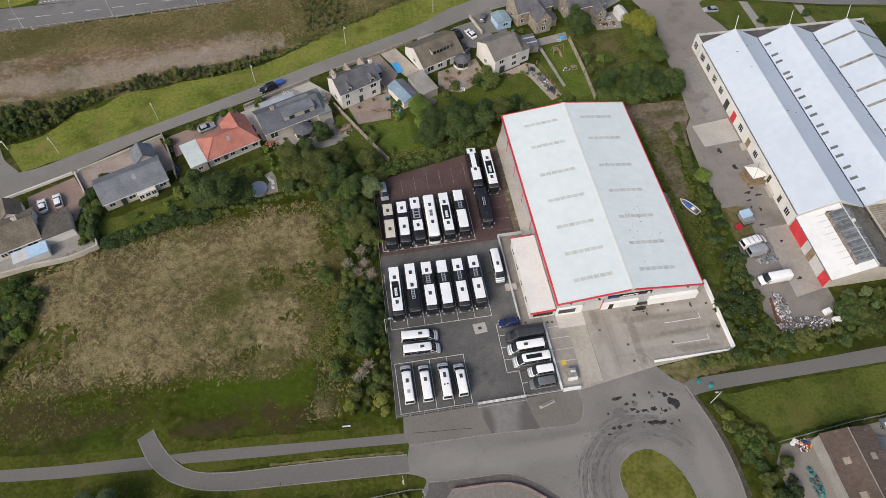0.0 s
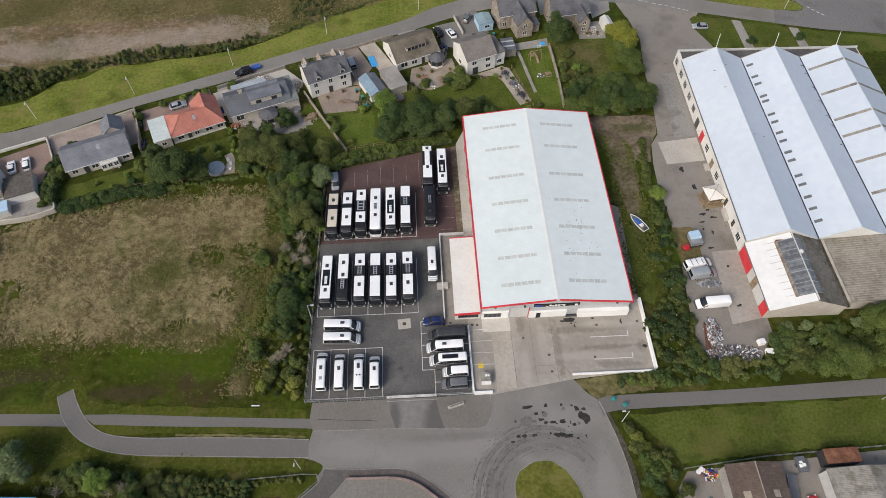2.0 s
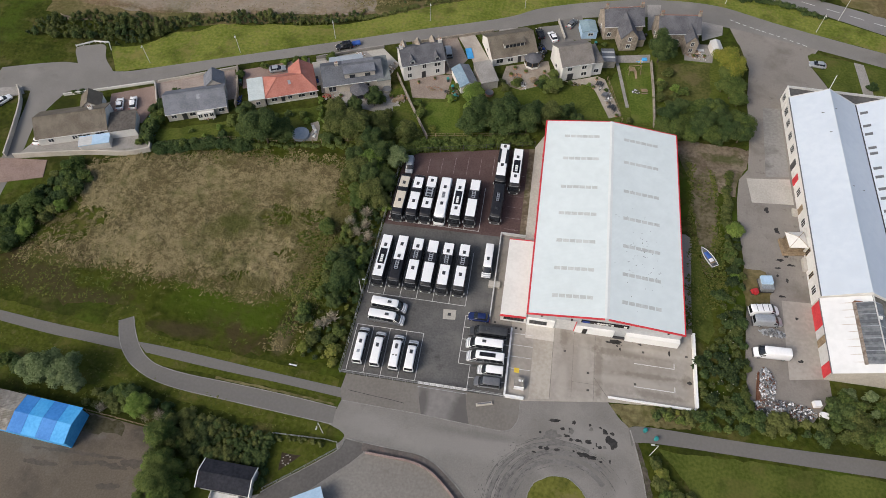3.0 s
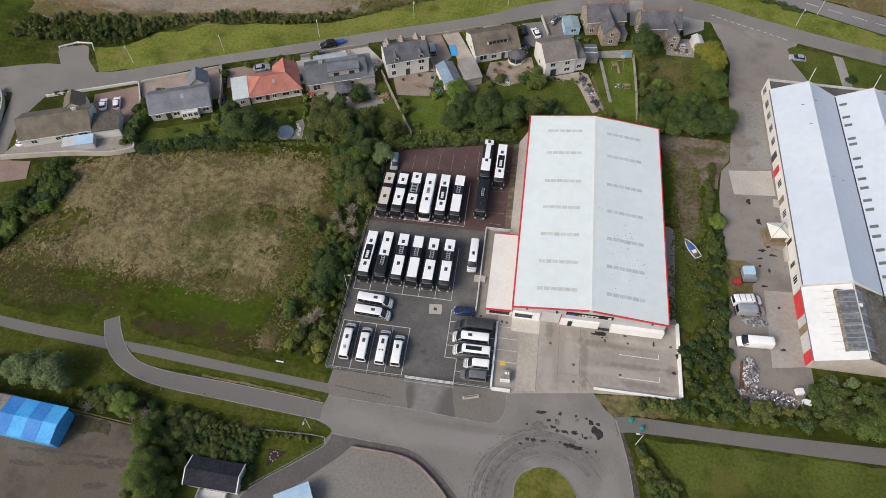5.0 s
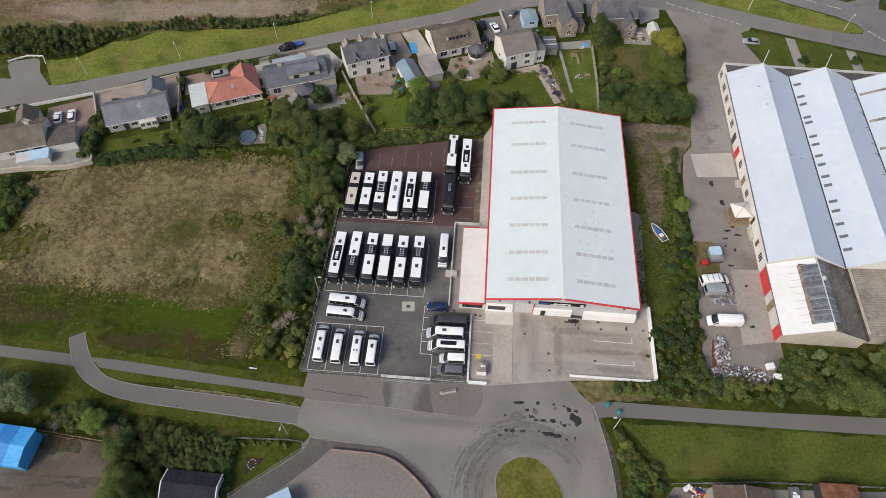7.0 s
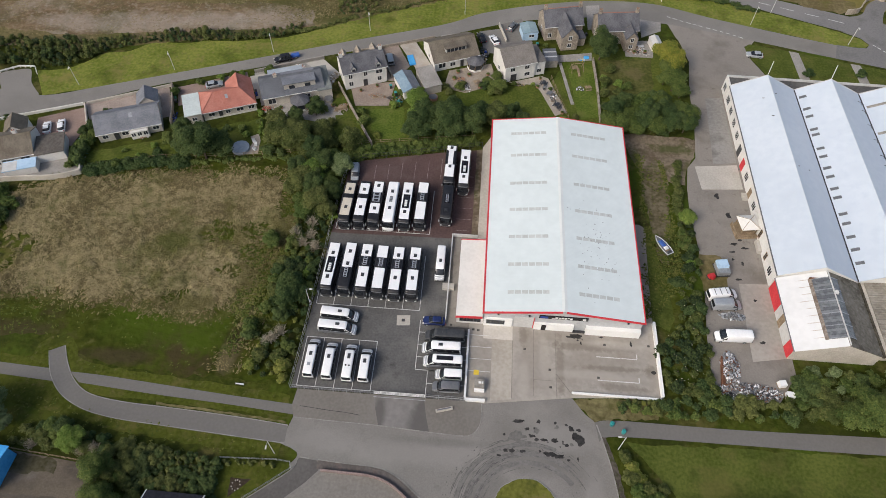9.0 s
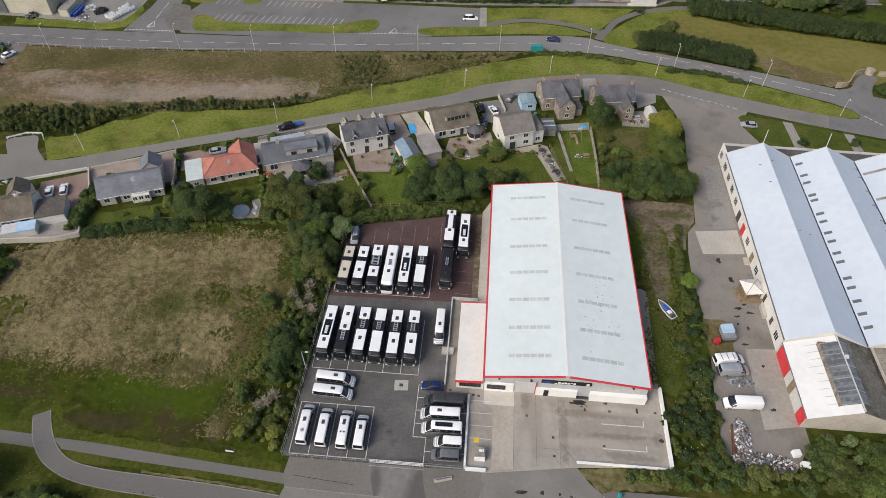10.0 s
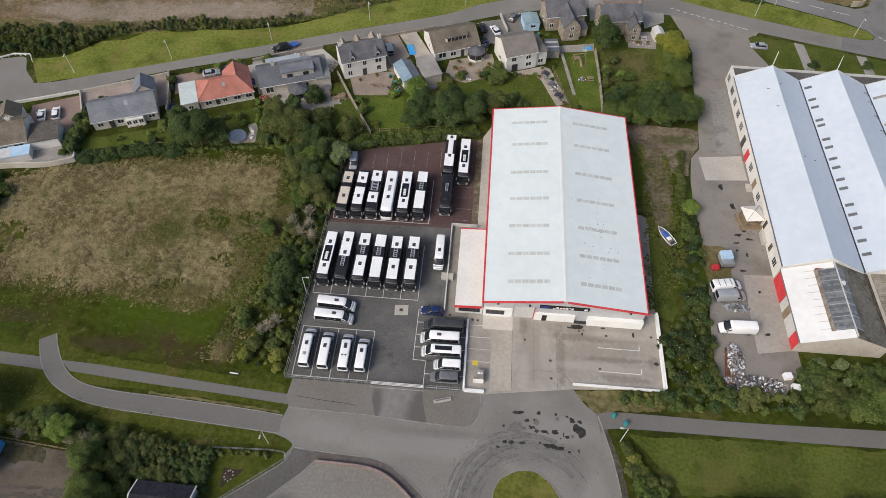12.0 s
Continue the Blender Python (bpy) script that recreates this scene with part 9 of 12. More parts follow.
thicket([(-6.5, 82), (0.2, 82), (0.8, 97), (-9, 97), (-10, 88)], 2.5, ["tree_mid", "tree_dark", "tree_olive", "tree_dark", "tree_mid"], 0.65, 1.0, 3)
for x, y, s in ((-5.4, 51.2, 1.25), (-4.2, 52.6, 1.2), (-6.6, 50.4, 1.0), (-3.3, 79.6, 1.25), (-1.5, 73.2, 1.25), (-2.8, 76.4, 1.15), (-6.2, 76.6, 1.2), (-4.2, 74.2, 1.2)):
    plant("bare", x, y, 0.82 * s, 40 * x, 1.15)
for kind, x, y, s in (("tree_mid", -10.9, 73.6, 0.78), ("bush_mid", -11.6, 75.4, 1.0), ("tree_mid", -2.9, 63.4, 0.62), ("bush_light", -1.8, 67.2, 1.0), ("bush_mid", -1.6, 61.0, 1.0), ("tree_dark", -4.8, 56.0, 0.6), ("bush_mid", -3.6, 58.4, 1.0), ("bush_mid", -10.5, 53.2, 1.15), ("bush_dark", -10.2, 51.4, 0.9),
                      ("bush_gold", -8.4, 45.2, 1.1), ("bush_olive", -7.2, 47.2, 1.0), ("bush_gold", -2.5, 45.6, 1.2), ("bush_gold", -2.0, 43.2, 0.8), ("bush_olive", -3.4, 47.6, 1.0), ("bush_mid", -2.2, 49.4, 0.9), ("tree_mid", -2.7, 83.4, 0.7), ("bush_light", 0.2, 82.4, 1.1), ("bush_olive", -7.4, 61.6, 1.2)):
    plant(kind, x, y, s, 31 * x)
# trees between the yard and the gardens
trees = [("tree_mid", -1.6, 97.4, 0.95, 1.0), ("tree_light", -5.6, 93.0, 0.95, 1.0), ("tree_grey", 1.0, 95.6, 0.75, 1.0), ("tree_dark", -6.4, 99.8, 0.9, 1.0), ("tree_olive", -10.6, 102.4, 1.05, 1.0), ("tree_olive", -6.2, 106.4, 0.8, 0.9), ("tree_olive", -16.0, 104.0, 0.95, 0.9), ("tree_olive", -12.0, 106.0, 0.85, 0.9), ("tree_dark", -32.6, 97.8, 1.45, 0.95), ("tree_dark", -36.6, 98.8, 1.0, 0.95), ("tree_dark", -28.6, 99.2, 0.95, 0.9), ("tree_dark", -39.6, 104.4, 0.75, 1.0), ("tree_dark", 24.6, 110.4, 1.2, 0.95), ("tree_dark", 17.2, 110.0, 1.0, 0.95)]
trees += [("tree_dark", 30.4, 111.6, 1.05, 0.95), ("tree_mid", 20.6, 113.2, 0.95, 1.0), ("tree_olive", 35.6, 115.4, 0.9, 0.95), ("tree_mid", 28.0, 114.4, 0.85, 1.0), ("tree_light", 15.6, 119.6, 0.75, 1.0), ("tree_light", 16.0, 114.6, 0.6, 1.0), ("tree_mid", 36.4, 128.0, 0.75, 1.0), ("tree_dark", 63.6, 143.4, 1.2, 1.0), ("tree_gold", 80.6, 142.6, 0.85, 1.1), ("tree_gold", 82.6, 139.0, 0.75, 1.1), ("tree_mid", 81.2, 137.4, 1.05, 1.05), ("tree_mid", 81.8, 132.2, 1.1, 1.05), ("tree_mid", 79.8, 134.4, 0.8, 1.0), ("tree_mid", 84.0, 135.2, 0.75, 1.1), ("tree_mid", 83.4, 129.6, 0.85, 1.0)]
for kind, x, y, s, h in trees:
    plant(kind, x, y, s * 1.18, 47 * x + y, h)
thicket([(63, 114.5), (83, 115), (83.4, 124), (80, 127), (72, 125), (63.4, 121)], 2.7, ["tree_mid", "tree_dark", "tree_mid", "tree_mid", "tree_dark"], 0.9, 1.1, 5, (0.9, 1.05))
scrub([(64, 115), (83, 115), (83, 123), (72, 124), (64, 120)], 2.6, ["bush_mid", "tree_mid", "bush_dark"], 0.9, 1.1, 66, "dense green undergrowth behind the depot", 8.0, 0.22)
thicket([(62.4, 124), (69, 124), (70, 132), (63, 136)], 2.4, ["bush_olive", "bush_mid", "bush_light"], 0.6, 1.0, 6)
hedge_line([(2.2, 101.6), (8, 103.2), (16, 105.2), (24, 107), (31.8, 108.8)], 3.8, 1.5, "mid", "rough green hedge bank behind the yard", 40)
hedge_line([(-58.6, 90.8), (-54, 92.4), (-48, 94.2), (-41, 95.4), (-36, 95.6)], 3.2, 1.4, "dark", "uneven dark green hedge along the field", 41)
hedge_line([(-36, 96), (-28, 97.4), (-20, 98.8), (-12, 100)], 1.8, 0.7, "mid", "low green growth along the garden wall", 55)
for kind, x, y, sc in (("tree_mid", 35.6, 132.4, 0.62), ("bush_dark", 32.8, 129.0, 0.9), ("bush_mid", 37.6, 128.4, 0.85), ("bush_mid", 11.6, 124.2, 0.75), ("tree_light", 16.0, 123.4, 0.55), ("bush_olive", 23.6, 126.0, 0.75), ("bush_dark", 24.8, 123.4, 0.7), ("bush_olive", 27.2, 129.6, 0.55), ("bush_gold", 51.8, 142.8, 0.45), ("bush_mid", 50.0, 129.6, 0.4), ("bush_dark", -10.2, 118.4, 1.2), ("bush_mid", -8.0, 116.6, 1.0),
                      ("bush_mid", -52.6, 98.2, 0.45), ("bush_light", -49.0, 97.2, 0.4), ("bush_olive", -36.0, 105.8, 0.5), ("bush_mid", -33.0, 106.2, 0.6), ("bush_light", -25.0, 106.0, 0.7), ("bush_mid", -22.6, 110.6, 0.6)):
    plant(kind, x, y, sc, 59 * x)
for kind, x, y, sc in (("tree_dark", 38.6, 116.6, 0.85), ("tree_dark", 42.6, 115.4, 0.75), ("tree_mid", 34.6, 118.4, 0.8), ("bush_dark", 46.2, 114.6, 1.2), ("tree_dark", 40.6, 119.4, 0.6)):
    plant(kind, x, y, sc, 67 * x, 0.9)
plant("tree_dark", -9.2, 114.6, 0.8, 30, 0.9), plant("tree_olive", -17.6, 109.6, 0.9, 80, 0.9), plant("tree_dark", -13.4, 111.4, 0.8, 140, 0.9), plant("bush_mid", -14.6, 110.4, 0.9, 60), plant("bush_olive", -5.0, 112.0, 0.8, 10), plant("tree_mid", 33.4, 130.0, 0.62, 20, 0.9), plant("bush_olive", 35.8, 127.0, 1.0, 70)
hedge_line([(-23.6, 114.8), (-20.6, 105.6)], 1.0, 1.5, "light", "narrow light green garden hedge", 42)
hedge_line([(-61, 92), (-62.4, 99)], 1.6, 2.6, "dark", "tall dark hedge beside the bungalow", 43)
thicket([(-64, 92), (-60.8, 92), (-62, 108), (-65, 106)], 2.0, ["bush_dark", "bush_mid"], 0.7, 1.0, 7)
thicket([(-57, 91.5), (-42, 94.6), (-42, 96.6), (-57, 93.2)], 2.2, ["bush_dark", "bush_mid", "bush_dark"], 0.7, 1.0, 8)
for kind, x, y, s in (("bush_dark", -44.0, 97.8, 0.9), ("bush_mid", -43.4, 102.6, 1.0), ("bush_mid", -40.6, 104.0, 1.1), ("bush_light", -46.2, 100.4, 0.6), ("bush_mid", -26.2, 107.6, 0.8), ("bush_dark", -30, 107.6, 0.7), ("bush_light", 10.2, 119.6, 0.9), ("bush_gold", 6.9, 108.4, 0.8),
                      ("bush_mid", 3.2, 112.8, 1.0), ("bush_mid", 2.0, 116.4, 0.8), ("bush_mid", 26.2, 127.6, 0.8), ("bush_olive", 22.4, 127.8, 0.7), ("bush_mid", 34.6, 126.8, 1.0), ("bush_dark", 33.2, 129.6, 0.9), ("bush_olive", 66.2, 138.4, 1.0), ("bush_olive", 64.4, 133.4, 1.0),
                      ("bush_mid", -46.8, 119.2, 0.9), ("bush_mid", -41.6, 123.6, 0.7), ("bush_light", -36.6, 126.2, 0.8), ("bush_mid", -33.6, 127.4, 0.8), ("bush_light", -31.8, 128.2, 0.7), ("bush_mid", -24.6, 130.0, 0.9), ("bush_dark", -61.2, 110.2, 0.9), ("bush_dark", -88.0, 106.2, 0.5), ("bush_dark", -86.0, 107.0, 0.5),
                      ("bush_light", 45.4, 131.0, 0.5), ("bush_mid", 40.4, 130.6, 0.5), ("bush_dark", 119.4, 141.6, 0.9), ("bush_dark", 133.5, 142.6, 0.9), ("bush_light", 69.6, 160.2, 0.5), ("bush_mid", 49.0, 147.6, 0.5), ("bush_olive", 56.0, 119.2, 0.6), ("bush_light", 53.0, 118.6, 0.5)):
    plant(kind, x, y, s, 53 * x)
scrub([(-19, 100), (2, 102), (3, 106), (-3, 109), (-9, 107.6), (-17, 107)], 2.3, ["bush_mid", "bush_olive", "tree_olive", "bush_dark", "bush_mid"], 0.8, 1.1, 61, "dense undergrowth between the yard and gardens")
scrub([(14, 107.5), (34, 112), (35, 118), (22, 116), (14, 112)], 2.6, ["bush_dark", "tree_dark", "bush_mid"], 0.8, 1.05, 62, "dense dark shrubs behind the yard")
# shrubs between the depot and the lane
hedge_line([(79.6, 106), (78.8, 98), (78.4, 90), (78.4, 80)], 2.4, 1.2, "olive", "dull green hedge beside the lane", 44)
plant("bush_dark", 74.9, 70.6, 1.0, 20)
for k, x in enumerate((61.0, 62.6, 64.0, 65.6, 67.0, 68.4, 69.6)):
    plant(("bush_olive", "bush_dark", "bush_olive", "bush_gold")[k % 4], x, 43.1 + 0.09 * (x - 61) + 0.2 * (k % 2), 0.42 + 0.08 * (k % 3), 40 * k)
scrub([(76.6, 70), (80, 70.5), (80.4, 80), (80, 90), (77.6, 90), (77.2, 78)], 2.0, ["bush_dark", "bush_olive", "bush_deep", "bush_dark", "bush_mid"], 0.5, 0.85, 9, "mixed green bushes beside the lane", 13.0, 0.18)
plant("tree_light", 79.2, 87.6, 0.62, 10), plant("bush_light", 78.6, 75.6, 0.9, 50)
scrub([(69.9, 46.6), (79.4, 46), (79.4, 57), (79, 70), (76, 71), (74.8, 62), (72, 58.4), (69.9, 55)], 1.6, ["bush_deep", "bush_olive", "bush_dark", "bush_olive", "bush_deep"], 0.55, 0.85, 10, "dense dark shrubs with pale flower heads")
scrub([(61, 41.6), (92, 42.2), (92, 45.2), (71, 45.2), (68, 42.9), (61, 42.9)], 1.7, ["bush_dark", "bush_mid", "bush_olive", "bush_dark"], 0.6, 0.95, 11, "dense shrubs along the footpath")
scrub([(92, 43), (150, 44), (150, 52.6), (97, 52.6), (92, 47)], 1.9, ["bush_dark", "bush_mid", "bush_olive", "bush_mid", "bush_grey", "bush_olive", "tree_mid"], 0.8, 1.15, 12, "dense tall shrubs beside the works", 11.0, 0.2)
for kind, x, y, sc in (("bush_olive", 61.2, 33.2, 0.8), ("bush_gold", 62.4, 31.6, 0.95), ("bush_olive", 62.0, 29.4, 1.0), ("bush_gold", 63.4, 29.8, 0.9), ("bush_mid", 62.8, 27.2, 1.0), ("bush_olive", 64.6, 27.8, 0.95), ("bush_mid", 64.4, 25.2, 1.1), ("bush_dark", 63.0, 24.0, 1.0), ("bush_mid", 66.2, 26.4, 0.9), ("bush_olive", 67.4, 28.0, 0.7)):
    plant(kind, x, y, sc, 61 * x)
scrub([(63, 8), (70, 8), (69.4, 22), (67.6, 25.4), (64, 24)], 2.4, ["bush_dark", "bush_mid", "bush_olive", "bush_deep"], 0.6, 1.0, 14, "dense green shrubs beside the farm yard")
# foreground shrubs
for x, y, s in ((-55.6, 32.2, 1.25), (-51.4, 31.6, 1.25), (-58.6, 31.8, 1.0), (-49.2, 30.2, 0.7)):
    plant("tree_grey", x, y, s, 20 * x)
scrub([(-46.6, 27.4), (-29.4, 26.4), (-28.6, 28.6), (-37, 30.4), (-46, 30.6)], 1.5, ["bush_olive", "bush_dark", "bush_mid", "bush_olive", "bush_mid"], 0.6, 1.05, 63, "straggling shrubs and brambles along the yard", 16.0, 0.16)
for x, y, s in ((-31.4, 27.2, 0.9), (-33.6, 26.6, 0.8), (-42.8, 27.0, 0.8), (-29.4, 26.8, 0.6)):
    plant("bare", x, y, s, 40 * x)
for kind, x, y, s in (("tree_light", -35.6, 28.2, 0.75), ("bush_mid", -58, 31.6, 1.1), ("bush_dark", -62.6, 32.6, 1.2), ("bush_mid", -66, 33, 1.2)):
    plant(kind, x, y, s, 77 * x)
scrub([(-24.8, 28.4), (-13.2, 27.6), (-9.6, 26.8), (-9.6, 21.6), (-12.4, 21.4), (-22.6, 21.4)], 0.85, ["low_dark", "low_olive", "low_dark", "low_olive", "low_deep"], 0.8, 1.15, 15, "dense even thicket of low shrubs behind the hut", 15.0, 0.14)
scrub([(-30, 4), (-22.4, 4), (-21.6, 20.6), (-24.6, 22.6), (-29.6, 23.4)], 2.2, ["bush_mid", "bush_light", "tree_mid", "bush_mid", "bush_olive"], 0.75, 1.1, 68, "lush green bushes beside the hut", 15.0, 0.16)
scrub([(-29.6, 23), (-24.6, 22), (-23.2, 26.8), (-25.4, 28.4), (-29.2, 27.8)], 1.8, ["bush_olive", "bush_dark", "bush_olive", "bush_dark"], 0.7, 1.05, 69, "tall straggling olive shrubs by the path", 15.0, 0.16)
hedge_line([(-9.6, 26.6), (-9.2, 22), (-9.2, 17.6)], 1.2, 1.3, "dark", "dark hedge between hut and lawn", 64)
hedge_line([(-8.8, 27.0), (-4, 27.0), (0.8, 27.3)], 0.7, 0.7, "olive", "thin straggling hedge along the lawn", 65)
# the west edge of the field
scrub([(-90, 52), (-80, 58), (-75.6, 66), (-71.6, 73), (-70.4, 80), (-76, 84), (-79.6, 77.6), (-82, 70), (-94, 64)], 1.9, ["bush_mid", "bush_mid", "bush_dark", "bush_light", "bush_olive"], 0.8, 1.25, 16, "dense bushes at the edge of the field")
# hedges along the verge and main road
scrub([(-112, 126.5), (-97.5, 126.4), (-90, 127.9), (-85, 126.2), (-80, 127.2), (-75.2, 130.2), (-71.6, 134.2), (-69, 139.6), (-78, 137.4), (-82, 138.2), (-90.7, 136.8), (-97.3, 138.4), (-103.7, 134.4), (-112, 133)], 1.4, ["low_deep", "low_olive", "low_dark", "low_deep", "low_olive", "low_olive"], 0.6, 1.45, 17, "dense dark scrub behind the verge", 6.5, 0.26)
scrub([(-73, 135), (-67.4, 136.6), (-62, 139.3), (-57, 140.2), (-50.5, 140.6), (-46, 142), (-37, 142.4), (-30, 143.6), (-22.4, 147), (-20, 151.4), (-28, 148), (-37, 146.4), (-46, 146), (-57, 144.2), (-66, 141.6), (-72, 139.6)], 1.2, ["low_dark", "low_olive", "low_deep", "low_olive", "low_dark", "low_olive"], 0.35, 1.05, 45, "straggling dark and olive scrub behind the verge", 8.0, 0.24)
hedge_line([(-24, 147.4), (-16.5, 149.9), (-9, 154.4), (-0.7, 158.6), (8.7, 163), (16.6, 167.6), (24.7, 172), (33, 175)], 1.8, 0.7, "olive", "low weedy hedge behind the verge", 46)
hedge_line([(44, 180.4), (56, 181.4), (66, 180.8), (78, 177.6)], 2.0, 1.0, "olive", "low hedge beside the main road", 47)
hedge_line([(88, 175), (96, 174.6), (102, 173.6), (112, 168.6)], 2.2, 1.2, "dark", "low hedge beside the main road", 48)
hedge_line([(150.4, 169.4), (154, 171.4), (160, 171.6)], 3.6, 1.6, "dark", "dark clipped hedge beside the gate", 54)
hedge_line([(81, 189), (92, 188.8), (103, 184.6), (114.4, 180.4)], 8.0, 3.8, "deep", "tall dense dark hedge along the main road", 49, step=1.0, density=7.0, size=0.28)
hedge_line([(80, 191.4), (90, 192.6), (102, 188.6), (113, 184)], 2.6, 3.4, "olive", "olive-green top of the roadside hedge", 56, step=1.2, density=7.0, size=0.28)
hedge_line([(102, 214), (118, 211.6), (135, 207.6), (152, 203.8), (185, 198)], 8.5, 3.6, "deep", "tall dense dark hedge along the hay field", 50, step=1.15, density=5.0, size=0.32)
hedge_line([(84, 190), (89, 197), (94, 203)], 3.0, 2.2, "olive", "lower olive hedge round the hay field", 51, density=5.0, size=0.34)
scrub([(124, 219), (134, 219), (160, 215), (163, 226), (150, 231), (137, 230), (127, 226)], 3.2, ["bush_deep", "tree_deep", "bush_dark", "tree_dark", "bush_olive", "bush_mid"], 0.6, 1.2, 18, "mixed dark bushes behind the hedge", 4.5, 0.36)
scrub([(101, 219.4), (123, 219.4), (123, 222.6), (104, 222.6)], 1.8, ["low_dark", "low_olive", "low_deep", "low_dark"], 0.6, 1.2, 71, "low dark bushes behind the hedge", 6.0, 0.28)
scrub([(174, 219), (215, 217), (222, 300), (181, 300), (178, 262), (173.4, 242)], 4.6, ["tree_mid", "tree_dark", "bush_mid", "bush_olive"], 0.7, 1.15, 19, "distant green woodland and scrub", 2.6, 0.46)
for k, (x, y) in enumerate(((86.6, 240.4), (84.8, 252), (87.4, 268.6), (118.6, 244.2), (117.4, 256), (119.6, 272), (146.6, 240.6), (147.8, 252), (145.6, 266), (108, 225.4), (128.6, 227), (140, 229.6), (46.6, 221), (49.6, 225.4), (56, 239))):
    plant(("bush_dark", "bush_mid", "bush_olive")[k % 3], x, y, 0.8 + 0.1 * (k % 4), 37 * k)
hedge_line([(-8, 211.4), (4, 212.2), (16, 213), (30, 214), (46, 215.4), (60, 216.4)], 2.6, 2.0, "dark", "dark hedge before the warehouse", 52, density=5.0, size=0.36)
for x, y, s in ((31.5, 213.0, 0.8), (35.5, 213.8, 1.05), (40.0, 213.4, 0.95), (26.4, 212.8, 0.45), (96.4, 224.5, 1.25), (93.0, 222.8, 1.0), (159.4, 222.4, 1.05), (137, 231.4, 0.7)):
    plant("tree_dark", x, y, s, 91 * x)
plant("bush_dark", 83.4, 211.2, 1.0, 0)
scrub([(-150, 145), (-122, 150), (-120, 166), (-150, 166)], 3.0, ["bush_olive", "bush_dark"], 0.8, 1.1, 20, "olive scrub beside the waste ground", 4.0, 0.36)


# rough grass: leaning tufts
def tufts(name, area, count, blade, lean, material, label, seed, thin=1.0, keep=None, spots=(), edge=0.0):
    """Many small leaning tufts of grass as one piece of stuff."""
    rng = np.random.default_rng(seed)
    xs, ys = [p[0] for p in area], [p[1] for p in area]
    pts = []
    while len(pts) < count:
        x, y = rng.uniform(min(xs), max(xs)), rng.uniform(min(ys), max(ys))
        if any(((x - cx) / rx) ** 2 + ((y - cy) / ry) ** 2 < 1 for cx, cy, rx, ry in spots) and rng.uniform() < 0.9:
            continue
        if inside(x + edge * noise.noise((x * 0.3, y * 0.3, 5.5)) + edge * 0.55 * rng.normal(), y + edge * noise.noise((x * 0.3, y * 0.3, 8.5)) + edge * 0.55 * rng.normal(), area) and (keep is None or noise.noise((x * keep, y * keep, seed)) > rng.uniform(-0.7, 0.25)):
            pts.append((x, y))
    vs, fs = [], []
    for x, y in pts:
        swirl = 5.0 * noise.noise((x * 0.12, y * 0.12, 3.1)) + 2.5 * noise.noise((x * 0.5, y * 0.5, 7.7)) + rng.normal() * 0.18
        for k in range(3):
            a = swirl + rng.normal() * 0.32
            l, w, h = blade * rng.uniform(0.6, 1.4), blade * 0.16 * thin * rng.uniform(0.7, 1.3), lean * rng.uniform(0.6, 1.3)
            c, s = math.cos(a), math.sin(a)
            bx, by = x + rng.normal() * 0.15, y + rng.normal() * 0.15
            rise = max(0.0, 1 - 2.6 * abs(noise.noise((x * 0.33, y * 0.33, 1.7)))) * lean * 1.3
            n = len(vs)
            for t, z, q in ((0.0, 0.0, 1.0), (0.45, h, 1.1), (1.0, h * 0.45, 0.25)):
                vs += [(bx + c * l * t - s * w * q, by + s * l * t + c * w * q, z + rise), (bx + c * l * t + s * w * q, by + s * l * t - c * w * q, z + rise)]
            fs += [(n, n + 1, n + 3, n + 2), (n + 2, n + 3, n + 5, n + 4)]
    g = Geo()
    g.v, g.f = vs, fs
    return solid(name, g, material, label, "grass", kind="stuff", tidy=False)


tufts("dry_tussocks", STRAW_AREA, 19000, 1.0, 0.22, STRAW, "matted tussocks of dry straw-coloured grass", 1, 0.62, None, GREEN_SPOTS, 2.2)
EDGE = [(-78, 56.5), (-78, 63), (-59, 62), (-40, 62), (-26, 59.4), (-18, 63), (-12, 72), (-8, 70), (-13, 59), (-22, 53), (-32, 55), (-42, 56), (-60, 56.4)]
tufts("edge_straw", EDGE, 900, 0.5, 0.09, STRAW, "thinning dry tussocks along the field's lower edge", 44, 0.8, 0.25, (), 2.0)
tufts("edge_weeds", EDGE, 900, 0.42, 0.08, OLIVEWEED, "olive tussocks along the field's lower edge", 45, 1.0, 0.22, (), 2.0)
TOP_EDGE = [(-76, 80), (-60, 86.4), (-50, 87), (-32, 89.4), (-14, 92), (-6, 90), (-8, 97), (-23, 96), (-32, 94.4), (-41, 93), (-50, 91.6), (-60, 90)]
tufts("margin_straw", TOP_EDGE, 1300, 0.5, 0.10, STRAW, "thinning dry tussocks along the field's upper edge", 46, 0.8, 0.2, (), 2.0)
tufts("margin_weeds", TOP_EDGE, 1300, 0.42, 0.10, ROUGH, "rough green tussocks below the gardens", 47, 1.0, 0.2, (), 2.0)
tufts("olive_tussocks", [(-17.6, 60), (-18, 67), (-26, 75), (-26, 79), (-19, 79), (-14, 84), (-11, 95), (-6, 94), (-5, 76), (-6, 60), (-10, 50), (-16, 46), (-14, 54)], 1500, 0.6, 0.16, ROUGH, "olive and green tussocks at the field corner", 41, 0.9, 0.12, (), 1.5)
tufts("pale_tussocks", [(-18, 44.4), (-10, 43.6), (-8.6, 50), (-9, 62), (-7, 72), (-12, 74), (-14, 62), (-14.6, 50)], 420, 0.45, 0.08, STRAW, "pale dry tussocks in the turf", 42, 0.8, 0.3, (), 0.8)
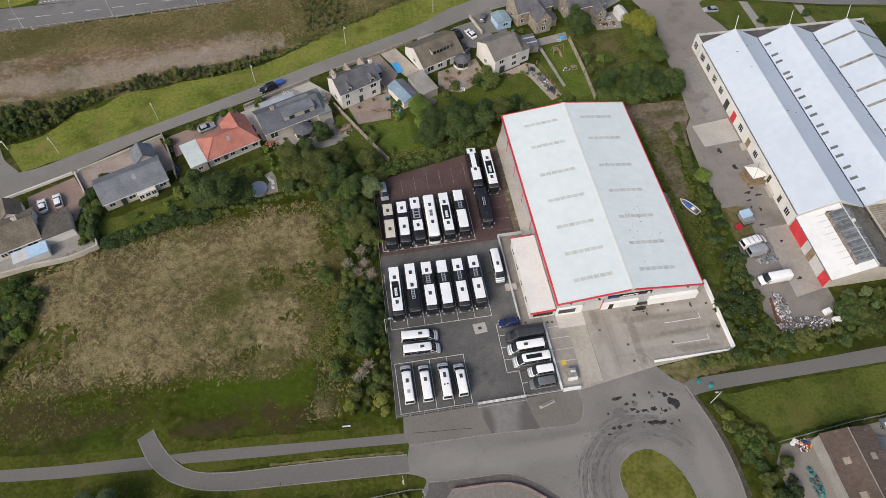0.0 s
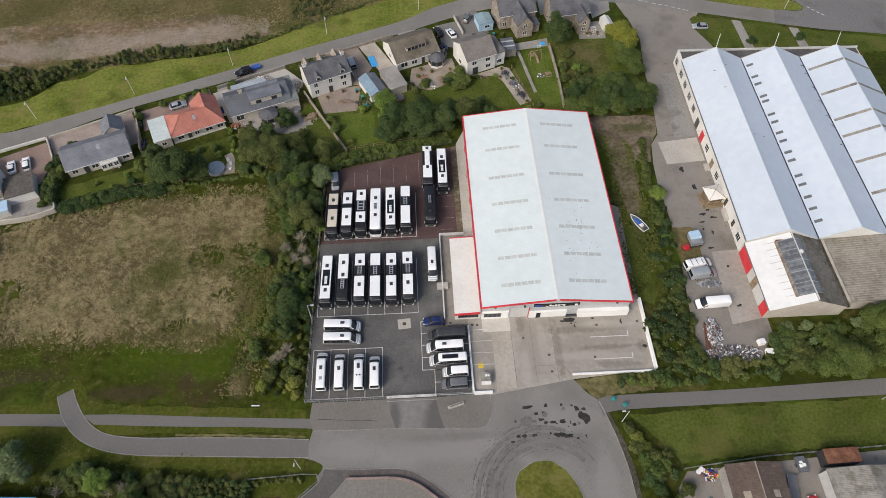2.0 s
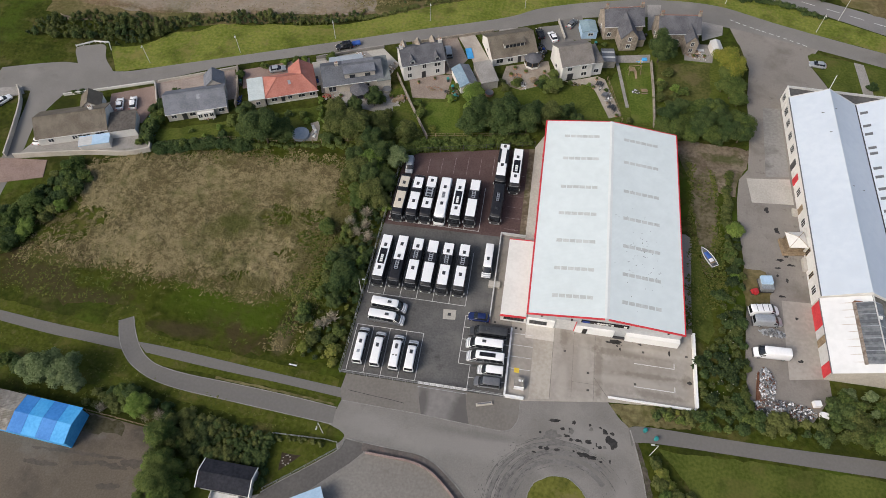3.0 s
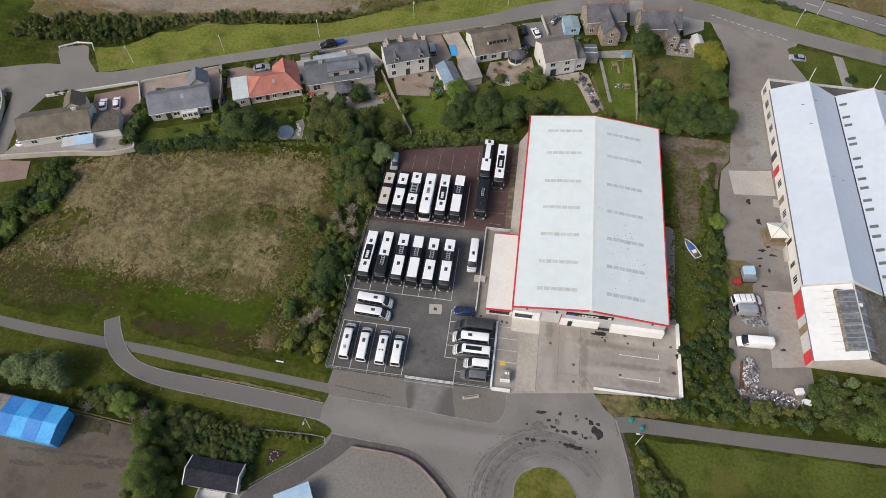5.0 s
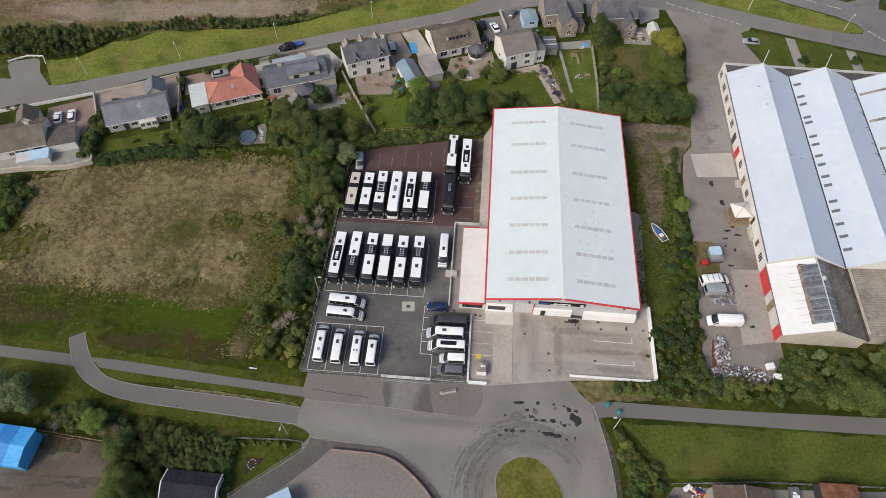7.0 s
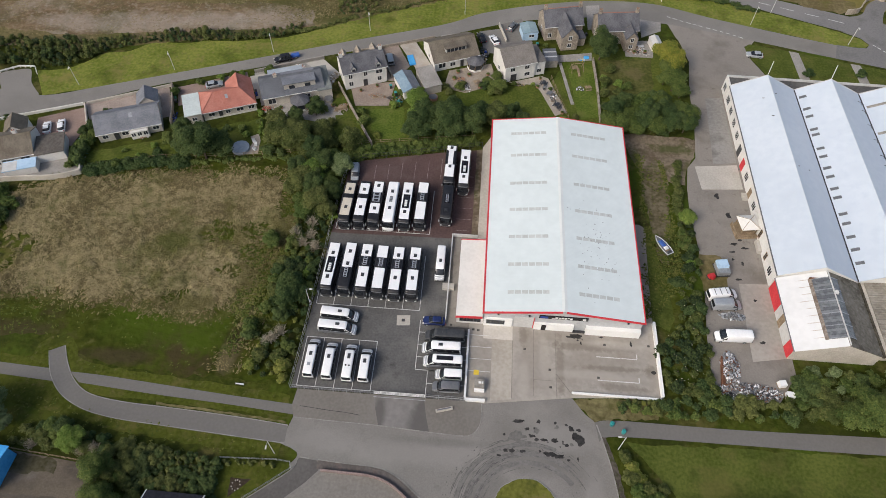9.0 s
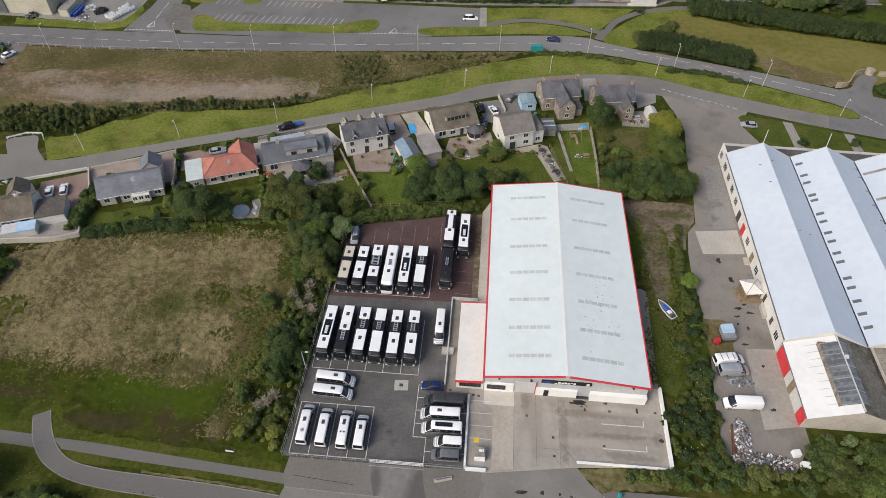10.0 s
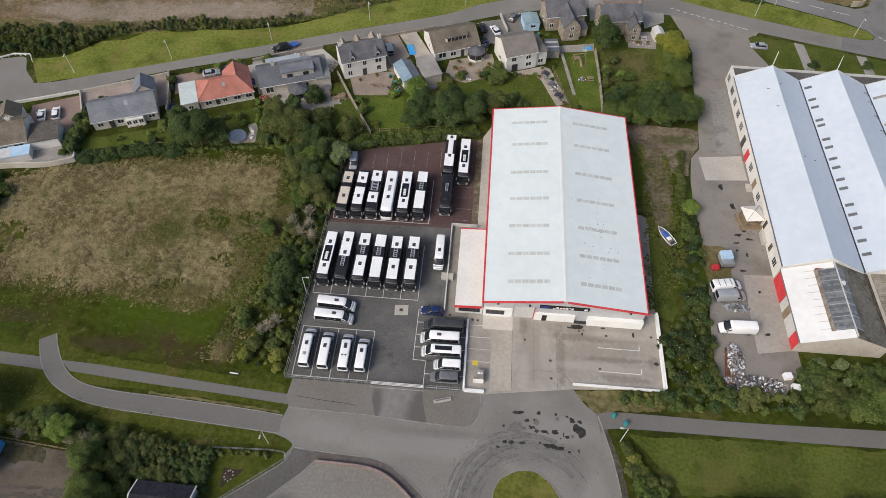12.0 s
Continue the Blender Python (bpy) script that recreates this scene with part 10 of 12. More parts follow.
tufts("stray_tussocks", [(-80, 62), (-77, 84), (-58, 91), (-10, 98), (-4, 84), (-6, 64), (-14, 52), (-40, 54), (-60, 55)], 380, 0.45, 0.10, STRAW, "scattered dry tussocks at the field edge", 11, 0.8, 0.15)
tufts("green_tussocks", [(-79, 70), (-77, 82), (-58, 90), (-10, 98), (-4, 84), (-5, 64), (-9, 44), (-12, 41.5), (-42, 42.5), (-46, 48), (-76, 46.5)], 500, 0.3, 0.06, ROUGH, "rough green grass tussocks round the field", 2, 1.6, 0.12)
tufts("turf_tussocks", [(-80, 48.5), (-77, 60), (-58, 59), (-42, 59), (-43, 53), (-50, 51), (-60, 48)], 450, 0.4, 0.07, ROUGH, "rough uneven grass below the dry field", 43, 1.0, 0.1, (), 1.5)
BANK = [(-114, 168), (-60, 171), (13, 177.5), (40, 180), (19, 168), (-10, 157), (-25, 151), (-32, 160), (-60, 162), (-106, 158)]
WASTE_AREA = [(-115, 168), (-60, 171), (13, 177.5), (40, 180), (19, 168), (-10, 157), (-25, 151), (-53, 147), (-81, 139), (-103, 139)]
tufts("waste_weeds", WASTE_AREA, 2600, 0.32, 0.05, STRAW, "short dry weeds on the waste ground", 3, 1.0, 0.07, (), 2.0)
tufts("bank_straw", BANK, 4200, 0.42, 0.10, STRAW, "dry straw-coloured weeds on the bank", 24, 1.0, 0.10, (), 2.0)
tufts("bank_weeds", BANK, 4200, 0.40, 0.10, OLIVEWEED, "olive and brown weeds on the bank", 14, 1.1, 0.09, (), 2.0)
tufts("verge_tufts", [(-130, 42), (-46, 37.5), (-36, 34.5), (-1, 30.3), (-10, 28), (-44, 27.5), (-130, 30)], 500, 0.35, 0.06, ROUGH, "short uneven grass beside the path", 5, 1.4, 0.1)
scrub([(-16, 172), (-4, 174), (2, 172), (0, 162), (-6, 157.6), (-11, 156), (-12, 163)], 1.5, ["low_olive", "low_dark", "low_olive", "low_mid", "low_olive"], 0.35, 0.95, 67, "low olive scrub in a gully of the bank", 8.0, 0.22)
scrub([(2, 174.8), (22, 177), (38, 179.6), (37, 177.8), (22, 174.4), (4, 172.4)], 1.5, ["low_olive", "low_olive", "low_mid", "low_olive", "low_dark"], 0.3, 0.8, 70, "low olive weeds along the main road", 8.0, 0.22)
rnd = random.Random(33)
g = Geo()
for i in range(48):
    x, y = rnd.uniform(71.5, 79.5), rnd.uniform(46.5, 68)
    if x < 75 and y > 58:
        continue
    z, r = rnd.uniform(1.3, 1.9), rnd.uniform(0.04, 0.09)
    g.box(x - r, x + r, y - r, y + r, z, z + 0.08, 0.03, 0.03)
solid("flower_heads", g, surface("cream_flower", (0.32, 0.30, 0.22), (0.46, 0.44, 0.35), 0.9, 0.5, 3.0, 0.0), "small cream flower heads over the shrubs", "flowers", kind="stuff", tidy=False)
tufts("strip_tufts", [(66.6, 62), (70, 62), (77, 72), (77, 84), (76.5, 106), (70, 108), (69.6, 84)], 1100, 0.45, 0.18, ROUGH, "rough grass beside the depot", 6, 1.4, 0.15, [(73.4, 96, 2.4, 13)])


# ---- fences, walls and lamps ----
def fence(pts, gap, height, label, post_mat, rails=2, r=0.05, mesh=True, name="fence"):
    """Posts and rails along a plan line."""
    f = thing(name, pose(0, 0, 0), label, "fence")
    for a, b in zip(pts, pts[1:]):
        d = math.hypot(b[0] - a[0], b[1] - a[1])
        n = max(1, round(d / gap))
        for i in range(n + (b == pts[-1])):
            x, y = a[0] + (b[0] - a[0]) * i / n, a[1] + (b[1] - a[1]) * i / n
            part("post", Geo().box(x - r, x + r, y - r, y + r, 0, height), post_mat, f)
        for k in range(rails):
            z = height * (k + 1) / rails - 0.08
            part("rail", Geo().rod((a[0], a[1], z), (b[0], b[1], z), 0.03, n=4), post_mat, f)
        if mesh:
            g = Geo()
            for i in range(int(d / 0.5)):
                x, y = a[0] + (b[0] - a[0]) * i * 0.5 / d, a[1] + (b[1] - a[1]) * i * 0.5 / d
                g.rod((x, y, 0.05), (x, y, height - 0.05), 0.012, n=3)
            part("wires", g, post_mat, f, tidy=False)
    return f


def garden_wall(name, pts, height, material, label, width=0.25):
    g = strip(Geo(), pts, width, 0, height)
    strip(g, pts, width + 0.08, height, height + 0.07)
    return solid(name, g, material, label, "wall", kind="structure")


fence([(-0.1, 41.6), (0.2, 48), (0.8, 77), (1.3, 92.5), (2.0, 98.6)], 3, 2.0, "grey wire fence along the yard", FENCEMETAL)
fence([(-0.1, 41.55), (8, 41.5), (15.6, 41.55)], 2.6, 1.8, "grey wire fence at the yard's front", FENCEMETAL)
fence([(25.3, 41.55), (32.4, 41.55)], 2.4, 1.8, "grey wire fence beside the gate", FENCEMETAL)
fence([(2.0, 98.7), (4.7, 100.3), (24, 104.8), (33, 107)], 3, 2.0, "dark wire fence behind the yard", DARKMETAL)
gt = thing("gate", pose(0, 0, 0.1), "long white sliding gate of the yard", "gate")
for z in (0.25, 0.75, 1.25):
    part("rail", Geo().box(15.7, 25.2, 41.56, 41.66, z, z + 0.09), FRAME, gt)
for i in range(9):
    x = 15.75 + i * 1.17
    part("bar", Geo().box(x - 0.04, x + 0.04, 41.57, 41.65, 0.25, 1.3), FRAME, gt)
part("lower_track", Geo().box(15.6, 25.3, 41.0, 41.1, 0.0, 0.05), FENCEMETAL, gt)
fence([(-119, 150), (-117.5, 169.6), (-97, 169.6), (-60, 171.6), (-40, 173.4)], 4.5, 1.1, "low fence with pale posts along the main road", PALECON, 1, 0.06, False)
fence([(70, 25.4), (85, 26.8), (120, 28)], 3.2, 1.1, "thin post and wire fence beside the farm yard", FENCEMETAL, 2, 0.05, False)
fence([(-30, 24.8), (-46, 26.2), (-60, 27.4)], 3, 1.0, "low wire fence along the muddy yard", WOOD, 2, 0.05, False)
fence([(-9.4, 27.6), (0.4, 28.0), (2.8, 27.8), (3.2, 26.8), (-2.0, 22.6), (-8.4, 17.6)], 2.4, 0.9, "low green wire fence round the small lawn", FENCEMETAL, 2, 0.04, False)
fence([(54.2, 119), (50.2, 134)], 2, 1.4, "timber garden fence between lawns", WOOD, 2, 0.06, False)
fence([(-57, 93.1), (-42, 97.1), (-26, 98.8), (-13, 101.2), (6, 106), (31, 110)], 2.4, 1.3, "weathered timber fence behind the gardens", WOOD, 2, 0.06, False)
rail = fence([(-95.8, 123.4), (-91.5, 126.0), (-87.4, 126.2), (-85.8, 123.8)], 1.6, 0.9, "white crash rail at the stub's end", FRAME, 2, 0.07, False)
part("rail", strip(Geo(), [(-95.8, 123.4), (-91.5, 126.0), (-87.4, 126.2), (-85.8, 123.8)], 0.14, 0.5, 0.74), FRAME, rail, "broad white crash rail")
GATESTONE = surface("pale_rubble", (0.27, 0.23, 0.175), (0.43, 0.375, 0.30), 0.9, 0.6, 3.0, 0.4)
gp = thing("gate_pier", pose(150.6, 179.8, 0), "round pale rubble pier of the gateway", "gate pier")
part("drum", Geo().cyl(0, 0, 0, 1.5, 1.35, 1.25, 14), GATESTONE, gp), part("coping", Geo().cyl(0, 0, 1.5, 1.75, 1.4, 0.9, 14), GATESTONE, gp)
for name, pts, h, mt, words in (
        ("wall_garden_a", [(-5.6, 126.6), (0.2, 116), (6.2, 105.4)], 1.2, STONE, "pale stone garden wall"),
        ("wall_garden_b", [(61.7, 142.4), (62.2, 130), (62.2, 118.4)], 1.3, STONE, "pale stone garden wall"),
        ("wall_field", [(-92, 83), (-75.6, 86.8), (-65.6, 88.2), (-60.2, 90.4)], 1.5, HARL, "pale rendered wall along the field"),
        ("wall_court", [(-60.2, 90.4), (-62.6, 97.5)], 1.4, HARL, "pale rendered court wall"),
        ("wall_front_a", [(-90.4, 105.0), (-80, 109.0), (-68.9, 113.4)], 0.7, WHITEHARL, "low white roadside wall"),
        ("wall_front_b", [(-67.8, 113.6), (-58, 118.0), (-48.6, 122.4)], 0.8, HARL, "low roadside wall"),
        ("wall_front_c", [(-28.8, 129.6), (-20, 133.6), (-11.4, 137.2)], 0.8, SLABS, "low grey roadside wall"),
        ("wall_front_d", [(-4, 140), (6, 143.8), (18, 148.6)], 0.8, STONE, "low stone roadside wall"),
        ("wall_drive_a", [(-68.4, 113.2), (-65, 106.2)], 1.0, HARL, "low drive wall"),
        ("wall_drive_b", [(-48.6, 122.2), (-46, 114.4), (-44.4, 108)], 1.6, STONE, "brown drive wall"),
        ("wall_drive_c", [(2.8, 143), (8, 130.6)], 1.2, STONE, "stone drive wall"),
        ("wall_lane", [(-94.4, 83), (-99.4, 99.6), (-103.4, 105.7)], 1.4, HARL, "pale lane wall"),
        ("wall_parking", [(35.8, 156.2), (38, 148.6)], 1.0, HARL, "pale parking court wall"),
        ("wall_stone_gate", [(137.4, 170.8), (141.1, 171.8), (143.2, 174.8), (145.6, 178.0), (148.4, 179.6)], 1.7, GATESTONE, "curved pale rubble gateway wall"), ("wall_stone_gate", [(152.6, 178.6), (155, 178.4), (159, 178.8)], 1.7, GATESTONE, "pale rubble gateway wall")):
    garden_wall(name, curve_through(pts, 4), h, mt, words + " with a flat coping")


def street_lamp(x, y, height, turn, label="tall grey street lamp"):
    l = thing("street_lamp", pose(x, y, 0, 0, 0, turn), label + " beside the road", "lamp", "street lamps")
    part("pole", Geo().cyl(0, 0, 0, height, 0.085, 0.055, 8), GREYWHITE, l)
    arm = part("arm", Geo().rod((0, 0, height - 0.05), (0, 0.9, height + 0.1), 0.04), FENCEMETAL, l)
    part("lantern", Geo().box(-0.14, 0.14, 0.7, 1.35, height + 0.04, height + 0.2, 0.04, 0.05), GREYWHITE, arm)
    return l


lamp = None
for x, y, h, a in ((-73.3, 120.7, 6, 200), (-50.3, 128.7, 6, 200), (-25.8, 138.7, 6, 200), (-0.7, 150.5, 6, 200), (25.7, 160.7, 6, 200), (51.4, 170.6, 6, 180), (83.9, 172.4, 6, 180), (108.5, 163.4, 6, 170), (134.2, 156.2, 6, 170),
                   (-106.7, 168.4, 8, 0), (-90.5, 171.2, 8, 0), (-66, 172.6, 8, 0), (-42.1, 174, 8, 0), (-16.3, 175.6, 8, 0), (9.7, 178.6, 8, 0), (35.6, 181.4, 8, 0), (63.7, 182.6, 8, 0), (90, 176.4, 8, 0), (115.5, 169.6, 8, 0),
                   (-0.3, 29.2, 6, 180), (0.1, 59.7, 6, -90), (60.3, 34.8, 6, 90), (112.0, 36.6, 6, 0)):
    if lamp is None or h != 6:
        made = street_lamp(x, y, h, a)
        lamp = lamp or made
    else:
        copy_thing(lamp, pose(x, y, 0, 0, 0, a))

# ---- small things round the yard and the circle ----
b = thing("concrete_barrier", pose(28.9, 39.6, 0.1, 0, 0, 16), "pale concrete barrier block on the forecourt", "barrier")
part("block", Geo().box(-1.6, 1.6, -0.32, 0.32, 0, 0.45, 0.06, 0.1), PALECON, b), part("top_groove", Geo().box(-1.3, 1.3, -0.12, 0.12, 0.45, 0.5), CARGREY, b)
for x, y in ((59.4, 39.2), (61.4, 37.9)):
    b = thing("litter_bin", pose(x, y, 0.05), "teal plastic litter bin beside the path", "bin", "litter bins")
    part("drum", Geo().cyl(0, 0, 0, 0.9, 0.35, 0.4, 12), TEAL, b), part("lid", Geo().cyl(0, 0, 0.9, 1.05, 0.42, 0.3, 12), TEAL, b)
b = thing("bench", pose(-9.6, 41.4, 0.02, 0, 0, -3), "small white bench on the grass", "bench")
part("seat", Geo().box(-0.8, 0.8, -0.12, 0.12, 0.4, 0.46), FRAME, b)
for x in (-0.6, 0.6):
    part("leg", Geo().box(x - 0.05, x + 0.05, -0.08, 0.08, 0, 0.4), DARKMETAL, b)
rnd = random.Random(8)
for k in range(9):
    x, y = -5.6 + 0.75 * math.cos(0.7 * k) + rnd.uniform(-0.1, 0.1), 23.3 + 0.9 * math.sin(0.7 * k) + rnd.uniform(-0.1, 0.1)
    solid("white_stone", Geo().box(-0.12, 0.12, -0.1, 0.1, 0, 0.16, 0.04, 0.03), PALECON, "small pale edging stone", "stone", "stones in the flower bed", m=pose(x, y, 0.06, 0, 0, 40 * k))

u = thing("wall_unit", pose(66.2, 108.6, 0.0), "grey plant unit with a blue pipe on the depot wall", "plant unit")
part("casing", Geo().box(0, 0.9, -0.8, 0.8, 0.1, 1.5), CARGREY, u), part("duct", Geo().box(0.2, 0.6, 0.8, 2.2, 2.4, 2.8), CARSILVER, u), part("pipe", Geo().rod((0.3, 1.6, 0.1), (0.3, 1.6, 4.2), 0.14), CARNAVY, u)
u = thing("wall_unit", pose(66.2, 101.0, 0.0), "small pale box fixed to the depot wall", "plant unit")
part("casing", Geo().box(0, 0.7, -0.6, 0.6, 0.0, 1.6), GREYWHITE, u), part("lid", Geo().box(-0.05, 0.75, -0.65, 0.65, 1.6, 1.68), CARSILVER, u)
# ---- gardens ----
def table_set(x, y, turn, mt, label):
    t = thing("garden_table", pose(x, y, 0.03 if x > 59 and x < 61 else 0.12, 0, 0, turn), label, "table", "garden tables")
    part("tabletop", Geo().box(-0.8, 0.8, -0.45, 0.45, 0.7, 0.76), mt, t)
    for sx in (-0.65, 0.65):
        for sy in (-0.35, 0.35):
            part("leg", Geo().box(sx - 0.04, sx + 0.04, sy - 0.04, sy + 0.04, 0, 0.7), mt, t)
    for sy in (-0.8, 0.8):
        part("bench_seat", Geo().box(-0.8, 0.8, sy - 0.15, sy + 0.15, 0.38, 0.44), mt, t)
    return t


def planter(x, y, r, label="round planter with low plants"):
    p = thing("planter", pose(x, y, 0.12), label, "planter", "garden planters")
    part("pot", Geo().cyl(0, 0, 0, 0.45, r * 0.8, r, 10), TERRACOTTA, p)
    part("plant", leaf_mesh("plant", [(0, 0, 0.5, r * 0.9, 0.3)], 30, 0.12, 3), LEAF["mid"], p)


table_set(48.2, 131.6, 70, CARDARK, "dark garden table and benches on the terrace")
table_set(49.8, 127.6, 60, CARGREY, "grey garden table and benches on the terrace")
table_set(51.6, 123.4, 65, CARDARK, "dark outdoor table set on the terrace")
table_set(59.9, 130.8, 10, WOOD, "timber picnic table on the lawn")
table_set(30.6, 130.4, 30, WOOD, "timber garden table on the gravel patio")
table_set(-14.2, 114.8, 20, WOOD, "timber garden table on the stone patio")
table_set(75.4, 149.2, 12, GREYWHITE, "pale garden table in the yard")
for x, y, r in ((24.6, 131.6, 0.7), (26.4, 129.4, 1.0), (28.4, 133.4, 0.6), (33.4, 134, 0.5), (25.4, 134.4, 0.6), (31.4, 128.8, 0.5), (0.6, 124.6, 0.4), (4.6, 126.8, 0.4), (47.4, 133.6, 0.4), (46.6, 130.2, 0.5), (-18.6, 116.4, 0.5), (-8.6, 119.2, 0.5), (-5.6, 118.4, 0.6), (73.4, 147, 0.5), (76.4, 147.4, 0.5), (52.8, 120.8, 0.5)):
    planter(x, y, r)
def wheelie_bin(material, label):
    b = thing("wheelie_bin", pose(0, 0, 0), label, "bin")
    part("body", Geo().add([(sx * k, sy * k, z) for z, k in ((0.05, 0.24), (0.95, 0.3)) for sx, sy in ((-1, -1), (1, -1), (1, 1), (-1, 1))], [(3, 2, 1, 0), (4, 5, 6, 7), (0, 1, 5, 4), (1, 2, 6, 5), (2, 3, 7, 6), (3, 0, 4, 7)]), material, b)
    part("lid", Geo().box(-0.32, 0.32, -0.34, 0.3, 0.95, 1.05, 0.04, 0.04), material, b), part("axle", Geo().rod((-0.3, 0.28, 0.1), (0.3, 0.28, 0.1), 0.1, n=8), CARDARK, b)
    return b


bins = (wheelie_bin(CARDARK, "dark wheelie bin beside a house"), wheelie_bin(CARBLUE, "blue wheelie bin beside a house"), wheelie_bin(GREENPAINT, "green wheelie bin beside a house"))
for k, x, y in ((0, -64.8, 106.6), (1, -64.2, 105.6), (2, -46.2, 117.2), (0, -45.8, 116.2), (0, -26.4, 121.6), (1, -26.0, 120.6), (0, 10.4, 128.4), (2, 11.2, 128.0), (1, 32.4, 142.8), (0, 33.0, 141.8), (0, 37.0, 132.2), (2, 47.4, 141.4), (0, 60.4, 153.4), (0, 71.8, 151.6), (1, 72.6, 151.9)):
    place(bins[k], x, y, 21)
for x, y, rx, ry, hh, n, mats, words, seed in (
        (31.8, 143.8, 0.9, 2.6, 0.9, 50, (CARDARK, DARKMETAL, CARGREY, WOOD), "dark garden clutter between two houses", 81), (-3.6, 117.2, 2.0, 1.0, 0.6, 50, (WOOD, STONE, PALECON), "stacked stones and boards by the wall", 82),
        (-22.4, 116.0, 1.2, 0.9, 0.6, 36, (TERRACOTTA, WOOD, CARRED), "pink pots and boards beside the steps", 83), (-17.4, 133.2, 1.4, 0.8, 0.5, 30, (CARWHITE, TERRACOTTA), "white and pink bundles on the paving", 84),
        (74.6, 148.6, 2.4, 1.8, 0.6, 70, (CARWHITE, GREYWHITE, CARDARK, WOOD, PALECON), "white rubble and yard clutter", 85), (-61.6, 109.0, 0.8, 0.6, 0.6, 24, (CARRED, CARGREY), "red mower and tools by the house", 86),
        (-62.2, 95.6, 1.2, 1.6, 0.8, 40, (TEAL, GREENPAINT, CARGREY), "green tarpaulin and bins beside the hedge", 87), (27.4, 127.4, 1.8, 0.7, 0.5, 36, (CARWHITE, GREYWHITE, WOOD), "white chairs and pots by the lawn", 88),
        (27.0, 129.7, 1.3, 1.0, 0.4, 40, (CARDARK, DARKMETAL, STONE), "dark pots round a small bed", 89), (41.6, 130.9, 2.0, 0.5, 0.4, 40, (STONE, CARDARK, WOOD), "pots and stones along the house front", 90),
        (50.7, 126.4, 0.9, 3.2, 0.6, 60, (CARDARK, CARGREY, CARWHITE, WOOD), "loungers and pots along the terrace", 91), (5.4, 123.2, 2.8, 0.8, 0.4, 40, (WOOD, STONE, TERRACOTTA), "small pots on the patio", 92),
        (-44.6, 110.6, 0.8, 1.8, 0.7, 40, (CARDARK, CARGREY, CARBLUE), "bicycles and bins beside the house", 93), (-7.4, 129.2, 1.0, 2.2, 0.7, 44, (GREYSHEET, WOOD, CARWHITE), "boards and boxes beside the house", 94)):
    heap("garden_clutter", x, y, rx, ry, hh, n, mats, words, seed, 0.9)
sw = thing("climbing_frame", pose(57.2, 138.2, 0.02, 0, 0, 15), "wooden climbing frame on the lawn", "play frame")
for x in (-1.6, 1.6):
    for s in (-1, 1):
        part("leg", Geo().rod((x, s * 1.0, 0), (x, 0, 2.3), 0.08), WOOD, sw)
part("top_beam", Geo().rod((-1.8, 0, 2.3), (1.8, 0, 2.3), 0.09), WOOD, sw)
part("platform", Geo().box(-1.4, 0.2, -0.7, 0.7, 1.1, 1.2), WOOD, sw)
part("slide", Geo().slab([(-0.3, -0.7, 1.2), (0.3, -0.7, 1.2), (0.3, -2.6, 0.2), (-0.3, -2.6, 0.2)], 0.08), WOOD, sw)
solid("blue_tarpaulin", Geo().box(-0.9, 0.9, -2.1, 2.1, 0, 0.35, 0.15, 0.2), BLUESHEET, "bright blue tarpaulin over a low frame", "tarpaulin", m=pose(12.4, 138.4, 0.06, 0, 0, 18))
solid("paddling_pool", Geo().box(-0.7, 0.7, -0.5, 0.5, 0, 0.5, 0.1, 0.1), BLUESHEET, "small blue plastic toy box", "toy", m=pose(60.1, 143.6, 0.07, 0, 0, 10))
for x, y, r, mt, words in ((-25.2, 101.5, 2.2, PALEFELT, "round grey-blue covered pool in the garden"), (19.6, 123.6, 1.2, TERRACOTTA, "round red rimmed pond beside the garage"), (-7.2, 120.6, 1.2, GREYSHEET, "grey round oil tank")):
    p = thing("round_pool", pose(x, y, 0.05), words, "pool")
    part("wall", Geo().cyl(0, 0, 0, 0.7, r, r * 0.97, 20), mt, p)
    part("cover", Geo().cyl(0, 0, 0.7, 0.76, r * 0.9, r * 0.8, 20), CARGREY if r < 2 else PALEFELT, p)
for x, y, a in ((-21.9, 103.0, 10), (-22.6, 104.2, 40), (-21.8, 101.6, 70)):
    solid("garden_chair", Geo().box(-0.35, 0.35, -0.35, 0.35, 0, 0.4, 0.04, 0.04).box(-0.35, 0.35, 0.25, 0.37, 0.4, 0.9), FRAME, "white plastic garden chair on paving", "chair", "garden chairs", m=pose(x, y, 0.05, 0, 0, a))
sheet("pool_paving", ragged([(-24, 99.9), (-20.8, 100.4), (-21.2, 104.4), (-22.2, 107), (-23.8, 106), (-22.8, 103.6)], 1, 0.15, 2), 0.045, GRAVEL, "pale paving beside the pool", "paving")
# Washing line: a plain frame with two hung cloths.
g = thing("greenhouse", pose(-18.6, 127.2, 0.1, 0, 0, 21), "pink and white washing line frame", "frame")
part("frame_bar", Geo().box(-1.2, 1.2, -0.05, 0.05, 1.5, 1.6).box(-1.2, -1.1, -0.05, 0.05, 0, 1.6).box(1.1, 1.2, -0.05, 0.05, 0, 1.6), FENCEMETAL, g)
part("cloth", Geo().box(-0.9, -0.1, -0.04, 0.04, 0.7, 1.5), CARWHITE, g), part("cloth", Geo().box(0.1, 0.8, -0.04, 0.04, 0.7, 1.5), TERRACOTTA, g)
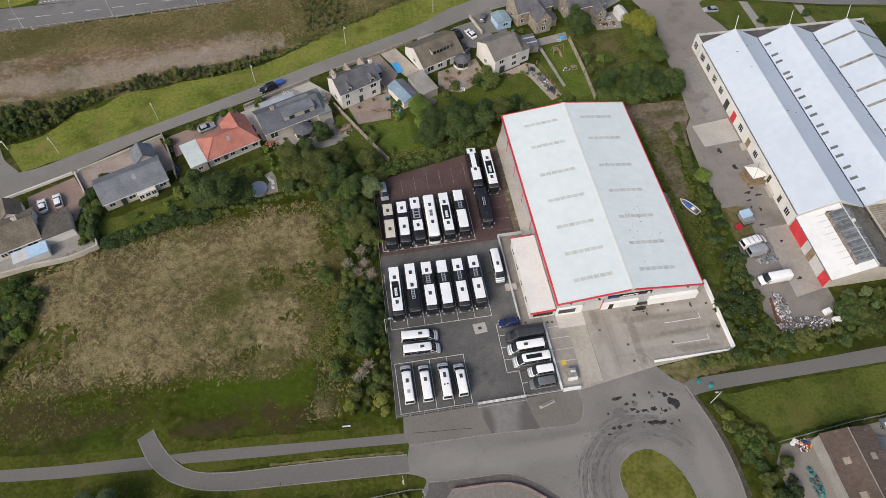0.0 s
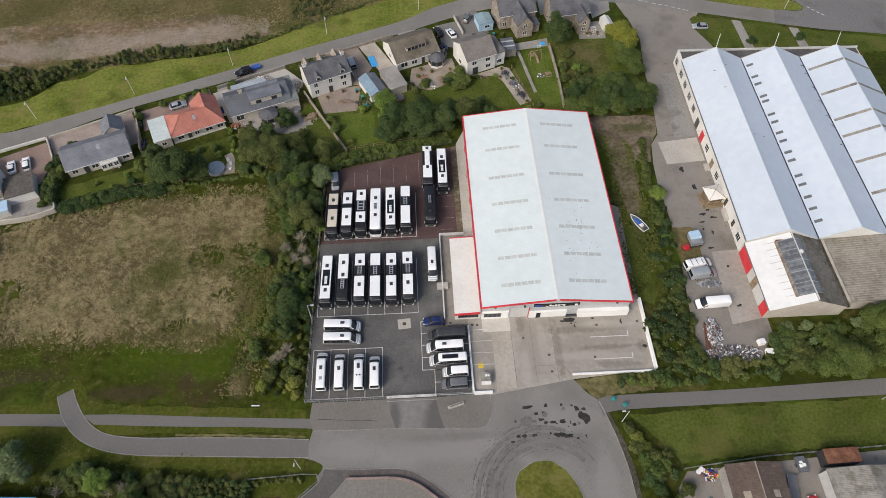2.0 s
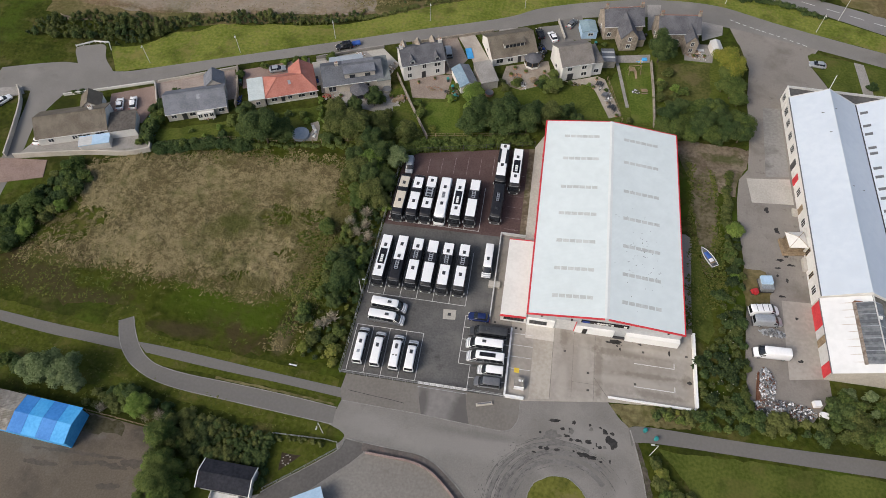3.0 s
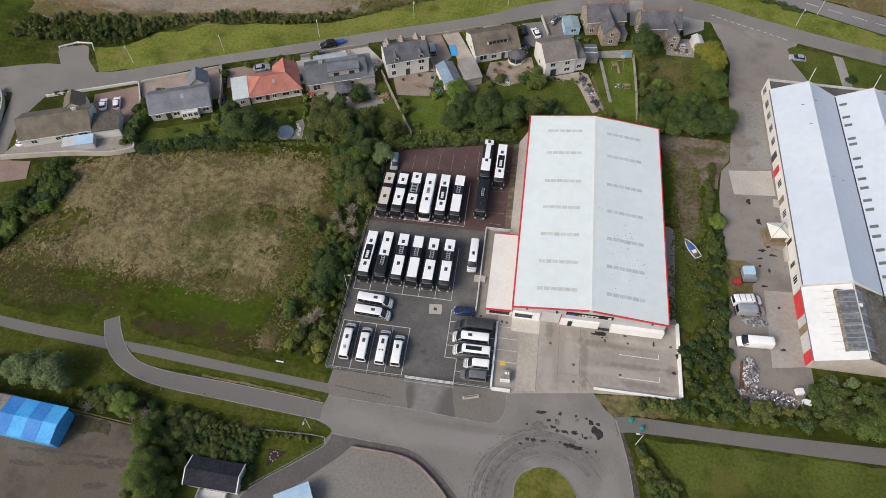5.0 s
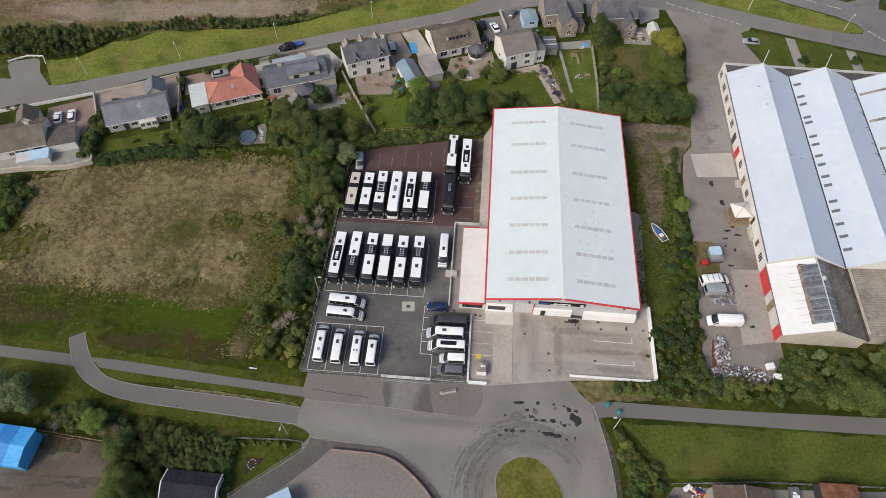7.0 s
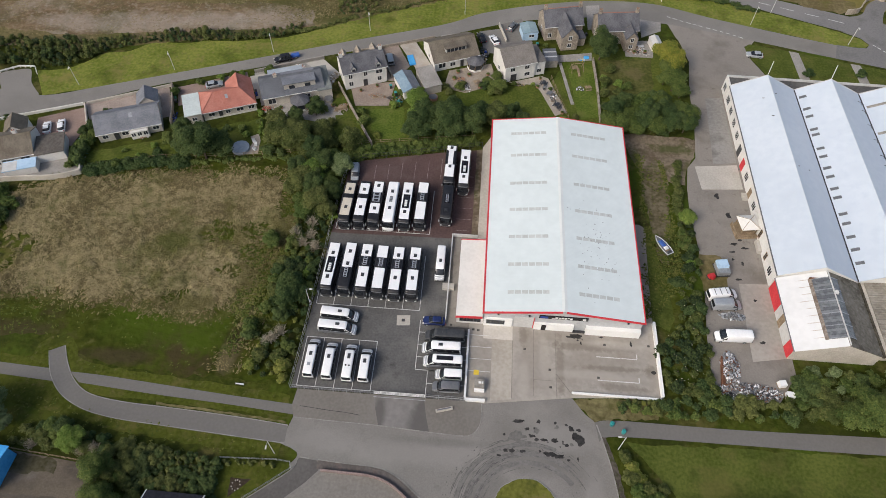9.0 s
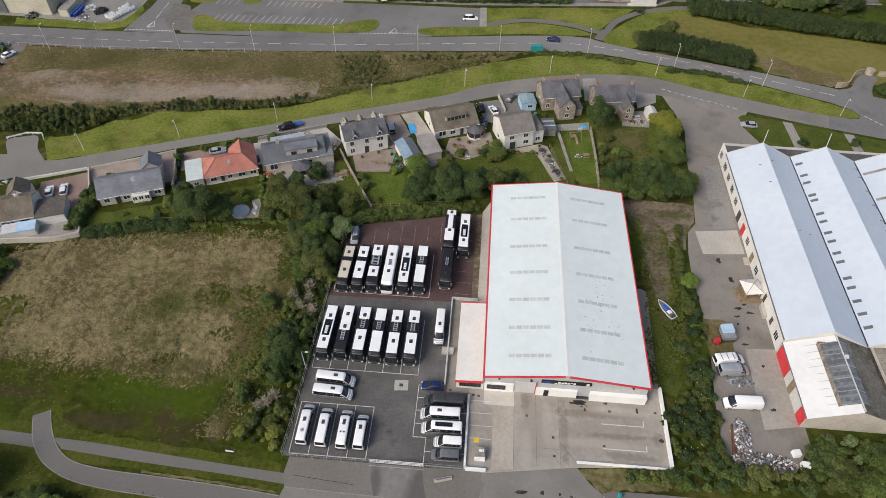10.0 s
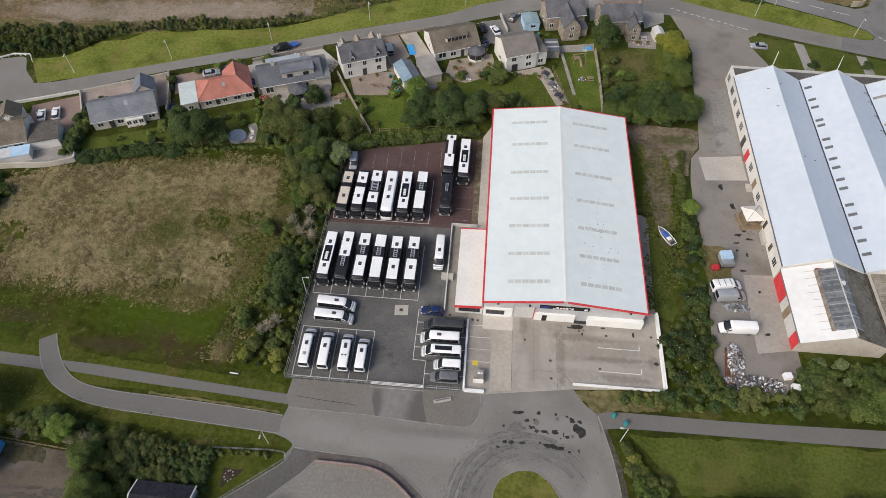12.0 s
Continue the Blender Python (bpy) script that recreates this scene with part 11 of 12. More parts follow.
for x, y, a in ((-64.4, 103.6, 22), (9.8, 124.0, 20), (8.2, 126.6, 20), (46.6, 147.6, 10)):
    b = thing("wheelie_bin", pose(x, y, 0.12, 0, 0, a), "dark wheeled refuse bin beside the house", "bin", "wheeled bins")
    part("tub", Geo().box(-0.3, 0.3, -0.35, 0.35, 0, 0.95, -0.04, -0.04), CARDARK, b), part("lid", Geo().box(-0.36, 0.36, -0.42, 0.42, 0.95, 1.05, 0.05, 0.05), TEAL, b)
solid("log_pile", Geo().box(-1.6, 1.6, -0.5, 0.5, 0, 0.8, 0.2, 0.1), WOOD, "stack of split logs by the wall", "logs", m=pose(-3.4, 117.4, 0.1, 0, 0, 24), bevel=0.08)
heap("garden_clutter", 26.4, 131.2, 1.4, 1.4, 0.5, 40, (WOOD, TERRACOTTA, CARDARK), "round heap of garden clutter on gravel", 11)
heap("garden_clutter", 73.6, 148.6, 2.4, 2.2, 0.7, 90, (GREYWHITE, WOOD, CARDARK, TERRACOTTA), "pile of building clutter in the yard", 12)
heap("garden_clutter", 32.2, 142.0, 0.9, 3.4, 0.8, 80, (CARDARK, WOOD, CARSILVER), "row of clutter beside the drive", 13)
heap("garden_clutter", -9.8, 116.6, 2.6, 1.4, 0.7, 80, (WOOD, SLABS, CARDARK, TERRACOTTA), "clutter of pots and timber on the patio", 14)
heap("garden_clutter", 10.8, 121.6, 1.0, 2.0, 0.7, 50, (CARDARK, WOOD, TEAL), "clutter beside the garage wall", 15)
heap("farm_clutter", 74.2, 24.2, 1.6, 1.2, 0.9, 70, (CARRED, CARWHITE, YELLOW, CARBLUE, DARKMETAL), "heap of coloured farm machinery parts", 16)
heap("farm_clutter", 73.4, 17.4, 0.9, 3.2, 0.8, 60, (TEAL, TEAL, DARKMETAL), "teal netting and creels by the wall", 17)
for x, y in ((72.4, 24.8), (73.0, 25.2)):
    solid("old_tyre", Geo().cyl(0, 0, 0, 0.28, 0.45, 0.45, 14).cyl(0, 0, 0.28, 0.32, 0.28, 0.24, 14), CARWHITE, "white painted old tyre in the yard", "tyre", "old tyres", m=pose(x, y, 0.04))
t = thing("flat_trailer", pose(88.6, 21.0, 0.04, 0, 0, -12), "grey flat trailer beside the barn", "trailer")
part("deck", Geo().box(-0.9, 0.9, -2.4, 2.4, 0.55, 0.68), CARGREY, t), part("side_rail", Geo().box(-0.98, -0.9, -2.4, 2.4, 0.6, 0.85), FENCEMETAL, t), part("side_rail", Geo().box(0.9, 0.98, -2.4, 2.4, 0.6, 0.85), WOOD, t)
wheels(t, 0.95, (-0.4, 0.4), 0.3)
place(car(CARRED, "red car in the farm yard", 4.0), 91.6, 17.6, 10)
t = thing("box_trailer", pose(91.4, 25.0, 0.04, 0, 0, 4), "small open trailer with white sacks", "trailer")
part("tub", Geo().box(-0.9, 0.9, -1.4, 1.4, 0.5, 0.95), CARGREY, t), part("sack", Geo().box(-0.6, -0.05, -0.6, 0.0, 0.95, 1.2, 0.1, 0.1), CARWHITE, t), part("sack", Geo().box(0.0, 0.6, -0.5, 0.1, 0.95, 1.25, 0.1, 0.1), CARWHITE, t), part("sack", Geo().box(-0.4, 0.2, 0.1, 0.6, 0.95, 1.2, 0.1, 0.1), CARWHITE, t)
wheels(t, 0.95, (0,), 0.3)

for k, (x, y, rx, ry, hh, n, mats, words) in enumerate((
        (-2.6, 118.4, 2.0, 1.2, 0.7, 70, (SLABS, WOOD, TERRACOTTA), "rubble and timber beside the garden wall"), (-16.6, 113.4, 2.4, 1.0, 0.6, 60, (SLABS, CARDARK, GREYWHITE), "pots and paving stacked on the patio"), (-21.4, 115.6, 1.2, 1.6, 0.6, 40, (TERRACOTTA, GREYWHITE, WOOD), "red and white steps and pots"),
        (27.8, 128.6, 1.6, 0.9, 0.6, 50, (GREYWHITE, CARDARK, SLABS), "stone ornaments on the patio"), (24.4, 127.8, 1.4, 0.7, 0.6, 40, (CARDARK, SLABS, WOOD), "garden pots beside the patio"), (48.6, 130.4, 0.6, 1.4, 0.6, 34, (CARDARK, CARGREY, GREYWHITE), "dark garden furniture covers"),
        (50.6, 126.6, 0.8, 1.4, 0.6, 34, (CARDARK, WOOD, GREYWHITE), "folded garden furniture on the terrace"), (52.2, 122.4, 0.9, 0.8, 0.5, 26, (CARDARK, CARGREY), "stacked dark garden loungers"), (57.8, 130.6, 1.0, 1.0, 0.6, 30, (CARGREY, CARDARK, CARWHITE), "toys and chairs on the lawn"),
        (58.8, 142.6, 1.0, 0.6, 0.5, 24, (YELLOW, BLUESHEET, GREYWHITE), "bright plastic toys by the wall"), (-39.6, 111.4, 1.0, 1.6, 0.6, 30, (CARGREY, CARDARK, SLABS), "motor parts beside the garage"), (-50.6, 103.2, 2.0, 0.6, 0.5, 34, (GREYWHITE, CARDARK, TERRACOTTA), "pots along the bungalow's front"),
        (-64.6, 101.4, 0.7, 1.6, 0.7, 30, (TEAL, CARDARK, GREENPAINT), "bins and boxes beside the bungalow"), (8.6, 122.4, 0.8, 1.0, 0.7, 30, (CARDARK, CARGREY, WOOD), "tools and bins beside the garage"), (75.8, 147.4, 2.2, 1.6, 0.5, 70, (GREYWHITE, CARDARK, SLABS), "white rubble and garden furniture"))):
    heap("garden_clutter", x, y, rx, ry, hh, n, mats, words, 120 + k, 0.8)
# ---- the town beyond the main road ----
def hall(name, x, y, turn, w, d, eave, ridge, wall_mat, roof_mat, label, axis="y", lights=0):
    h = thing(name, pose(x, y, 0, 0, 0, turn), label, "hall")
    part("wall", gable_walls(0, w, 0, d, eave, ridge, axis), wall_mat, h)
    a, b, c = gable_roof(0, w, 0, d, eave, ridge, 0.3, 0.15, axis)
    part("roof_slope", a, roof_mat, h), part("roof_slope", b, roof_mat, h), part("ridge_cap", c, roof_mat, h)
    rnd = random.Random(int(w * d))
    for i in range(lights):
        u, v = rnd.uniform(0.06, 0.94), rnd.uniform(0.04, 0.94)
        if axis == "y":
            px, py = u * w, v * d
            z = eave + (ridge - eave) * (1 - abs(2 * u - 1)) + 0.17
            k = (ridge - eave) / (w / 2) * (1 if u < 0.5 else -1)
            part("rooflight", Geo().slab([(px - 1, py - 0.6, z - k), (px + 1, py - 0.6, z + k), (px + 1, py + 0.6, z + k), (px - 1, py + 0.6, z - k)], 0.06), ROOFLIGHT, h)
        else:
            px, py = u * w, v * d
            z = eave + (ridge - eave) * (1 - abs(2 * v - 1)) + 0.17
            k = (ridge - eave) / (d / 2) * (1 if v < 0.5 else -1)
            part("rooflight", Geo().slab([(px - 0.5, py - 0.7, z - 0.7 * k), (px + 0.5, py - 0.7, z - 0.7 * k), (px + 0.5, py + 0.7, z + 0.7 * k), (px - 0.5, py + 0.7, z + 0.7 * k)], 0.06), ROOFLIGHT, h)
    return h


h = hall("warehouse", 10.6, 212.3, 6, 32.3, 70, 9, 11.8, PALECLAD, surface("white_hall_roof", (0.80, 0.81, 0.81), (0.86, 0.87, 0.87), 0.5, 0.1, 0.8, 0.0), "large pale grey warehouse with a white roof")
s = part("sign_board", Geo().box(13.4, 18.2, -0.12, 0, 6.3, 9.4), FRAME, h, "white sign board with a dark word bar")
part("letter_bar", Geo().box(13.9, 17.7, -0.17, -0.1, 7.0, 7.5), CARBLACK, s)
for x in (23.2, 24.6, 28.0, 29.4):
    part("flue", Geo().cyl(x, 2.5, 8.5, 12.4 if x in (23.2, 29.4) else 10.6, 0.35, n=10), CARGREY, h)
hall("warehouse", -190, 189.4, 0, 63.6, 120, 8, 10.5, TAN, surface("old_grey_roof", (0.205, 0.192, 0.172), (0.290, 0.272, 0.245), 0.9, 0.1, 1.0, 0.1), "long tan warehouse with a dark mottled roof", lights=60)
h = thing("warehouse_wing", pose(-126.3, 189.2, 0), "warehouse wing with a flat cream roof", "hall")
part("wall", Geo().box(0, 10.2, 0, 26, 0, 6.8), TAN, h), part("roof", Geo().slab([(-0.2, -0.3, 7.0), (10.5, -0.3, 6.8), (10.5, 26.3, 6.8), (-0.2, 26.3, 7.0)], 0.2), surface("cream_roof_sheet", (0.66, 0.65, 0.50), (0.74, 0.73, 0.58), 0.6, 0.2, 1.5, 0.03), h)
d = thing("loading_door", pose(-136, 189.2, 0), "dark grey roller door of the warehouse", "door")
part("curtain", Geo().box(-4.5, 4.5, -0.1, 0.15, 0, 5.4), CARGREY, d), part("lintel", Geo().box(-4.8, 4.8, -0.2, 0.15, 5.4, 5.9), TAN, d)
h = hall("green_hall", -64.6, 219.6, 6, 20.6, 10.6, 5.8, 7.4, GREENPAINT, surface("cream_hall_roof", (0.68, 0.67, 0.62), (0.76, 0.75, 0.70), 0.6, 0.2, 1.5, 0.03), "dark green hall with a cream roof and amber door", "x")
part("big_door", Geo().box(6.2, 10.2, -0.1, 0.05, 0, 4.4), DOORYELLOW, h, "large amber door"), part("side_door", Geo().box(18.8, 19.8, -0.08, 0.05, 0, 2.1), DOORYELLOW, h)
for x0, x1 in ((12.8, 14.6), (14.9, 17.2)):
    part("letter_bar", Geo().box(x0, x1, -0.1, 0.05, 3.7, 4.1), FRAME, h)
h = thing("black_hall", pose(-62, 236, 0, 0, 0, 6), "large black clad hall", "hall")
part("wall", Geo().box(0, 26, 0, 24, 0, 10), BLACKCLAD, h), part("roof", Geo().box(-0.2, 26.2, -0.2, 24.2, 10, 10.3), CARDARK, h)
part("lower_roof", Geo().slab([(-11, -2, 6), (0, -2, 6.4), (0, 10, 6.4), (-11, 10, 6)], 6), CARGREY, h)
for x0, x1 in ((6, 9.5), (10.2, 15.6)):
    part("letter_bar", Geo().box(x0, x1, -0.12, 0.02, 7.6, 8.5), FRAME, h)
hall("brown_shed", -39.4, 207.4, 4, 16.2, 12, 3.4, 5.2, DULLWALL, SLATE, "low shed with a dark grey roof", "x")
hall("white_roof_hut", -77, 216.2, 2, 5.8, 6.8, 2.8, 3.4, HARL, GREYWHITE, "small hut with a white roof")
hall("small_hut", -76.4, 205.6, 2, 5, 4.4, 2.4, 3.0, GREYSHEET, GREYSHEET, "small grey roadside hut")
h = thing("white_container", pose(-37.5, 227, 0, 0, 0, 4), "long white container in the yard", "container")
part("body", Geo().box(0, 11, 0, 3, 0, 2.9), CARWHITE, h), part("roof", Geo().box(-0.05, 11.05, -0.05, 3.05, 2.9, 3.0), CARWHITE, h)
hall("cream_hall", -22.7, 243, 4, 26, 30, 6, 7.6, TAN, surface("dull_green_grey_roof", (0.30, 0.30, 0.26), (0.38, 0.38, 0.33), 0.7, 0.2, 1.5, 0.03), "cream hall with a grey-green roof", "x")
hall("grey_hall", -7.4, 227.0, 4, 17, 12.6, 4.2, 6.4, DULLWALL, SLATE, "grey-roofed store with small rooflights", "x", lights=12)
for i, (x, y) in enumerate(((-7.4, 219.2), (-2.6, 220.0), (2.2, 220.8), (-6.6, 222.6), (-1.8, 223.4), (3.0, 224.2))):
    s = thing("timber_stack", pose(x, y, 0.02, 0, 0, 4), "stack of yellow sawn timber", "timber", "timber stacks")
    part("boards", Geo().box(0, 4.2, 0, 1.2, 0.15, 1.2 + 0.2 * (i % 2)), DOORYELLOW if i != 1 else WOOD, s), part("bearer", Geo().box(0.4, 0.7, -0.05, 1.25, 0, 0.15), WOOD, s), part("bearer", Geo().box(3.4, 3.7, -0.05, 1.25, 0, 0.15), WOOD, s)
for x, y, mt, words in ((-21.6, 217.4, PALEBLUE, "pale blue stacked crates in the yard"), (-21.8, 214.4, CARWHITE, "white stacked crates in the yard")):
    s = thing("crate_stack", pose(x, y, 0.02), words, "crates")
    part("lower_crate", Geo().box(-1.2, 1.2, -1.2, 1.2, 0, 1.4), mt, s), part("upper_crate", Geo().box(-1.1, 1.1, -1.1, 1.1, 1.45, 2.7), mt, s)
h = thing("tank", pose(-18.4, 230, 0.02, 0, 0, 4), "long olive tank in the works yard", "tank")
part("shell", Geo().rod((-4.4, 0, 1.6), (4.4, 0, 1.6), 1.3, n=14), GREENPAINT, h), part("cradle", Geo().box(-4, -3.4, -1, 1, 0, 0.8), RUST, h), part("cradle", Geo().box(3.4, 4, -1, 1, 0, 0.8), RUST, h)
heap("works_clutter", -19, 238, 9, 2.6, 2.0, 160, (WOOD, RUST, GREYSHEET, YELLOW, CARGREY), "row of rusty machinery and crates", 31, 2.2)
heap("works_clutter", -31, 222.6, 6, 1.8, 1.8, 140, (GREYSHEET, WOOD, TEAL, CARGREY), "row of stacked pallets and crates", 32, 2.2)
rnd = random.Random(52)
bag = None
for row in range(3):
    for k in range(9):
        if rnd.random() < 0.1:
            continue
        x, y = -97.2 + 0.52 * k + 1.25 * row + rnd.uniform(-0.12, 0.12), 189.4 + 1.02 * k - 0.75 * row + rnd.uniform(-0.12, 0.12)
        m = pose(x, y, 0.03, 0, 0, 27 + rnd.uniform(-12, 12)) @ Matrix.Diagonal((1, 1, rnd.uniform(0.75, 1.15), 1))
        if bag is None:
            bag = thing("bulk_bag", m, "white woven bulk bag in the works yard", "bag", "bulk bags in the works yard")
            part("sack", Geo().box(-0.5, 0.5, -0.48, 0.48, 0, 1.0), CARWHITE, bag, bevel=0.16), part("collar", Geo().cyl(0, 0, 0.98, 1.2, 0.22, 0.3, 8), GREYWHITE, bag, "gathered filling collar")
        else:
            copy_thing(bag, m)
drum = None
for k in range(22):
    m = pose(-108.9 + 1.1 * (k % 2) + rnd.uniform(-0.15, 0.15) + 0.02 * k, 188.4 + 0.62 * (k // 2) + rnd.uniform(-0.1, 0.1), 0.03, 0, 0, 30 * k)
    if drum is None:
        drum = thing("drum", m, "blue plastic drum in the works yard", "drum", "blue drums in the works yard")
        part("shell", Geo().cyl(0, 0, 0, 1.2, 0.42, 0.42, 10), CARBLUE, drum), part("lid", Geo().cyl(0, 0, 1.2, 1.28, 0.36, 0.34, 10), NAVYSHEET, drum)
    else:
        copy_thing(drum, m)
for x, y, h2, n, mats, words, seed in ((-101.0, 193.4, 1.3, 110, (CARDARK, DARKMETAL, CARBLACK), "dark heap of coiled hoses and fittings", 34), (-116.8, 194.4, 1.8, 120, (CARDARK, DARKMETAL, CARGREY), "dark stacked machine parts beside the hall", 40), (-105.6, 194.6, 1.0, 40, (CARWHITE, GREYWHITE), "small white crates in the yard", 41), (-105.0, 188.0, 0.9, 60, (GREYSHEET, CARGREY, CARWHITE), "grey and white offcuts along the fence", 42), (-122.5, 188.2, 1.6, 90, (CARGREY, DARKMETAL), "grey frames along the hall", 43)):
    heap("works_clutter", x, y, 2.0, 2.6, h2, n, mats, words, seed, 1.7)
fence([(-126.5, 186.4), (-110.6, 186.2), (-98.9, 186.0), (-93.3, 186.8), (-91.3, 195.7), (-90.3, 200.5)], 3.0, 1.4, "wire fence along the works yard", FENCEMETAL, 2, 0.05, False)
heap("works_clutter", -119.5, 210, 2.2, 8.5, 1.4, 140, (RUST, CARRED, DARKMETAL), "rusty steelwork along the wall", 36, 2.2)
heap("works_clutter", -99, 224, 8, 3, 1.2, 200, (PALEBLUE, CARWHITE, RUST, CARGREY), "heap of blue and white scrap", 37, 2.2)
heap("works_clutter", -96, 233, 6, 3, 1.2, 110, (RUST, DARKMETAL), "heap of rusty scrap iron", 38, 2.2)
heap("works_clutter", -54, 214.8, 9, 1.4, 0.9, 60, (PALECON, GREYWHITE), "row of pale stone blocks and urns", 39, 2.2)
for k, (x, y, rx, ry, hh, n, mats, words) in enumerate((
        (-101.6, 213.4, 2.6, 1.2, 1.0, 50, (WOOD, TERRACOTTA), "pink and brown crates in the yard"), (-93.5, 219.6, 4.4, 2.0, 1.4, 110, (CARSILVER, PALEBLUE, CARWHITE, DARKMETAL), "bright metal scrap beside the road"),
        (-88.6, 211.6, 1.6, 3.6, 1.4, 60, (PALEBLUE, CARBLUE), "blue nets and bins beside the road"), (-106, 231.6, 3.4, 1.8, 1.3, 60, (RUST, TERRACOTTA), "rusty hull plates in the weeds"),
        (-122.4, 197, 1.0, 4.4, 1.4, 60, (CARGREY, DARKMETAL, CARSILVER), "row of machines along the wall"), (-121, 216, 2.0, 3.0, 1.8, 70, (CARBLUE, DARKMETAL), "blue barrels and pipes"),
        (-66, 213.6, 2.0, 1.4, 1.2, 40, (GREYWHITE, CARWHITE, DARKMETAL), "white bags beside the green hall"), (-69.6, 222.4, 1.6, 2.4, 1.6, 50, (GREYSHEET, WOOD), "pile of grey boards beside the green hall"),
        (-43.6, 224, 3.0, 1.6, 1.6, 60, (GREYSHEET, GREYWHITE, CARGREY), "rows of grey crates"), (-27, 230, 2.4, 1.8, 1.6, 70, (GREYWHITE, CARWHITE, WOOD), "white bags and pallets"), (-13, 236.6, 3.4, 1.6, 1.6, 80, (CARSILVER, WOOD, GREYWHITE), "machinery and pallets in the yard"),
        (-17.4, 216.8, 1.6, 1.4, 1.0, 40, (WOOD, RUST, GREYWHITE), "small heap of boards"), (-5.6, 238.4, 3.0, 1.2, 1.6, 60, (YELLOW, WOOD, GREYWHITE), "yellow crates in the yard"))):
    heap("works_clutter", x, y, rx, ry, hh, n, mats, words, 70 + k, 2.0)
sheet("weedy_yard", ragged([(-112, 226), (-92, 224), (-89, 240), (-110, 242)], 2, 0.5, 3), 0.02, WEEDS, "weedy brown ground in the works yard", "ground")
h = thing("site_unit", pose(-113, 188.6, 0.02, 0, 0, 0), "low pale green site unit", "unit")
part("body", Geo().box(0, 3.2, 0, 11, 0, 2.4), TAN, h), part("roof", Geo().box(-0.1, 3.3, -0.1, 11.1, 2.4, 2.5), GREYSHEET, h)
h = thing("long_store", pose(-119.6, 218.6, 0.02, 0, 0, -1), "long low store with a banded grey roof", "store")
part("wall", Geo().box(0, 6.4, 0, 19, 0, 2.8), GREYWHITE, h)
for i in range(8):
    part("roof_band", Geo().box(-0.1, 6.5, i * 2.4, i * 2.4 + 2.2, 2.8, 2.95), CARGREY if i % 2 else GREYSHEET, h)
h = thing("arched_shelter", pose(-116.4, 238.4, 0.02), "white arched fabric shelter", "shelter")
ring = [(4 * math.cos(math.pi * i / 10), 4 * math.sin(math.pi * i / 10)) for i in range(11)]
part("cover", Geo().side(ring, 0, 8, "y"), CARWHITE, h), part("base_frame", Geo().box(-4.1, 4.1, -0.1, 8.1, 0, 0.2), DARKMETAL, h)
hall("yard_hall", -104, 246, 0, 20, 14, 5, 6.6, TAN, GREYSHEET, "tan works hall with a grey roof", "x", lights=6)
place(minibus(CARWHITE, "white van in the works yard", "none", 5.4, 1.95, 2.2, "van", "", False, "van"), -113.6, 212.6, 160)
place(minibus(CARWHITE, "white box van in the works yard", "none", 5.6, 2.0, 2.4, "van", "", False, "van"), -110.6, 211.2, 165)
for x, y, a in ((-15.6, 213.8, 20), (-11, 216.2, 10), (-6.2, 212.4, 12)):
    place(van, x, y, a)
# caravan, boat and sheds
c = thing("caravan", pose(54.6, 229, 0.02, 0, 0, 94), "white touring caravan in the yard", "caravan")
part("body", Geo().box(-1.15, 1.15, -3.2, 3.2, 0.5, 2.6), CARWHITE, c, bevel=0.2), part("tow_bar", Geo().rod((0, 3.2, 0.5), (0, 4.4, 0.5), 0.06), DARKMETAL, c)
for s in (-1, 1):
    part("side_window", Geo().box(s * 1.15 - 0.02, s * 1.15 + 0.02, -1.8, 1.4, 1.5, 2.1), GLASS, c)
wheels(c, 1.1, (-0.2,), 0.33)
copy_thing(bpy.data.objects["boat"], pose(49.3, 234.6, -0.06, 0, 0, -80))
for x, y, w, d, mt, words in ((53.6, 221, 6, 3.4, CARDARK, "dark flat-roofed shed"), (55, 233, 4.4, 3, RUST, "dark red garden shed"), (47, 252, 9, 5, GREYWHITE, "pale shed beside the gardens"), (48, 262, 5, 4, TERRACOTTA, "brick-red garden shed")):
    s = thing("shed", pose(x, y, 0.02, 0, 0, 5), words + " in the gardens", "shed")
    part("wall", Geo().box(0, w, 0, d, 0, 2.2), mt, s), part("roof", Geo().slab([(-0.15, -0.15, 2.3), (w + 0.15, -0.15, 2.3), (w + 0.15, d + 0.15, 2.6), (-0.15, d + 0.15, 2.6)], 0.12), mt, s)
place(minibus(CARWHITE, "white van beside the sheds", "none", 5.4, 1.95, 2.2, "van", "", False, "van"), 60.8, 223.4, 0)
sheet("garden_far", ragged([(44, 217), (58, 218), (57, 262), (46, 262)], 2, 0.2, 3), 0.03, GRASS, "green gardens beside the warehouse", "garden")


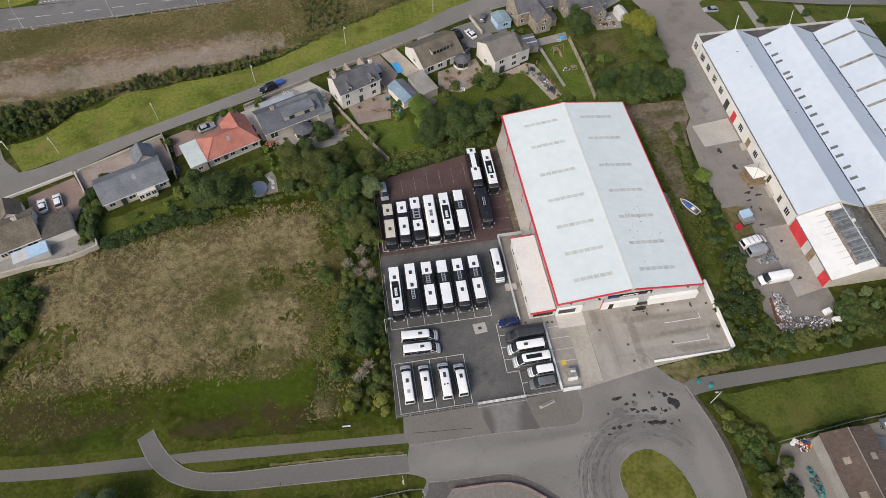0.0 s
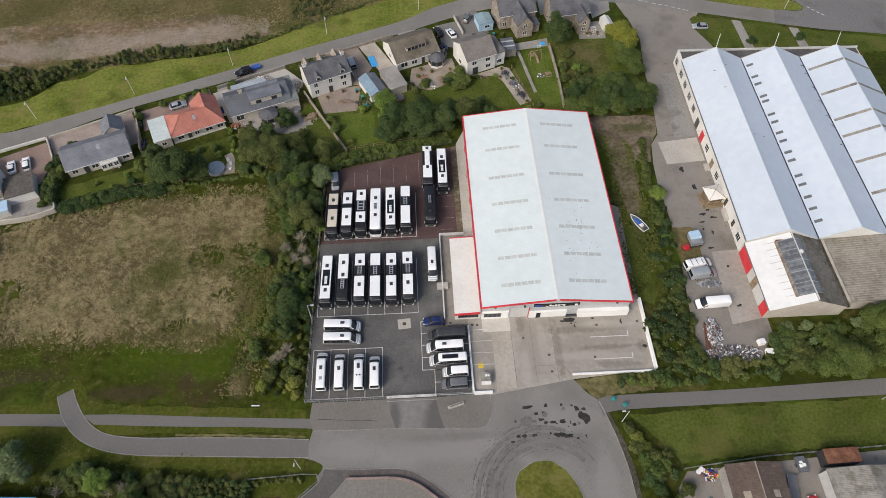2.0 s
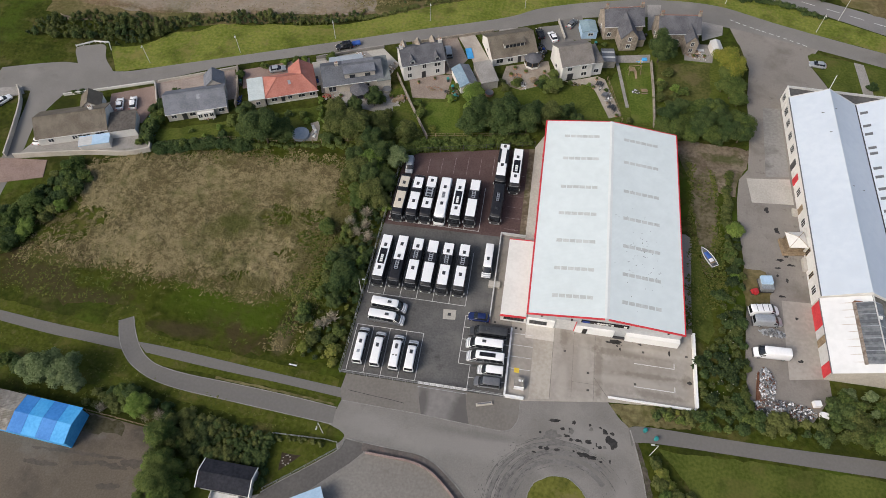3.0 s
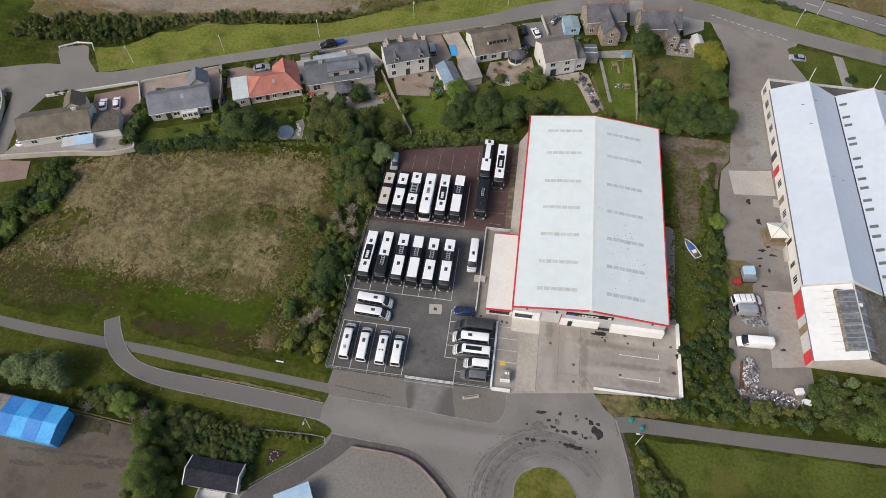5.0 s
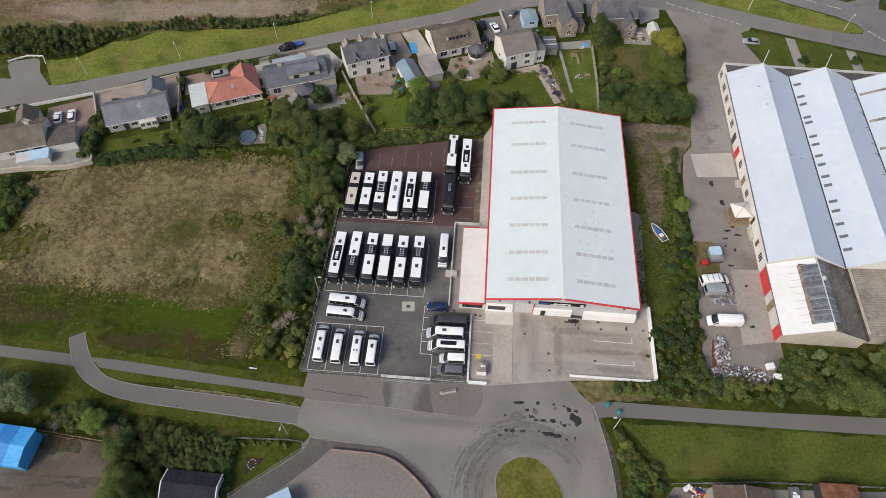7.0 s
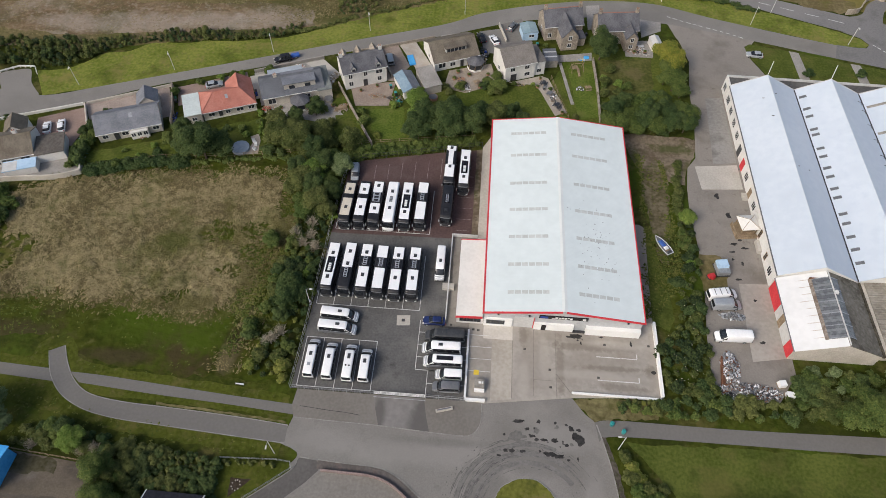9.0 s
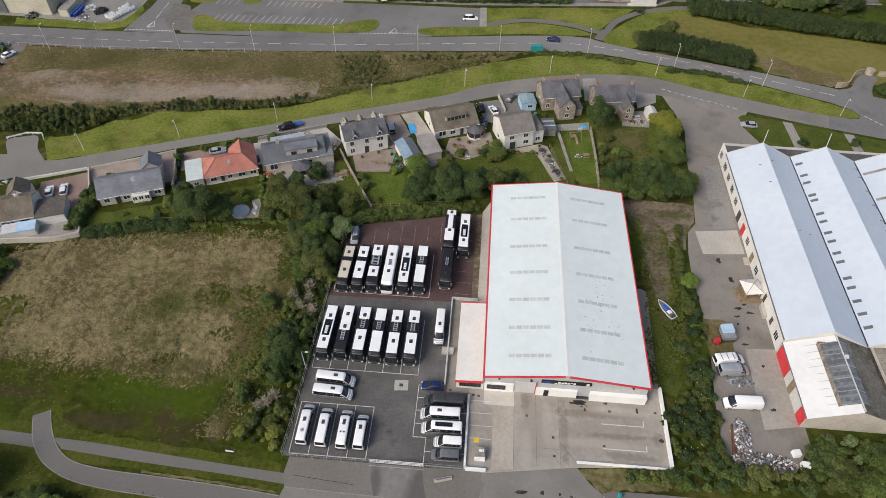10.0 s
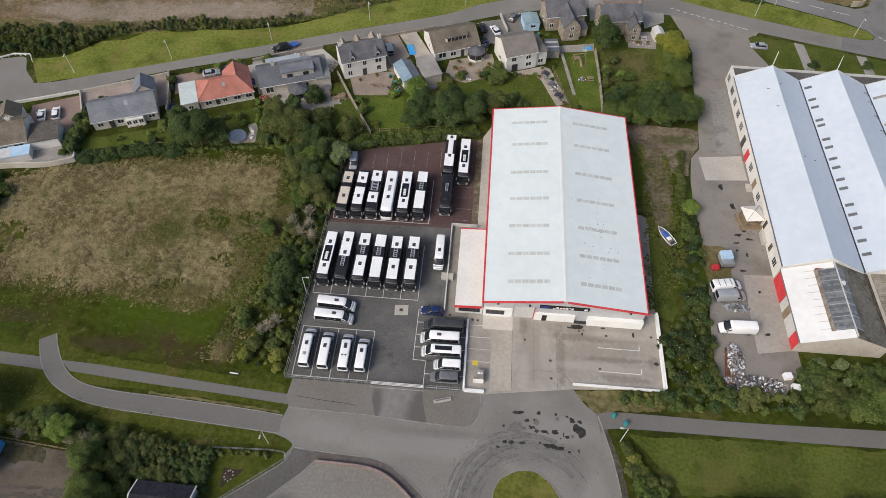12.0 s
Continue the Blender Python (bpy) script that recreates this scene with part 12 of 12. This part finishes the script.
def terrace_house(width, depth, eave, ridge, wall_mat, label, dormer=True):
    """One house of a terrace: ridge along y, front to -x (west), a low wing behind."""
    h = thing("terraced_house", pose(0, 0, 0), label, "house", "terraced houses")
    part("wall", gable_walls(0, depth, 0, width, eave, ridge, "y"), wall_mat, h)
    a, b, c = gable_roof(0, depth, 0, width - 0.02, eave, ridge, 0.0, 0.15, "y")
    part("roof_slope", a, TOWNROOF, h), part("roof_slope", b, TOWNROOF, h)
    part("party_wall", Geo().side([(-0.1, eave - 0.1), (depth / 2, ridge + 0.3), (depth + 0.1, eave - 0.1), (depth + 0.1, eave + 0.2), (depth / 2, ridge + 0.55), (-0.1, eave + 0.2)], -0.15, 0.15, "y"), wall_mat, h)
    chimney(h, depth / 2, 0.0, ridge - 0.5, ridge + 1.6, wall_mat, 2, 0.6, 1.2)
    for y in (1.4, width - 1.6):
        window(h, 0, y, 0.9, 1.1, 1.5, "w", 0), window(h, 0, y, 3.6, 1.0, 1.3, "w", 0)
    door(h, 0, width / 2, 0.1, 1.0, 2.2, "w", CARDARK)
    if dormer:
        for y in (1.5, width - 1.7):
            d = part("dormer", Geo().side([(y - 0.7, eave - 0.2), (y + 0.7, eave - 0.2), (y + 0.7, eave + 1.0), (y, eave + 1.8), (y - 0.7, eave + 1.0)], 0.1, 2.6, "x"), wall_mat, h)
            part("dormer_roof", Geo().slab([(0.0, y - 0.85, eave + 0.9), (0.0, y, eave + 1.95), (2.8, y, eave + 1.95), (2.8, y - 0.85, eave + 0.9)], 0.1), TOWNROOF, d)
            part("dormer_roof", Geo().slab([(0.0, y, eave + 1.95), (0.0, y + 0.85, eave + 0.9), (2.8, y + 0.85, eave + 0.9), (2.8, y, eave + 1.95)], 0.1), TOWNROOF, d)
            part("dormer_pane", Geo().box(0.05, 0.12, y - 0.4, y + 0.4, eave + 0.1, eave + 0.95), PANE, d)
    w = part("rear_wing", gable_walls(depth - 0.2, depth + 4.6, 0.3, width * 0.55, eave * 0.6, eave * 0.6 + 1.4, "x"), wall_mat, h)
    a, b, c = gable_roof(depth - 0.2, depth + 4.6, 0.3, width * 0.55, eave * 0.6, eave * 0.6 + 1.4, 0.1, 0.1, "x")
    part("wing_roof", a, TOWNROOF, w), part("wing_roof", b, TOWNROOF, w)
    window(h, depth, width * 0.8, 1.0, 1.0, 1.2, "e", 0)
    return h


TOWNROOF = surface("weathered_town_slate", (0.100, 0.097, 0.095), (0.225, 0.216, 0.207), 0.85, 0.3, 3.0, 0.25, objects=0.8)
TOWNSTONE = surface("weathered_town_stone", (0.200, 0.184, 0.163), (0.365, 0.342, 0.308), 0.9, 0.5, 3.0, 0.3, objects=0.6)
one = terrace_house(7.2, 8.0, 5.0, 7.8, TOWNSTONE, "grey-brown stone terraced house with slate roof")
two = terrace_house(6.6, 7.6, 4.6, 7.2, WHITEHARL, "pale rendered terraced house with slate roof", False)
one.matrix_basis, two.matrix_basis = pose(70.2, 218.6, 0), pose(84, 236.5, 0)
rnd = random.Random(17)
for x, y0, y1, flip, seed in ((70.2, 225.9, 302, False, 1), (91.2, 243, 302, True, 2), (106, 228.5, 302, False, 3), (121.2, 240, 302, True, 4), (133.6, 233.5, 302, False, 5), (158.4, 242, 302, True, 6)):
    y, k = y0, 0
    while y < y1:
        ob = two if rnd.random() < 0.14 else one
        step = 6.65 if ob is two else 7.25
        copy_thing(ob, pose(x, y + (step if flip else 0), 0, 0, 0, 180 if flip else 0))
        y += step
rnd = random.Random(29)
for k in range(46):
    x0 = rnd.choice((84.2, 119.4, 146.4, 183.0)) + rnd.uniform(-3.4, 2.0)
    y0, w, d, hh = rnd.uniform(238, 296), rnd.uniform(2, 4.4), rnd.uniform(2, 4), rnd.uniform(2.0, 2.8)
    mt = rnd.choice((GREYSHEET, SLATE, WHITEHARL, CARDARK, TOWNSTONE, GREYWHITE))
    s = thing("outhouse", pose(x0, y0, 0.02, 0, 0, rnd.choice((0, 90))), "small outhouse behind the terraces", "outhouse", "outhouses behind the terraces")
    part("wall", Geo().box(0, w, 0, d, 0, hh), rnd.choice((TOWNSTONE, WHITEHARL)), s), part("roof", Geo().slab([(-0.15, -0.15, hh + 0.1), (w + 0.15, -0.15, hh + 0.1), (w + 0.15, d + 0.15, hh + 0.6), (-0.15, d + 0.15, hh + 0.6)], 0.12), mt, s)
# end houses that face the green
h = hall("gable_house", 81.6, 217.2, 3, 8.6, 19, 4.6, 7.6, WHITEHARL, TOWNROOF, "white gabled house at the end of the street")
part("front_wall", Geo().box(-1.6, 8.6, -1.0, -0.8, 0, 0.9), WHITEHARL, h)
window(h, 4.3, 0, 5.4, 0.7, 0.8, "s", 0)
for y in (5, 12):
    part("side_dormer", Geo().box(0.2, 2.6, y, y + 2.4, 4.6, 6.6), SLATE, h)
hall("gable_house", 112.2, 228.8, 2, 9, 12, 4.4, 7.4, WHITEHARL, TOWNROOF, "cream gabled house beside the trees")
hall("gable_house", 149, 231.6, 4, 10, 12, 4.8, 8.0, TOWNSTONE, TOWNROOF, "stone house with slate roof beside the trees")
s = thing("blue_container", pose(113.6, 226.6, 0.02, 0, 0, 3), "small blue steel container", "container")
part("body", Geo().box(0, 6, 0, 2.4, 0, 2.4), CARBLUE, s), part("roof", Geo().box(-0.05, 6.05, -0.05, 2.45, 2.4, 2.5), BLUESHEET, s)
STREET = stained(surface("street_asphalt", (0.135, 0.130, 0.124), (0.185, 0.180, 0.172), 0.9, 0.06, 2.0, 0.05), (0.10, 0.096, 0.09), 0.1, 0.55, 0.72, 0.6)
for name, x0, x1, y0, y1 in (("road_street_a", 58.6, 67, 216.6, 360), ("road_street_b", 92, 104.6, 221, 360), ("road_street_c", 122.6, 132, 230, 360), ("road_street_d", 161, 169.4, 228, 360)):
    sheet(name, [(x0, y0), (x1, y0), (x1, y1), (x0, y1)], 0.04, STREET, "grey asphalt street between terraces", "street")
cars = [car(mt, words, 4.2) for mt, words in ((CARGREY, "grey car parked in the street"), (CARRED, "red car parked in the street"), (CARBLACK, "black car parked in the street"), (CARWHITE, "white car parked in the street"), (CARSILVER, "silver car parked in the street"), (CARBLUE, "blue car parked in the street"))]
for k, x, y in ((3, 64.1, 221.7), (2, 64.9, 235), (1, 63.6, 251.8), (0, 63.4, 258), (3, 63.4, 266), (4, 94.2, 263.4), (5, 93.8, 244), (3, 93.4, 236.6), (2, 102.8, 238), (2, 130.8, 242), (2, 130.8, 254.2), (0, 130.8, 261), (5, 130.6, 267.4), (3, 124, 242.6), (5, 168.2, 237.6), (4, 163, 239), (0, 94, 276), (4, 130.6, 280), (2, 66, 280), (5, 60, 274)):
    place(cars[k], x, y, 0 if k % 2 else 180)
place(car(CARWHITE, "white car on the works road", 4.3), -78.2, 244.5, 0)
b = thing("bus_shelter", pose(47.4, 182.0, 0.02, 0, 0, 4), "small teal bus shelter beside the main road", "shelter")
part("roof", Geo().box(-1.9, 1.9, -0.8, 0.8, 2.2, 2.35), TEAL, b), part("back_panel", Geo().box(-1.8, 1.8, -0.75, -0.65, 0.3, 2.2), TEAL, b)
for x in (-1.75, 1.75):
    part("post", Geo().box(x - 0.06, x + 0.06, -0.7, 0.6, 0, 2.2), DARKMETAL, b)
for kind, ob in PROTO.items():
    if kind not in used:
        for child in list(ob.children_recursive):
            bpy.data.objects.remove(child)
        bpy.data.objects.remove(ob)
